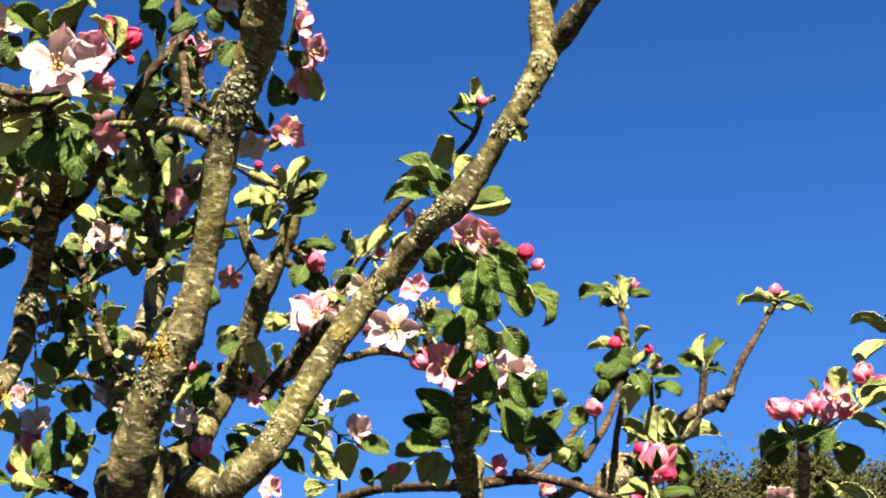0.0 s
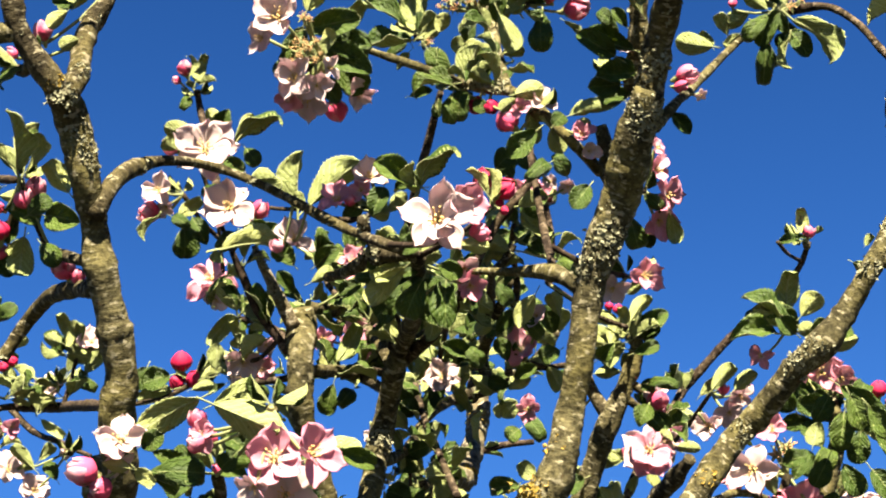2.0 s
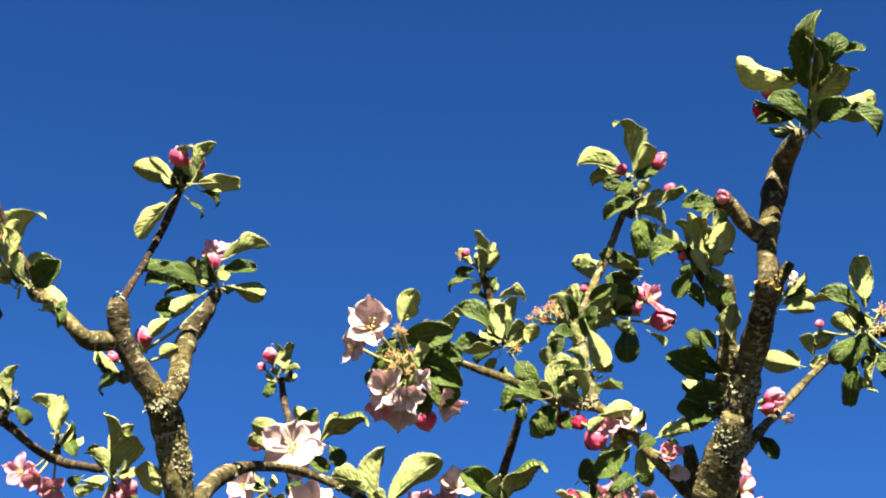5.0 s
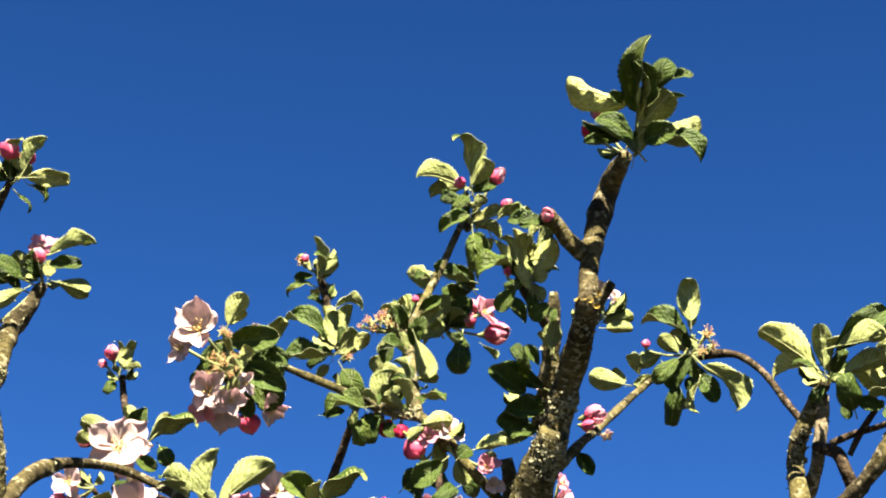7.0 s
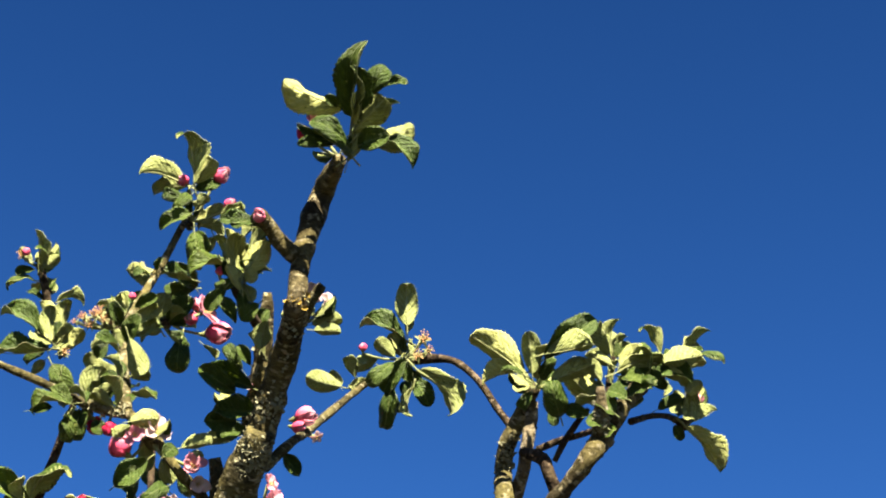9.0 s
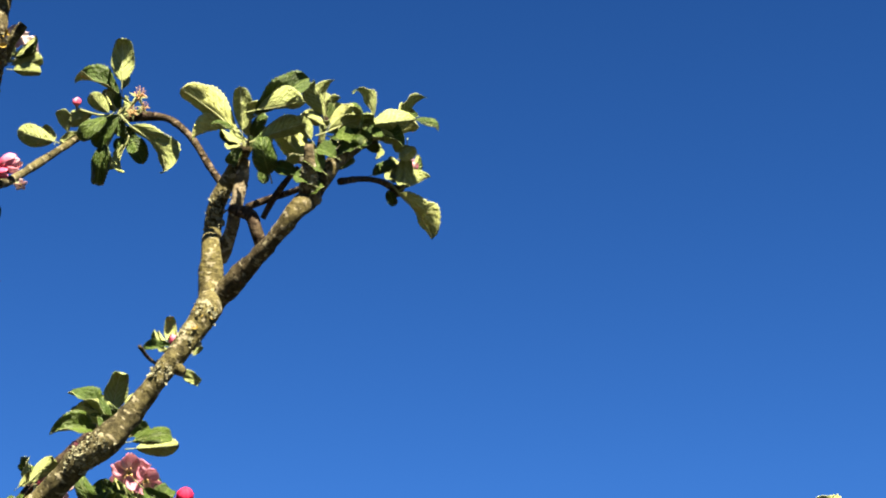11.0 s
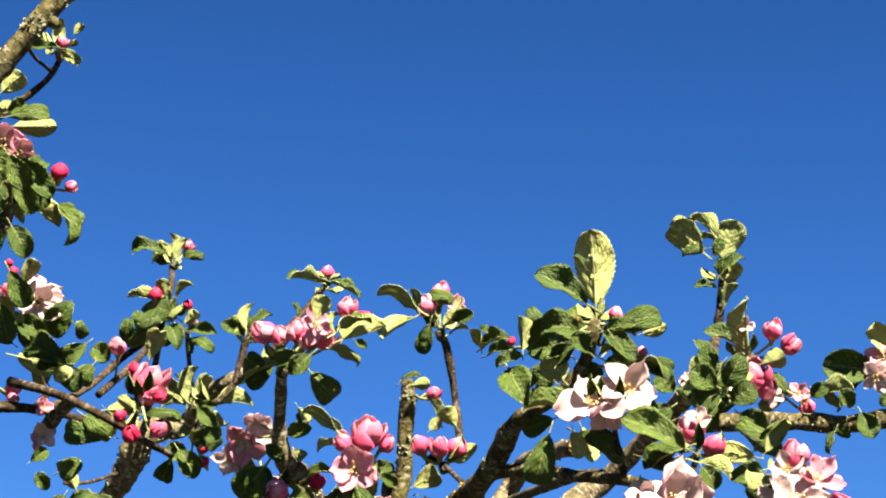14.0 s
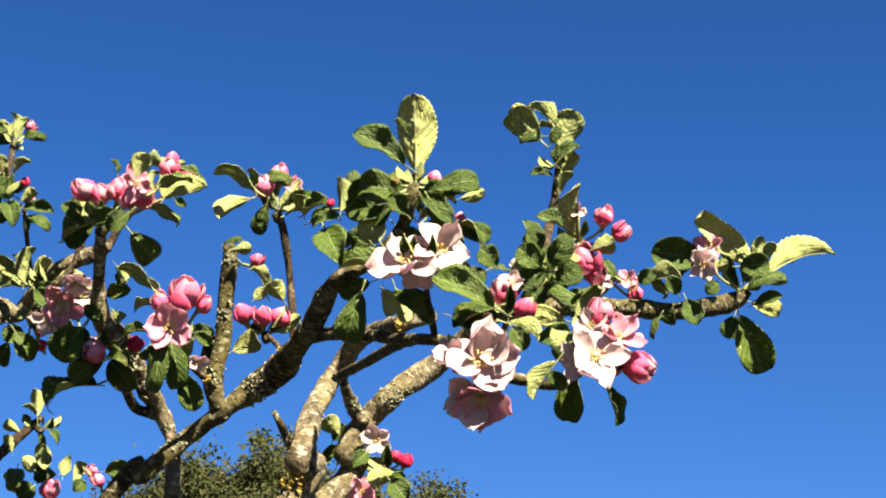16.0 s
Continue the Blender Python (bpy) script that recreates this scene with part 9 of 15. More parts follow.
leaf(0.0375, 1.1931, 1.9255, 0.0492, 1.1877, 1.9140, -0.29, -0.95, 0.15, 12.5, 5)
leaf(0.0220, 1.2055, 1.9374, 0.0173, 1.1952, 1.9499, 0.10, 0.75, 0.65, 10.6, 2)
leaf(0.0194, 1.1870, 1.9250, 0.0308, 1.1828, 1.9342, -0.03, 0.89, 0.45, 9.4, 0)
leaf(-0.0003, 1.1933, 1.9272, -0.0228, 1.1779, 1.9362, 0.38, -0.81, -0.44, 14.4, 1)
leaf(-0.0049, 1.2104, 1.9171, -0.0324, 1.1931, 1.9217, 0.48, -0.83, -0.29, 15.6, 1)
leaf(-0.0082, 1.1836, 1.9000, -0.0307, 1.1844, 1.9053, -0.04, -1.00, -0.03, 14.9, 6)
leaf(-0.0082, 1.1875, 1.9010, -0.0160, 1.1877, 1.9097, -0.47, -0.73, 0.26, 5.8, 7)
leaf(-0.0000, 1.2072, 1.9055, -0.0197, 1.1876, 1.9331, 0.62, -0.77, -0.11, 17.6, 0)
leaf(-0.0146, 1.2037, 1.9018, -0.0231, 1.2120, 1.8840, 0.05, 0.92, 0.40, 14.3, 4)
leaf(-0.0147, 1.2076, 1.9028, -0.0103, 1.2092, 1.8922, 1.22, 1.23, 0.95, 6.4, 1)
leaf(-0.0202, 1.2104, 1.9030, -0.0362, 1.2005, 1.9023, -0.48, 0.74, 0.47, 12.4, 5)
leaf(-0.0391, 1.2024, 1.8809, -0.0310, 1.1944, 1.8931, -0.07, 0.82, 0.57, 11.1, 0)
leaf(-0.0014, 1.1908, 1.9088, -0.0151, 1.1791, 1.9139, 0.49, -0.76, -0.41, 14.3, 2)
leaf(-0.0464, 1.2006, 1.8773, -0.0386, 1.1974, 1.8870, -0.17, 0.89, 0.43, 9.3, 7)
leaf(-0.0025, 1.2136, 1.8960, -0.0141, 1.2085, 1.8808, -0.43, 0.90, 0.03, 12.5, 4)
leaf(-0.0025, 1.2175, 1.8970, -0.0134, 1.2136, 1.8972, -0.72, 1.16, 0.49, 6.7, 3)
leaf(-0.0536, 1.2104, 1.8873, -0.0427, 1.2130, 1.8909, 0.25, -0.97, -0.07, 6.2, 3)
leaf(-0.0948, 1.4329, 1.9988, -0.0706, 1.4395, 2.0036, -0.25, 0.25, 0.93, 11.4, 6)
leaf(-0.0687, 1.2533, 1.9233, -0.0769, 1.2670, 1.9028, 0.02, 0.83, 0.55, 18.2, 5)
leaf(-0.0924, 1.4451, 1.9938, -0.1013, 1.4433, 1.9849, -0.42, 0.88, 0.24, 13.6, 4)
leaf(-0.1062, 1.4505, 1.9871, -0.1182, 1.4385, 1.9892, -0.54, 0.63, 0.56, 15.1, 6)
leaf(-0.0665, 1.3466, 1.9490, -0.0463, 1.3358, 1.9367, -0.38, -0.91, 0.17, 14.0, 3)
leaf(-0.0861, 1.3318, 1.9382, -0.1049, 1.3205, 1.9447, -0.33, 0.82, 0.47, 14.0, 1)
leaf(-0.0863, 1.3357, 1.9392, -0.0974, 1.3323, 1.9322, 0.22, 0.93, 0.60, 7.4, 0)
leaf(-0.0922, 1.2521, 1.9187, -0.0822, 1.2614, 1.9010, 0.04, 0.88, 0.48, 14.3, 0)
leaf(-0.0925, 1.2560, 1.9197, -0.0919, 1.2589, 1.9034, -0.21, 1.10, 0.35, 7.9, 4)
leaf(-0.0962, 1.2021, 1.8917, -0.1100, 1.2007, 1.9069, 0.07, -1.00, -0.03, 12.3, 4)
leaf(-0.0810, 1.1862, 1.8797, -0.0950, 1.1832, 1.8763, -0.28, 0.89, 0.36, 12.3, 2)
leaf(-0.0606, 1.3631, 1.9194, -0.0678, 1.3559, 1.9306, 0.29, -0.88, -0.38, 10.5, 2)
leaf(-0.1033, 1.1088, 2.0479, -0.1260, 1.1109, 2.0427, -0.05, 0.83, 0.56, 11.4, 7)
leaf(-0.1036, 1.1125, 2.0494, -0.1177, 1.1129, 2.0569, -0.51, 0.48, 0.06, 8.1, 1)
leaf(-0.0918, 1.0915, 2.0477, -0.0782, 1.0907, 2.0611, -0.31, 0.88, 0.37, 8.5, 7)
leaf(-0.0899, 1.1150, 2.0465, -0.0693, 1.1098, 2.0590, -0.04, -0.95, -0.32, 12.7, 1)
leaf(-0.0973, 1.1102, 2.0406, -0.1090, 1.1113, 2.0268, -0.34, 0.87, 0.36, 12.0, 5)
leaf(-0.0976, 1.1118, 2.0374, -0.1164, 1.1095, 2.0423, 0.04, 0.84, 0.53, 10.2, 7)
leaf(-0.0873, 1.1177, 2.0467, -0.0745, 1.1118, 2.0480, -0.35, -0.85, -0.39, 9.0, 1)
leaf(-0.0844, 1.1123, 2.0133, -0.0661, 1.1067, 2.0075, -0.26, -0.96, 0.13, 8.9, 5)
leaf(-0.0938, 1.0927, 2.0416, -0.0975, 1.0802, 2.0516, 0.10, 0.60, 0.79, 7.3, 2)
leaf(-0.0991, 1.0950, 2.0466, -0.1151, 1.0843, 2.0508, -0.31, 0.70, 0.64, 9.0, 3)
leaf(-0.0930, 1.1021, 2.0416, -0.0850, 1.0954, 2.0571, -0.39, 0.76, 0.52, 8.4, 6)
leaf(-0.0985, 1.1213, 2.0382, -0.0923, 1.1258, 2.0244, 0.16, 0.91, 0.37, 12.1, 5)
leaf(-0.0916, 1.1023, 2.0304, -0.0759, 1.1033, 2.0354, 0.14, -0.96, -0.24, 9.0, 3)
leaf(-0.1139, 1.0994, 2.0270, -0.1024, 1.0897, 2.0336, -0.27, -0.74, -0.61, 10.8, 4)
leaf(-0.1005, 1.1092, 2.0468, -0.1070, 1.1072, 2.0596, 0.07, 0.98, 0.18, 7.8, 2)
leaf(-0.0849, 1.1136, 2.0009, -0.0922, 1.1129, 1.9865, 0.08, -1.00, 0.01, 12.1, 4)
leaf(-0.0815, 1.1183, 2.0098, -0.0880, 1.1154, 2.0166, 0.22, -0.96, -0.19, 9.1, 3)
leaf(-0.0845, 1.1278, 1.9985, -0.0728, 1.1332, 1.9922, 0.24, -0.91, -0.33, 9.1, 1)
leaf(-0.1086, 1.3019, 2.0275, -0.1287, 1.2938, 2.0245, -0.39, 0.87, 0.31, 14.5, 2)
leaf(-0.1089, 1.3056, 2.0288, -0.1212, 1.2968, 2.0365, -0.80, 0.13, -0.34, 8.8, 4)
leaf(-0.1015, 1.3086, 2.0158, -0.1105, 1.3142, 2.0013, -0.22, 0.86, 0.47, 8.3, 3)
leaf(-0.0756, 1.2928, 2.0343, -0.0869, 1.2876, 2.0417, -0.16, 0.91, 0.39, 9.0, 1)
leaf(-0.1311, 1.1475, 1.9747, -0.1423, 1.1451, 1.9672, -0.37, 0.89, 0.27, 11.6, 6)
leaf(-0.1284, 1.1376, 1.9640, -0.1424, 1.1372, 1.9574, 0.08, -0.99, -0.09, 13.4, 6)
leaf(-0.1381, 1.1662, 1.9145, -0.1207, 1.1673, 1.9101, 0.09, 0.82, 0.56, 8.0, 5)
leaf(-0.1143, 1.1520, 1.9602, -0.1255, 1.1564, 1.9549, -0.18, -0.91, -0.37, 9.2, 1)
leaf(-0.1438, 1.1818, 1.9043, -0.1335, 1.1819, 1.8892, 0.08, -1.00, 0.05, 12.2, 0)
leaf(-0.1301, 1.1861, 1.9045, -0.1433, 1.1794, 1.9146, 0.22, -0.92, -0.32, 12.2, 4)
leaf(-0.1258, 0.9516, 1.8451, -0.1218, 0.9560, 1.8304, -0.02, 0.96, 0.28, 10.8, 0)
leaf(-0.1330, 0.9607, 1.8307, -0.1400, 0.9601, 1.8398, 0.14, 0.98, 0.17, 8.9, 6)
leaf(-0.1485, 1.0658, 1.9149, -0.1590, 1.0662, 1.9046, -0.29, 0.90, 0.33, 8.3, 1)
leaf(-0.1583, 1.1119, 1.9224, -0.1481, 1.1114, 1.9251, -0.07, 0.90, 0.43, 8.8, 6)
leaf(-0.1432, 1.1019, 1.9361, -0.1533, 1.1006, 1.9224, 0.13, -0.99, -0.00, 11.8, 3)
leaf(-0.1419, 1.1163, 1.9297, -0.1542, 1.1183, 1.9169, 0.11, -0.96, -0.26, 13.0, 4)
leaf(-0.1549, 1.1354, 1.9181, -0.1692, 1.1383, 1.9056, -0.08, -0.99, -0.14, 12.9, 5)
leaf(-0.1539, 1.0958, 2.0498, -0.1676, 1.0909, 2.0606, 0.00, 0.91, 0.41, 11.4, 4)
leaf(-0.1524, 1.1046, 2.0483, -0.1536, 1.1018, 2.0604, -0.08, 0.97, 0.22, 9.0, 0)
leaf(-0.1655, 1.0975, 2.0186, -0.1512, 1.0940, 2.0237, -0.11, -0.94, -0.34, 9.0, 6)
leaf(-0.1693, 1.1002, 2.0309, -0.1753, 1.0952, 2.0442, 0.33, -0.92, -0.19, 10.8, 6)
leaf(-0.1846, 1.1090, 2.0315, -0.1937, 1.1015, 2.0404, 0.38, -0.86, -0.33, 12.0, 5)
leaf(-0.1914, 1.1084, 2.0392, -0.2100, 1.0959, 2.0430, 0.52, -0.83, -0.21, 10.8, 6)
leaf(-0.1921, 1.1121, 2.0407, -0.2018, 1.1101, 2.0331, 0.38, -1.05, 0.48, 5.7, 4)
leaf(-0.1744, 1.0896, 2.0457, -0.1628, 1.0819, 2.0566, -0.05, -0.84, -0.54, 9.0, 3)
leaf(-0.2381, 1.2426, 2.0855, -0.2527, 1.2370, 2.0969, 0.03, 0.88, 0.47, 14.8, 6)
leaf(-0.2514, 1.2513, 2.0771, -0.2372, 1.2381, 2.0879, 0.07, 0.67, 0.74, 13.5, 0)
leaf(-0.2522, 1.2550, 2.0785, -0.2552, 1.2457, 2.0894, 0.27, 0.80, 1.28, 6.6, 5)
leaf(-0.2279, 1.2516, 2.0715, -0.2436, 1.2512, 2.0766, -0.05, -0.98, -0.21, 10.1, 4)
leaf(-0.1820, 1.2318, 2.0614, -0.1971, 1.2304, 2.0659, 0.01, -0.96, -0.27, 10.1, 0)
leaf(-0.2084, 1.2287, 2.0701, -0.1932, 1.2297, 2.0572, 0.14, 0.96, 0.24, 11.4, 6)
leaf(-0.2090, 1.2324, 2.0715, -0.2098, 1.2331, 2.0592, 0.85, 0.33, -0.15, 7.0, 7)
leaf(-0.2403, 1.1722, 1.9668, -0.2573, 1.1673, 1.9739, 0.16, -0.95, -0.28, 15.4, 0)
leaf(-0.2435, 1.1624, 1.9530, -0.2359, 1.1591, 1.9719, 0.11, -0.97, -0.22, 14.2, 3)
leaf(-0.2481, 1.1589, 1.9485, -0.2595, 1.1536, 1.9625, -0.12, 0.96, 0.26, 12.3, 5)
leaf(-0.2489, 1.1626, 1.9497, -0.2518, 1.1619, 1.9620, -0.62, 1.04, 0.71, 6.2, 5)
leaf(-0.2586, 1.1154, 1.9052, -0.2661, 1.0965, 1.9127, -0.52, 0.49, 0.70, 12.9, 0)
leaf(-0.2595, 1.1191, 1.9062, -0.2572, 1.1140, 1.9159, -0.73, 0.25, 1.04, 5.2, 6)
leaf(-0.2255, 1.1609, 1.9625, -0.2142, 1.1574, 1.9756, -0.17, 0.91, 0.39, 12.3, 0)
leaf(-0.2305, 1.1674, 1.9797, -0.2096, 1.1715, 1.9835, -0.24, 0.93, 0.30, 12.3, 3)
leaf(-0.2373, 1.1658, 1.9797, -0.2397, 1.1586, 2.0001, -0.17, 0.94, 0.31, 11.1, 6)
leaf(-0.2132, 1.0990, 1.8913, -0.2349, 1.1067, 1.9084, -0.23, -0.96, 0.15, 14.6, 2)
leaf(-0.2139, 1.1028, 1.8923, -0.2284, 1.1064, 1.8918, -0.45, -0.84, 0.09, 7.5, 5)
leaf(-0.2285, 1.1255, 1.8920, -0.2124, 1.1119, 1.9014, -0.35, -0.77, -0.53, 12.8, 1)
leaf(-0.2351, 1.0640, 1.8674, -0.2257, 1.0642, 1.8833, 0.21, -0.97, -0.12, 13.0, 0)
leaf(-0.2402, 1.0730, 1.8633, -0.2517, 1.0668, 1.8658, -0.37, 0.85, 0.38, 11.3, 0)
leaf(-0.2308, 1.1707, 1.9361, -0.2455, 1.1722, 1.9448, 0.19, 0.97, 0.16, 12.3, 7)
leaf(-0.2121, 1.1654, 1.9630, -0.2272, 1.1699, 1.9578, -0.16, -0.93, -0.33, 11.1, 5)
leaf(-0.2504, 1.1620, 1.9422, -0.2613, 1.1627, 1.9468, 0.16, 0.96, 0.23, 11.1, 5)
leaf(-0.2334, 1.1635, 1.9938, -0.2206, 1.1616, 2.0151, -0.39, 0.87, 0.31, 11.2, 1)
leaf(-0.2441, 1.1462, 1.9888, -0.2245, 1.1364, 1.9918, -0.36, -0.84, -0.41, 12.3, 2)
leaf(-0.2449, 1.1499, 1.9901, -0.2325, 1.1445, 1.9795, -0.56, -0.88, -0.13, 9.3, 7)
leaf(-0.2375, 1.1679, 1.9468, -0.2270, 1.1695, 1.9319, 0.14, -0.99, -0.01, 11.1, 4)
leaf(-0.2382, 1.1717, 1.9479, -0.2270, 1.1701, 1.9421, 0.46, -1.05, 0.00, 7.0, 1)
leaf(-0.2417, 1.3990, 2.1076, -0.2270, 1.3891, 2.1124, -0.35, -0.77, -0.53, 11.3, 1)
leaf(-0.2201, 1.1700, 1.9724, -0.2061, 1.1719, 1.9646, 0.02, 0.96, 0.26, 9.2, 3)
leaf(-0.2234, 1.1696, 1.9207, -0.2060, 1.1713, 1.9274, 0.13, -0.99, -0.09, 12.3, 1)
leaf(-0.2241, 1.1734, 1.9217, -0.2147, 1.1746, 1.9198, 0.13, -1.19, -0.31, 5.2, 4)
leaf(-0.2179, 1.0740, 1.8654, -0.2118, 1.0750, 1.8818, -0.32, 0.94, 0.06, 8.4, 2)
leaf(-0.2664, 1.2486, 2.0646, -0.2479, 1.2335, 2.0703, 0.25, 0.60, 0.76, 13.5, 4)
leaf(-0.2416, 1.2416, 2.0523, -0.2281, 1.2311, 2.0641, -0.25, -0.85, -0.47, 13.5, 5)
leaf(-0.2423, 1.2453, 2.0536, -0.2447, 1.2364, 2.0618, -0.33, -0.53, -0.40, 6.7, 1)
leaf(-0.1555, 0.9933, 2.0575, -0.1737, 0.9876, 2.0666, -0.02, 0.86, 0.50, 9.9, 1)
leaf(-0.1536, 1.0014, 2.0593, -0.1704, 1.0060, 2.0607, 0.27, 0.85, 0.46, 9.9, 4)
leaf(-0.1707, 0.9977, 2.0536, -0.1757, 0.9902, 2.0715, 0.38, 0.81, 0.44, 9.0, 4)
leaf(-0.1713, 1.0013, 2.0552, -0.1679, 0.9993, 2.0669, 0.20, 0.08, 0.48, 6.7, 1)
leaf(-0.1409, 1.0027, 2.0608, -0.1507, 1.0042, 2.0763, -0.05, -1.00, 0.06, 8.3, 1)
leaf(-0.1770, 1.1072, 2.0871, -0.1681, 1.1174, 2.0754, 0.31, -0.82, -0.48, 11.0, 2)
leaf(-0.1832, 1.1017, 2.0775, -0.1903, 1.1019, 2.0629, 0.15, -0.99, -0.08, 11.0, 0)
leaf(-0.1338, 0.9907, 2.1045, -0.1471, 0.9827, 2.1121, 0.34, -0.88, -0.33, 11.1, 2)
leaf(-0.1188, 0.9859, 2.0975, -0.1244, 0.9813, 2.1099, 0.27, -0.94, -0.22, 11.1, 5)
leaf(-0.2146, 1.1780, 2.0875, -0.2164, 1.1669, 2.1032, 0.32, -0.79, -0.52, 11.0, 3)
leaf(-0.2031, 0.8951, 1.9915, -0.2155, 0.8998, 1.9850, -0.15, -0.91, -0.38, 14.8, 0)
leaf(-0.1852, 0.8909, 1.9978, -0.1881, 0.8925, 1.9771, 0.16, -0.98, -0.10, 14.8, 3)
leaf(-0.1859, 0.8944, 1.9994, -0.1824, 0.8959, 1.9894, 0.35, -0.37, 0.31, 5.0, 0)
leaf(-0.1529, 0.9206, 2.0740, -0.1438, 0.9205, 2.0834, 0.29, -0.91, -0.29, 13.1, 0)
leaf(-0.1486, 0.9710, 2.0921, -0.1540, 0.9655, 2.1002, 0.32, -0.87, -0.38, 11.1, 2)
leaf(-0.2600, 1.2722, 2.0791, -0.2528, 1.2776, 2.0761, -0.33, 0.76, 0.56, 10.6, 4)
leaf(-0.2841, 1.1946, 2.0537, -0.2932, 1.1919, 2.0415, 0.22, -0.97, 0.05, 13.1, 5)
leaf(-0.2663, 1.0400, 2.0018, -0.2730, 1.0481, 1.9857, 0.09, -0.87, -0.48, 11.7, 3)
leaf(-0.3069, 1.1832, 2.0716, -0.2924, 1.1879, 2.0681, 0.24, -0.94, -0.24, 9.8, 1)
leaf(-0.2724, 1.1651, 2.0944, -0.2827, 1.1589, 2.1009, 0.29, -0.88, -0.38, 9.8, 5)
leaf(-0.2326, 1.1637, 2.0745, -0.2408, 1.1577, 2.0889, 0.24, -0.94, -0.25, 13.0, 7)
leaf(-0.2126, 1.1722, 2.0922, -0.2232, 1.1683, 2.1037, 0.16, -0.97, -0.18, 11.0, 0)
leaf(-0.2559, 1.1986, 2.0490, -0.2491, 1.2026, 2.0338, 0.06, 0.96, 0.28, 13.1, 2)
leaf(-0.2509, 1.2126, 2.0293, -0.2616, 1.2085, 2.0448, 0.15, -0.98, -0.16, 11.7, 0)
leaf(-0.2515, 1.2164, 2.0306, -0.2615, 1.2141, 2.0340, 0.26, -0.67, 0.73, 5.5, 3)
leaf(-0.2447, 1.2244, 2.0489, -0.2514, 1.2184, 2.0596, 0.22, -0.90, -0.38, 12.2, 1)
leaf(-0.1879, 0.8667, 1.9975, -0.2175, 0.8712, 1.9896, -0.15, 0.51, 0.85, 13.9, 1)
leaf(-0.1950, 0.8743, 1.9921, -0.2040, 0.8754, 1.9749, 0.18, -0.97, -0.15, 12.3, 4)
leaf(-0.1848, 0.8841, 2.0015, -0.1933, 0.8985, 1.9831, -0.11, -0.81, -0.58, 12.3, 2)
leaf(-0.1853, 0.8877, 2.0031, -0.1950, 0.8958, 1.9979, 0.11, -0.72, -0.85, 7.5, 3)
leaf(-0.2693, 1.0055, 2.0634, -0.2550, 1.0014, 2.0712, -0.05, -0.92, -0.39, 11.3, 1)
leaf(-0.2722, 1.0033, 2.0520, -0.2573, 0.9959, 2.0548, 0.24, 0.73, 0.64, 8.5, 6)
leaf(-0.2803, 0.9950, 2.0422, -0.2885, 0.9868, 2.0536, 0.39, -0.86, -0.33, 8.5, 6)
leaf(-0.2411, 0.9976, 2.0470, -0.2542, 0.9972, 2.0409, 0.14, -0.96, -0.24, 9.6, 0)
leaf(-0.1897, 1.0852, 2.0788, -0.1725, 1.0900, 2.0831, -0.36, 0.66, 0.66, 8.2, 6)
leaf(-0.1898, 1.1064, 2.0531, -0.1792, 1.1090, 2.0608, -0.45, 0.83, 0.34, 10.4, 0)
leaf(-0.2193, 1.2183, 2.0942, -0.2090, 1.2259, 2.0796, 0.16, -0.92, -0.37, 10.1, 4)
leaf(-0.2358, 1.3697, 2.1344, -0.2169, 1.3601, 2.1385, -0.32, -0.82, -0.47, 13.4, 1)
leaf(-0.2363, 1.3734, 2.1358, -0.2264, 1.3699, 2.1272, 0.03, -1.44, -0.54, 6.3, 7)
leaf(-0.2817, 1.0007, 2.0625, -0.2904, 0.9940, 2.0711, 0.41, -0.87, -0.26, 11.3, 3)
leaf(-0.1679, 1.0987, 2.0446, -0.1687, 1.0949, 2.0582, -0.01, 0.96, 0.27, 9.0, 3)
leaf(-0.1467, 1.0956, 2.0417, -0.1554, 1.0841, 2.0529, 0.31, -0.78, -0.55, 10.8, 5)
leaf(-0.1395, 1.0944, 2.0444, -0.1447, 1.0841, 2.0595, 0.29, -0.83, -0.47, 13.2, 3)
leaf(-0.1342, 1.0779, 2.0487, -0.1378, 1.0660, 2.0590, -0.11, 0.67, 0.73, 10.7, 4)
leaf(-0.1447, 1.1038, 2.0261, -0.1387, 1.1069, 2.0120, 0.07, 0.97, 0.24, 10.8, 7)
leaf(-0.1362, 1.0907, 2.0317, -0.1470, 1.0919, 2.0256, -0.00, -0.98, -0.19, 10.8, 7)
leaf(-0.1546, 1.0946, 2.0162, -0.1692, 1.0991, 2.0116, 0.11, 0.86, 0.50, 7.8, 4)
leaf(-0.2012, 1.3616, 2.0969, -0.1949, 1.3785, 2.0886, -0.38, 0.52, 0.77, 16.5, 0)
leaf(-0.2016, 1.3653, 2.0982, -0.2055, 1.3760, 2.0880, -0.86, -0.27, 1.43, 9.0, 0)
leaf(-0.1886, 1.4022, 2.0960, -0.1765, 1.4045, 2.0776, 0.08, -0.99, -0.07, 15.0, 5)
leaf(-0.1939, 1.4078, 2.0891, -0.2029, 1.4071, 2.0803, 0.15, -0.99, -0.07, 12.8, 7)
leaf(-0.1409, 0.9201, 1.8987, -0.1459, 0.9171, 1.9070, -0.01, 0.94, 0.33, 9.9, 5)
leaf(-0.1825, 1.2764, 2.0041, -0.2024, 1.2772, 2.0016, -0.02, -0.99, -0.11, 12.3, 7)
leaf(-0.2656, 0.7478, 1.8916, -0.2938, 0.7544, 1.8798, -0.05, 0.82, 0.57, 14.0, 2)
leaf(-0.2531, 0.7256, 1.8808, -0.2261, 0.7296, 1.8681, -0.02, 0.96, 0.26, 15.8, 6)
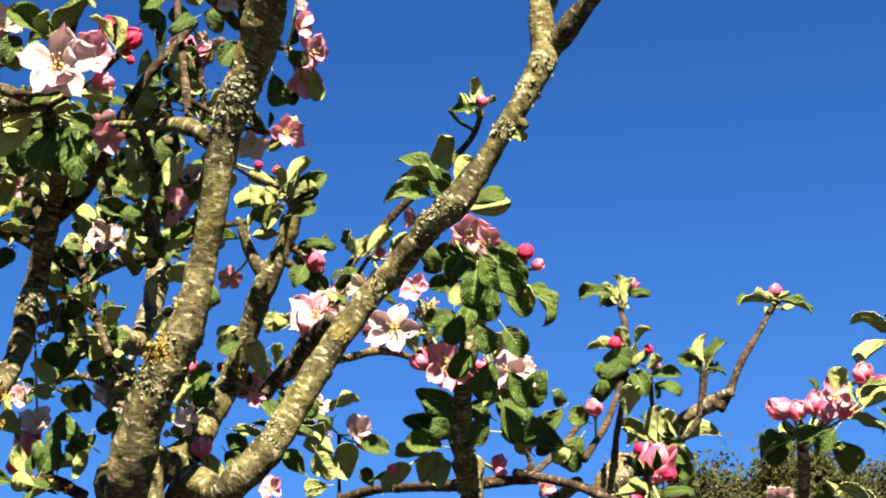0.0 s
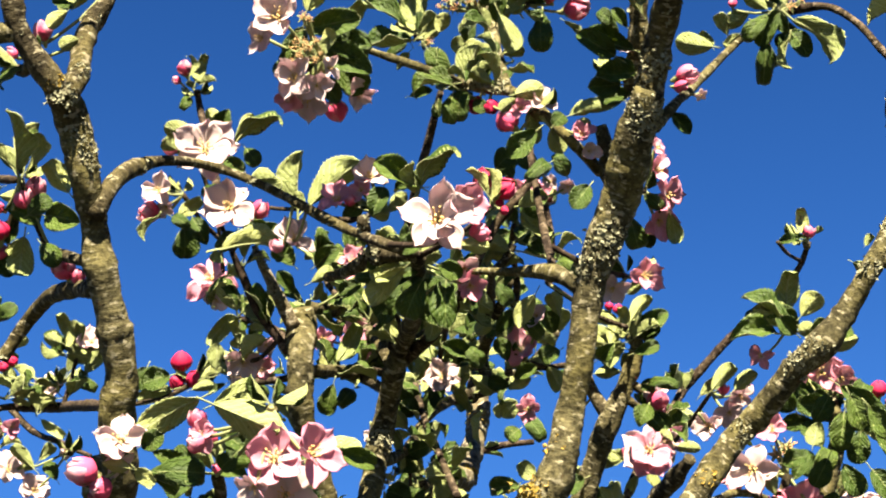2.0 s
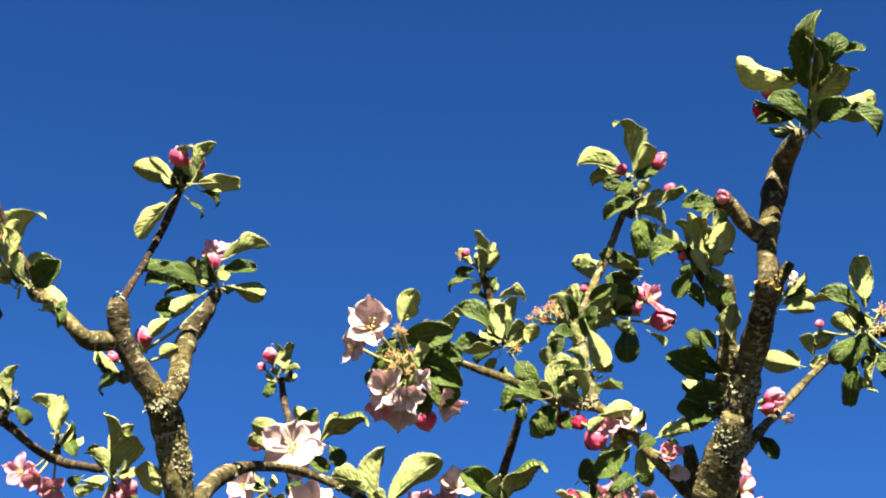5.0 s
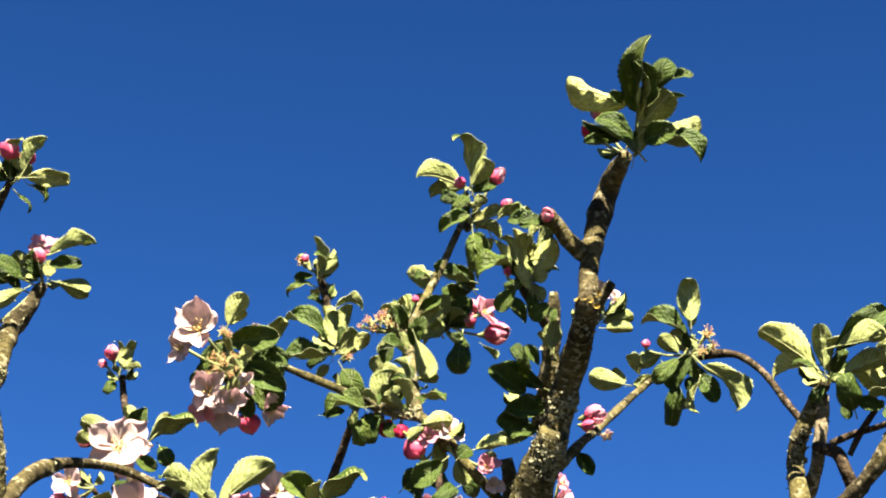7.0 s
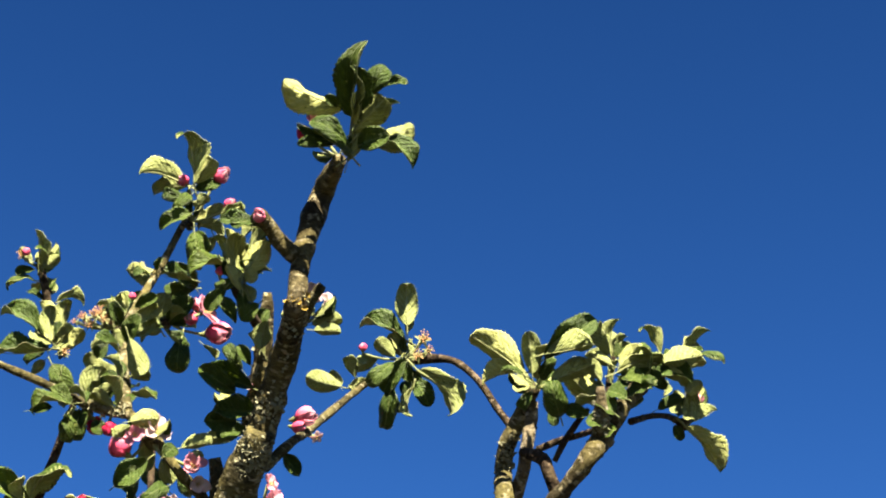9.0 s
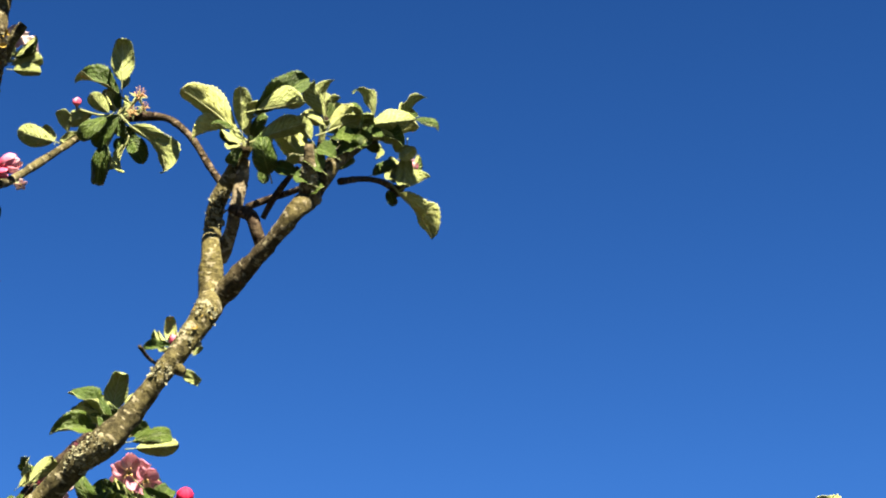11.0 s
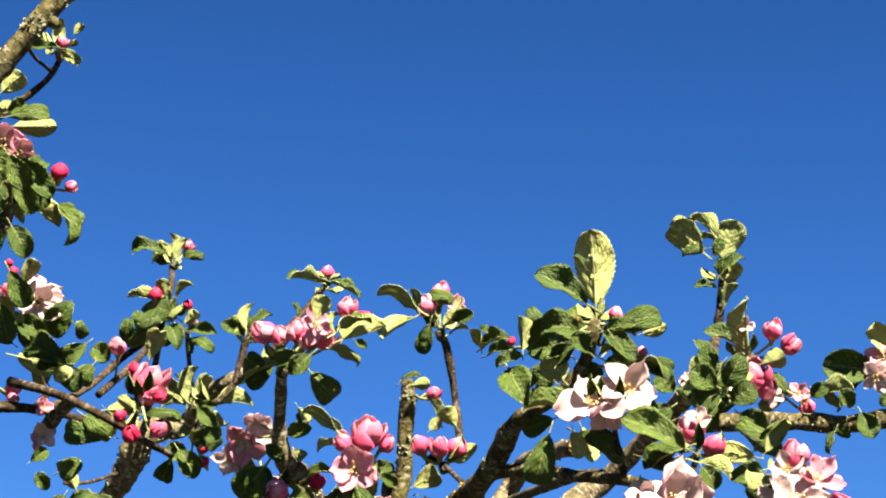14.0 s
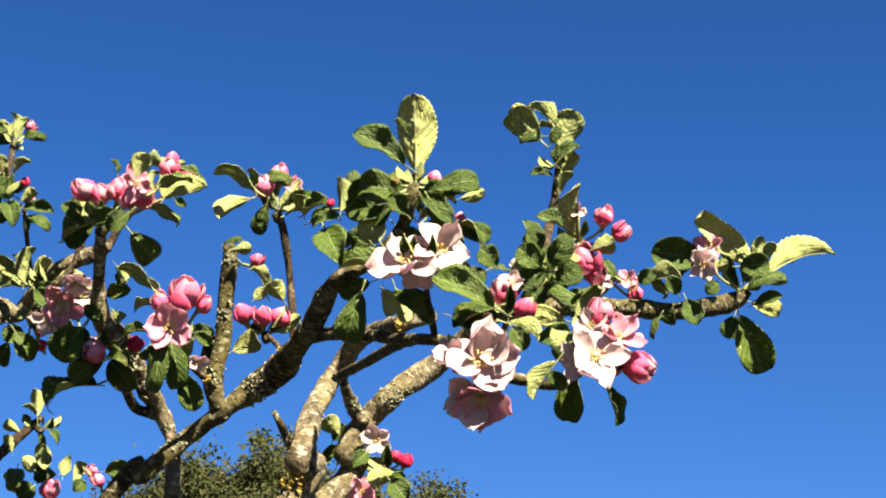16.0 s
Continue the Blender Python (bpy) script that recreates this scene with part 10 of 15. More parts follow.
leaf(-0.2541, 0.7293, 1.8821, -0.2368, 0.7297, 1.8901, 0.11, 1.85, 0.72, 9.9, 2)
leaf(-0.2904, 0.7595, 1.8639, -0.2677, 0.7677, 1.8638, 0.34, -0.94, -0.11, 13.4, 2)
leaf(-0.2915, 0.7632, 1.8651, -0.2811, 0.7701, 1.8576, 0.10, -1.64, 0.52, 8.3, 5)
leaf(-0.2913, 0.7679, 1.8762, -0.2783, 0.7765, 1.8703, 0.47, -0.86, -0.21, 8.4, 0)
leaf(-0.2095, 0.7659, 1.8698, -0.1937, 0.7734, 1.8647, 0.38, -0.91, -0.17, 9.1, 6)
leaf(-0.2483, 0.7480, 1.8669, -0.2562, 0.7506, 1.8608, 0.05, -0.90, -0.43, 9.1, 4)
leaf(-0.2229, 0.8004, 1.8843, -0.2051, 0.8018, 1.8808, 0.03, 0.87, 0.49, 8.7, 1)
leaf(-0.2569, 0.7613, 1.8793, -0.2470, 0.7622, 1.8713, 0.08, -1.00, -0.02, 8.4, 7)
leaf(-0.2953, 0.7492, 1.8631, -0.3074, 0.7478, 1.8660, -0.03, 0.95, 0.32, 6.3, 4)
leaf(-0.2908, 0.7496, 1.8730, -0.2798, 0.7453, 1.8758, -0.24, -0.89, -0.38, 9.2, 3)
leaf(-0.2926, 0.7488, 1.8628, -0.2860, 0.7524, 1.8560, -0.09, 0.92, 0.39, 7.5, 5)
leaf(-0.2953, 0.8840, 1.9565, -0.2936, 0.8798, 1.9692, -0.45, 0.83, 0.34, 8.6, 6)
leaf(-0.3229, 0.8955, 1.9597, -0.3355, 0.8883, 1.9535, 0.52, -0.85, -0.09, 12.6, 3)
leaf(-0.3220, 0.8983, 1.9529, -0.3387, 0.8950, 1.9469, -0.32, 0.85, 0.42, 10.1, 5)
leaf(-0.3043, 0.8932, 1.9559, -0.2926, 0.8937, 1.9582, -0.20, 0.11, 0.97, 5.3, 6)
leaf(-0.3082, 0.8866, 1.9478, -0.2973, 0.8898, 1.9511, -0.37, 0.84, 0.40, 6.0, 3)
leaf(-0.3356, 0.8971, 1.9659, -0.3413, 0.8974, 1.9541, 0.32, -0.93, -0.17, 10.1, 0)
leaf(-0.3172, 1.0308, 2.0255, -0.3225, 1.0246, 2.0289, -0.38, 0.68, 0.62, 8.7, 7)
leaf(-0.3234, 1.0435, 2.0074, -0.3185, 1.0452, 2.0005, 0.07, 0.96, 0.28, 8.7, 6)
leaf(-0.3027, 1.0508, 2.0013, -0.2984, 1.0625, 1.9907, -0.26, 0.70, 0.67, 10.5, 4)
leaf(-0.2958, 1.0665, 1.9847, -0.2927, 1.0599, 1.9965, -0.28, 0.81, 0.52, 8.7, 4)
leaf(-0.0918, 1.1049, 2.0408, -0.0740, 1.1026, 2.0460, -0.23, 0.31, 0.92, 8.3, 1)
leaf(-0.1059, 1.1060, 2.0387, -0.0978, 1.1054, 2.0565, -0.25, 0.96, 0.15, 9.1, 4)
leaf(-0.0463, 1.1109, 2.0063, -0.0317, 1.1055, 2.0178, -0.02, 0.90, 0.44, 9.0, 7)
leaf(-0.0534, 1.1253, 2.0082, -0.0423, 1.1157, 2.0150, 0.24, 0.72, 0.65, 7.8, 5)
leaf(-0.0327, 1.1142, 2.0064, -0.0184, 1.1099, 2.0148, -0.06, 0.84, 0.54, 9.0, 1)
leaf(-0.0685, 1.3046, 2.0294, -0.0757, 1.2997, 2.0367, -0.07, 0.86, 0.50, 8.9, 5)
leaf(-0.0718, 1.2846, 2.0275, -0.0564, 1.2913, 2.0264, -0.34, 0.83, 0.44, 8.2, 0)
leaf(-0.0887, 1.1291, 2.0011, -0.0791, 1.1297, 1.9896, -0.07, -0.99, -0.10, 10.9, 5)
leaf(0.1283, 1.3816, 2.0543, 0.1174, 1.3797, 2.0676, 0.64, 0.50, 0.59, 7.7, 3)
leaf(0.1297, 1.3754, 2.0520, 0.1250, 1.3691, 2.0711, 0.76, 0.54, 0.37, 9.2, 1)
leaf(0.1299, 1.3791, 2.0535, 0.1203, 1.3778, 2.0594, 1.05, 0.50, 1.00, 6.5, 1)
leaf(0.1310, 1.3542, 2.0440, 0.1388, 1.3520, 2.0611, -0.66, 0.65, 0.38, 8.5, 3)
leaf(0.1312, 1.3579, 2.0454, 0.1300, 1.3558, 2.0587, -0.47, 0.42, 0.58, 6.6, 4)
leaf(0.1237, 1.3597, 2.0517, 0.1004, 1.3655, 2.0507, -0.24, -0.95, 0.18, 10.8, 7)
leaf(0.1239, 1.3635, 2.0532, 0.1146, 1.3699, 2.0454, -1.09, -0.11, 0.17, 6.8, 0)
leaf(0.1372, 1.3804, 2.0584, 0.1529, 1.3777, 2.0566, -0.19, -0.97, -0.18, 8.8, 5)
leaf(0.1273, 1.3878, 2.0556, 0.1225, 1.3861, 2.0614, 0.07, 0.94, 0.33, 5.1, 7)
leaf(0.1204, 1.2931, 1.9888, 0.0964, 1.2936, 1.9909, 0.09, 0.30, 0.95, 10.8, 0)
leaf(0.1205, 1.2969, 1.9902, 0.1085, 1.3008, 1.9830, 0.59, 0.60, 0.89, 7.1, 5)
leaf(0.1242, 1.2930, 1.9908, 0.1181, 1.2852, 2.0026, 0.15, 0.79, 0.60, 10.2, 3)
leaf(0.1300, 1.2921, 1.9910, 0.1417, 1.2804, 1.9972, -0.31, 0.18, 0.93, 7.9, 4)
leaf(0.1232, 1.2981, 1.9816, 0.1035, 1.2973, 1.9719, 0.12, -0.98, -0.17, 13.6, 5)
leaf(0.1204, 1.3004, 1.9779, 0.1010, 1.3176, 1.9651, -0.36, -0.78, -0.51, 13.6, 5)
leaf(0.1206, 1.3041, 1.9792, 0.1215, 1.3173, 1.9680, 0.21, -1.13, -0.56, 9.9, 0)
leaf(0.1276, 1.2960, 1.9728, 0.1334, 1.2905, 1.9531, -0.04, -0.97, 0.25, 12.3, 1)
leaf(0.1278, 1.2998, 1.9741, 0.1370, 1.2967, 1.9646, -0.14, -0.87, 0.40, 6.7, 4)
leaf(0.1396, 1.2950, 1.9693, 0.1602, 1.2953, 1.9680, 0.02, -1.00, 0.09, 9.2, 1)
leaf(0.1420, 1.2955, 1.9639, 0.1580, 1.2889, 1.9523, -0.18, -0.94, 0.28, 9.3, 2)
leaf(0.1422, 1.2992, 1.9652, 0.1427, 1.2996, 1.9541, 0.01, -0.50, 0.92, 5.3, 5)
leaf(0.1321, 1.3000, 1.9797, 0.1168, 1.2948, 1.9857, 0.18, -0.92, -0.35, 15.7, 2)
leaf(0.1149, 1.2953, 1.9848, 0.1255, 1.2892, 1.9963, -0.00, 0.88, 0.47, 10.2, 0)
leaf(0.1102, 1.3029, 1.9744, 0.1017, 1.2985, 1.9805, 0.25, -0.91, -0.32, 12.3, 5)
leaf(0.1338, 1.3006, 1.9737, 0.1251, 1.3027, 1.9589, -0.13, -0.99, -0.06, 12.3, 4)
leaf(0.1374, 1.2974, 1.9750, 0.1462, 1.2884, 1.9811, 0.23, 0.69, 0.69, 8.2, 0)
leaf(0.1536, 1.4337, 1.9587, 0.1314, 1.4263, 1.9636, -0.19, 0.87, 0.46, 12.1, 1)
leaf(0.1548, 1.4229, 1.9555, 0.1634, 1.4062, 1.9726, 0.18, 0.75, 0.64, 12.1, 4)
leaf(0.1550, 1.4267, 1.9567, 0.1516, 1.4206, 1.9683, -0.18, 0.64, 0.53, 7.9, 7)
leaf(0.1456, 1.4276, 1.9571, 0.1281, 1.4375, 1.9700, 0.67, 0.56, 0.48, 10.7, 3)
leaf(0.1458, 1.4314, 1.9583, 0.1309, 1.4348, 1.9544, 0.21, 0.30, 0.51, 9.1, 4)
leaf(0.1874, 1.3837, 2.0008, 0.1684, 1.3781, 2.0055, 0.23, -0.95, -0.19, 10.9, 0)
leaf(0.1879, 1.3876, 2.0019, 0.1786, 1.3806, 2.0112, 0.04, -0.88, 0.44, 8.4, 1)
leaf(0.1877, 1.3750, 2.0008, 0.1922, 1.3732, 2.0218, -0.51, 0.84, 0.18, 9.7, 4)
leaf(0.1924, 1.3835, 2.0004, 0.2081, 1.3844, 2.0164, -0.37, -0.83, 0.41, 10.0, 4)
leaf(0.1929, 1.3873, 2.0015, 0.1970, 1.3861, 2.0167, -0.44, -0.93, 0.61, 9.1, 0)
leaf(0.1929, 1.3741, 1.9949, 0.2033, 1.3790, 1.9892, 0.58, -0.63, 0.52, 5.7, 3)
leaf(0.1861, 1.3846, 1.9993, 0.1757, 1.3754, 2.0104, 0.02, 0.76, 0.65, 8.0, 1)
leaf(0.2441, 1.3847, 2.0463, 0.2169, 1.3665, 2.0402, -0.16, -0.08, 0.98, 14.9, 3)
leaf(0.2504, 1.3833, 2.0472, 0.2745, 1.3878, 2.0364, 0.39, -0.73, 0.57, 12.0, 3)
leaf(0.2456, 1.3783, 2.0485, 0.2374, 1.3778, 2.0516, 0.09, 0.92, 0.39, 4.4, 4)
leaf(0.2501, 1.3847, 2.0504, 0.2585, 1.3821, 2.0526, 0.20, 0.93, 0.32, 4.4, 3)
leaf(0.1647, 1.3946, 1.9436, 0.1976, 1.3946, 1.9467, -0.08, 0.48, 0.87, 14.8, 4)
leaf(0.1473, 1.3781, 1.9430, 0.1530, 1.3685, 1.9674, -0.50, 0.76, 0.42, 12.0, 1)
leaf(0.1447, 1.3790, 1.9451, 0.1227, 1.3841, 1.9598, 0.50, 0.70, 0.51, 12.0, 5)
leaf(0.1451, 1.3828, 1.9460, 0.1366, 1.3820, 1.9644, 0.64, 0.65, 0.81, 9.7, 1)
leaf(0.1549, 1.3821, 1.9401, 0.1699, 1.3805, 1.9261, -0.22, -0.97, -0.13, 12.2, 4)
leaf(0.1553, 1.3860, 1.9411, 0.1693, 1.3826, 1.9417, 0.45, -1.30, 0.07, 7.4, 4)
leaf(0.1590, 1.3931, 1.9299, 0.1734, 1.3995, 1.9220, 0.20, -0.91, -0.36, 14.4, 0)
leaf(0.0847, 1.0068, 1.8237, 0.1037, 1.0040, 1.8251, 0.09, 0.86, 0.50, 8.8, 6)
leaf(0.0847, 1.0106, 1.8249, 0.0940, 1.0158, 1.8170, 0.10, 1.35, 0.19, 6.5, 7)
leaf(0.1053, 0.9977, 1.8196, 0.1233, 0.9978, 1.8180, 0.02, -0.99, 0.13, 8.0, 5)
leaf(0.1118, 1.2143, 1.9195, 0.1178, 1.1965, 1.9335, 0.08, 0.63, 0.77, 13.2, 4)
leaf(0.1119, 1.2181, 1.9208, 0.1088, 1.2092, 1.9292, 0.71, 0.66, 1.06, 6.6, 6)
leaf(0.0943, 1.1953, 1.9251, 0.0966, 1.1900, 1.9385, -0.06, -0.93, -0.35, 8.2, 7)
leaf(0.0689, 1.0720, 1.8647, 0.0619, 1.0786, 1.8560, -0.27, -0.86, -0.44, 13.8, 1)
leaf(0.0617, 1.0528, 1.8621, 0.0395, 1.0694, 1.8764, -0.50, -0.84, 0.21, 16.6, 3)
leaf(0.0616, 1.0566, 1.8634, 0.0452, 1.0618, 1.8616, -0.31, -1.23, 0.26, 9.6, 6)
leaf(0.0763, 1.1273, 1.8868, 0.0689, 1.1353, 1.8780, -0.26, -0.81, -0.53, 13.7, 2)
leaf(0.0732, 1.0125, 1.8214, 0.0875, 1.0189, 1.8125, 0.28, -0.93, -0.23, 14.5, 5)
leaf(0.0860, 1.0148, 1.8112, 0.0650, 1.0252, 1.8156, -0.47, -0.86, -0.20, 12.9, 2)
leaf(0.0545, 1.0660, 1.8665, 0.0617, 1.0649, 1.8567, 0.25, 0.96, 0.08, 11.1, 4)
leaf(0.0866, 1.2134, 1.9178, 0.0752, 1.2105, 1.9235, 0.11, -0.96, -0.26, 12.6, 7)
leaf(0.0991, 0.9934, 1.8215, 0.0899, 0.9957, 1.8277, 0.41, 0.86, 0.29, 6.7, 0)
leaf(0.0713, 1.2095, 1.9267, 0.0580, 1.2207, 1.9176, -0.31, -0.79, -0.52, 12.5, 7)
leaf(0.0488, 1.2185, 1.9008, 0.0371, 1.2199, 1.9117, 0.34, 0.91, 0.24, 13.8, 4)
leaf(0.0694, 1.1886, 1.9232, 0.0650, 1.1792, 1.9310, 0.36, -0.69, -0.63, 9.4, 5)
leaf(0.1452, 1.4352, 1.9226, 0.1599, 1.4411, 1.9018, 0.12, -0.97, -0.19, 17.3, 4)
leaf(0.1424, 1.4750, 1.9252, 0.1379, 1.4922, 1.9112, -0.31, -0.65, -0.70, 15.1, 0)
leaf(0.1599, 1.4269, 1.9356, 0.1771, 1.4030, 1.9345, 0.44, 0.28, 0.86, 13.2, 6)
leaf(0.1627, 1.4025, 1.9288, 0.1725, 1.4127, 1.9193, 0.35, -0.80, -0.49, 13.3, 2)
leaf(0.1563, 1.4288, 1.9270, 0.1719, 1.4117, 1.9278, -0.70, -0.65, -0.29, 13.4, 6)
leaf(0.1547, 1.4606, 1.9222, 0.1365, 1.4530, 1.9277, 0.31, -0.92, -0.23, 15.0, 3)
leaf(0.1607, 1.4256, 1.9220, 0.1553, 1.4202, 1.9334, 0.14, 0.87, 0.47, 11.2, 1)
leaf(0.0590, 1.3770, 1.8838, 0.0741, 1.3650, 1.8900, -0.42, -0.78, -0.48, 14.3, 7)
leaf(0.0590, 1.3808, 1.8848, 0.0687, 1.3774, 1.8810, -0.60, -1.19, 0.08, 6.5, 5)
leaf(0.0518, 1.4014, 1.8770, 0.0429, 1.3908, 1.8862, 0.35, -0.76, -0.55, 10.7, 3)
leaf(0.0691, 1.4395, 1.8708, 0.0844, 1.4389, 1.8847, -0.06, -1.00, 0.02, 14.4, 1)
leaf(0.0818, 1.4192, 1.8625, 0.0667, 1.4251, 1.8501, -0.19, -0.96, -0.22, 14.4, 1)
leaf(0.0818, 1.4231, 1.8634, 0.0664, 1.4262, 1.8654, -0.35, -1.07, 0.12, 9.2, 5)
leaf(0.0936, 1.4215, 1.8681, 0.1075, 1.4308, 1.8542, -0.02, 0.84, 0.54, 16.6, 2)
leaf(0.0937, 1.4254, 1.8691, 0.1042, 1.4278, 1.8654, 0.23, 0.61, 1.62, 5.9, 3)
leaf(0.0844, 1.4277, 1.8819, 0.0982, 1.4336, 1.8671, 0.25, -0.96, -0.15, 15.9, 4)
leaf(0.0640, 1.4208, 1.8786, 0.0570, 1.4288, 1.8673, -0.15, -0.85, -0.51, 14.3, 1)
leaf(0.0498, 1.4232, 1.8569, 0.0660, 1.4169, 1.8566, 0.33, 0.84, 0.43, 14.3, 6)
leaf(0.0718, 1.4198, 1.8832, 0.0625, 1.4140, 1.8939, 0.01, 0.87, 0.49, 10.8, 1)
leaf(0.0382, 1.3894, 1.8939, 0.0493, 1.3911, 1.9037, 0.20, -0.98, -0.06, 10.6, 4)
leaf(0.1779, 0.8692, 1.8349, 0.1829, 0.8629, 1.8440, -0.06, 0.80, 0.59, 9.8, 4)
leaf(0.1932, 0.8825, 1.8302, 0.2131, 0.8751, 1.8356, -0.02, 0.55, 0.83, 9.8, 6)
leaf(0.1936, 0.8862, 1.8316, 0.2017, 0.8817, 1.8438, -0.12, 0.84, 1.63, 7.4, 1)
leaf(0.1969, 0.8670, 1.8249, 0.2022, 0.8649, 1.8207, -0.40, -0.92, -0.05, 4.2, 6)
leaf(0.1695, 0.8712, 1.8358, 0.1656, 0.8708, 1.8421, 0.54, -0.79, 0.29, 3.3, 1)
leaf(0.1812, 0.9090, 1.8208, 0.1934, 0.9173, 1.8108, 0.18, -0.85, -0.48, 14.1, 2)
leaf(0.1644, 0.9081, 1.8244, 0.1496, 0.9283, 1.8186, -0.81, -0.50, 0.32, 11.5, 3)
leaf(0.1582, 0.9044, 1.8224, 0.1493, 0.9056, 1.8271, -0.25, -0.94, -0.23, 4.7, 3)
leaf(0.1863, 0.8857, 1.8259, 0.1999, 0.8819, 1.8174, 0.56, 0.41, 0.71, 7.4, 5)
leaf(0.1742, 0.8875, 1.8217, 0.1631, 0.8976, 1.8211, -0.65, -0.73, -0.22, 9.4, 1)
leaf(0.1770, 0.8746, 1.8188, 0.1675, 0.8788, 1.8092, -0.21, -0.95, -0.22, 9.4, 4)
leaf(0.1877, 0.8700, 1.8284, 0.2051, 0.8727, 1.8358, -0.41, 0.22, 0.88, 8.5, 5)
leaf(0.1881, 0.8737, 1.8298, 0.1908, 0.8746, 1.8394, -0.50, 0.37, 1.58, 6.0, 7)
leaf(0.1744, 0.9001, 1.8001, 0.1804, 0.9004, 1.7922, 0.21, 0.96, 0.20, 4.7, 3)
leaf(0.1855, 0.9169, 1.8039, 0.1784, 0.9255, 1.8001, -0.73, -0.67, -0.16, 5.3, 2)
leaf(0.1902, 0.8755, 1.7819, 0.1731, 0.8723, 1.7885, 0.22, 0.52, 0.83, 8.3, 2)
leaf(0.1970, 0.8970, 1.7800, 0.1860, 0.9036, 1.7939, 0.81, 0.20, 0.55, 8.4, 2)
leaf(0.1974, 0.9007, 1.7812, 0.1859, 0.9098, 1.7801, 0.02, -0.16, 0.93, 7.5, 4)
leaf(0.1970, 0.8793, 1.7593, 0.1941, 0.8854, 1.7356, -0.11, -0.97, -0.23, 11.1, 5)
leaf(0.1974, 0.8831, 1.7605, 0.1870, 0.8880, 1.7531, 0.09, -0.56, -0.70, 7.2, 2)
leaf(0.2011, 0.8822, 1.7584, 0.2062, 0.8921, 1.7406, 0.03, -0.88, -0.48, 13.4, 5)
leaf(0.2119, 0.8850, 1.7619, 0.2078, 0.8950, 1.7468, -0.30, 0.75, 0.58, 8.3, 2)
leaf(0.2124, 0.8888, 1.7630, 0.2044, 0.8979, 1.7576, -0.37, 0.07, 0.67, 7.6, 6)
leaf(0.2091, 0.8908, 1.7472, 0.2161, 0.8952, 1.7302, -0.08, -0.96, -0.28, 11.6, 6)
leaf(0.1805, 0.9091, 1.7664, 0.1929, 0.9004, 1.7679, -0.55, -0.71, 0.44, 6.8, 4)
leaf(0.2111, 0.8739, 1.7619, 0.2195, 0.8750, 1.7575, -0.01, -0.96, -0.27, 6.0, 4)
leaf(0.1653, 0.9493, 1.7826, 0.1577, 0.9490, 1.7665, 0.07, -1.00, -0.01, 13.7, 6)
leaf(0.1708, 0.9480, 1.7645, 0.1608, 0.9525, 1.7561, -0.14, -0.93, -0.33, 11.2, 4)
leaf(0.1746, 0.9613, 1.7568, 0.1546, 0.9682, 1.7422, -0.59, -0.62, 0.52, 11.5, 7)
leaf(0.1749, 0.9651, 1.7578, 0.1606, 0.9699, 1.7568, -0.21, -0.74, 0.88, 9.0, 1)
leaf(0.1745, 0.9405, 1.7986, 0.1850, 0.9288, 1.7983, -0.73, -0.65, -0.22, 8.4, 3)
leaf(0.1780, 0.9415, 1.7904, 0.1822, 0.9377, 1.7852, 0.55, 0.82, -0.16, 6.4, 2)
leaf(0.1639, 0.9417, 1.7920, 0.1727, 0.9395, 1.7833, -0.28, -0.96, -0.04, 7.4, 6)
leaf(0.1523, 0.9595, 1.7814, 0.1601, 0.9548, 1.7837, 0.31, 0.78, 0.54, 6.4, 1)
leaf(0.1755, 0.9376, 1.7626, 0.1871, 0.9265, 1.7578, -0.50, -0.73, 0.47, 7.5, 7)
leaf(0.1718, 1.5285, 1.8816, 0.1669, 1.5215, 1.9025, 0.20, 0.91, 0.35, 10.8, 4)
leaf(0.1720, 1.5324, 1.8826, 0.1588, 1.5305, 1.8888, 0.01, -0.09, 0.41, 7.7, 1)
leaf(0.1598, 1.5381, 1.8706, 0.1471, 1.5308, 1.8755, -0.30, 0.83, 0.47, 9.3, 3)
leaf(0.1807, 1.5210, 1.8696, 0.1887, 1.5141, 1.8567, 0.02, -0.87, 0.49, 7.4, 4)
leaf(0.1751, 1.5424, 1.8752, 0.1787, 1.5465, 1.8626, 0.09, -0.96, -0.28, 6.2, 2)
leaf(0.1676, 1.5388, 1.8829, 0.1611, 1.5417, 1.8831, -0.41, -0.91, -0.12, 5.4, 6)
leaf(0.2267, 1.5162, 1.8390, 0.2499, 1.5082, 1.8412, -0.32, -0.94, -0.10, 13.7, 4)
leaf(0.1819, 1.5176, 1.8372, 0.1753, 1.5252, 1.8596, 0.24, 0.94, -0.25, 13.0, 2)
leaf(0.1739, 1.5309, 1.8395, 0.1639, 1.5420, 1.8521, 0.57, 0.79, -0.24, 11.5, 0)
leaf(0.1625, 1.5476, 1.8318, 0.1502, 1.5488, 1.8380, 0.26, 0.90, 0.35, 11.5, 4)
leaf(0.1944, 1.5037, 1.8306, 0.1987, 1.5052, 1.8478, -0.13, 0.99, -0.05, 9.9, 4)
leaf(0.2050, 1.5275, 1.8307, 0.2103, 1.5224, 1.8468, -0.02, 0.95, 0.31, 9.9, 2)
leaf(0.1598, 1.5254, 1.8381, 0.1568, 1.5170, 1.8182, -0.08, -0.91, 0.40, 15.4, 5)
leaf(0.1742, 1.5330, 1.8273, 0.1621, 1.5340, 1.8176, -0.05, -1.00, -0.04, 15.3, 1)
leaf(0.1908, 1.5322, 1.8375, 0.1737, 1.5388, 1.8376, -0.35, -0.92, -0.18, 13.7, 6)
leaf(0.2125, 1.5247, 1.8329, 0.2045, 1.5244, 1.8233, 0.08, -1.00, -0.04, 11.4, 4)
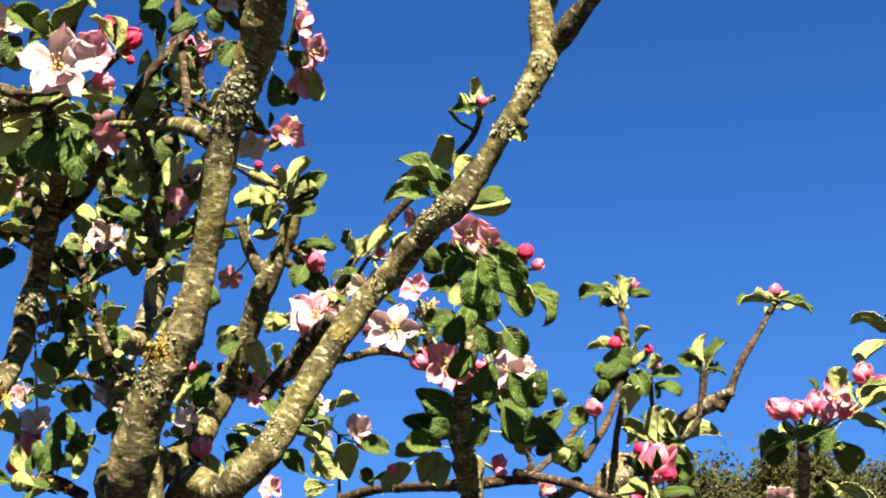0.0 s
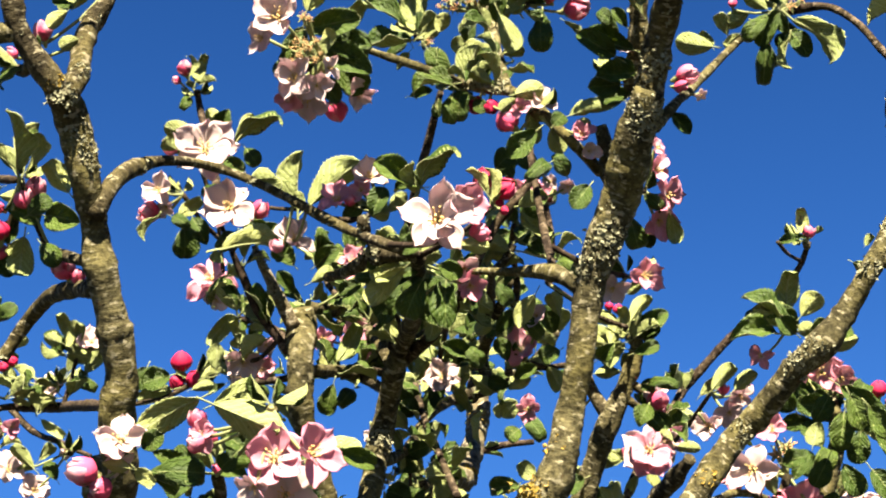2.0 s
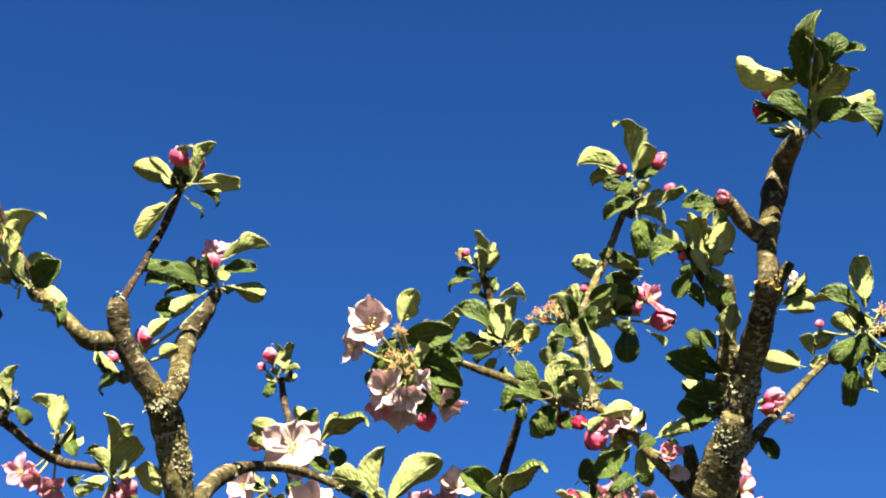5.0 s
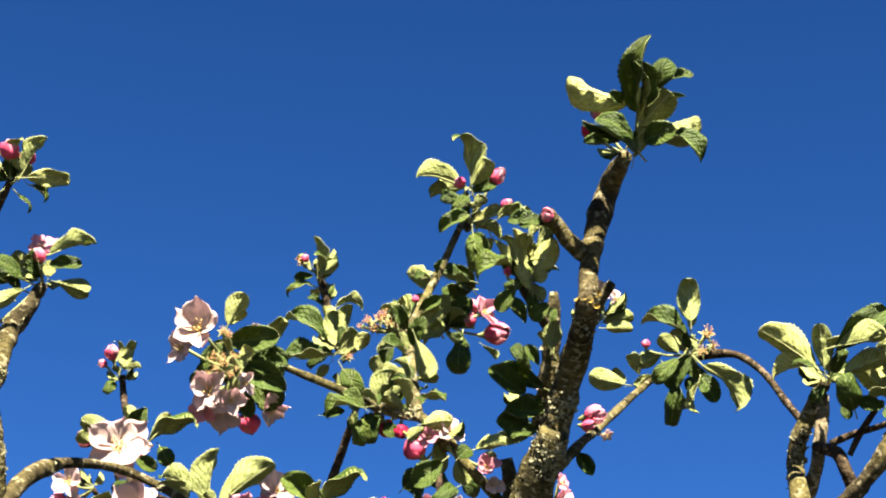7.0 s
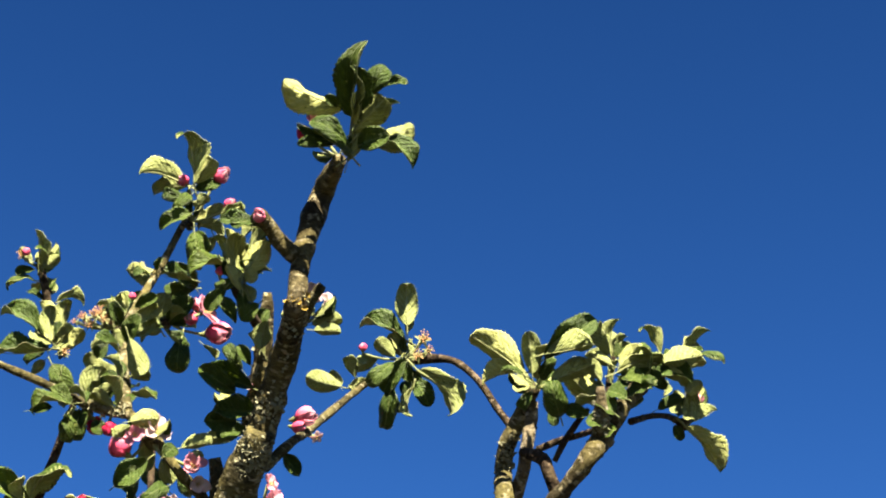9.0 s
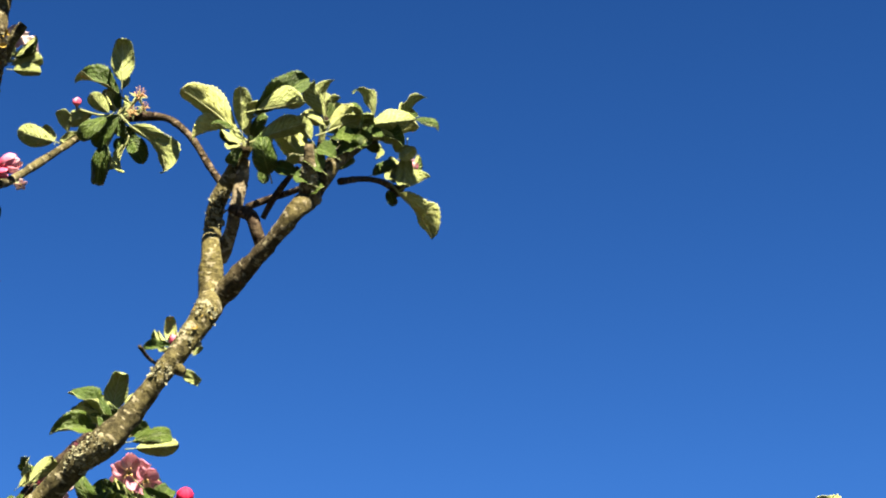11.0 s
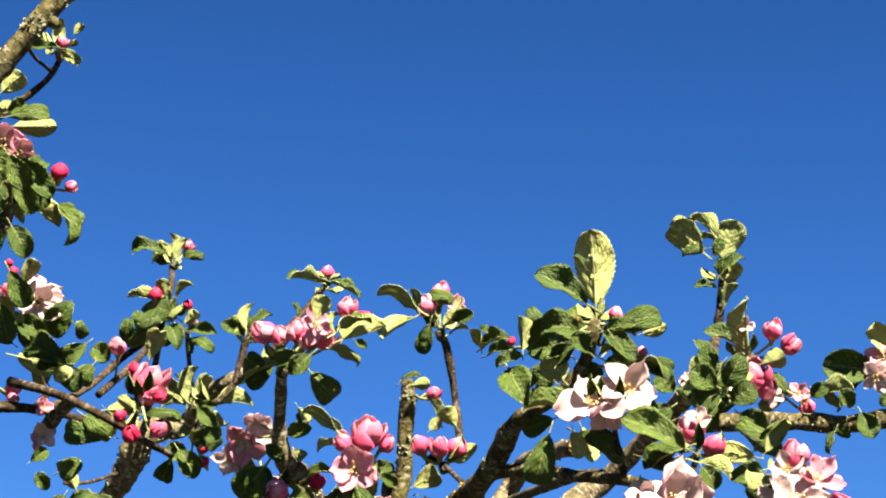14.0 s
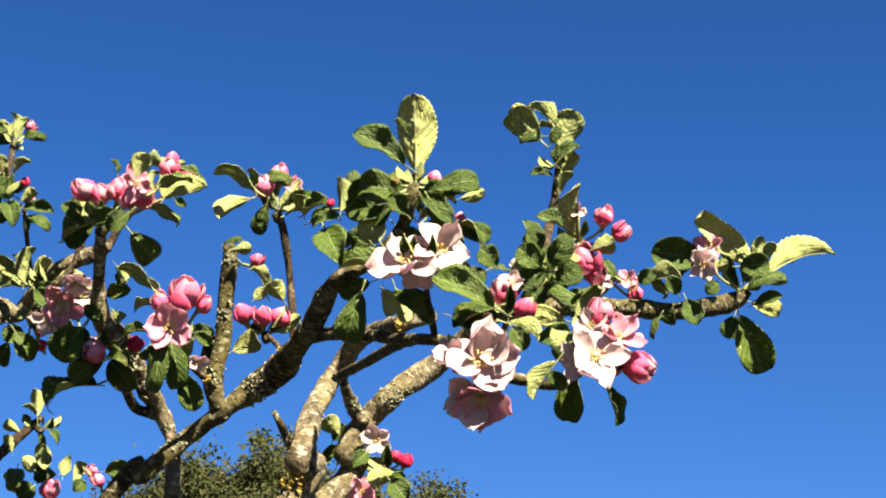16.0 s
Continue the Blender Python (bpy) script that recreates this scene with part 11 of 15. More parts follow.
leaf(0.1546, 1.5341, 1.8532, 0.1488, 1.5278, 1.8649, 0.02, 0.88, 0.48, 7.7, 1)
leaf(0.2784, 1.1534, 1.9458, 0.2518, 1.1592, 1.9564, 0.41, 0.38, 0.83, 13.1, 2)
leaf(0.2790, 1.1571, 1.9472, 0.2717, 1.1515, 1.9587, 0.91, 0.57, 1.17, 8.2, 2)
leaf(0.2854, 1.1593, 1.9590, 0.3014, 1.1550, 1.9542, -0.29, -0.95, -0.13, 10.7, 5)
leaf(0.2804, 1.1791, 1.9501, 0.2594, 1.1761, 1.9325, -0.46, 0.78, 0.42, 12.3, 4)
leaf(0.2872, 1.1601, 1.9399, 0.2840, 1.1705, 1.9224, -0.29, -0.85, -0.45, 10.7, 0)
leaf(0.2996, 1.1620, 1.9421, 0.3079, 1.1571, 1.9585, 0.05, 0.96, 0.27, 8.8, 6)
leaf(0.3001, 1.1508, 1.9419, 0.3118, 1.1394, 1.9417, -0.64, -0.65, -0.40, 9.5, 3)
leaf(0.2986, 1.1542, 1.9314, 0.3112, 1.1539, 1.9354, -0.29, 0.25, 0.92, 5.9, 2)
leaf(0.2958, 1.1725, 1.9463, 0.2891, 1.1684, 1.9538, 0.12, 0.83, 0.55, 7.6, 7)
leaf(0.2945, 1.1530, 1.9370, 0.3016, 1.1437, 1.9422, 0.36, 0.65, 0.67, 8.2, 1)
leaf(0.2635, 0.8899, 1.8328, 0.2745, 0.8744, 1.8329, -0.74, -0.52, 0.43, 8.5, 1)
leaf(0.2642, 0.8936, 1.8342, 0.2649, 0.8808, 1.8379, -0.92, -0.72, 1.43, 7.7, 7)
leaf(0.2687, 0.9019, 1.8332, 0.2805, 0.8892, 1.8315, -0.66, -0.66, 0.35, 7.8, 4)
leaf(0.2668, 0.9764, 1.7990, 0.2789, 0.9749, 1.8082, -0.03, 0.98, 0.20, 8.2, 1)
leaf(0.2802, 1.0376, 1.8361, 0.2707, 1.0301, 1.8435, -0.03, 0.72, 0.70, 10.5, 0)
leaf(0.2705, 1.0387, 1.8388, 0.2581, 1.0290, 1.8492, 0.48, 0.27, 0.83, 8.4, 4)
leaf(0.2711, 1.0424, 1.8401, 0.2700, 1.0349, 1.8490, 1.75, -0.10, 0.56, 5.4, 3)
leaf(0.2381, 0.9349, 1.7730, 0.2486, 0.9259, 1.7779, 0.43, 0.77, 0.47, 11.7, 2)
leaf(0.2317, 0.9104, 1.8180, 0.2404, 0.9063, 1.8181, 0.38, 0.82, 0.43, 6.3, 4)
leaf(0.2292, 0.9273, 1.8241, 0.2384, 0.9229, 1.8272, -0.51, -0.68, 0.52, 4.8, 5)
leaf(0.2530, 0.9833, 1.7981, 0.2615, 0.9816, 1.8032, -0.07, -0.98, -0.20, 6.7, 1)
leaf(0.2546, 0.9808, 1.8164, 0.2599, 0.9776, 1.8223, 0.16, 0.92, 0.36, 6.2, 1)
leaf(0.2291, 0.9391, 1.7828, 0.2178, 0.9396, 1.7819, -0.04, -1.00, -0.09, 6.3, 7)
leaf(0.3017, 0.8185, 1.8338, 0.2971, 0.8075, 1.8668, 0.33, 0.82, 0.47, 18.3, 0)
leaf(0.2885, 0.7858, 1.8217, 0.2650, 0.7872, 1.8346, -0.01, -0.99, 0.14, 13.1, 3)
leaf(0.2933, 0.8055, 1.8468, 0.2874, 0.8070, 1.8514, 0.21, -0.82, 0.53, 3.4, 1)
leaf(0.3055, 0.8046, 1.8173, 0.3264, 0.7976, 1.8215, -0.26, -0.97, 0.01, 12.3, 2)
leaf(0.3204, 0.8076, 1.8174, 0.3308, 0.8035, 1.8210, 0.26, 0.97, 0.04, 5.7, 0)
leaf(0.3021, 0.7935, 1.8100, 0.3110, 0.7963, 1.7985, -0.18, -0.92, -0.36, 10.7, 5)
leaf(0.3181, 0.8134, 1.8054, 0.3359, 0.8112, 1.8022, -0.17, -0.94, -0.29, 9.3, 2)
leaf(0.2902, 0.8036, 1.8151, 0.2734, 0.8074, 1.8165, -0.23, -0.95, -0.19, 13.4, 7)
leaf(0.2895, 0.8147, 1.8128, 0.2692, 0.8207, 1.8107, -0.25, -0.94, -0.22, 13.4, 0)
leaf(0.2903, 0.8184, 1.8142, 0.2802, 0.8228, 1.8198, 0.33, -0.76, -0.68, 7.1, 0)
leaf(0.2668, 0.8188, 1.8086, 0.2636, 0.8140, 1.8238, 0.63, 0.71, 0.31, 8.7, 4)
leaf(0.2715, 0.8168, 1.8123, 0.2782, 0.8062, 1.8221, -0.63, -0.70, -0.33, 7.1, 4)
leaf(0.2652, 0.8104, 1.8038, 0.2535, 0.8145, 1.7984, -0.39, -0.90, 0.18, 6.0, 1)
leaf(0.2590, 0.8137, 1.7980, 0.2657, 0.8054, 1.7784, -0.40, -0.88, 0.24, 14.8, 4)
leaf(0.2597, 0.8173, 1.7994, 0.2712, 0.8143, 1.7918, -0.42, -1.13, -0.08, 7.9, 2)
leaf(0.2847, 0.8146, 1.7949, 0.2753, 0.8137, 1.8045, 0.32, 0.86, 0.39, 12.5, 1)
leaf(0.2798, 0.8067, 1.7906, 0.2875, 0.7995, 1.7801, 0.68, 0.74, -0.02, 6.7, 4)
leaf(0.2888, 0.8081, 1.7797, 0.2662, 0.8161, 1.7794, -0.29, -0.78, 0.56, 10.7, 1)
leaf(0.2994, 0.7983, 1.8134, 0.3118, 0.7899, 1.7982, -0.33, -0.91, 0.24, 9.6, 3)
leaf(0.3003, 0.8020, 1.8148, 0.3127, 0.7925, 1.8162, -0.44, -0.92, 0.36, 7.7, 3)
leaf(0.3047, 0.7922, 1.7969, 0.3160, 0.7853, 1.7851, -0.48, -0.87, 0.05, 8.9, 3)
leaf(0.2926, 0.7962, 1.8023, 0.2843, 0.7952, 1.8105, -0.08, -0.98, -0.20, 8.9, 6)
leaf(0.2769, 0.8207, 1.8177, 0.2669, 0.8238, 1.8190, -0.31, -0.94, -0.12, 7.6, 6)
leaf(0.3089, 0.8188, 1.8040, 0.3287, 0.8026, 1.7924, 0.27, -0.32, 0.91, 12.5, 2)
leaf(0.2903, 0.8092, 1.8122, 0.2823, 0.8194, 1.8054, -0.56, -0.72, -0.42, 8.9, 4)
leaf(0.3236, 0.7616, 1.7510, 0.2972, 0.7660, 1.7636, -0.10, -0.99, 0.14, 13.2, 0)
leaf(0.3246, 0.7652, 1.7522, 0.3087, 0.7734, 1.7443, 0.45, -0.85, 0.69, 10.8, 0)
leaf(0.2728, 0.7947, 1.7631, 0.2697, 0.8061, 1.7437, -0.36, -0.83, -0.43, 14.0, 2)
leaf(0.2869, 0.7985, 1.7652, 0.3030, 0.7871, 1.7491, -0.17, -0.88, 0.45, 11.4, 0)
leaf(0.2790, 0.7775, 1.7598, 0.2825, 0.7828, 1.7496, 0.32, 0.79, 0.52, 6.4, 7)
leaf(0.2918, 0.8109, 1.7723, 0.2971, 0.8097, 1.7566, 0.48, 0.88, 0.09, 7.8, 6)
leaf(0.3224, 0.7705, 1.7536, 0.3107, 0.7736, 1.7509, -0.21, -0.96, -0.19, 8.5, 5)
leaf(0.3084, 0.7742, 1.7496, 0.3213, 0.7664, 1.7434, -0.51, -0.86, 0.02, 8.4, 6)
leaf(0.3235, 0.7930, 1.7726, 0.3136, 0.7951, 1.7801, -0.28, -0.95, -0.11, 8.8, 3)
leaf(0.3607, 0.7782, 1.7539, 0.3466, 0.7813, 1.7565, 0.26, 0.89, 0.36, 9.9, 2)
leaf(0.3778, 0.7881, 1.7559, 0.3594, 0.7943, 1.7714, -0.18, -0.97, 0.18, 11.1, 5)
leaf(0.3324, 0.7741, 1.7488, 0.3450, 0.7678, 1.7398, 0.66, 0.37, 0.66, 7.5, 4)
leaf(0.3491, 0.7744, 1.7460, 0.3598, 0.7756, 1.7422, 0.04, -0.98, -0.20, 8.6, 7)
leaf(0.3611, 0.7719, 1.7464, 0.3454, 0.7707, 1.7420, 0.11, -0.99, -0.13, 9.9, 1)
leaf(0.3348, 0.7737, 1.7469, 0.3415, 0.7747, 1.7377, -0.18, -0.95, -0.24, 8.6, 1)
leaf(0.3647, 0.7902, 1.7600, 0.3770, 0.7870, 1.7709, -0.19, -0.98, -0.07, 7.7, 7)
leaf(0.3666, 0.7802, 1.7572, 0.3738, 0.7704, 1.7679, 0.25, 0.79, 0.56, 7.3, 5)
leaf(0.3348, 0.7114, 1.7143, 0.3266, 0.7173, 1.6994, -0.43, 0.73, 0.53, 8.1, 0)
leaf(0.3527, 0.7456, 1.7218, 0.3555, 0.7594, 1.7037, -0.28, -0.74, -0.61, 11.9, 6)
leaf(0.3591, 0.7220, 1.7096, 0.3645, 0.7243, 1.6935, 0.48, -0.88, 0.04, 7.7, 3)
leaf(0.3543, 0.7516, 1.7385, 0.3515, 0.7585, 1.7290, -0.57, -0.74, -0.37, 8.2, 3)
leaf(0.3425, 0.7240, 1.7067, 0.3345, 0.7216, 1.7124, -0.02, -0.91, -0.42, 5.9, 7)
leaf(0.4421, 1.0693, 1.9673, 0.4208, 1.0695, 1.9818, 0.05, 0.65, 0.76, 20.4, 2)
leaf(0.4453, 1.0725, 1.9716, 0.4331, 1.0804, 1.9689, -0.11, -0.30, 0.06, 7.1, 5)
leaf(0.4408, 1.0780, 1.9798, 0.4244, 1.0733, 1.9892, 0.10, 0.81, 0.58, 12.3, 3)
leaf(0.4419, 1.0815, 1.9814, 0.4378, 1.0765, 1.9934, 0.02, 0.52, -0.07, 7.5, 5)
leaf(0.4549, 1.0754, 1.9779, 0.4361, 1.0809, 1.9909, 0.60, 0.24, 0.76, 10.5, 7)
leaf(0.4560, 1.0789, 1.9795, 0.4453, 1.0865, 1.9814, 0.17, -0.11, 1.14, 7.0, 4)
leaf(0.4593, 1.0831, 1.9692, 0.4664, 1.0726, 1.9925, 0.23, 0.87, 0.43, 20.0, 3)
leaf(0.4539, 1.0726, 1.9544, 0.4690, 1.0679, 1.9651, -0.48, -0.81, 0.33, 8.6, 1)
leaf(0.4550, 1.0761, 1.9559, 0.4547, 1.0703, 1.9659, -0.22, -0.99, 1.44, 6.3, 3)
leaf(0.4535, 1.0795, 1.9487, 0.4406, 1.0854, 1.9509, -0.34, -0.87, 0.34, 6.4, 3)
leaf(0.4592, 1.0808, 1.9544, 0.4651, 1.0696, 1.9623, 0.34, 0.66, 0.67, 12.3, 1)
leaf(0.4567, 1.0779, 1.9348, 0.4627, 1.0660, 1.9473, -0.25, 0.64, 0.73, 8.2, 0)
leaf(0.4578, 1.0815, 1.9363, 0.4547, 1.0728, 1.9438, 0.44, 0.67, 1.32, 6.0, 7)
leaf(0.4504, 1.0733, 1.9676, 0.4544, 1.0685, 1.9777, -0.29, -0.90, -0.32, 7.4, 0)
leaf(0.4595, 1.0843, 1.9482, 0.4641, 1.0754, 1.9587, 0.31, 0.79, 0.53, 9.2, 7)
leaf(0.4582, 1.0399, 1.8930, 0.4499, 1.0149, 1.9188, -0.76, 0.57, 0.31, 16.5, 0)
leaf(0.4518, 1.0376, 1.8961, 0.4313, 1.0443, 1.9063, -0.07, -0.89, 0.44, 10.7, 3)
leaf(0.4609, 1.0274, 1.8829, 0.4718, 1.0183, 1.8853, 0.50, 0.72, 0.49, 12.2, 6)
leaf(0.4457, 1.0270, 1.8811, 0.4335, 1.0402, 1.8736, -0.52, -0.73, -0.44, 13.3, 7)
leaf(0.4227, 1.0482, 1.8823, 0.4293, 1.0411, 1.8884, 0.29, 0.76, 0.58, 7.6, 3)
leaf(0.4698, 1.0406, 1.8819, 0.4789, 1.0417, 1.8690, -0.14, -0.97, -0.18, 10.4, 5)
leaf(0.4486, 1.0517, 1.8834, 0.4425, 1.0550, 1.8695, -0.40, -0.92, -0.05, 11.6, 3)
leaf(0.4560, 1.0526, 1.8701, 0.4425, 1.0659, 1.8658, -0.61, -0.72, -0.32, 11.6, 2)
leaf(0.4572, 1.0562, 1.8714, 0.4481, 1.0654, 1.8752, -0.85, -0.48, 0.06, 7.4, 7)
leaf(0.4769, 1.0410, 1.8650, 0.4633, 1.0428, 1.8606, 0.03, 0.95, 0.30, 8.7, 3)
leaf(0.4876, 1.0220, 1.8635, 0.4963, 1.0166, 1.8697, -0.34, -0.89, -0.30, 8.7, 1)
leaf(0.5260, 1.0104, 1.8772, 0.4940, 1.0171, 1.8816, -0.44, -0.87, -0.24, 20.0, 3)
leaf(0.5201, 1.0118, 1.8760, 0.5095, 1.0216, 1.8666, -1.19, -0.65, 0.10, 10.2, 6)
leaf(0.5458, 0.9904, 1.8712, 0.5145, 0.9894, 1.8961, 0.59, 0.81, 0.01, 17.7, 5)
leaf(0.5534, 0.9994, 1.8765, 0.5548, 0.9946, 1.8905, 0.29, 0.91, 0.28, 8.6, 1)
leaf(0.5558, 0.9968, 1.8730, 0.5586, 0.9861, 1.8837, 0.33, 0.71, 0.62, 6.9, 3)
leaf(0.5633, 1.0140, 1.8710, 0.6040, 0.9981, 1.8854, 0.04, 0.63, 0.78, 14.8, 4)
leaf(0.5370, 0.9869, 1.8670, 0.5537, 0.9831, 1.8683, -0.19, -0.94, -0.30, 13.7, 1)
leaf(0.5474, 1.0017, 1.8591, 0.5701, 0.9993, 1.8649, -0.17, -0.94, 0.30, 10.6, 5)
leaf(0.5561, 1.0155, 1.8563, 0.5721, 1.0098, 1.8508, 0.42, 0.85, 0.33, 10.9, 2)
leaf(0.5464, 1.0120, 1.8461, 0.5640, 1.0191, 1.8145, -0.40, -0.92, 0.01, 21.9, 3)
leaf(0.5406, 1.0055, 1.8429, 0.5373, 1.0089, 1.8298, -0.44, -0.89, -0.12, 11.4, 3)
leaf(0.5478, 1.0081, 1.8654, 0.5395, 0.9958, 1.8780, 0.79, 0.09, 0.61, 8.7, 2)
leaf(0.5494, 1.0115, 1.8666, 0.5544, 1.0030, 1.8722, 1.00, -0.34, 0.62, 5.9, 2)
leaf(0.4910, 1.0214, 1.8665, 0.5079, 1.0061, 1.8640, 0.22, 0.08, 0.97, 10.3, 6)
leaf(0.4923, 1.0249, 1.8678, 0.5012, 1.0173, 1.8547, 0.65, 0.68, 1.52, 9.6, 5)
leaf(0.5097, 1.0027, 1.8493, 0.5153, 1.0002, 1.8337, -0.39, -0.92, 0.01, 12.6, 6)
leaf(0.5081, 1.0114, 1.8553, 0.4984, 1.0042, 1.8624, 0.19, -0.80, -0.56, 9.7, 3)
leaf(0.5320, 1.0086, 1.8639, 0.5259, 1.0116, 1.8572, -0.30, -0.94, -0.15, 8.6, 1)
leaf(0.5395, 1.0092, 1.8684, 0.5350, 1.0060, 1.8809, -0.33, -0.88, -0.35, 8.6, 4)
leaf(0.4974, 1.0119, 1.8406, 0.4958, 1.0176, 1.8284, -0.92, -0.40, -0.06, 6.1, 5)
leaf(0.5540, 1.0070, 1.8517, 0.5687, 0.9995, 1.8560, -0.45, -0.89, -0.04, 7.7, 4)
leaf(0.5078, 1.0201, 1.8493, 0.5083, 1.0265, 1.8409, -0.57, -0.64, -0.52, 8.6, 3)
leaf(0.5258, 1.0062, 1.8694, 0.5363, 1.0011, 1.8741, 0.30, 0.90, 0.31, 7.4, 3)
leaf(0.3745, 1.1666, 1.7750, 0.3584, 1.1761, 1.7795, 0.54, 0.79, 0.29, 10.9, 5)
leaf(0.3707, 1.1493, 1.7638, 0.3806, 1.1443, 1.7494, -0.27, -0.95, 0.15, 15.2, 4)
leaf(0.3716, 1.1531, 1.7647, 0.3804, 1.1449, 1.7635, -0.19, -0.68, 0.41, 6.8, 4)
leaf(0.3745, 1.1508, 1.7680, 0.3577, 1.1549, 1.7640, 0.13, 0.91, 0.38, 10.9, 0)
leaf(0.3448, 1.1836, 1.7985, 0.3338, 1.1761, 1.8068, -0.09, 0.79, 0.60, 12.5, 0)
leaf(0.3436, 1.1953, 1.7975, 0.3490, 1.1876, 1.8072, -0.35, -0.82, -0.46, 9.4, 6)
leaf(0.3380, 1.2010, 1.7835, 0.3475, 1.1954, 1.7941, -0.41, -0.91, -0.11, 8.1, 6)
leaf(0.3563, 1.1509, 1.7808, 0.3452, 1.1473, 1.7685, 0.11, -0.98, 0.18, 9.1, 4)
leaf(-0.2414, 0.8587, 1.8870, -0.2390, 0.8686, 1.8633, 0.16, -0.87, -0.47, 12.8, 3)
leaf(-0.2960, 0.8527, 1.8918, -0.3112, 0.8543, 1.8850, 0.09, -0.99, -0.08, 14.7, 0)
leaf(-0.2963, 0.8516, 1.8943, -0.3052, 0.8472, 1.9034, 0.29, -0.94, -0.18, 9.6, 2)
leaf(-0.2880, 0.8531, 1.8922, -0.2709, 0.8557, 1.8890, 0.20, -0.95, 0.24, 9.1, 1)
leaf(-0.2798, 0.8531, 1.8936, -0.2658, 0.8508, 1.9017, -0.01, -1.00, -0.08, 11.8, 2)
leaf(-0.2836, 0.8518, 1.8962, -0.2891, 0.8477, 1.9051, 0.25, 0.90, 0.35, 7.0, 4)
leaf(-0.2891, 0.8589, 1.8779, -0.3001, 0.8597, 1.8739, 0.09, -1.00, 0.03, 8.0, 3)
leaf(-0.2664, 0.8673, 1.8615, -0.2513, 0.8663, 1.8668, 0.10, -0.99, 0.14, 6.4, 1)
leaf(-0.2625, 0.8683, 1.8598, -0.2660, 0.8653, 1.8664, 0.26, 0.81, 0.53, 4.8, 4)
leaf(-0.2716, 0.8524, 1.8969, -0.2776, 0.8487, 1.9046, 0.08, -0.98, -0.19, 10.7, 0)
leaf(0.0915, 1.0562, 1.7617, 0.0826, 1.0523, 1.7774, 0.47, 0.71, 0.52, 11.7, 0)
leaf(0.0846, 1.0567, 1.7644, 0.0699, 1.0560, 1.7750, -0.22, -0.97, -0.05, 13.5, 2)
leaf(0.0908, 1.0559, 1.7632, 0.0914, 1.0519, 1.7733, -0.14, 0.85, 0.50, 8.0, 4)
leaf(0.0819, 1.0584, 1.7614, 0.0761, 1.0652, 1.7468, -0.22, -0.97, -0.14, 13.5, 3)
leaf(-0.2202, 0.8080, 2.0929, -0.2025, 0.8129, 2.0881, 0.09, -1.00, -0.02, 13.1, 1)
leaf(-0.2189, 0.8215, 2.0903, -0.2060, 0.8296, 2.0794, 0.09, -0.73, -0.68, 15.0, 0)
leaf(-0.2213, 0.8176, 2.1059, -0.2035, 0.8234, 2.0995, 0.19, -0.92, -0.33, 12.7, 3)
leaf(-0.2400, 0.8160, 2.0955, -0.2494, 0.8218, 2.0845, -0.21, -0.78, -0.59, 10.9, 0)
leaf(-0.2353, 0.8227, 2.0951, -0.2485, 0.8200, 2.0972, -0.11, -0.90, -0.43, 11.6, 3)
leaf(-0.2290, 0.8144, 2.0809, -0.2191, 0.8225, 2.0696, 0.29, -0.86, -0.41, 9.7, 1)
leaf(-0.2196, 0.7856, 2.0815, -0.2153, 0.7819, 2.0882, 0.32, 0.69, 0.65, 7.2, 2)
leaf(-0.2178, 0.7835, 2.0756, -0.2155, 0.7798, 2.0821, -0.47, 0.62, 0.63, 6.1, 4)
leaf(-0.2211, 0.7895, 2.0748, -0.2263, 0.7937, 2.0671, 0.13, 0.72, 0.69, 7.2, 6)
leaf(-0.2358, 0.8135, 2.1099, -0.2428, 0.8220, 2.0949, -0.01, -0.85, -0.52, 12.7, 0)
leaf(-0.2320, 0.8187, 2.1060, -0.2295, 0.8280, 2.0913, 0.09, -0.85, -0.52, 17.4, 3)
leaf(0.0190, 0.9058, 1.9266, 0.0248, 0.9122, 1.9105, 0.13, -0.92, -0.36, 12.4, 0)
leaf(0.0267, 0.8986, 1.9182, 0.0373, 0.9045, 1.9041, 0.13, -0.88, -0.45, 12.8, 3)
leaf(0.0158, 0.9134, 1.9205, 0.0116, 0.9201, 1.9028, -0.06, -0.93, -0.35, 11.9, 1)
leaf(0.0238, 0.9217, 1.9138, 0.0198, 0.9276, 1.8981, 0.04, -0.96, -0.27, 11.3, 0)
leaf(0.0292, 0.9115, 1.9129, 0.0407, 0.9182, 1.8966, 0.22, -0.86, -0.45, 10.7, 3)
leaf(0.0094, 0.9147, 1.9304, 0.0015, 0.9188, 1.9189, 0.04, -0.93, -0.36, 10.2, 1)
leaf(-0.0738, 0.7615, 2.1077, -0.0836, 0.7464, 2.1306, 0.21, 0.95, 0.22, 8.2, 4)
leaf(-0.0752, 0.7564, 2.1063, -0.0769, 0.7437, 2.1265, -0.48, 0.83, 0.29, 7.0, 2)
leaf(-0.0729, 0.7534, 2.1114, -0.0635, 0.7468, 2.1239, -0.28, 0.96, 0.01, 10.8, 1)
leaf(-0.0685, 0.7374, 2.1287, -0.0803, 0.7372, 2.1269, 0.08, -0.99, 0.09, 9.1, 3)
leaf(-0.0758, 0.7584, 2.1028, -0.0826, 0.7514, 2.1129, 0.42, 0.89, 0.18, 6.5, 6)
leaf(-0.0720, 0.7567, 2.1254, -0.0628, 0.7510, 2.1362, -0.39, 0.65, 0.65, 8.2, 2)
leaf(-0.0737, 0.7522, 2.1132, -0.0693, 0.7569, 2.1064, 0.22, 0.92, 0.32, 6.5, 0)
leaf(0.0077, 0.9450, 1.9075, -0.0005, 0.9497, 1.8943, 0.04, -0.93, -0.36, 11.0, 0)
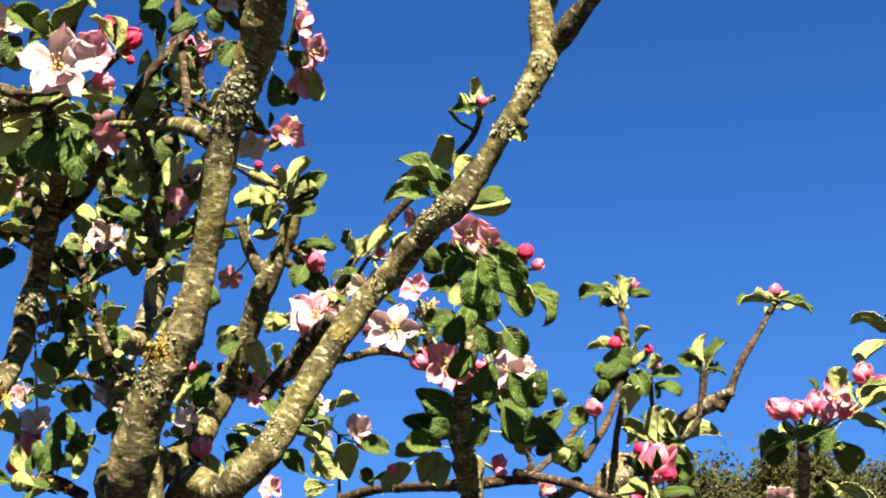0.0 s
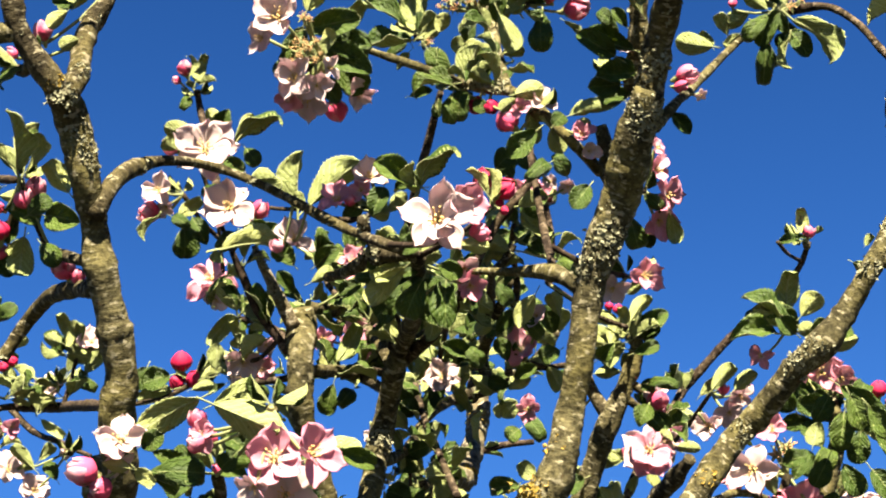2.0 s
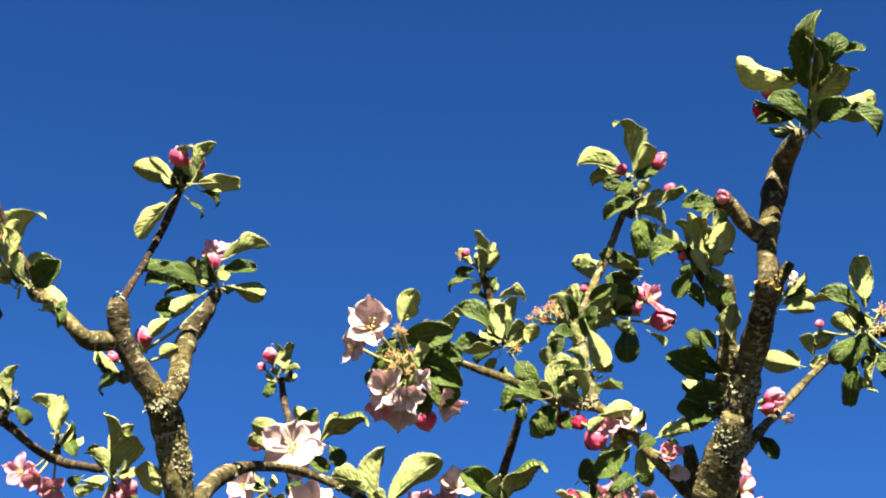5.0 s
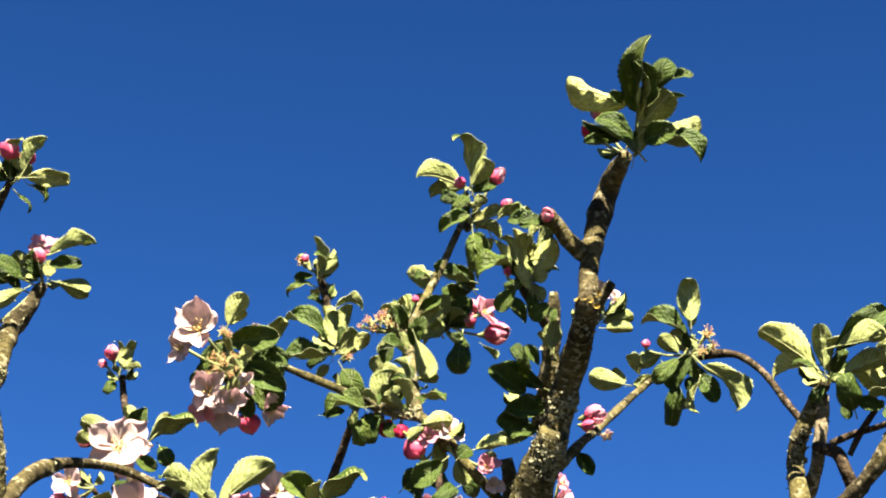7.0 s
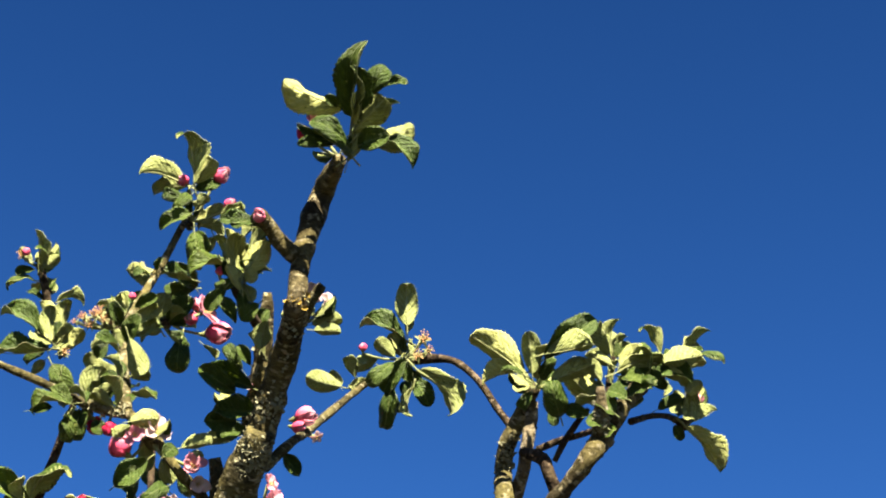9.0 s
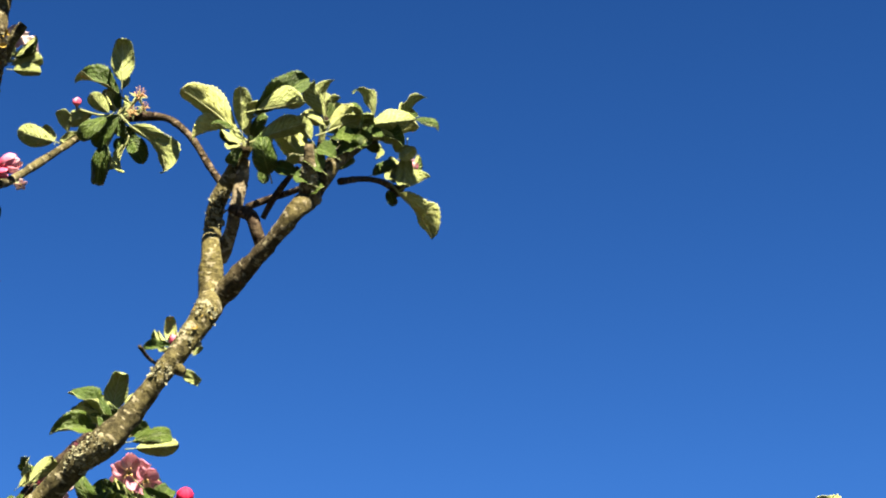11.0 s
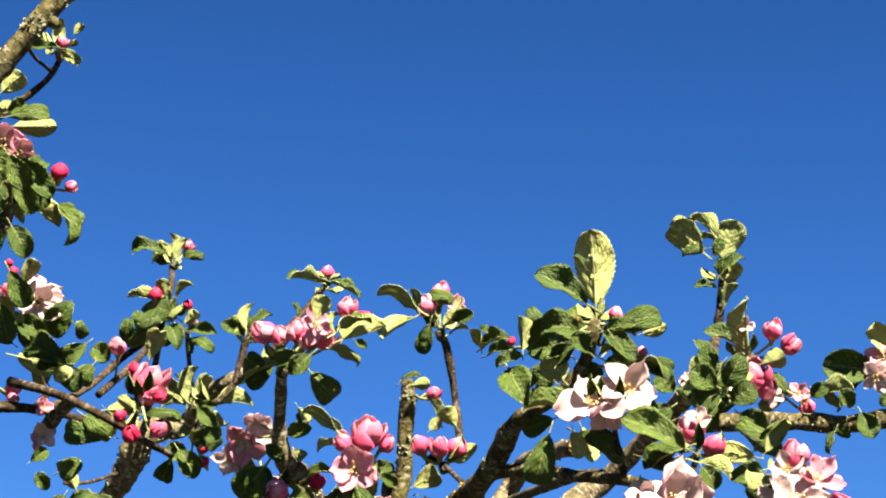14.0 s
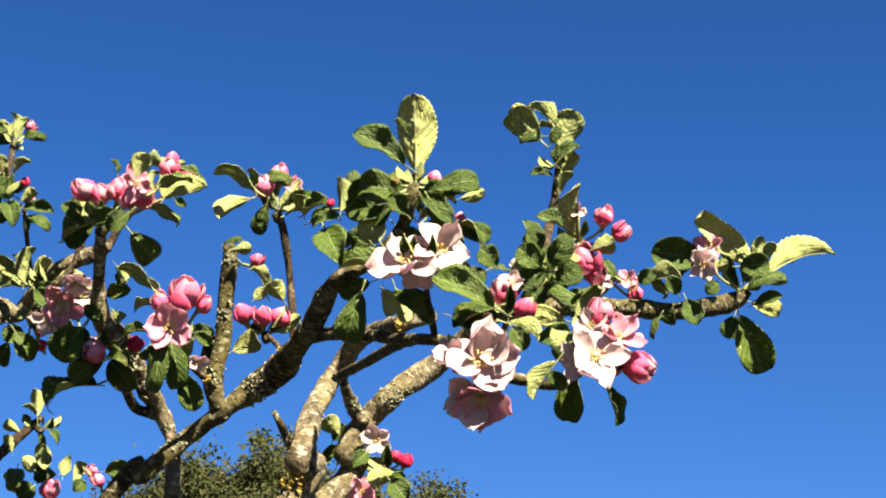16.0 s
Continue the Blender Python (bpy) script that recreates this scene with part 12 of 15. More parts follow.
leaf(0.0146, 0.9416, 1.9029, 0.0221, 0.9478, 1.8877, 0.13, -0.92, -0.36, 12.1, 3)
leaf(0.0289, 0.9483, 1.9010, 0.0380, 0.9543, 1.8864, 0.22, -0.86, -0.45, 11.6, 1)
leaf(0.0218, 0.9494, 1.8837, 0.0147, 0.9563, 1.8652, -0.06, -0.96, -0.26, 12.7, 0)
leaf(0.0300, 0.9519, 1.8779, 0.0403, 0.9588, 1.8612, 0.13, -0.92, -0.36, 12.1, 3)
leaf(0.0108, 0.9515, 1.8911, -0.0003, 0.9561, 1.8781, 0.04, -0.96, -0.27, 10.4, 1)
leaf(0.0262, 0.9628, 1.8632, 0.0321, 0.9701, 1.8451, 0.13, -0.92, -0.36, 11.6, 0)
leaf(0.0173, 0.9634, 1.8610, 0.0089, 0.9692, 1.8452, 0.04, -0.93, -0.36, 11.6, 3)
leaf(0.4074, 0.9563, 1.8437, 0.3931, 0.9569, 1.8521, -0.25, -0.94, -0.24, 14.1, 0)
leaf(0.4092, 0.9569, 1.8408, 0.3980, 0.9621, 1.8348, -0.33, -0.88, -0.34, 13.5, 3)
leaf(0.4119, 0.9551, 1.8438, 0.4190, 0.9473, 1.8598, -0.14, -0.93, -0.33, 12.9, 1)
leaf(0.4188, 0.9663, 1.8384, 0.4298, 0.9601, 1.8474, -0.15, -0.96, -0.24, 14.3, 0)
leaf(0.4114, 0.9688, 1.8368, 0.4037, 0.9752, 1.8250, -0.23, -0.87, -0.43, 13.0, 3)
leaf(0.4239, 0.9671, 1.8326, 0.4368, 0.9669, 1.8241, -0.14, -0.93, -0.33, 13.6, 1)
leaf(0.4095, 0.9731, 1.8561, 0.4064, 0.9685, 1.8708, -0.24, -0.91, -0.34, 11.3, 3)
leaf(0.3704, 0.9173, 1.8268, 0.3610, 0.9168, 1.8349, -0.25, -0.94, -0.24, 11.7, 0)
leaf(0.2962, 0.8330, 1.8104, 0.3061, 0.8340, 1.8006, -0.15, -0.96, -0.24, 13.2, 3)
leaf(0.2860, 0.8358, 1.8102, 0.2782, 0.8415, 1.8001, -0.24, -0.91, -0.34, 12.1, 0)
leaf(0.3089, 0.8296, 1.8106, 0.3197, 0.8290, 1.8046, -0.25, -0.94, -0.24, 12.1, 1)
leaf(0.2874, 0.8446, 1.7854, 0.2740, 0.8500, 1.7802, -0.25, -0.94, -0.24, 10.5, 3)
leaf(0.3312, 0.8016, 1.7815, 0.3220, 0.8063, 1.7753, -0.25, -0.96, -0.15, 11.2, 0)
leaf(0.1117, 0.8419, 2.0810, 0.1010, 0.8396, 2.0867, -0.07, -0.92, 0.39, 12.9, 1)
leaf(0.1183, 0.8419, 2.0898, 0.1082, 0.8407, 2.0935, 0.03, -0.92, 0.39, 12.3, 0)
leaf(0.1202, 0.8456, 2.0931, 0.1321, 0.8428, 2.0960, -0.07, -0.87, 0.49, 12.4, 1)
leaf(0.1281, 0.8431, 2.1001, 0.1185, 0.8420, 2.1036, -0.17, -0.90, 0.39, 11.2, 0)
leaf(0.1323, 0.8536, 2.1073, 0.1441, 0.8508, 2.1102, 0.03, -0.87, 0.49, 12.0, 3)
leaf(0.1069, 0.8413, 2.0727, 0.0963, 0.8402, 2.0764, -0.07, -0.92, 0.39, 11.6, 3)
leaf(0.1039, 0.8488, 2.0702, 0.1125, 0.8456, 2.0744, 0.03, -0.92, 0.39, 10.5, 1)
leaf(0.1634, 0.9174, 1.8256, 0.1515, 0.9236, 1.8159, -0.19, -0.92, -0.35, 10.1, 3)
leaf(0.1634, 0.9455, 1.7812, 0.1528, 0.9534, 1.7664, -0.19, -0.92, -0.35, 16.5, 0)
leaf(0.1759, 0.9485, 1.7668, 0.1604, 0.9555, 1.7570, -0.19, -0.95, -0.26, 13.0, 3)
leaf(0.1802, 0.9625, 1.7707, 0.1941, 0.9648, 1.7575, -0.18, -0.88, -0.45, 12.7, 1)

# open flowers
blossom(-0.0439, 0.7949, 2.1215, 0.50, -0.86, -0.07, 14.0, 5.65, -0.0430, 0.7689, 2.0922)
blossom(-0.0354, 0.7930, 2.1172, 0.63, -0.75, -0.19, 11.2, 0.08, -0.0430, 0.7689, 2.0922)
blossom(-0.1138, 0.9450, 2.1972, 0.80, -0.54, 0.06, 21.3, 1.59, -0.1363, 0.9496, 2.1934, True)
blossom(-0.2432, 0.7929, 2.1038, -0.26, -0.96, -0.11, 29.5, 6.03, -0.2281, 0.8240, 2.0978, False)
blossom(-0.2536, 0.8012, 2.0982, -0.47, -0.81, -0.31, 17.7, 1.44, -0.2281, 0.8240, 2.0978, False)
blossom(-0.2338, 0.8188, 2.0730, -0.09, -0.40, -0.89, 26.2, 2.38, -0.2281, 0.8240, 2.0978, False)
blossom(-0.2114, 0.8311, 2.0783, 0.55, -0.29, -0.78, 17.9, 4.05, -0.2281, 0.8240, 2.0978, False)
blossom(-0.2359, 0.7962, 2.0710, -0.26, -0.92, -0.27, 23.5, 4.11, -0.2281, 0.8240, 2.0978, False)
blossom(-0.0670, 0.8925, 2.0519, 0.72, -0.68, -0.16, 18.6, 1.67, -0.0736, 0.8948, 2.0407)
blossom(-0.0623, 0.9012, 2.0410, 0.71, -0.60, -0.37, 19.3, 6.04, -0.0736, 0.8948, 2.0407)
blossom(-0.0677, 0.9047, 2.0286, 0.49, -0.56, -0.67, 21.0, 3.37, -0.0736, 0.8948, 2.0407)
blossom(-0.0653, 0.8743, 2.0551, 0.66, -0.75, -0.02, 11.6, 3.10, -0.0736, 0.8948, 2.0407)
blossom(-0.0411, 0.8544, 2.0726, 0.41, -0.43, -0.80, 6.8, 1.67, -0.0481, 0.8555, 2.0747)
blossom(-0.0770, 0.9039, 1.9973, 0.49, -0.82, -0.30, 20.3, 5.48, -0.0856, 0.9055, 1.9987)
blossom(-0.0928, 0.8962, 1.9893, -0.25, -0.66, -0.71, 17.3, 3.17, -0.0856, 0.9055, 1.9987)
blossom(-0.0740, 0.8318, 2.0904, -0.42, -0.91, -0.03, 11.2, 1.27, -0.0806, 0.8370, 2.0796)
blossom(-0.3103, 0.7335, 2.1174, 0.24, -0.94, 0.24, 14.7, 1.85, -0.3090, 0.7389, 2.0999)
blossom(-0.5145, 1.0203, 2.1422, -0.20, -0.95, -0.24, 23.5, 0.05, -0.4929, 1.0182, 2.1574)
blossom(-0.4928, 1.0202, 2.1308, 0.19, -0.59, -0.79, 19.9, 0.89, -0.4929, 1.0182, 2.1574)
blossom(-0.5023, 1.0127, 2.1339, 0.13, -0.73, -0.67, 17.8, 5.32, -0.4929, 1.0182, 2.1574)
blossom(-0.4601, 1.1685, 2.0921, 0.36, -0.93, 0.07, 21.6, 4.29, -0.4693, 1.1703, 2.0892)
blossom(-0.5297, 1.2798, 2.1045, 0.24, -0.96, -0.17, 22.5, 1.15, -0.5188, 1.2795, 2.1058)
blossom(-0.5408, 1.2414, 2.0305, 0.39, -0.92, -0.05, 24.0, 1.98, -0.5004, 1.2484, 2.0424)
blossom(-0.5256, 1.2538, 2.0166, 0.50, -0.87, 0.04, 24.0, 3.30, -0.5004, 1.2484, 2.0424)
blossom(-0.5034, 1.2509, 2.0434, 0.54, -0.83, -0.17, 12.0, 2.49, -0.5004, 1.2484, 2.0424)
blossom(-0.3114, 0.9099, 2.0953, 0.27, -0.95, 0.03, 35.0, 1.17, -0.3255, 0.9493, 2.1081, False)
blossom(-0.3458, 0.9386, 2.0878, -0.11, -0.98, -0.16, 19.3, 3.66, -0.3334, 0.9446, 2.0869)
blossom(-0.3431, 0.9449, 2.0806, -0.07, -0.70, -0.72, 12.8, 3.53, -0.3334, 0.9446, 2.0869)
blossom(-0.2999, 0.9203, 2.0641, 0.02, -1.00, 0.08, 31.0, 3.05, -0.2955, 0.9403, 2.0614, False)
blossom(-0.2548, 0.8816, 2.0238, 0.27, -0.96, 0.08, 25.1, 4.41, -0.2400, 0.8442, 2.0236, False)
blossom(-0.3634, 1.1183, 2.1092, 0.07, -0.99, 0.02, 34.0, 6.12, -0.3558, 1.1211, 2.1119, True)
blossom(-0.3611, 1.1221, 2.0967, -0.02, -0.53, -0.85, 18.5, 4.79, -0.3558, 1.1211, 2.1119)
blossom(-0.2271, 0.8590, 2.0335, -0.24, -0.96, 0.18, 21.2, 3.47, -0.2073, 0.8642, 2.0286, True)
blossom(-0.2097, 0.8569, 2.0440, -0.04, -0.97, 0.21, 21.2, 2.78, -0.2073, 0.8642, 2.0286, False)
blossom(-0.2147, 0.8566, 2.0367, -0.11, -0.99, -0.07, 14.4, 4.19, -0.2073, 0.8642, 2.0286)
blossom(-0.1621, 0.7581, 1.9706, 0.07, -0.98, -0.13, 35.4, 0.16, -0.1580, 0.7795, 1.9737, False)
blossom(-0.1516, 0.7697, 1.9829, 0.52, -0.85, -0.06, 25.4, 3.57, -0.1580, 0.7795, 1.9737, True)
blossom(-0.1446, 1.0492, 2.1174, -0.01, -1.00, -0.07, 22.0, 0.03, -0.1431, 1.0569, 2.1094)
blossom(-0.1521, 1.0471, 2.1207, -0.02, -1.00, -0.09, 13.7, 4.08, -0.1431, 1.0569, 2.1094)
blossom(-0.1647, 0.8881, 1.9939, 0.17, -0.76, -0.63, 18.4, 2.28, -0.1882, 0.8495, 1.9934)
blossom(-0.1669, 0.8835, 2.0014, 0.18, -0.81, -0.56, 17.2, 0.54, -0.1882, 0.8495, 1.9934)
blossom(-0.1169, 0.8132, 2.0550, 0.32, -0.94, 0.12, 15.4, 5.14, -0.1223, 0.8171, 2.0529)
blossom(-0.1279, 0.8121, 2.0514, 0.00, -1.00, 0.05, 12.6, 5.13, -0.1223, 0.8171, 2.0529)
blossom(-0.1002, 0.8261, 2.0418, 0.05, -0.99, -0.09, 14.8, 2.98, -0.1223, 0.8171, 2.0529)
blossom(-0.0971, 0.8238, 2.0314, 0.23, -0.90, -0.36, 12.1, 3.52, -0.1223, 0.8171, 2.0529)
blossom(-0.1186, 0.9890, 2.0925, -0.25, -0.74, -0.62, 12.9, 0.87, -0.1343, 0.9926, 2.0888)
blossom(-0.1275, 0.9767, 2.0903, -0.13, -0.99, 0.03, 9.6, 1.39, -0.1329, 0.9669, 2.0931)
blossom(-0.0156, 1.0917, 2.0185, -0.55, -0.83, -0.12, 17.1, 4.99, 0.0025, 1.0885, 2.0356)
blossom(0.0155, 1.0436, 1.9887, -0.03, -0.85, -0.53, 26.1, 0.06, 0.0211, 1.0484, 1.9744)
blossom(0.0255, 1.0389, 1.9828, 0.24, -0.77, -0.60, 19.6, 1.91, 0.0211, 1.0484, 1.9744)
blossom(-0.0284, 1.0028, 1.9213, -0.35, -0.89, -0.28, 29.2, 4.76, -0.0102, 1.0127, 1.9207, False)
blossom(-0.0165, 1.0024, 1.9432, -0.14, -0.98, 0.12, 18.6, 2.10, -0.0102, 1.0127, 1.9207)
blossom(-0.0376, 1.0148, 1.9231, -0.61, -0.67, -0.42, 18.6, 3.36, -0.0102, 1.0127, 1.9207)
blossom(-0.0035, 1.0190, 1.9043, 0.10, -0.95, -0.31, 27.9, 1.08, -0.0102, 1.0127, 1.9207, True)
blossom(0.0046, 1.0159, 1.8987, 0.40, -0.70, -0.59, 15.5, 1.16, -0.0102, 1.0127, 1.9207)
blossom(0.0390, 1.1948, 1.9477, 0.08, -0.99, -0.11, 34.9, 1.65, 0.0367, 1.2027, 1.9395, False)
blossom(-0.0750, 1.4534, 1.9837, 0.25, -0.97, -0.09, 29.0, 0.67, -0.0892, 1.4564, 1.9831)
blossom(-0.1028, 1.4419, 2.0004, -0.01, -1.00, 0.09, 24.5, 4.98, -0.0892, 1.4564, 1.9831)
blossom(-0.1063, 1.0831, 1.8547, -0.01, -0.97, 0.24, 16.1, 2.97, -0.1057, 1.0963, 1.8593)
blossom(-0.0923, 1.3002, 2.0315, -0.03, -0.97, -0.23, 40.1, 1.00, -0.0909, 1.3043, 2.0221, False)
blossom(-0.0820, 1.2987, 2.0345, 0.49, -0.86, -0.15, 24.0, 2.82, -0.0909, 1.3043, 2.0221)
blossom(-0.1247, 1.1712, 1.9399, 0.20, -0.98, -0.02, 24.9, 1.01, -0.1276, 1.1717, 1.9410)
blossom(-0.1182, 1.1685, 1.9469, 0.43, -0.90, 0.04, 17.8, 5.54, -0.1276, 1.1717, 1.9410)
blossom(-0.1599, 1.1216, 1.9104, -0.06, -0.98, -0.18, 17.1, 2.16, -0.1595, 1.1378, 1.8981)
blossom(-0.1615, 1.1069, 2.0412, -0.05, -0.98, -0.19, 20.9, 1.23, -0.1603, 1.1097, 2.0302)
blossom(-0.1359, 1.1479, 2.0080, 0.18, -0.79, -0.59, 17.8, 2.50, -0.1188, 1.1245, 2.0137)
blossom(-0.2312, 1.2476, 2.0765, 0.18, -0.98, -0.09, 23.5, 3.58, -0.2484, 1.2373, 2.0701)
blossom(-0.2494, 1.1188, 1.9132, 0.03, -0.99, 0.10, 21.8, 3.58, -0.2492, 1.1114, 1.9562)
blossom(-0.2461, 1.3303, 1.9926, 0.27, -0.96, -0.02, 22.7, 3.69, -0.2383, 1.3270, 1.9946)
blossom(-0.2103, 1.1755, 1.9306, 0.27, -0.95, 0.17, 10.7, 3.99, -0.2415, 1.1694, 1.9661)
blossom(-0.1411, 1.0556, 2.1184, 0.13, -0.98, -0.17, 23.9, 4.35, -0.1581, 1.0522, 2.0920)
blossom(-0.2628, 1.1363, 2.0661, 0.12, -0.95, -0.29, 25.1, 5.50, -0.2637, 1.1318, 2.0712)
blossom(-0.2529, 1.1335, 2.0528, 0.28, -0.80, -0.53, 17.9, 4.46, -0.2502, 1.1318, 2.0588)
blossom(-0.2710, 1.1402, 2.0760, 0.38, -0.91, -0.19, 14.4, 0.78, -0.2682, 1.1409, 2.0777)
blossom(-0.2741, 1.1841, 2.0864, 0.17, -0.94, -0.29, 22.8, 1.01, -0.2688, 1.1863, 2.0819)
blossom(-0.2652, 1.1877, 2.0748, 0.33, -0.78, -0.52, 22.8, 1.51, -0.2688, 1.1863, 2.0819)
blossom(-0.3005, 1.1748, 2.0842, -0.00, -0.96, -0.28, 19.0, 2.69, -0.2688, 1.1863, 2.0819)
blossom(-0.2460, 1.2946, 2.0989, 0.24, -0.95, -0.18, 22.9, 2.47, -0.2319, 1.3030, 2.0799)
blossom(-0.2824, 1.1765, 2.0793, 0.25, -0.94, -0.25, 19.0, 2.57, -0.2688, 1.1863, 2.0819)
blossom(-0.2831, 1.2515, 2.0382, 0.05, -1.00, 0.01, 11.8, 3.73, -0.2806, 1.2400, 2.0459)
blossom(-0.1666, 1.1239, 2.0617, 0.01, -0.97, -0.23, 14.3, 5.70, -0.1653, 1.1249, 2.0830)
blossom(-0.1606, 1.0999, 2.0378, -0.18, -0.97, -0.17, 24.4, 4.10, -0.1584, 1.1027, 2.0304)
blossom(-0.1485, 1.0836, 2.0521, -0.09, -0.99, -0.10, 17.4, 5.50, -0.1584, 1.1027, 2.0304)
blossom(-0.1841, 1.3806, 2.0953, 0.06, -0.81, -0.59, 21.7, 5.25, -0.1828, 1.3670, 2.0921)
blossom(-0.2292, 0.7361, 1.8591, 0.17, -0.97, 0.01, 29.7, 1.49, -0.2308, 0.7347, 1.8812, True)
blossom(-0.2121, 0.7297, 1.8573, 0.55, -0.81, -0.01, 27.1, 5.85, -0.2308, 0.7347, 1.8812, True)
blossom(-0.2274, 0.7488, 1.8472, 0.15, -0.91, -0.40, 27.6, 0.81, -0.2308, 0.7347, 1.8812, False)
blossom(-0.2358, 0.7278, 1.8453, -0.27, -0.65, -0.71, 16.1, 5.84, -0.2308, 0.7347, 1.8812)
blossom(-0.2648, 0.7521, 1.8762, -0.19, -0.98, -0.07, 14.8, 6.26, -0.2308, 0.7347, 1.8812, True)
blossom(-0.3009, 0.7533, 1.8769, 0.21, -0.98, -0.01, 27.2, 5.11, -0.3029, 0.7574, 1.8661)
blossom(-0.3024, 0.7554, 1.8693, 0.22, -0.60, -0.77, 14.6, 5.28, -0.3029, 0.7574, 1.8661)
blossom(-0.3213, 1.0410, 2.0206, 0.12, -0.84, -0.53, 23.6, 2.33, -0.3189, 1.0452, 2.0220)
blossom(-0.3124, 1.0500, 2.0189, 0.48, -0.80, -0.35, 16.9, 4.90, -0.3189, 1.0452, 2.0220)
blossom(-0.3069, 1.0377, 2.0290, 0.35, -0.66, -0.67, 13.5, 3.67, -0.3189, 1.0452, 2.0220)
blossom(-0.3235, 1.0509, 2.0065, 0.11, -0.79, -0.60, 16.9, 5.69, -0.3189, 1.0452, 2.0220)
blossom(-0.0370, 1.1348, 1.9992, 0.17, -0.84, -0.51, 20.9, 1.71, -0.0469, 1.1565, 2.0204)
blossom(-0.0498, 1.1200, 1.9861, -0.19, -0.93, -0.31, 20.7, 5.58, -0.0556, 1.1081, 1.9909)
blossom(-0.0292, 1.1326, 2.0089, 0.05, -0.80, -0.60, 17.4, 5.66, -0.0469, 1.1565, 2.0204)
blossom(-0.0800, 1.1259, 2.0105, 0.04, -1.00, -0.07, 17.6, 4.32, -0.0777, 1.1338, 2.0130)
blossom(-0.0918, 1.2925, 2.0273, 0.04, -0.99, -0.13, 35.8, 6.05, -0.1033, 1.3225, 2.0213)
blossom(-0.0796, 1.2999, 2.0371, 0.40, -0.92, -0.06, 23.8, 0.66, -0.1016, 1.3239, 2.0252)
blossom(0.0517, 1.0958, 1.8317, -0.23, -0.96, -0.13, 16.1, 5.48, 0.0548, 1.0965, 1.8404)
blossom(0.0502, 1.0911, 1.8471, 0.21, -0.96, 0.16, 12.9, 2.76, 0.0555, 1.0926, 1.8405)
blossom(0.0488, 1.0993, 1.8291, -0.14, -0.99, 0.11, 12.9, 2.97, 0.0540, 1.1005, 1.8403)
blossom(0.1790, 0.8792, 1.8351, -0.01, -1.00, -0.09, 19.1, 2.97, 0.1676, 0.9033, 1.8222)
blossom(0.1991, 0.8731, 1.7632, -0.20, -0.96, -0.24, 24.1, 4.26, 0.2023, 0.8974, 1.7623, True)
blossom(0.2153, 0.8903, 1.7532, 0.19, -0.80, -0.57, 10.8, 2.24, 0.2023, 0.8974, 1.7623)
blossom(0.1536, 0.9548, 1.7950, -0.13, -0.86, -0.49, 26.3, 3.42, 0.1669, 0.9595, 1.7739)
blossom(0.1604, 0.9599, 1.8033, 0.20, -0.96, -0.21, 20.0, 3.26, 0.1669, 0.9595, 1.7739)
blossom(0.1476, 0.9624, 1.7893, -0.40, -0.78, -0.48, 17.1, 0.26, 0.1669, 0.9595, 1.7739)
blossom(0.3047, 1.1619, 1.9513, 0.22, -0.97, 0.08, 18.3, 3.87, 0.2963, 1.1737, 1.9397)
blossom(0.2884, 0.7764, 1.7718, -0.35, -0.91, 0.24, 29.7, 5.76, 0.2973, 0.7818, 1.7740, False)
blossom(0.3020, 0.7746, 1.7783, -0.00, -0.95, 0.31, 27.9, 3.49, 0.2973, 0.7818, 1.7740, False)
blossom(0.2940, 0.7786, 1.7700, -0.18, -0.72, -0.59, 17.1, 2.65, 0.2973, 0.7818, 1.7740, False)
blossom(0.3387, 0.7868, 1.7708, -0.12, -0.96, 0.26, 12.5, 3.61, 0.3383, 0.7897, 1.7572)
blossom(0.3172, 0.7617, 1.7262, -0.16, -0.97, 0.20, 34.7, 2.34, 0.3162, 0.7654, 1.7326, False)
blossom(0.3080, 0.7714, 1.7286, -0.53, -0.81, 0.25, 22.0, 4.18, 0.3162, 0.7654, 1.7326, False)
blossom(0.3168, 0.7684, 1.7122, -0.25, -0.79, -0.56, 28.0, 4.70, 0.3162, 0.7654, 1.7326, False)
blossom(0.3244, 0.7594, 1.7267, 0.25, -0.97, -0.09, 19.1, 5.58, 0.3162, 0.7654, 1.7326)
blossom(0.3184, 0.7639, 1.7126, -0.07, -0.56, -0.82, 26.3, 5.03, 0.3162, 0.7654, 1.7326)
blossom(0.3503, 0.7089, 1.7155, -0.31, -0.94, 0.18, 29.6, 4.95, 0.3510, 0.7204, 1.7278, False)
blossom(0.3606, 0.7102, 1.7258, 0.05, -0.94, 0.32, 20.4, 5.57, 0.3510, 0.7204, 1.7278, True)
blossom(0.3507, 0.7160, 1.7313, -0.49, -0.87, 0.05, 16.0, 5.46, 0.3510, 0.7204, 1.7278)
blossom(0.3473, 0.7239, 1.7189, -0.74, -0.64, -0.18, 16.0, 2.50, 0.3510, 0.7204, 1.7278)
blossom(0.4527, 1.0295, 1.9067, -0.55, -0.83, 0.08, 13.5, 1.97, 0.4568, 1.0387, 1.8906)
blossom(0.4860, 1.0366, 1.8699, -0.16, -0.99, 0.04, 13.5, 0.76, 0.4568, 1.0387, 1.8906)
blossom(0.4493, 1.0430, 1.8734, -0.48, -0.84, -0.25, 13.5, 0.29, 0.4568, 1.0387, 1.8906)
blossom(0.4222, 1.0463, 1.8752, -0.46, -0.88, 0.10, 11.5, 0.50, 0.4568, 1.0387, 1.8906)
blossom(0.4701, 1.0369, 1.8665, -0.26, -0.97, -0.02, 13.5, 5.83, 0.4568, 1.0387, 1.8906)
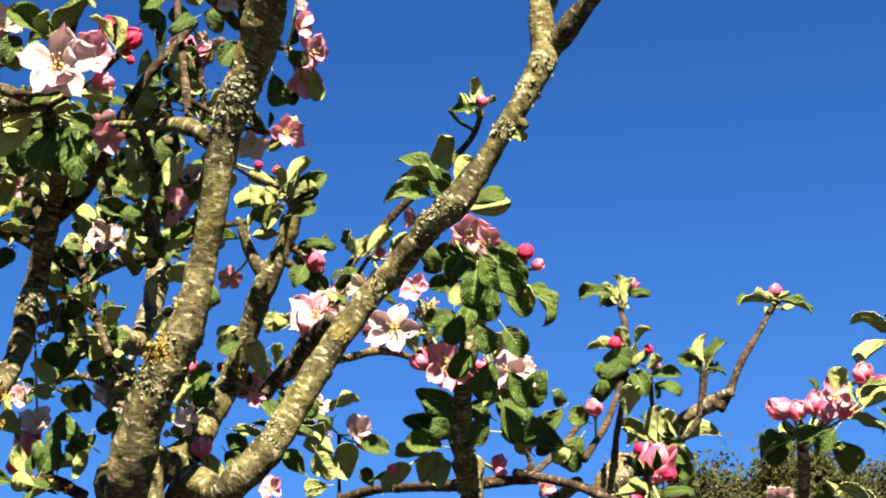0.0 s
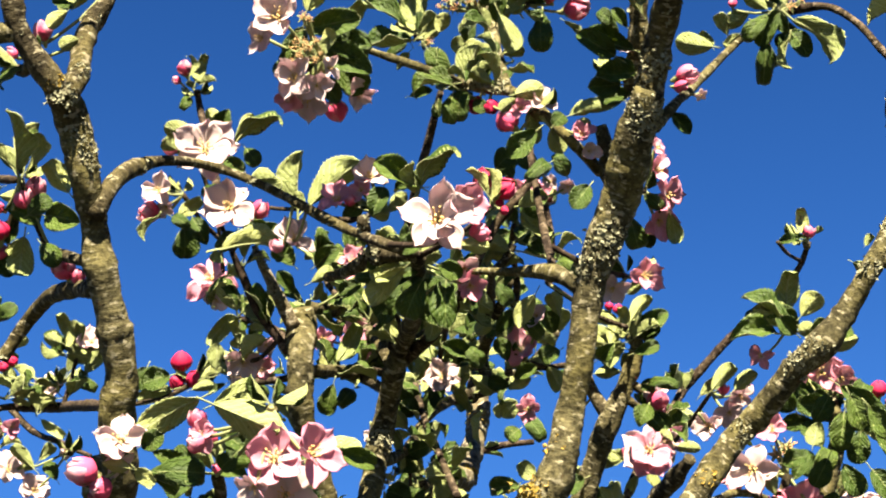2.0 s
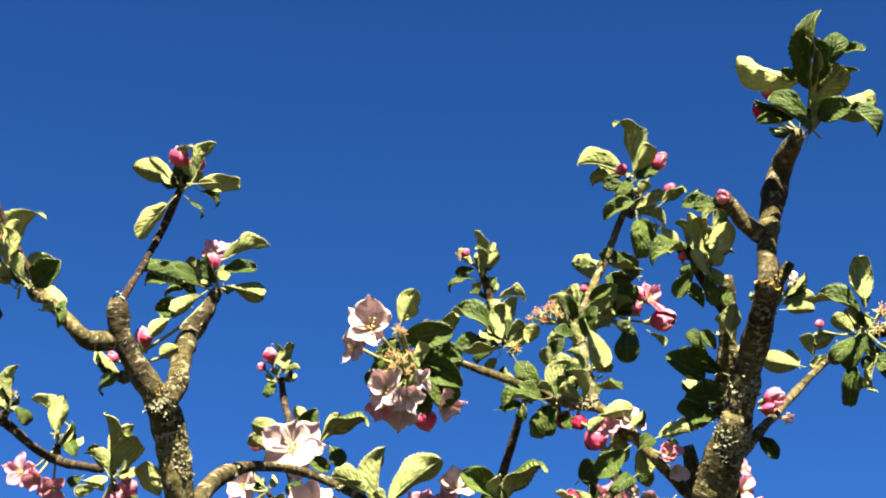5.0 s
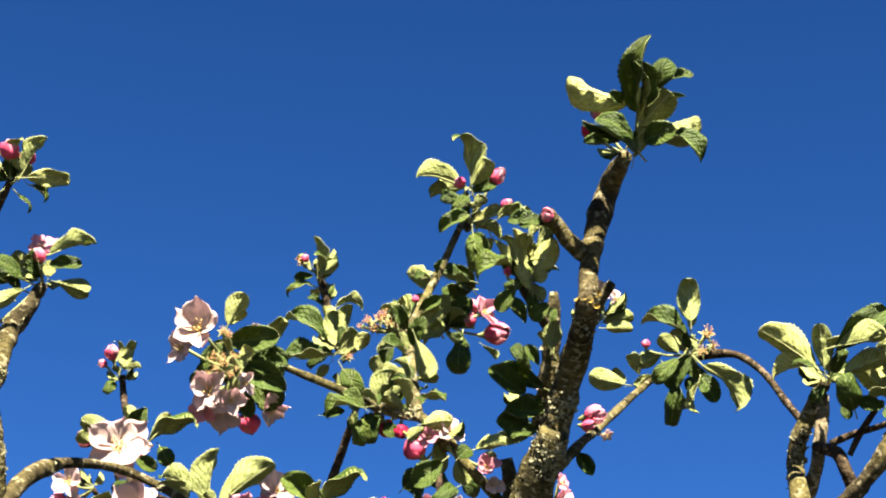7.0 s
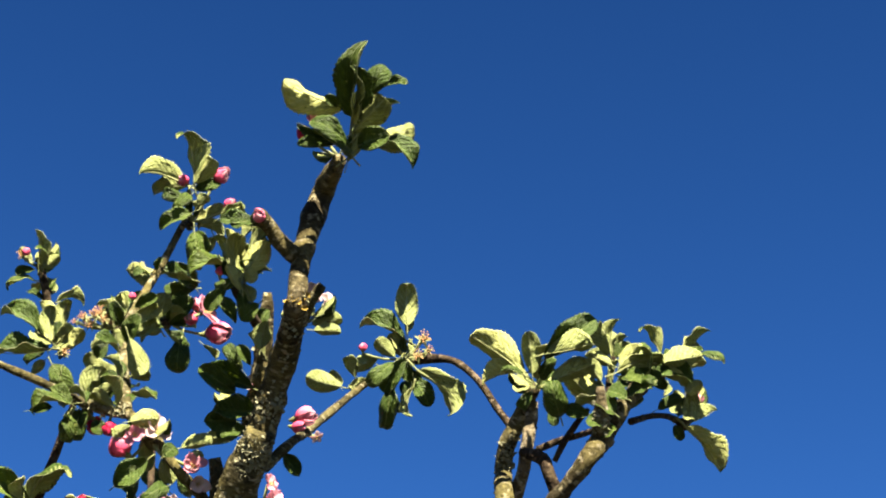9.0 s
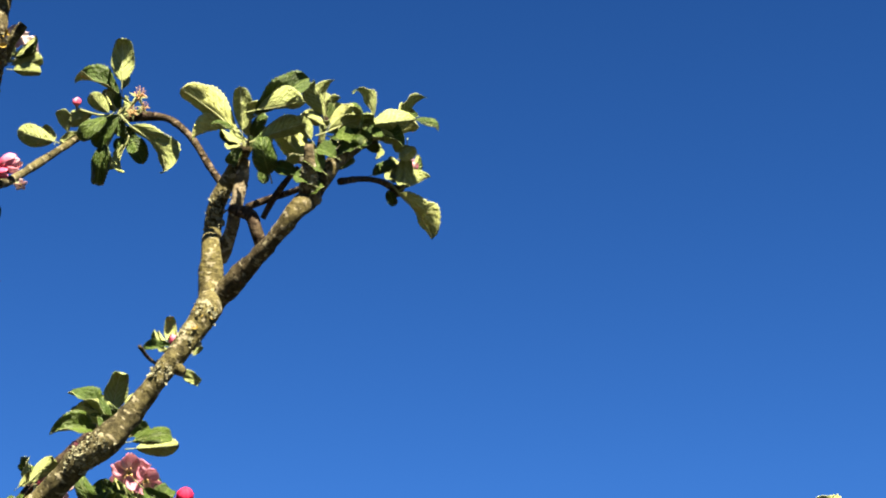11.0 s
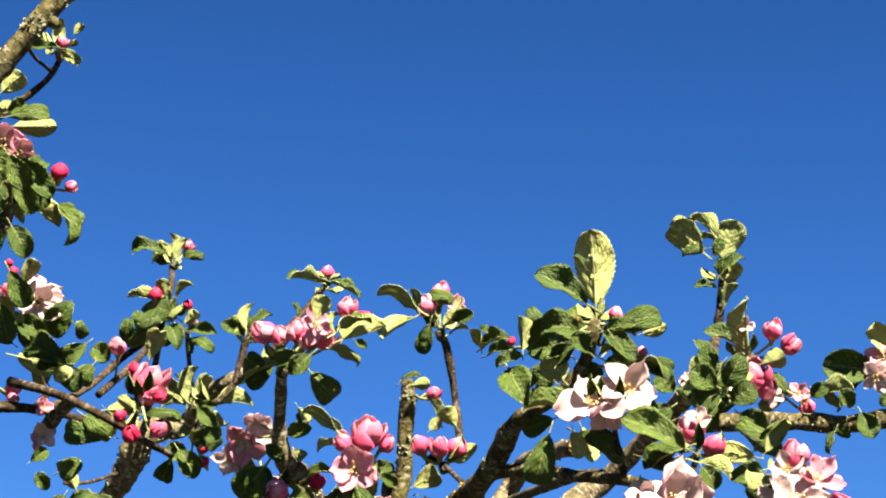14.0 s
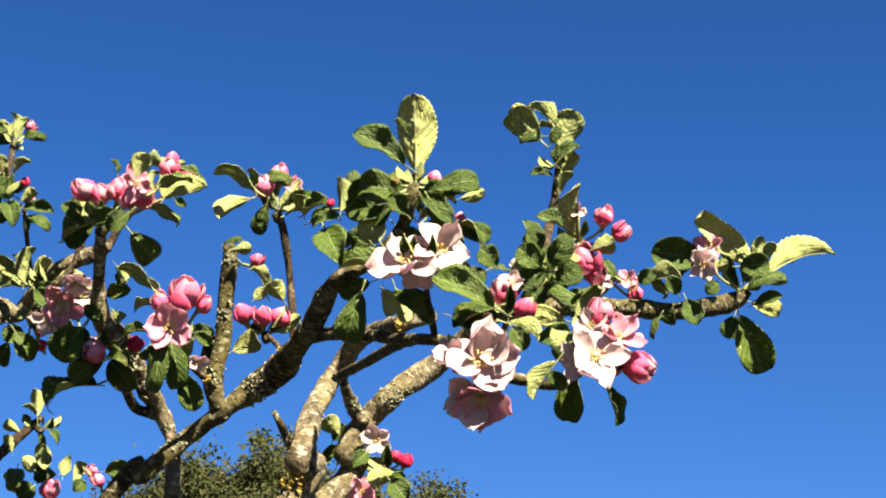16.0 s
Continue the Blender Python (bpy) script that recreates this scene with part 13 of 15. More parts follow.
blossom(0.5206, 1.0019, 1.8727, -0.41, -0.71, -0.58, 21.1, 3.45, 0.5465, 1.0096, 1.8605, False)
blossom(0.5251, 1.0035, 1.8825, -0.29, -0.95, 0.11, 19.9, 1.26, 0.5465, 1.0096, 1.8605, True)
blossom(0.3647, 1.1608, 1.7910, -0.32, -0.95, 0.02, 21.2, 0.35, 0.3739, 1.1638, 1.7744)
blossom(0.3571, 1.1676, 1.7596, -0.19, -0.89, -0.41, 21.2, 4.64, 0.3739, 1.1638, 1.7744)
blossom(-0.2760, 0.8637, 1.8686, 0.28, -0.92, -0.07, 13.9, 4.40, -0.2891, 0.8792, 1.8682, True)
blossom(-0.2928, 0.8723, 1.8580, -0.02, -1.01, -0.19, 17.8, 3.20, -0.2946, 0.8790, 1.8677, True)
blossom(-0.5468, 1.1642, 2.0463, 0.17, -0.97, -0.13, 23.0, 1.90, -0.5473, 1.1834, 2.0528, False)
blossom(-0.5143, 1.1736, 2.0376, 0.32, -0.74, -0.58, 16.1, 2.90, -0.5252, 1.1806, 2.0427, True)
blossom(0.0950, 1.0474, 1.7543, 0.41, -0.89, 0.11, 22.5, 6.20, 0.0905, 1.0668, 1.7632, False)
blossom(0.0963, 1.0514, 1.7429, 0.13, -0.83, -0.49, 20.1, 3.90, 0.0905, 1.0668, 1.7632, True)
blossom(0.0817, 1.0556, 1.7401, -0.37, -0.79, -0.43, 24.3, 1.20, 0.0896, 1.0672, 1.7626, False)
blossom(-0.2247, 0.7950, 2.0652, 0.19, -0.79, -0.60, 16.7, 3.60, -0.2268, 0.8179, 2.0947, False)
blossom(-0.2191, 0.7959, 2.0744, 0.38, -0.91, 0.02, 12.3, 4.30, -0.2268, 0.8179, 2.0947, False)
blossom(-0.2417, 0.8127, 2.0720, -0.43, -0.57, -0.69, 17.0, 3.70, -0.2268, 0.8179, 2.0947, True)
blossom(-0.2436, 0.9830, 2.0537, 0.17, -0.98, 0.14, 18.7, 0.60, -0.2237, 1.0112, 2.0515, True)
blossom(-0.3157, 1.3579, 2.0007, 0.28, -0.87, -0.22, 19.9, 5.76, -0.3128, 1.3663, 2.0071)
blossom(-0.2700, 1.1217, 2.0611, 0.23, -0.84, -0.45, 22.1, 4.00, -0.2713, 1.1460, 2.0812, True)
blossom(-0.2254, 1.2082, 2.0636, -0.05, -0.96, -0.15, 22.8, 1.70, -0.2312, 1.2412, 2.0886, False)
blossom(0.1519, 0.9521, 1.7984, -0.40, -0.52, -0.71, 17.2, 3.90, 0.1675, 0.9390, 1.7959, False)
blossom(0.1587, 0.9433, 1.8035, -0.04, -0.74, -0.60, 14.8, 2.20, 0.1686, 0.9377, 1.7986, False)

# half-open flowers
half_open(-0.0413, 0.7220, 2.1797, -0.34, -0.80, 0.50, 8.3, 6.22, -0.0297, 0.7298, 2.1619)
half_open(-0.1009, 0.8671, 2.2416, 0.65, -0.68, 0.35, 10.3, 3.27, -0.1170, 0.8805, 2.2189)
half_open(-0.0956, 0.8762, 2.2285, 0.64, -0.68, 0.35, 7.6, 3.74, -0.1170, 0.8805, 2.2189)
half_open(-0.1221, 0.8695, 2.2396, -0.63, -0.73, 0.25, 7.1, 3.89, -0.1170, 0.8805, 2.2189)
half_open(-0.1190, 0.9481, 2.2040, -0.16, -0.77, 0.61, 8.5, 3.00, -0.1363, 0.9496, 2.1934)
half_open(-0.1067, 0.9562, 2.1894, 0.88, -0.44, -0.17, 14.7, 2.21, -0.1363, 0.9496, 2.1934)
half_open(-0.1214, 0.9494, 2.1952, -0.27, -0.90, 0.35, 8.5, 2.27, -0.1363, 0.9496, 2.1934)
half_open(-0.0473, 0.8510, 2.0831, 0.92, -0.37, 0.15, 11.1, 4.07, -0.0481, 0.8555, 2.0747)
half_open(-0.0506, 0.8521, 2.0766, 0.92, -0.25, -0.30, 7.2, 1.96, -0.0481, 0.8555, 2.0747)
half_open(0.1671, 0.9112, 2.1254, 0.51, -0.68, 0.54, 6.8, 0.07, 0.1619, 0.9162, 2.1183)
half_open(-0.3235, 0.7031, 2.1539, 0.06, -0.79, 0.61, 10.6, 4.15, -0.3238, 0.7147, 2.1421)
half_open(-0.3157, 0.7094, 2.1537, 0.50, -0.68, 0.53, 8.3, 1.83, -0.3238, 0.7147, 2.1421)
half_open(-0.3094, 0.7299, 2.1110, 0.05, -0.82, 0.57, 7.8, 0.60, -0.3090, 0.7389, 2.0999)
half_open(-0.3418, 0.7345, 2.0737, 0.07, -0.81, 0.58, 10.5, 2.91, -0.3090, 0.7389, 2.0999)
half_open(-0.3595, 0.7437, 2.0687, -0.49, -0.82, 0.30, 5.9, 5.07, -0.3218, 0.7365, 2.0671)
half_open(-0.3615, 0.7919, 2.0222, 0.41, -0.69, 0.60, 10.7, 6.03, -0.3677, 0.7865, 2.0247)
half_open(-0.3671, 0.7906, 2.0154, 0.08, -0.85, 0.52, 10.2, 1.23, -0.3677, 0.7865, 2.0247)
half_open(-0.3807, 0.7932, 2.0136, -0.56, -0.77, 0.32, 6.1, 1.14, -0.3677, 0.7865, 2.0247)
half_open(-0.3531, 0.8131, 1.9874, -0.10, -0.90, 0.43, 11.2, 6.12, -0.3677, 0.7865, 2.0247)
half_open(-0.3458, 0.8127, 1.9829, 0.74, -0.65, 0.17, 7.9, 2.71, -0.3448, 0.8163, 1.9773)
half_open(-0.6994, 1.3852, 2.2011, 0.10, -0.69, 0.72, 18.3, 1.83, -0.6975, 1.3929, 2.1890)
half_open(-0.6950, 1.3899, 2.1902, -0.19, -0.81, 0.56, 14.3, 0.35, -0.6975, 1.3929, 2.1890)
half_open(-0.6891, 1.3872, 2.1988, 0.43, -0.62, 0.66, 11.9, 0.07, -0.6975, 1.3929, 2.1890)
half_open(-0.4558, 1.1749, 2.0951, 0.03, -0.71, 0.70, 8.5, 1.80, -0.4693, 1.1703, 2.0892)
half_open(-0.4996, 1.2697, 2.1309, 0.47, -0.66, 0.58, 14.2, 4.73, -0.5188, 1.2795, 2.1058)
half_open(-0.3414, 0.9440, 2.1176, -0.58, -0.76, 0.29, 9.9, 2.29, -0.3255, 0.9493, 2.1081)
half_open(-0.3910, 1.1332, 2.2777, -0.16, -0.77, 0.61, 11.5, 1.69, -0.3826, 1.1421, 2.2592)
half_open(-0.3976, 1.1377, 2.2717, -0.59, -0.76, 0.28, 6.8, 4.31, -0.3826, 1.1421, 2.2592)
half_open(-0.3530, 0.9453, 2.0780, -0.77, -0.64, 0.08, 12.5, 1.28, -0.3334, 0.9446, 2.0869)
half_open(-0.2868, 0.9365, 2.0688, 0.59, -0.62, 0.51, 10.7, 2.92, -0.2955, 0.9403, 2.0614)
half_open(-0.2579, 0.8563, 2.0099, -0.23, -0.71, 0.66, 7.3, 2.43, -0.2468, 0.8447, 2.0284)
half_open(-0.3535, 1.1299, 2.0994, -0.10, -0.77, 0.63, 8.2, 0.97, -0.3558, 1.1211, 2.1119)
half_open(-0.2206, 0.8567, 2.0324, -0.38, -0.81, 0.43, 7.3, 5.06, -0.2073, 0.8642, 2.0286)
half_open(-0.1452, 0.7742, 1.9706, 0.95, -0.29, -0.11, 10.0, 2.13, -0.1580, 0.7795, 1.9737)
half_open(-0.1361, 1.0519, 2.1195, 0.68, -0.59, 0.43, 11.7, 5.46, -0.1431, 1.0569, 2.1094)
half_open(0.0358, 1.3234, 2.1982, 0.26, -0.66, 0.70, 10.1, 0.30, 0.0326, 1.3300, 2.1945)
half_open(0.0552, 1.0733, 1.9780, 0.75, -0.58, 0.33, 7.9, 6.04, 0.0211, 1.0484, 1.9744)
half_open(-0.0166, 1.0124, 1.9048, -0.55, -0.64, 0.53, 11.1, 2.17, -0.0102, 1.0127, 1.9207)
half_open(0.0193, 1.1912, 1.9524, -0.29, -0.66, 0.69, 9.9, 3.53, 0.0367, 1.2027, 1.9395)
half_open(0.0533, 1.2007, 1.9417, -0.27, -0.54, 0.80, 8.1, 1.50, 0.0367, 1.2027, 1.9395)
half_open(0.0273, 1.2148, 1.8952, 0.32, -0.74, 0.59, 11.1, 5.12, -0.0048, 1.2045, 1.9163)
half_open(0.0279, 1.2114, 1.8881, 0.61, -0.61, -0.51, 7.4, 2.23, -0.0048, 1.2045, 1.9163)
half_open(-0.0700, 1.4615, 1.9764, 0.67, -0.67, -0.32, 12.7, 4.16, -0.0892, 1.4564, 1.9831)
half_open(-0.0792, 1.1226, 2.0063, 0.23, -0.77, 0.59, 13.7, 2.20, -0.0846, 1.1306, 2.0032)
half_open(-0.1066, 1.3032, 2.0312, -0.21, -0.62, 0.76, 10.2, 3.93, -0.0909, 1.3043, 2.0221)
half_open(-0.1274, 0.9464, 1.8468, -0.01, -0.69, 0.72, 11.2, 5.41, -0.1280, 0.9560, 1.8380)
half_open(-0.2573, 1.1322, 1.9042, -0.16, -0.81, 0.57, 17.4, 5.72, -0.2543, 1.1392, 1.9159)
half_open(-0.2647, 1.1330, 1.8908, -0.31, -0.77, 0.56, 12.7, 4.63, -0.2610, 1.1388, 1.9030)
half_open(-0.2463, 0.9993, 2.0595, -0.24, -0.66, 0.71, 8.4, 1.97, -0.2241, 1.0143, 2.0524)
half_open(-0.2677, 0.7543, 1.8850, -0.07, -0.78, 0.62, 9.5, 1.83, -0.2308, 0.7347, 1.8812)
half_open(-0.2675, 0.7503, 1.8728, -0.55, -0.83, 0.07, 9.1, 0.57, -0.2308, 0.7347, 1.8812)
half_open(-0.2612, 0.7647, 1.8655, 0.29, -0.56, 0.78, 4.9, 2.99, -0.2308, 0.7347, 1.8812)
half_open(-0.3160, 0.7480, 1.8630, -0.73, -0.64, 0.26, 13.2, 5.67, -0.3029, 0.7574, 1.8661)
half_open(-0.3105, 0.7553, 1.8572, -0.26, -0.89, -0.38, 11.5, 3.95, -0.3029, 0.7574, 1.8661)
half_open(-0.0393, 1.1279, 2.0118, 0.16, -0.64, 0.75, 7.1, 5.17, -0.0469, 1.1565, 2.0204)
half_open(-0.0801, 1.1358, 2.0046, 0.37, -0.55, 0.75, 9.0, 5.44, -0.0777, 1.1338, 2.0130)
half_open(0.1411, 1.3846, 2.0678, 0.37, -0.74, 0.57, 9.5, 1.69, 0.1303, 1.3827, 2.0503)
half_open(0.1435, 1.3010, 1.9768, 0.07, -0.74, 0.67, 8.1, 1.06, 0.1233, 1.2984, 1.9804)
half_open(0.1061, 1.0050, 1.8408, 0.36, -0.81, 0.47, 20.0, 0.95, 0.1018, 1.0047, 1.8315)
half_open(0.1048, 1.0041, 1.8309, -0.04, -0.99, -0.16, 10.2, 2.10, 0.1018, 1.0047, 1.8315)
half_open(0.1122, 0.9918, 1.8106, 0.51, -0.79, 0.35, 10.6, 1.08, 0.1018, 1.0047, 1.8315)
half_open(0.0911, 1.2062, 1.9255, -0.08, -0.79, 0.61, 13.0, 4.46, 0.0913, 1.2209, 1.9066)
half_open(0.1580, 1.4635, 1.9143, 0.18, -0.69, 0.70, 9.7, 4.12, 0.1566, 1.4398, 1.9346)
half_open(0.1565, 0.8976, 1.8364, -0.72, -0.48, 0.50, 12.6, 5.03, 0.1676, 0.9033, 1.8222)
half_open(0.1641, 0.8962, 1.8339, -0.29, -0.79, 0.53, 10.7, 3.55, 0.1676, 0.9033, 1.8222)
half_open(0.1715, 0.8927, 1.8364, -0.13, -0.78, 0.61, 11.6, 3.41, 0.1676, 0.9033, 1.8222)
half_open(0.1851, 0.8883, 1.8319, 0.43, -0.88, 0.21, 11.6, 3.18, 0.1676, 0.9033, 1.8222)
half_open(0.1773, 0.8906, 1.8313, -0.11, -0.99, 0.05, 9.7, 6.03, 0.1676, 0.9033, 1.8222)
half_open(0.1954, 0.8870, 1.8474, 0.13, -0.64, 0.75, 10.2, 1.90, 0.1676, 0.9033, 1.8222)
half_open(0.2064, 0.8886, 1.7849, -0.04, -0.64, 0.77, 15.6, 0.65, 0.2023, 0.8974, 1.7623)
half_open(0.1963, 0.8914, 1.7810, -0.63, -0.47, 0.62, 9.6, 0.55, 0.2023, 0.8974, 1.7623)
half_open(0.2168, 0.8900, 1.7813, 0.52, -0.72, 0.46, 9.2, 0.26, 0.2023, 0.8974, 1.7623)
half_open(0.1708, 0.9535, 1.7711, -0.33, -0.89, 0.31, 14.5, 2.15, 0.1669, 0.9595, 1.7739)
half_open(0.1864, 1.5289, 1.8247, -0.00, -0.64, 0.77, 16.6, 1.46, 0.1839, 1.5320, 1.8381)
half_open(0.2175, 1.5225, 1.8396, -0.14, -0.55, 0.82, 9.8, 3.19, 0.2075, 1.5269, 1.8484)
half_open(0.2219, 1.5104, 1.8306, -0.49, -0.59, 0.64, 11.3, 2.20, 0.2129, 1.5164, 1.8395)
half_open(0.2844, 1.1626, 1.9530, -0.74, -0.47, 0.48, 15.0, 0.12, 0.2963, 1.1737, 1.9397)
half_open(0.2951, 1.1690, 1.9638, -0.15, -0.63, 0.77, 14.3, 4.82, 0.2963, 1.1737, 1.9397)
half_open(0.2585, 0.9735, 1.8051, -0.15, -0.65, 0.75, 11.7, 2.11, 0.2615, 0.9801, 1.7980)
half_open(0.2483, 0.9375, 1.8235, 0.45, -0.75, 0.49, 7.4, 4.20, 0.2323, 0.9213, 1.8194)
half_open(0.3355, 0.7892, 1.7673, -0.56, -0.56, 0.61, 12.7, 3.34, 0.3383, 0.7897, 1.7572)
half_open(0.3433, 0.7822, 1.7593, 0.22, -0.84, 0.50, 10.6, 3.11, 0.3383, 0.7897, 1.7572)
half_open(0.3189, 0.7664, 1.7357, -0.18, -0.61, 0.77, 10.2, 2.03, 0.3162, 0.7654, 1.7326)
half_open(0.3700, 0.7134, 1.7162, 0.70, -0.68, -0.20, 14.0, 4.88, 0.3510, 0.7204, 1.7278)
half_open(0.3544, 0.7160, 1.7377, -0.23, -0.66, 0.71, 12.8, 2.00, 0.3510, 0.7204, 1.7278)
half_open(0.3594, 0.7171, 1.7158, 0.19, -0.97, -0.12, 9.7, 4.67, 0.3510, 0.7204, 1.7278)
half_open(0.4664, 1.0222, 1.9020, -0.11, -0.70, 0.71, 12.0, 0.99, 0.4568, 1.0387, 1.8906)
half_open(0.4798, 1.0281, 1.8959, 0.49, -0.81, 0.32, 13.1, 2.40, 0.4568, 1.0387, 1.8906)
half_open(0.4563, 1.0324, 1.8784, -0.47, -0.78, 0.41, 17.2, 0.95, 0.4568, 1.0387, 1.8906)
half_open(0.4656, 1.0370, 1.8725, 0.16, -0.98, 0.07, 14.9, 0.62, 0.4568, 1.0387, 1.8906)
half_open(0.4920, 1.0385, 1.8622, -0.40, -0.48, 0.78, 10.3, 5.72, 0.4568, 1.0387, 1.8906)
half_open(-0.2846, 0.8327, 1.9027, -0.41, -0.82, 0.35, 11.1, 3.60, -0.2846, 0.8527, 1.8938)
half_open(0.0803, 1.0512, 1.7527, -0.67, -0.66, 0.12, 12.2, 3.10, 0.0895, 1.0670, 1.7632)
half_open(-0.3545, 1.1720, 2.0337, -0.29, -0.68, 0.62, 9.6, 4.80, -0.3576, 1.1831, 2.0322)
half_open(-0.1844, 1.3092, 2.0009, 0.13, -0.66, 0.60, 10.4, 1.20, -0.1860, 1.3208, 1.9985)
half_open(-0.2803, 1.1664, 2.1384, 0.34, -0.64, 0.59, 9.8, 3.40, -0.2827, 1.1774, 2.1376)
half_open(-0.1168, 1.2887, 1.9499, 0.44, -0.64, 0.58, 10.1, 2.80, -0.1180, 1.3003, 1.9474)
half_open(-0.2271, 1.2560, 2.0786, 0.10, -0.66, 0.60, 10.3, 1.60, -0.2291, 1.2673, 2.0769)
half_open(-0.0666, 0.7318, 2.1285, -0.21, -0.95, -0.22, 7.0, 3.80, -0.0663, 0.7367, 2.1301)
half_open(0.1709, 0.9434, 1.7686, -0.54, -0.67, -0.51, 12.4, 1.80, 0.1799, 0.9540, 1.7788)

# tight buds
red_bud(-0.0464, 0.7243, 2.1714, -0.65, -0.72, 0.23, 8.1, 1.02, -0.0297, 0.7298, 2.1619)
red_bud(-0.1455, 0.8425, 2.0702, 0.09, -0.27, -0.96, 8.0, 4.53, -0.1444, 0.8399, 2.0790)
red_bud(-0.1527, 0.8449, 2.0755, -0.35, -0.42, -0.84, 5.7, 2.51, -0.1486, 0.8390, 2.0794)
red_bud(-0.1001, 0.9981, 2.0207, -0.08, -0.71, 0.70, 5.1, 3.40, -0.1333, 0.9919, 2.0347)
red_bud(-0.3789, 0.7920, 2.0010, 0.08, -0.75, 0.65, 10.4, 5.20, -0.3677, 0.7865, 2.0247)
red_bud(-0.3866, 0.7925, 1.9958, -0.37, -0.78, 0.50, 12.6, 1.70, -0.3677, 0.7865, 2.0247)
red_bud(-0.6603, 1.4957, 2.2147, -0.01, -0.65, 0.76, 11.9, 0.77, -0.6658, 1.4884, 2.2439)
red_bud(-0.5569, 1.2575, 2.1141, -0.20, -0.64, 0.74, 8.3, 5.87, -0.5188, 1.2795, 2.1058)
red_bud(-0.5519, 1.2627, 2.1200, -0.30, -0.71, 0.64, 8.3, 5.38, -0.5188, 1.2795, 2.1058)
red_bud(-0.1423, 0.7756, 1.9975, -0.16, -0.73, 0.67, 10.4, 2.84, -0.1403, 0.7860, 1.9893)
red_bud(-0.1341, 0.7826, 1.9950, 0.84, -0.42, 0.35, 10.3, 1.78, -0.1403, 0.7860, 1.9893)
red_bud(-0.1384, 0.7890, 1.9917, -0.41, -0.79, -0.45, 6.2, 5.89, -0.1403, 0.7860, 1.9893)
red_bud(-0.1347, 0.7822, 1.9842, 0.78, -0.34, -0.52, 4.7, 3.26, -0.1403, 0.7860, 1.9893)
red_bud(-0.1537, 0.8456, 2.0729, -0.19, -0.48, -0.86, 8.6, 0.62, -0.1223, 0.8171, 2.0529)
red_bud(-0.1605, 0.8429, 2.0762, -0.45, -0.88, 0.11, 6.3, 3.15, -0.1596, 0.8357, 2.0817)
red_bud(0.0482, 1.0655, 1.9841, 0.03, -0.79, 0.61, 10.6, 3.34, 0.0211, 1.0484, 1.9744)
red_bud(0.0448, 1.0713, 1.9818, -0.41, -0.87, 0.27, 8.6, 1.09, 0.0211, 1.0484, 1.9744)
red_bud(0.0219, 1.1882, 1.9646, -0.30, -0.54, 0.78, 6.6, 6.26, 0.0367, 1.2027, 1.9395)
red_bud(0.0187, 1.1928, 1.9719, -0.14, -0.55, 0.82, 5.1, 3.64, 0.0367, 1.2027, 1.9395)
red_bud(-0.1001, 1.1092, 2.0630, -0.15, -0.58, 0.80, 6.3, 5.43, -0.0939, 1.1123, 2.0457)
red_bud(-0.0798, 1.1351, 1.9989, 0.53, -0.74, -0.42, 9.1, 3.14, -0.0846, 1.1306, 2.0032)
red_bud(-0.1438, 1.1666, 1.9553, -0.33, -0.58, 0.74, 7.1, 1.10, -0.1276, 1.1717, 1.9410)
red_bud(-0.3187, 0.9009, 1.9697, 0.17, -0.70, 0.70, 12.3, 1.91, -0.3132, 0.9041, 1.9574)
red_bud(-0.3217, 0.9051, 1.9593, -0.50, -0.84, 0.21, 8.8, 5.91, -0.3132, 0.9041, 1.9574)
red_bud(-0.3112, 0.9019, 1.9589, 0.76, -0.59, 0.28, 9.9, 0.14, -0.3132, 0.9041, 1.9574)
red_bud(-0.0368, 1.1196, 2.0197, 0.31, -0.55, 0.78, 6.2, 0.06, -0.0469, 1.1565, 2.0204)
red_bud(0.1160, 1.2908, 1.9934, -0.05, -0.56, 0.83, 10.3, 5.11, 0.1233, 1.2984, 1.9804)
red_bud(0.1386, 1.2935, 1.9881, 0.20, -0.58, 0.79, 7.9, 3.03, 0.1233, 1.2984, 1.9804)
red_bud(0.0982, 1.0029, 1.8458, -0.39, -0.59, 0.71, 8.4, 5.63, 0.1018, 1.0047, 1.8315)
red_bud(0.1119, 0.9967, 1.8299, 0.67, -0.70, -0.25, 7.8, 2.76, 0.1018, 1.0047, 1.8315)
red_bud(0.0911, 0.9827, 1.8139, -0.60, -0.59, 0.54, 7.6, 1.64, 0.1018, 1.0047, 1.8315)
red_bud(0.0978, 0.9883, 1.8060, -0.29, -0.91, 0.30, 10.0, 3.99, 0.1018, 1.0047, 1.8315)
red_bud(0.1651, 1.4413, 1.9258, 0.26, -0.63, 0.73, 8.7, 1.62, 0.1566, 1.4398, 1.9346)
red_bud(0.1666, 1.4626, 1.9214, -0.49, -0.60, 0.63, 10.4, 3.37, 0.1566, 1.4398, 1.9346)
red_bud(0.2031, 0.8847, 1.8421, 0.60, -0.66, 0.45, 9.8, 2.32, 0.1676, 0.9033, 1.8222)
red_bud(0.1911, 0.9492, 1.7762, -0.13, -0.82, 0.56, 8.5, 5.32, 0.1819, 0.9572, 1.7808)
red_bud(0.2645, 0.8308, 1.8172, 0.02, -0.56, 0.83, 4.2, 6.27, 0.2998, 0.8113, 1.8224)
red_bud(0.3819, 1.1555, 1.7785, 0.08, -0.78, 0.62, 9.9, 1.38, 0.3739, 1.1638, 1.7744)
red_bud(0.3765, 1.1602, 1.7817, -0.43, -0.61, 0.66, 8.5, 2.25, 0.3739, 1.1638, 1.7744)

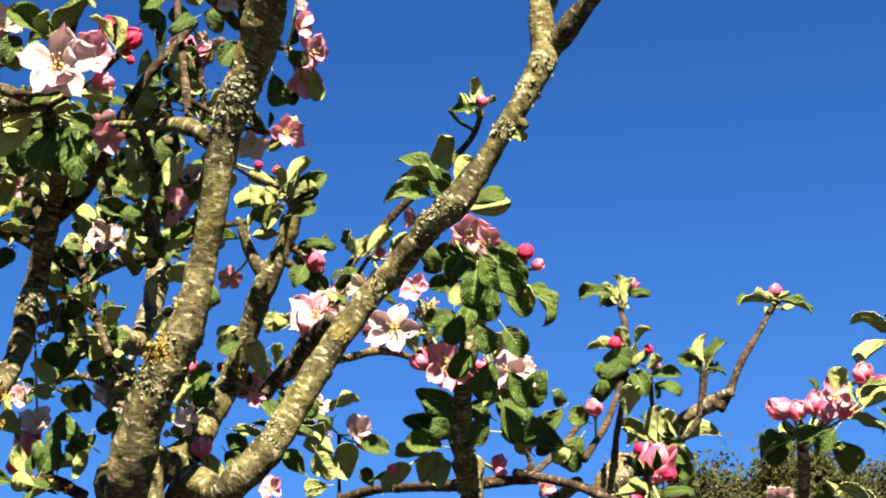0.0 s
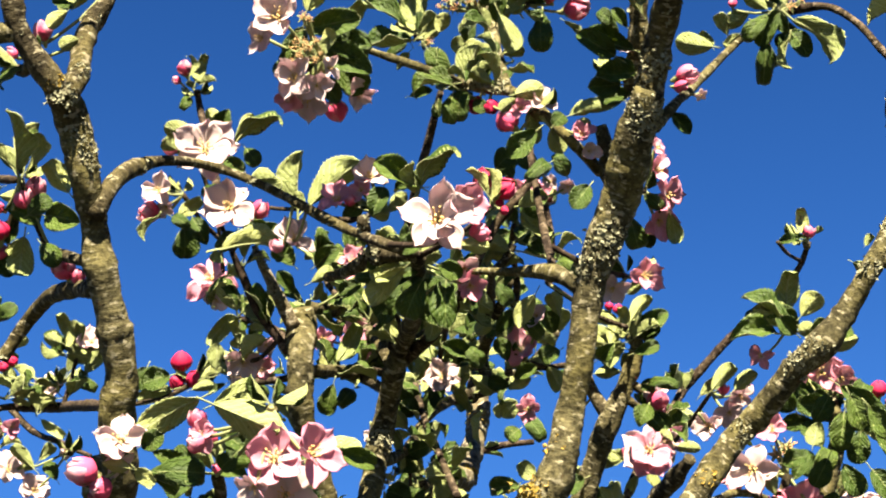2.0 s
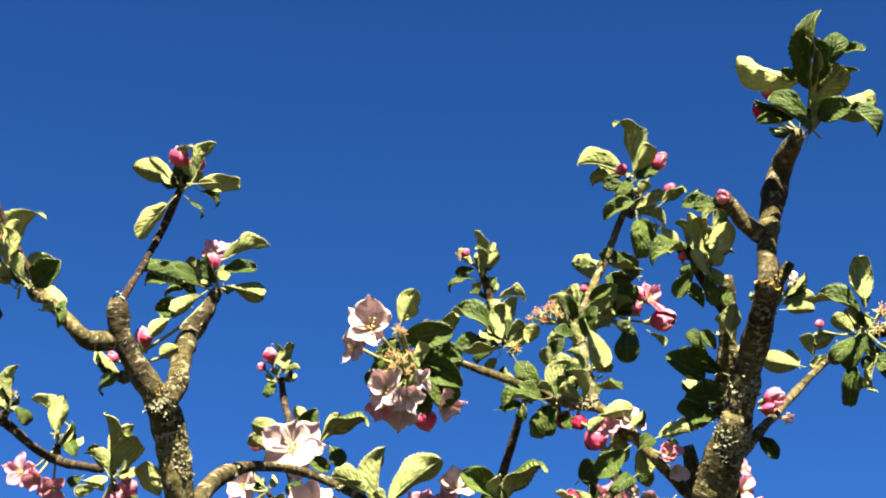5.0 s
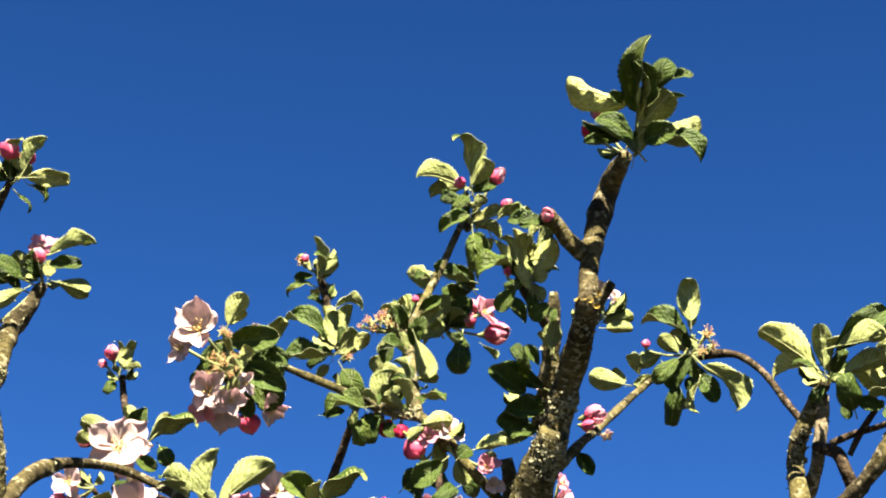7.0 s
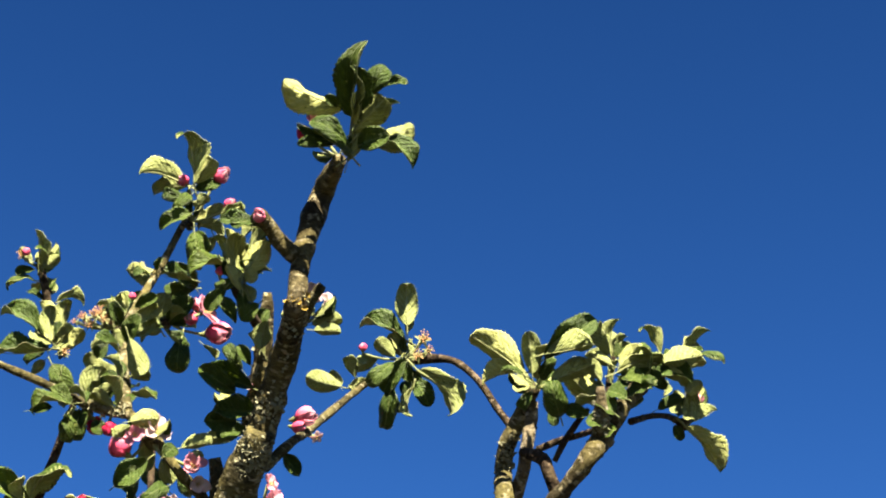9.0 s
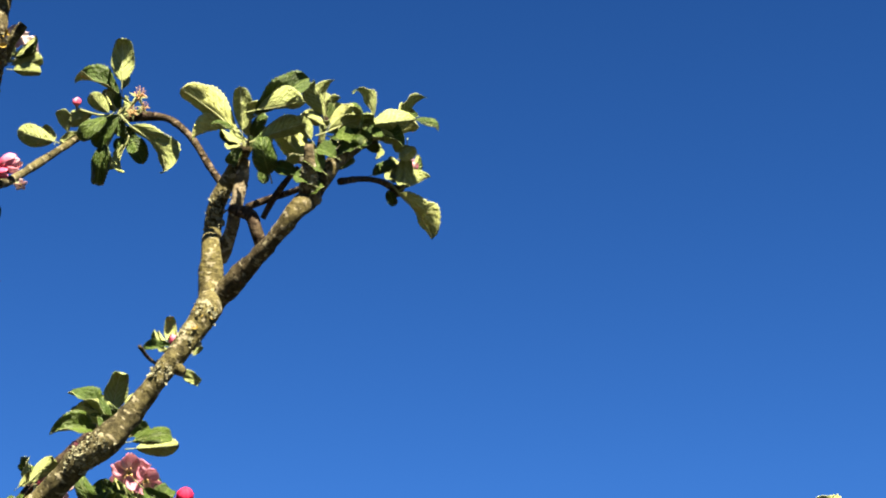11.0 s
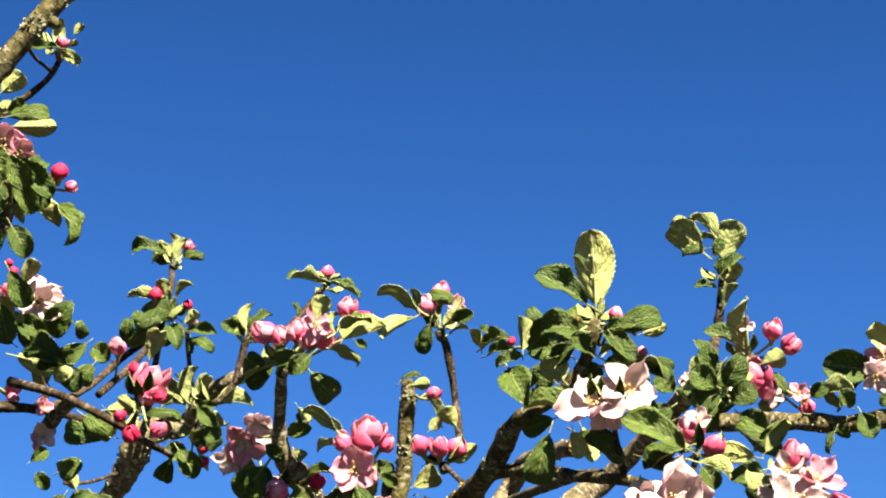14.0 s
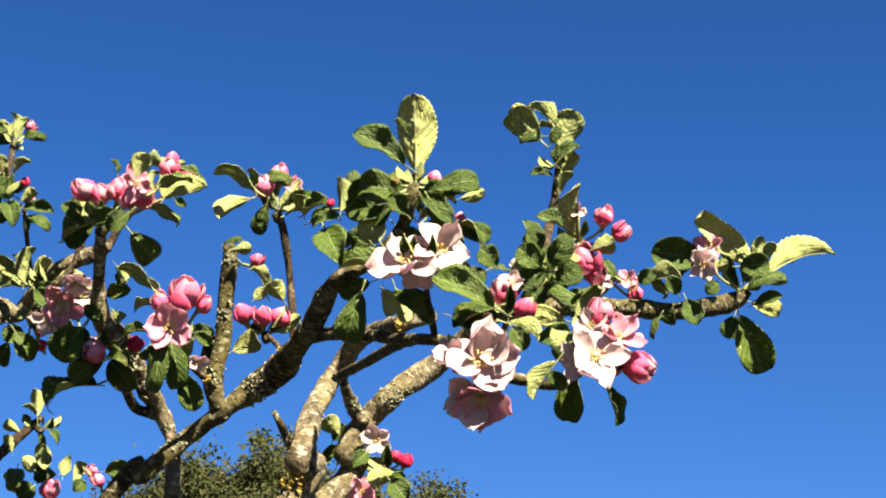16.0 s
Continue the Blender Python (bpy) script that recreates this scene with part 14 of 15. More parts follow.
# rose buds
red_bud(-0.0874, 0.7698, 2.1208, 0.04, -0.71, 0.70, 5.0, 3.98, -0.0820, 0.7743, 2.1176, True)
red_bud(-0.1438, 0.8643, 2.1609, 0.02, -0.81, 0.58, 4.3, 3.31, -0.1533, 0.8749, 2.1459, True)
red_bud(-0.2206, 0.9380, 2.2335, 0.62, -0.67, 0.41, 5.4, 3.54, -0.2123, 0.9473, 2.2273, True)
red_bud(-0.2247, 0.8417, 2.0753, 0.23, 0.05, -0.97, 12.7, 3.08, -0.2281, 0.8240, 2.0978, True)
red_bud(-0.0193, 0.9006, 2.1509, 0.05, -0.77, 0.63, 5.0, 1.91, 0.0047, 0.9047, 2.1459, True)
red_bud(-0.0032, 0.9134, 2.1242, -0.01, -0.04, -1.00, 6.2, 4.75, 0.0047, 0.9047, 2.1459, True)
red_bud(-0.3831, 0.8036, 1.9952, -0.14, -0.97, 0.18, 8.8, 5.93, -0.3677, 0.7865, 2.0247, True)
red_bud(-0.2630, 1.0895, 2.0989, -0.23, -0.69, 0.69, 9.3, 1.42, -0.2916, 1.1005, 2.0760, True)
red_bud(-0.1352, 0.8157, 2.0479, -0.47, -0.82, 0.33, 12.1, 1.52, -0.1223, 0.8171, 2.0529, True)
red_bud(-0.0403, 1.1992, 1.8912, 0.41, -0.53, 0.74, 7.9, 3.19, -0.0048, 1.2045, 1.9163, True)
red_bud(0.2492, 1.3901, 2.0577, 0.01, -0.60, 0.80, 10.3, 3.31, 0.2482, 1.3945, 2.0439, True)
red_bud(0.2453, 1.3941, 2.0566, -0.11, -0.57, 0.82, 6.0, 5.85, 0.2482, 1.3945, 2.0439, True)
red_bud(0.2539, 1.3903, 2.0538, 0.22, -0.57, 0.80, 6.0, 1.21, 0.2482, 1.3945, 2.0439, True)
red_bud(0.2475, 0.9743, 1.8058, -0.52, -0.50, 0.69, 11.3, 4.35, 0.2615, 0.9801, 1.7980, True)
red_bud(0.2681, 0.9738, 1.8062, 0.24, -0.69, 0.69, 12.0, 4.96, 0.2615, 0.9801, 1.7980, True)
red_bud(0.3077, 0.8060, 1.8255, 0.30, -0.69, 0.66, 7.2, 4.42, 0.2998, 0.8113, 1.8224, True)
red_bud(0.3233, 0.8177, 1.8122, 0.09, -0.57, 0.81, 5.3, 1.75, 0.2998, 0.8113, 1.8224, True)
red_bud(0.3488, 0.7897, 1.7583, 0.59, -0.80, 0.07, 8.5, 3.09, 0.3383, 0.7897, 1.7572, True)

# spent flowers
spent_flower(-0.1603, 0.8659, 2.1513, -0.12, -0.98, 0.14, 11.0, 2.06, -0.1533, 0.8749, 2.1459)
spent_flower(-0.1662, 0.8678, 2.1454, -0.30, -0.95, -0.06, 10.4, 3.49, -0.1533, 0.8749, 2.1459)
spent_flower(-0.1559, 0.8726, 2.1516, 0.26, -0.96, 0.09, 9.2, 2.39, -0.1533, 0.8749, 2.1459)
spent_flower(-0.2227, 0.9428, 2.2337, -0.37, -0.90, -0.24, 11.5, 5.25, -0.2123, 0.9473, 2.2273)
spent_flower(-0.1878, 0.9198, 2.1558, 0.32, -0.93, -0.19, 9.6, 5.39, -0.1930, 0.9200, 2.1603)
spent_flower(-0.2200, 0.8161, 2.1165, 0.42, -0.91, -0.04, 9.8, 1.52, -0.2281, 0.8240, 2.0978)
spent_flower(-0.2388, 0.8199, 2.0973, -0.27, -0.89, -0.37, 17.2, 4.61, -0.2281, 0.8240, 2.0978)
spent_flower(-0.2259, 0.8186, 2.0998, 0.10, -0.97, -0.20, 12.6, 0.18, -0.2281, 0.8240, 2.0978)
spent_flower(-0.2327, 0.8268, 2.0945, 0.01, -0.77, -0.64, 14.4, 1.86, -0.2281, 0.8240, 2.0978)
spent_flower(-0.2267, 0.7821, 2.0955, 0.38, -0.84, -0.29, 6.4, 0.40, -0.2281, 0.8240, 2.0978)
spent_flower(-0.2288, 0.7880, 2.0855, -0.10, -0.97, -0.36, 7.5, 0.40, -0.2281, 0.8240, 2.0978)
spent_flower(-0.2354, 0.7918, 2.0781, -0.52, -0.73, -0.44, 5.6, 0.40, -0.2281, 0.8240, 2.0978)
spent_flower(-0.2220, 0.7916, 2.0809, 0.29, -0.88, -0.43, 6.1, 0.40, -0.2281, 0.8240, 2.0978)
spent_flower(0.0141, 0.8980, 2.1547, 0.23, -0.97, -0.05, 13.7, 0.69, 0.0047, 0.9047, 2.1459)
spent_flower(0.0108, 0.8976, 2.1438, 0.17, -0.94, -0.29, 11.2, 0.49, 0.0047, 0.9047, 2.1459)
spent_flower(0.0170, 0.8982, 2.1476, 0.41, -0.89, -0.19, 9.4, 1.01, 0.0047, 0.9047, 2.1459)
spent_flower(-0.3932, 0.6730, 2.0952, 0.18, -0.97, -0.16, 7.8, 0.28, -0.3845, 0.6948, 2.0810)
spent_flower(-0.4908, 1.0109, 2.1628, 0.33, -0.94, 0.01, 12.2, 0.82, -0.4929, 1.0182, 2.1574)
spent_flower(-0.4904, 0.9336, 2.1520, 0.35, -0.94, -0.00, 8.7, 5.27, -0.4956, 0.9398, 2.1461)
spent_flower(-0.0094, 1.0101, 1.9345, 0.12, -0.98, -0.13, 18.6, 1.52, -0.0102, 1.0127, 1.9207)
spent_flower(-0.0158, 1.0105, 1.9318, 0.05, -1.00, 0.03, 13.7, 4.66, -0.0102, 1.0127, 1.9207)
spent_flower(-0.0925, 1.3438, 1.9520, 0.34, -0.92, -0.20, 16.2, 5.94, -0.0921, 1.3573, 1.9557)
spent_flower(0.1865, 1.3855, 2.0031, -0.01, -1.00, 0.05, 9.3, 4.83, 0.1875, 1.3908, 1.9945)
spent_flower(0.2914, 0.8152, 1.8243, -0.56, -0.83, 0.08, 9.3, 5.37, 0.2998, 0.8113, 1.8224)
spent_flower(0.3296, 0.7864, 1.7528, -0.53, -0.80, -0.29, 9.0, 0.73, 0.3383, 0.7897, 1.7572)
spent_flower(0.4893, 1.0360, 1.8647, -0.14, -0.99, -0.02, 11.5, 3.21, 0.4568, 1.0387, 1.8906)
spent_flower(0.4495, 1.0382, 1.8861, -0.05, -0.97, -0.25, 10.1, 0.02, 0.4568, 1.0387, 1.8906)
spent_flower(-0.2289, 0.7816, 2.0959, 0.29, -0.95, -0.12, 8.4, 0.70, -0.2268, 0.8179, 2.0947)
spent_flower(-0.2261, 0.7827, 2.0946, 0.58, -0.79, -0.15, 6.7, 2.00, -0.2268, 0.8179, 2.0947)
spent_flower(-0.2314, 0.7831, 2.0835, -0.21, -0.95, -0.22, 8.3, 2.80, -0.2268, 0.8179, 2.0947)
spent_flower(-0.2260, 0.7809, 2.0784, 0.10, -0.95, -0.35, 9.4, 2.60, -0.2268, 0.8179, 2.0947)
spent_flower(-0.2299, 0.7820, 2.0760, -0.11, -0.87, -0.53, 7.7, 0.10, -0.2268, 0.8179, 2.0947)
spent_flower(-0.2231, 0.7841, 2.0833, 0.38, -0.90, -0.09, 7.2, 5.10, -0.2268, 0.8179, 2.0947)
spent_flower(-0.2234, 0.7840, 2.0738, 0.19, -0.79, -0.60, 7.2, 5.30, -0.2268, 0.8179, 2.0947)
spent_flower(-0.1626, 0.8630, 2.1476, -0.02, -0.97, 0.23, 11.0, 4.10, -0.1530, 0.8719, 2.1444)
spent_flower(-0.1681, 0.8632, 2.1464, -0.43, -0.87, 0.18, 9.8, 4.50, -0.1530, 0.8719, 2.1444)
spent_flower(-0.1646, 0.8654, 2.1434, -0.21, -0.95, -0.22, 9.2, 1.50, -0.1530, 0.8719, 2.1444)
spent_flower(-0.1578, 0.8647, 2.1457, 0.08, -0.94, 0.01, 9.2, 3.50, -0.1530, 0.8719, 2.1444)
spent_flower(-0.1542, 0.8660, 2.1443, 0.37, -0.88, 0.15, 7.9, 6.20, -0.1530, 0.8719, 2.1444)
spent_flower(-0.1725, 0.8641, 2.1442, -0.63, -0.78, 0.01, 6.7, 1.80, -0.1530, 0.8719, 2.1444)

# grey lichen
lichen(-0.1385, 0.8818, 1.8651, 0.46, -0.28, 0.84, 21.1, 18.9, 286, 0.15, -0.95, -0.28)
lichen(-0.0926, 0.8434, 1.9933, 0.40, -0.32, 0.86, 18.1, 18.9, 284, 0.10, -0.90, -0.42)
lichen(-0.0981, 0.8480, 1.9824, 0.42, -0.35, 0.84, 16.2, 17.3, 238, 0.10, -0.91, -0.41)
lichen(-0.1322, 0.8782, 1.8756, 0.51, -0.28, 0.81, 19.7, 13.8, 113, 0.14, -0.94, -0.30)
lichen(0.0024, 0.8935, 1.9454, 0.75, -0.48, 0.45, 14.5, 18.5, 272, -0.00, -0.93, -0.36)
lichen(-0.0042, 0.8978, 1.9415, 0.75, -0.48, 0.45, 13.9, 11.2, 100, 0.00, -0.93, -0.36)
lichen(0.0478, 0.8781, 2.0027, 0.49, -0.07, 0.87, 12.2, 14.5, 167, -0.05, -0.91, -0.42)
lichen(0.0546, 0.8770, 2.0146, 0.15, 0.55, 0.82, 13.2, 15.6, 194, -0.06, -0.90, -0.43)
lichen(-0.0336, 0.9207, 1.9176, 0.72, -0.27, 0.64, 13.1, 10.1, 81, 0.03, -0.94, -0.33)
lichen(0.0347, 0.8812, 1.9838, 0.58, -0.15, 0.80, 11.4, 10.6, 89, -0.04, -0.92, -0.40)
lichen(-0.0873, 0.9107, 1.8398, 0.52, 0.16, 0.84, 15.1, 16.7, 222, 0.09, -0.96, -0.25)
lichen(-0.2390, 1.5108, 2.1385, 0.09, 0.35, 0.93, 18.5, 23.5, 441, 0.15, -0.93, -0.33)
lichen(-0.2498, 1.0971, 1.9807, 0.02, 0.66, 0.75, 15.9, 17.1, 232, 0.21, -0.92, -0.32)
lichen(0.0063, 1.1528, 1.8761, -0.03, -0.97, 0.23, 14.0, 17.2, 235, -0.01, -0.97, -0.23)
lichen(0.0053, 1.1192, 1.8842, -0.03, -0.97, 0.23, 12.8, 12.1, 116, -0.00, -0.97, -0.25)
lichen(0.0067, 1.1654, 1.8730, -0.03, -0.97, 0.23, 14.4, 16.0, 204, -0.01, -0.97, -0.23)
lichen(-0.3222, 0.7383, 2.0133, -0.15, -0.45, 0.88, 15.2, 16.9, 227, 0.28, -0.86, -0.43)
lichen(-0.3216, 0.7406, 2.0087, -0.11, -0.43, 0.89, 14.7, 14.0, 155, 0.28, -0.86, -0.43)
lichen(-0.3240, 0.7184, 2.0279, 0.32, 0.32, 0.89, 11.5, 15.3, 187, 0.29, -0.84, -0.46)
lichen(-0.3396, 0.6975, 2.0557, -0.09, -0.44, 0.89, 7.9, 9.7, 74, 0.31, -0.82, -0.49)
lichen(-0.3406, 0.6924, 2.0661, -0.08, -0.37, 0.93, 7.9, 10.7, 91, 0.31, -0.81, -0.50)
lichen(-0.3317, 0.7089, 2.0404, -0.48, -0.55, 0.68, 9.7, 11.7, 109, 0.30, -0.83, -0.47)
lichen(-0.3190, 0.7234, 2.0417, -0.13, 0.47, 0.87, 10.2, 9.3, 69, 0.28, -0.84, -0.47)
lichen(-0.2679, 0.8465, 2.0419, 0.84, -0.08, -0.53, 4.7, 5.2, 30, 0.20, -0.88, -0.42)
lichen(-0.3083, 0.7836, 2.0239, 0.17, 0.83, 0.53, 7.6, 7.0, 39, 0.26, -0.87, -0.43)
lichen(-0.0693, 0.8072, 2.0407, 0.32, -0.62, 0.72, 17.3, 19.3, 296, -0.00, -0.89, -0.45)
lichen(-0.0714, 0.8105, 2.0375, 0.41, -0.65, 0.64, 17.5, 18.2, 264, 0.00, -0.90, -0.44)
lichen(-0.0756, 0.8171, 2.0310, 0.41, -0.65, 0.64, 17.9, 13.4, 143, 0.01, -0.90, -0.43)
lichen(-0.0490, 0.7580, 2.0908, 0.20, -0.74, 0.65, 11.2, 15.1, 181, -0.02, -0.86, -0.51)
lichen(-0.1379, 0.8409, 2.0794, -0.16, 0.47, 0.87, 6.7, 11.4, 96, 0.07, -0.88, -0.46)
lichen(-0.1486, 0.8390, 2.0794, -0.94, -0.28, 0.20, 6.1, 8.5, 58, 0.08, -0.88, -0.46)
lichen(-0.1421, 0.8528, 2.1017, -0.11, 0.38, 0.92, 6.3, 7.0, 38, 0.07, -0.88, -0.48)
lichen(-0.0858, 0.8378, 2.0082, 0.40, -0.32, 0.86, 16.5, 16.3, 211, 0.02, -0.91, -0.41)
lichen(-0.0926, 0.8434, 1.9933, 0.40, -0.32, 0.86, 18.1, 17.9, 256, 0.02, -0.92, -0.39)
lichen(-0.2297, 0.8436, 2.0164, 0.69, -0.44, -0.57, 4.8, 6.9, 37, 0.17, -0.90, -0.40)
lichen(-0.0629, 0.8000, 2.0604, 0.30, -0.69, 0.66, 13.7, 13.3, 141, -0.01, -0.88, -0.47)
lichen(0.0608, 0.8885, 2.0894, 0.42, -0.40, 0.82, 9.3, 12.0, 114, -0.08, -0.89, -0.44)
lichen(0.0576, 0.8950, 2.0766, 0.11, -0.46, 0.88, 9.3, 11.3, 102, -0.07, -0.90, -0.43)
lichen(0.0571, 0.8973, 2.0722, 0.11, -0.46, 0.88, 9.3, 13.1, 137, -0.07, -0.90, -0.42)
lichen(0.0582, 0.8928, 2.0810, 0.11, -0.46, 0.88, 9.3, 9.0, 64, -0.07, -0.90, -0.43)
lichen(0.1043, 0.8426, 2.0778, 0.01, -0.51, 0.86, 9.2, 11.4, 104, -0.12, -0.89, -0.45)
lichen(0.1049, 0.8573, 2.0723, 0.55, -0.37, 0.75, 10.3, 11.5, 106, -0.12, -0.89, -0.44)
lichen(-0.0645, 0.8229, 2.0404, 0.40, 0.54, 0.74, 6.0, 12.2, 92, 0.05, -0.90, -0.43)
lichen(-0.0645, 0.8229, 2.0404, 0.40, 0.54, 0.74, 6.0, 11.1, 84, 0.05, -0.90, -0.43)
lichen(-0.1444, 0.8399, 2.0790, -0.98, -0.20, 0.08, 6.1, 9.7, 74, 0.13, -0.88, -0.45)
lichen(-0.1541, 0.8374, 2.0806, -0.94, -0.28, 0.20, 5.6, 7.4, 43, 0.14, -0.88, -0.45)
lichen(0.2530, 0.9372, 1.7572, 0.49, -0.81, 0.32, 14.4, 18.7, 281, -0.15, -0.95, -0.27)
lichen(0.2323, 0.9227, 1.8153, -0.00, -0.32, 0.95, 8.2, 11.3, 102, -0.13, -0.94, -0.33)
lichen(0.2324, 0.9316, 1.7913, -0.05, -0.33, 0.94, 8.3, 10.2, 83, -0.13, -0.94, -0.30)
lichen(0.1799, 0.9537, 1.7817, -0.55, -0.64, 0.54, 8.6, 11.9, 114, -0.08, -0.95, -0.29)
lichen(0.1819, 0.9572, 1.7808, -0.47, -0.85, 0.22, 8.6, 12.5, 124, -0.08, -0.96, -0.29)
lichen(0.1773, 0.9507, 1.7843, -0.55, -0.64, 0.54, 8.5, 10.3, 84, -0.07, -0.95, -0.29)
lichen(0.1940, 0.9788, 1.7739, -0.46, -0.77, 0.45, 8.0, 10.5, 87, -0.09, -0.96, -0.27)
lichen(0.2311, 0.9410, 1.7629, 0.11, -0.30, 0.95, 8.6, 10.7, 92, -0.13, -0.95, -0.27)
lichen(0.2150, 0.9554, 1.7270, 0.68, 0.27, 0.69, 8.9, 9.5, 72, -0.11, -0.97, -0.23)
lichen(0.2702, 0.8579, 1.7823, 0.24, -0.93, 0.28, 8.5, 11.7, 108, -0.18, -0.93, -0.31)
lichen(0.2714, 0.8532, 1.7837, 0.24, -0.93, 0.28, 8.3, 11.6, 107, -0.18, -0.93, -0.32)
lichen(0.2663, 0.8786, 1.7717, 0.18, -0.93, 0.33, 10.6, 9.7, 74, -0.18, -0.94, -0.30)
lichen(0.3725, 1.1603, 1.8201, 0.74, 0.10, 0.66, 14.8, 17.0, 230, -0.22, -0.94, -0.26)
lichen(0.3874, 1.1622, 1.8334, 0.74, 0.10, 0.66, 14.0, 14.3, 163, -0.23, -0.93, -0.27)
lichen(0.3464, 1.1559, 1.8122, 0.43, 0.86, -0.28, 8.5, 13.3, 141, -0.20, -0.94, -0.26)
lichen(0.3120, 1.1027, 1.7891, 0.33, 0.64, 0.69, 13.1, 11.3, 102, -0.18, -0.95, -0.25)
lichen(0.3177, 1.0587, 1.8008, 0.05, -0.99, -0.13, 5.3, 13.0, 87, -0.19, -0.94, -0.27)
lichen(0.2943, 1.0861, 1.7688, 0.46, 0.78, -0.42, 5.4, 14.3, 99, -0.17, -0.96, -0.24)
lichen(0.2160, 1.0076, 1.7499, -0.52, -0.26, 0.81, 7.0, 7.2, 40, -0.11, -0.96, -0.24)
lichen(0.1160, 1.4598, 1.9277, 0.35, -0.62, 0.70, 17.4, 17.4, 241, -0.02, -0.96, -0.27)
lichen(0.1207, 1.4469, 1.9449, 0.00, -0.96, 0.27, 6.0, 19.0, 145, -0.03, -0.96, -0.28)
lichen(0.1069, 1.4760, 1.9107, 0.38, -0.75, 0.54, 18.0, 17.4, 243, -0.02, -0.97, -0.26)
lichen(0.1315, 1.4649, 1.9466, 0.82, 0.56, 0.12, 14.2, 17.5, 245, -0.03, -0.96, -0.28)
lichen(0.1927, 1.3923, 1.9734, 0.69, -0.69, 0.21, 9.2, 8.5, 57, -0.08, -0.95, -0.31)
lichen(0.3218, 1.1721, 1.7347, 0.63, 0.20, 0.75, 16.5, 17.2, 62, 0.42, -1.00, 0.41)
lichen(0.1787, 1.0851, 1.5808, 0.62, 0.09, 0.78, 16.5, 19.3, 70, -0.12, -1.00, 0.09)
lichen(0.1033, 0.9878, 1.5621, 0.50, -0.18, 0.85, 9.2, 11.2, 22, -0.04, -1.00, 0.19)
lichen(-0.2737, 1.0941, 2.0296, 0.34, 0.92, 0.17, 7.6, 16.9, 28, -0.56, -1.00, -0.41)
lichen(-0.2389, 1.2352, 2.0453, 0.09, 0.89, 0.45, 7.1, 8.4, 14, -0.08, -1.00, -0.22)
lichen(-0.0534, 0.7789, 2.0829, 0.27, -0.68, 0.68, 12.7, 18.9, 52, 0.48, -1.00, 0.00)
lichen(0.2197, 1.0037, 1.7305, -0.08, 0.31, 0.95, 7.8, 16.8, 29, 0.44, -1.00, 0.70)
lichen(0.3177, 1.0587, 1.8008, 0.05, -0.99, -0.13, 5.3, 14.8, 17, 0.48, -1.00, -0.10)
lichen(0.3244, 1.1729, 1.7377, 0.63, 0.20, 0.75, 16.5, 9.3, 33, -0.54, -1.00, -0.44)
lichen(-0.2453, 1.2013, 2.0005, 0.02, -1.00, 0.05, 5.2, 10.5, 14, 0.49, -1.00, 0.04)
lichen(-0.2714, 0.8468, 2.0442, 0.84, -0.08, -0.53, 4.7, 16.9, 17, 0.54, -1.00, 1.22)
lichen(0.2294, 0.9566, 1.7790, 0.06, 0.52, 0.85, 7.0, 8.0, 14, -0.69, -1.00, 0.68)
lichen(-0.4060, 0.8803, 1.9730, 0.62, -0.21, 0.76, 7.4, 11.2, 18, 0.38, -1.00, 0.48)
lichen(0.0666, 0.8877, 2.0677, 0.15, -0.47, 0.87, 7.4, 11.4, 18, 0.24, -1.00, -0.01)
lichen(0.2088, 1.0893, 1.6184, 0.62, 0.09, 0.78, 16.2, 12.6, 44, -0.23, -1.00, 0.29)
lichen(-0.2468, 1.1192, 1.9652, 0.19, 0.64, 0.74, 7.7, 12.2, 20, -0.69, -1.00, 0.14)
lichen(0.2633, 1.1539, 1.6652, 0.63, 0.20, 0.75, 17.1, 8.8, 33, 0.16, -1.00, -0.21)
lichen(0.3443, 1.0230, 1.8241, 0.24, -0.96, -0.12, 9.3, 17.1, 35, -0.19, -1.00, 0.16)
lichen(-0.2727, 1.1500, 2.0842, 0.37, -0.76, -0.54, 9.4, 14.7, 30, -1.75, -1.00, 0.24)
lichen(-0.2484, 1.1140, 1.9592, 0.19, 0.64, 0.74, 7.9, 16.3, 28, 0.37, -1.00, 0.55)
lichen(-0.0693, 0.8295, 2.0958, 0.08, -0.58, 0.81, 11.0, 19.3, 46, 0.12, -1.00, 0.23)
lichen(-0.3278, 0.7134, 2.0348, -0.48, -0.55, 0.68, 10.7, 10.0, 23, 0.20, -1.00, 0.01)
lichen(-0.2054, 0.9622, 2.0125, -0.19, 0.95, 0.24, 8.4, 8.6, 15, 0.29, -1.00, 0.46)
lichen(-0.2784, 1.0483, 2.0143, 0.10, 0.94, 0.32, 6.4, 11.5, 16, -1.17, -1.00, 0.52)
lichen(0.3190, 1.0296, 1.7969, 0.05, -0.99, -0.13, 5.4, 11.4, 14, 1.25, -1.00, 0.37)
lichen(-0.2363, 1.3161, 1.9980, -0.66, -0.25, 0.71, 10.4, 19.5, 44, -0.56, -1.00, 0.34)
lichen(-0.3201, 0.7409, 2.0790, 0.58, -0.09, 0.81, 10.6, 9.4, 21, -0.01, -1.00, -0.04)
lichen(0.2313, 1.0925, 1.6467, 0.62, 0.09, 0.78, 15.9, 14.7, 51, -0.34, -1.00, 0.41)
lichen(-0.1914, 0.8885, 1.9954, -0.15, 0.98, 0.16, 6.7, 17.6, 26, 0.26, -1.00, -0.21)
lichen(0.2095, 0.9532, 1.7214, 0.68, 0.27, 0.69, 8.8, 15.2, 29, -0.29, -1.00, 0.03)
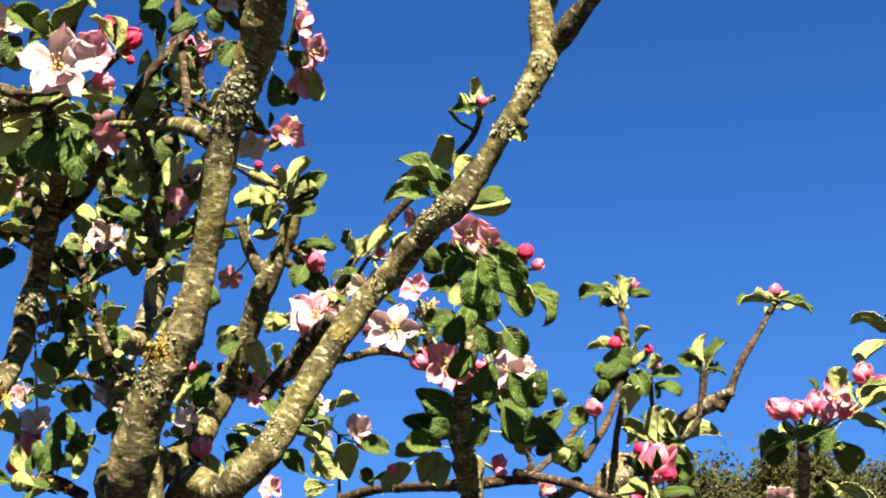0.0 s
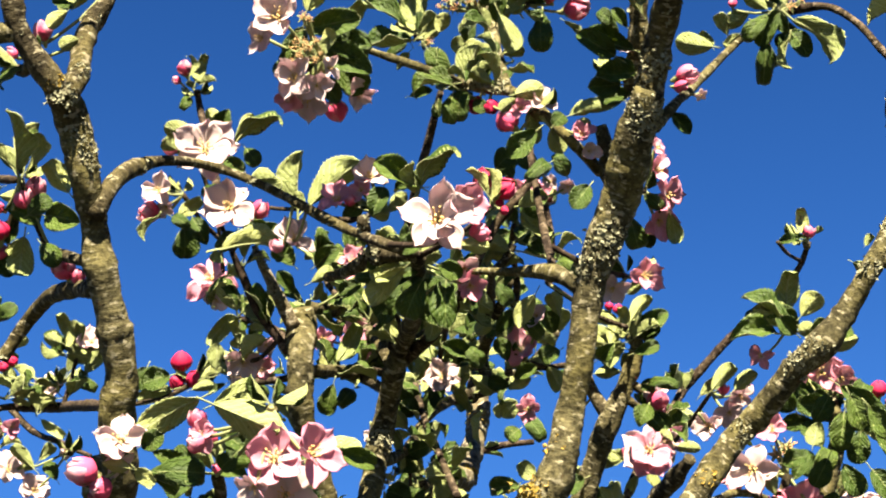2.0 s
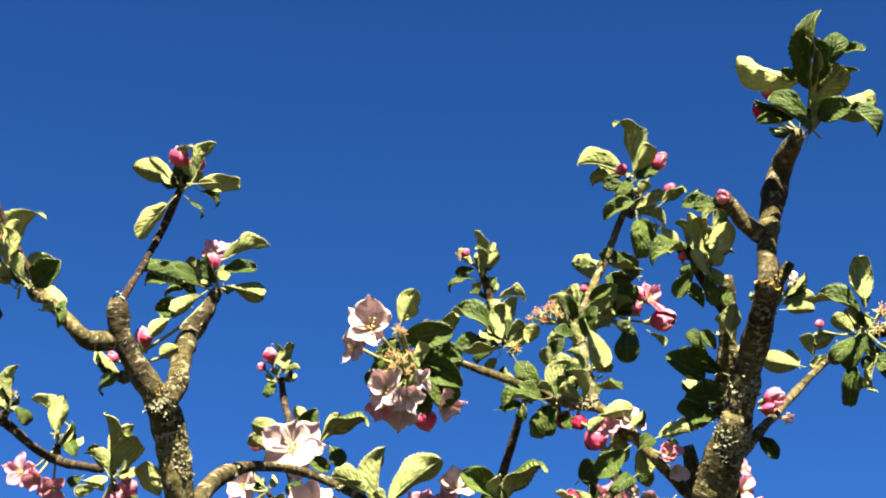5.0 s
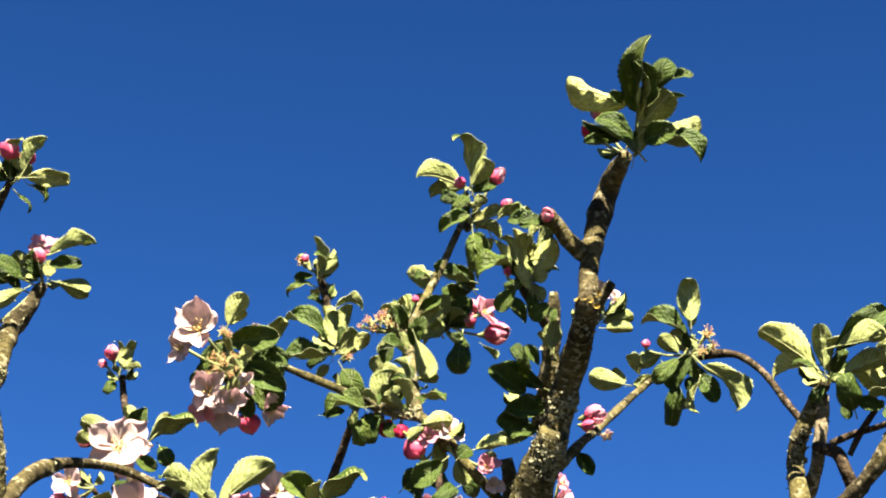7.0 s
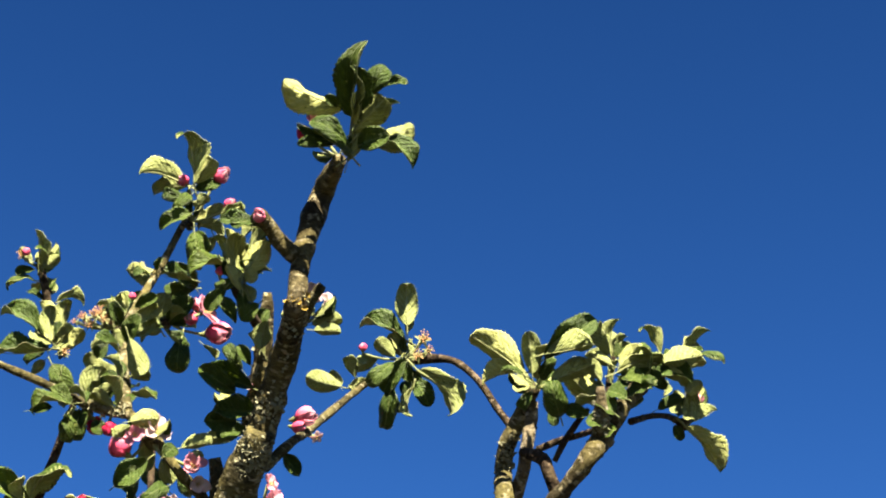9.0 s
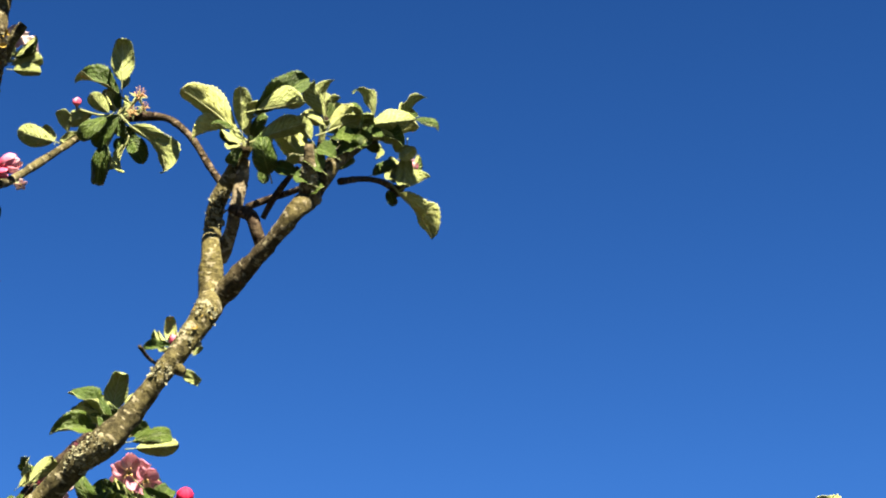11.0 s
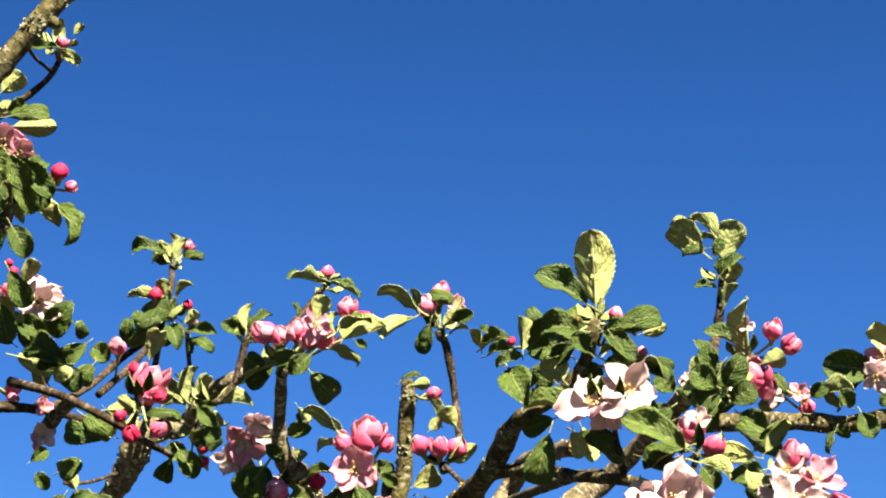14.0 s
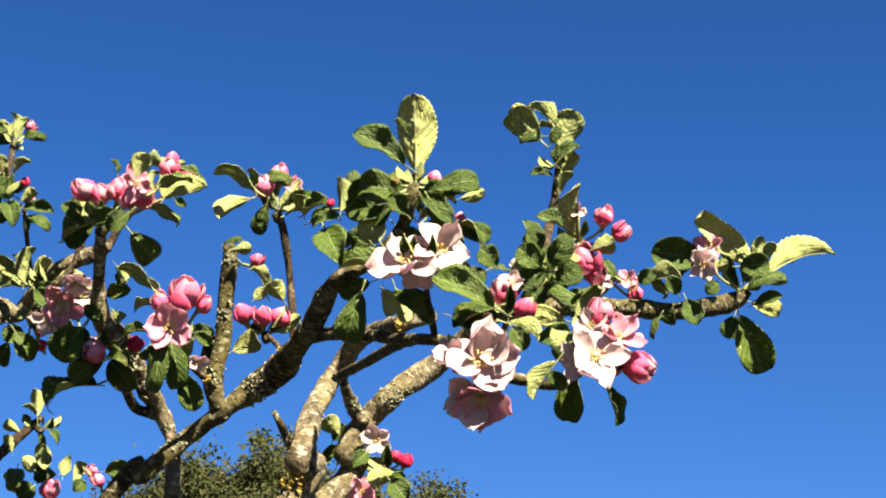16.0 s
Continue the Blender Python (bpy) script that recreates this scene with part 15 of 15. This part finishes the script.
lichen(-0.1739, 1.2680, 2.0871, 0.44, -0.90, -0.03, 9.0, 19.1, 37, -0.50, -1.00, 0.07)
lichen(-0.1879, 1.1954, 2.0923, 0.27, -0.96, 0.02, 7.7, 17.6, 29, -0.06, -1.00, 0.51)
lichen(0.3422, 1.0315, 1.8252, 0.24, -0.96, -0.12, 9.5, 17.5, 36, 0.18, -1.00, 0.08)
lichen(-0.2233, 0.8395, 2.0112, 0.69, -0.44, -0.57, 4.9, 13.7, 14, 0.30, -1.00, 0.09)
lichen(0.1013, 0.9886, 1.5587, 0.50, -0.18, 0.85, 9.2, 9.0, 18, -0.74, -1.00, 0.03)
lichen(-0.1556, 1.2300, 2.0872, 0.42, -0.90, 0.11, 6.9, 11.1, 16, -0.90, -1.00, 0.14)
lichen(0.2990, 1.1020, 1.7315, 0.14, -0.37, 0.92, 15.2, 15.0, 50, 0.93, -1.00, 0.54)
lichen(0.1595, 0.9677, 1.6570, 0.50, -0.18, 0.85, 8.6, 11.7, 22, -0.64, -1.00, 0.08)
lichen(0.2112, 1.0052, 1.7573, -0.52, -0.26, 0.81, 6.8, 17.6, 26, -0.99, -1.00, 0.20)
lichen(0.0702, 0.8811, 2.0894, 0.16, -0.14, 0.98, 7.2, 19.5, 30, 0.66, -1.00, -0.06)
lichen(-0.2021, 1.3040, 2.0882, 0.68, -0.74, -0.02, 9.0, 9.6, 19, 0.46, -1.00, 0.41)
lichen(-0.0570, 0.7927, 2.0772, 0.27, -0.68, 0.68, 12.7, 8.7, 24, 0.66, -1.00, 0.57)
lichen(0.3353, 1.1160, 1.8327, 0.31, -0.80, 0.52, 11.4, 16.1, 40, 0.86, -1.00, -0.11)
lichen(-0.3396, 0.6975, 2.0557, -0.09, -0.44, 0.89, 7.9, 13.5, 23, 0.51, -1.00, 0.35)
lichen(0.2063, 1.0890, 1.6153, 0.62, 0.09, 0.78, 16.2, 14.9, 53, -1.24, -1.00, 1.04)
lichen(0.4305, 1.0677, 1.8778, 0.56, 0.01, 0.83, 11.5, 15.5, 39, -0.52, -1.00, 0.31)
lichen(-0.2721, 1.0984, 2.0304, 0.34, 0.92, 0.17, 7.5, 12.9, 21, 0.19, -1.00, 0.36)
lichen(0.0934, 0.8466, 2.0527, 0.60, -0.46, 0.66, 9.7, 8.4, 17, -0.24, -1.00, 0.21)
lichen(-0.0709, 0.8367, 2.0847, 0.14, -0.52, 0.85, 11.5, 8.4, 21, 0.00, -1.00, 0.13)
lichen(0.3543, 1.0136, 1.8252, 0.96, -0.12, 0.26, 8.4, 13.7, 25, -0.62, -1.00, -0.06)
lichen(-0.2069, 0.9700, 2.0144, -0.19, 0.95, 0.24, 8.6, 9.0, 17, -0.08, -1.00, 0.15)
lichen(-0.2429, 1.2667, 2.0001, -0.07, -1.00, -0.02, 7.6, 13.4, 22, -0.34, -1.00, 0.70)
lichen(-0.0614, 0.7983, 2.0646, 0.30, -0.69, 0.66, 13.4, 13.7, 40, 0.41, -1.00, 0.62)
lichen(-0.2234, 1.0441, 2.0300, -0.29, 0.95, 0.06, 10.9, 16.1, 38, 0.96, -1.00, 0.94)
lichen(-0.2673, 1.1659, 2.0822, 0.39, -0.76, -0.52, 10.0, 19.6, 42, -0.35, -1.00, 0.36)
lichen(-0.2158, 1.3078, 2.0856, 0.91, 0.27, 0.32, 8.6, 8.9, 16, 0.18, -1.00, 0.38)
lichen(-0.1823, 1.2824, 2.0875, 0.68, -0.74, -0.02, 9.4, 9.2, 19, -0.18, -1.00, 0.17)
lichen(0.2356, 0.9454, 1.7454, -0.51, -0.15, 0.85, 7.6, 10.4, 17, 0.97, -1.00, 0.38)
lichen(-0.0500, 0.7639, 2.0889, 0.20, -0.74, 0.65, 11.9, 8.1, 21, 0.20, -1.00, 0.18)
lichen(-0.2503, 0.8449, 2.0308, 0.82, -0.05, -0.57, 4.6, 8.2, 14, 0.09, -1.00, -0.30)
lichen(-0.2780, 1.0521, 2.0156, 0.10, 0.94, 0.32, 6.5, 19.5, 27, -0.02, -1.00, 0.85)
lichen(0.4983, 1.0304, 1.8500, 0.97, -0.24, -0.08, 10.5, 18.8, 43, -0.72, -1.00, 0.25)
lichen(0.0594, 0.8841, 2.0233, 0.55, -0.67, 0.50, 9.6, 18.5, 39, -0.60, -1.00, 0.35)
lichen(0.3482, 1.1593, 1.8111, 0.64, 0.27, -0.72, 8.9, 9.6, 18, -0.68, -1.00, -0.16)
lichen(-0.2434, 0.8445, 2.0260, 0.82, -0.05, -0.57, 4.7, 12.2, 14, 0.44, -1.00, 0.36)
lichen(-0.3367, 0.7900, 1.9805, 0.65, -0.60, -0.46, 5.8, 8.1, 14, 0.71, -1.00, 0.25)
lichen(0.3341, 1.1304, 1.8226, 0.38, 0.83, -0.42, 5.5, 18.3, 21, 0.59, -1.00, 0.25)
lichen(0.4756, 1.0360, 1.8512, 0.97, -0.23, -0.00, 10.8, 13.0, 30, 0.74, -1.00, 0.38)
lichen(-0.2118, 1.3090, 2.0870, 0.91, 0.27, 0.32, 8.8, 18.6, 35, -0.39, -1.00, 0.76)
lichen(0.3391, 1.0442, 1.8267, 0.24, -0.96, -0.12, 9.8, 8.9, 19, 0.58, -1.00, 0.03)

# golden lichen
lichen(-0.1322, 0.8782, 1.8756, 0.51, -0.28, 0.81, 19.7, 13.8, 63, 0.14, -0.94, -0.30, True)
lichen(-0.1334, 1.1541, 1.9520, 0.43, -0.40, 0.81, 15.5, 10.8, 30, 0.11, -0.95, -0.29, True)
lichen(-0.1212, 0.8731, 1.8978, 0.26, -0.05, 0.96, 16.0, 11.2, 30, 0.13, -0.94, -0.32, True)
lichen(0.0524, 0.8774, 2.0106, 0.49, -0.07, 0.87, 12.9, 9.0, 31, -0.05, -0.90, -0.42, True)
lichen(-0.0548, 0.9193, 1.8915, 0.59, 0.14, 0.80, 13.5, 9.4, 30, 0.06, -0.95, -0.30, True)
lichen(-0.2395, 1.4240, 2.0583, -0.02, 0.82, 0.57, 18.1, 12.7, 111, 0.16, -0.94, -0.30, True)
lichen(-0.2394, 1.5094, 2.1346, 0.09, 0.35, 0.93, 18.3, 12.8, 57, 0.15, -0.93, -0.33, True)
lichen(0.0198, 1.2163, 1.8823, 0.99, 0.10, 0.05, 7.5, 9.8, 76, -0.02, -0.97, -0.23, True)
lichen(-0.2308, 1.0926, 1.8686, 0.86, -0.08, -0.50, 7.3, 9.8, 77, 0.20, -0.95, -0.23, True)
lichen(-0.3278, 0.7134, 2.0348, -0.48, -0.55, 0.68, 10.7, 7.5, 30, 0.29, -0.84, -0.46, True)
lichen(-0.0479, 0.7522, 2.0929, 0.03, 0.10, 0.99, 10.5, 7.4, 30, -0.02, -0.86, -0.52, True)
lichen(0.2618, 0.9066, 1.7642, 0.11, -0.98, 0.14, 13.1, 9.2, 53, -0.17, -0.95, -0.28, True)
lichen(0.2247, 0.9319, 1.7568, -0.58, -0.80, 0.15, 3.3, 4.6, 30, -0.12, -0.96, -0.27, True)
lichen(0.3465, 1.0146, 1.8230, 0.96, -0.12, 0.26, 9.1, 8.4, 56, -0.22, -0.93, -0.30, True)
lichen(0.3026, 1.0921, 1.7563, 0.23, 0.18, 0.96, 14.1, 9.9, 30, -0.18, -0.96, -0.23, True)
lichen(0.3036, 1.0929, 1.7601, 0.23, 0.18, 0.96, 14.0, 9.8, 30, -0.18, -0.96, -0.23, True)
lichen(0.3014, 1.0954, 1.7480, 0.14, -0.37, 0.92, 14.5, 10.1, 42, -0.17, -0.96, -0.22, True)
lichen(-0.2085, 0.8277, 2.0047, 0.17, -0.46, 0.88, 6.0, 8.2, 90, 0.27, -0.95, 0.03)
lichen(-0.2016, 0.8393, 1.9925, 0.98, 0.17, 0.02, 9.1, 13.7, 160, 0.27, -0.95, 0.03)
lichen(-0.2105, 0.8464, 1.9936, 0.96, 0.36, -0.33, 8.3, 11.1, 110, 0.27, -0.95, 0.03)
lichen(-0.2057, 0.8367, 1.9958, 0.27, -0.44, 0.88, 5.5, 7.1, 60, 0.27, -0.95, 0.03)
lichen(-0.2992, 0.9912, 2.0622, 0.28, 0.54, -0.87, 5.2, 16.4, 90, 0.27, -0.95, 0.03)
lichen(-0.2924, 1.0011, 2.0469, 0.32, 0.55, -0.87, 6.9, 19.7, 120, 0.27, -0.95, 0.03)
lichen(-0.2658, 1.0709, 1.9157, 0.57, -0.33, 0.91, 15.1, 19.7, 260, 0.16, -0.97, 0.15, True)
lichen(-0.2708, 1.0727, 1.9104, 0.37, -0.34, 0.92, 15.7, 19.7, 260, 0.16, -0.97, 0.15, True)
lichen(-0.2658, 1.0719, 1.8991, 0.37, -0.34, 0.92, 13.0, 13.0, 120, 0.16, -0.97, 0.15, True)
lichen(-0.2765, 1.0003, 1.9029, 0.17, -0.35, 0.93, 7.4, 7.4, 60, 0.16, -0.97, 0.15, True)
lichen(-0.1371, 0.8768, 1.8753, -0.28, -0.38, 0.95, 19.4, 16.1, 110, 0.16, -0.97, 0.15, True)
lichen(-0.1418, 0.8797, 1.8673, -0.28, -0.38, 0.95, 20.4, 24.2, 150, 0.16, -0.97, 0.15)
lichen(-0.1024, 0.8478, 1.9811, -0.03, -0.36, 0.94, 15.2, 16.3, 120, 0.16, -0.97, 0.15)
lichen(0.1155, 1.4607, 1.9274, 0.40, -0.45, 0.94, 23.4, 30.4, 170, -0.11, -0.97, 0.17)
lichen(0.1251, 1.4503, 1.9351, 0.73, -0.37, 0.58, 23.4, 26.0, 150, -0.11, -0.97, 0.17)
lichen(0.1782, 0.9522, 1.7841, -0.68, -0.22, 0.92, 11.5, 17.2, 150, -0.11, -0.97, 0.17)
lichen(0.1894, 0.9692, 1.7767, -0.68, -0.22, 0.92, 11.6, 17.5, 150, -0.11, -0.97, 0.17)
lichen(0.1994, 0.9865, 1.7691, -0.58, -0.24, 0.93, 11.2, 11.8, 90, -0.11, -0.97, 0.17)

join_further_leaves()
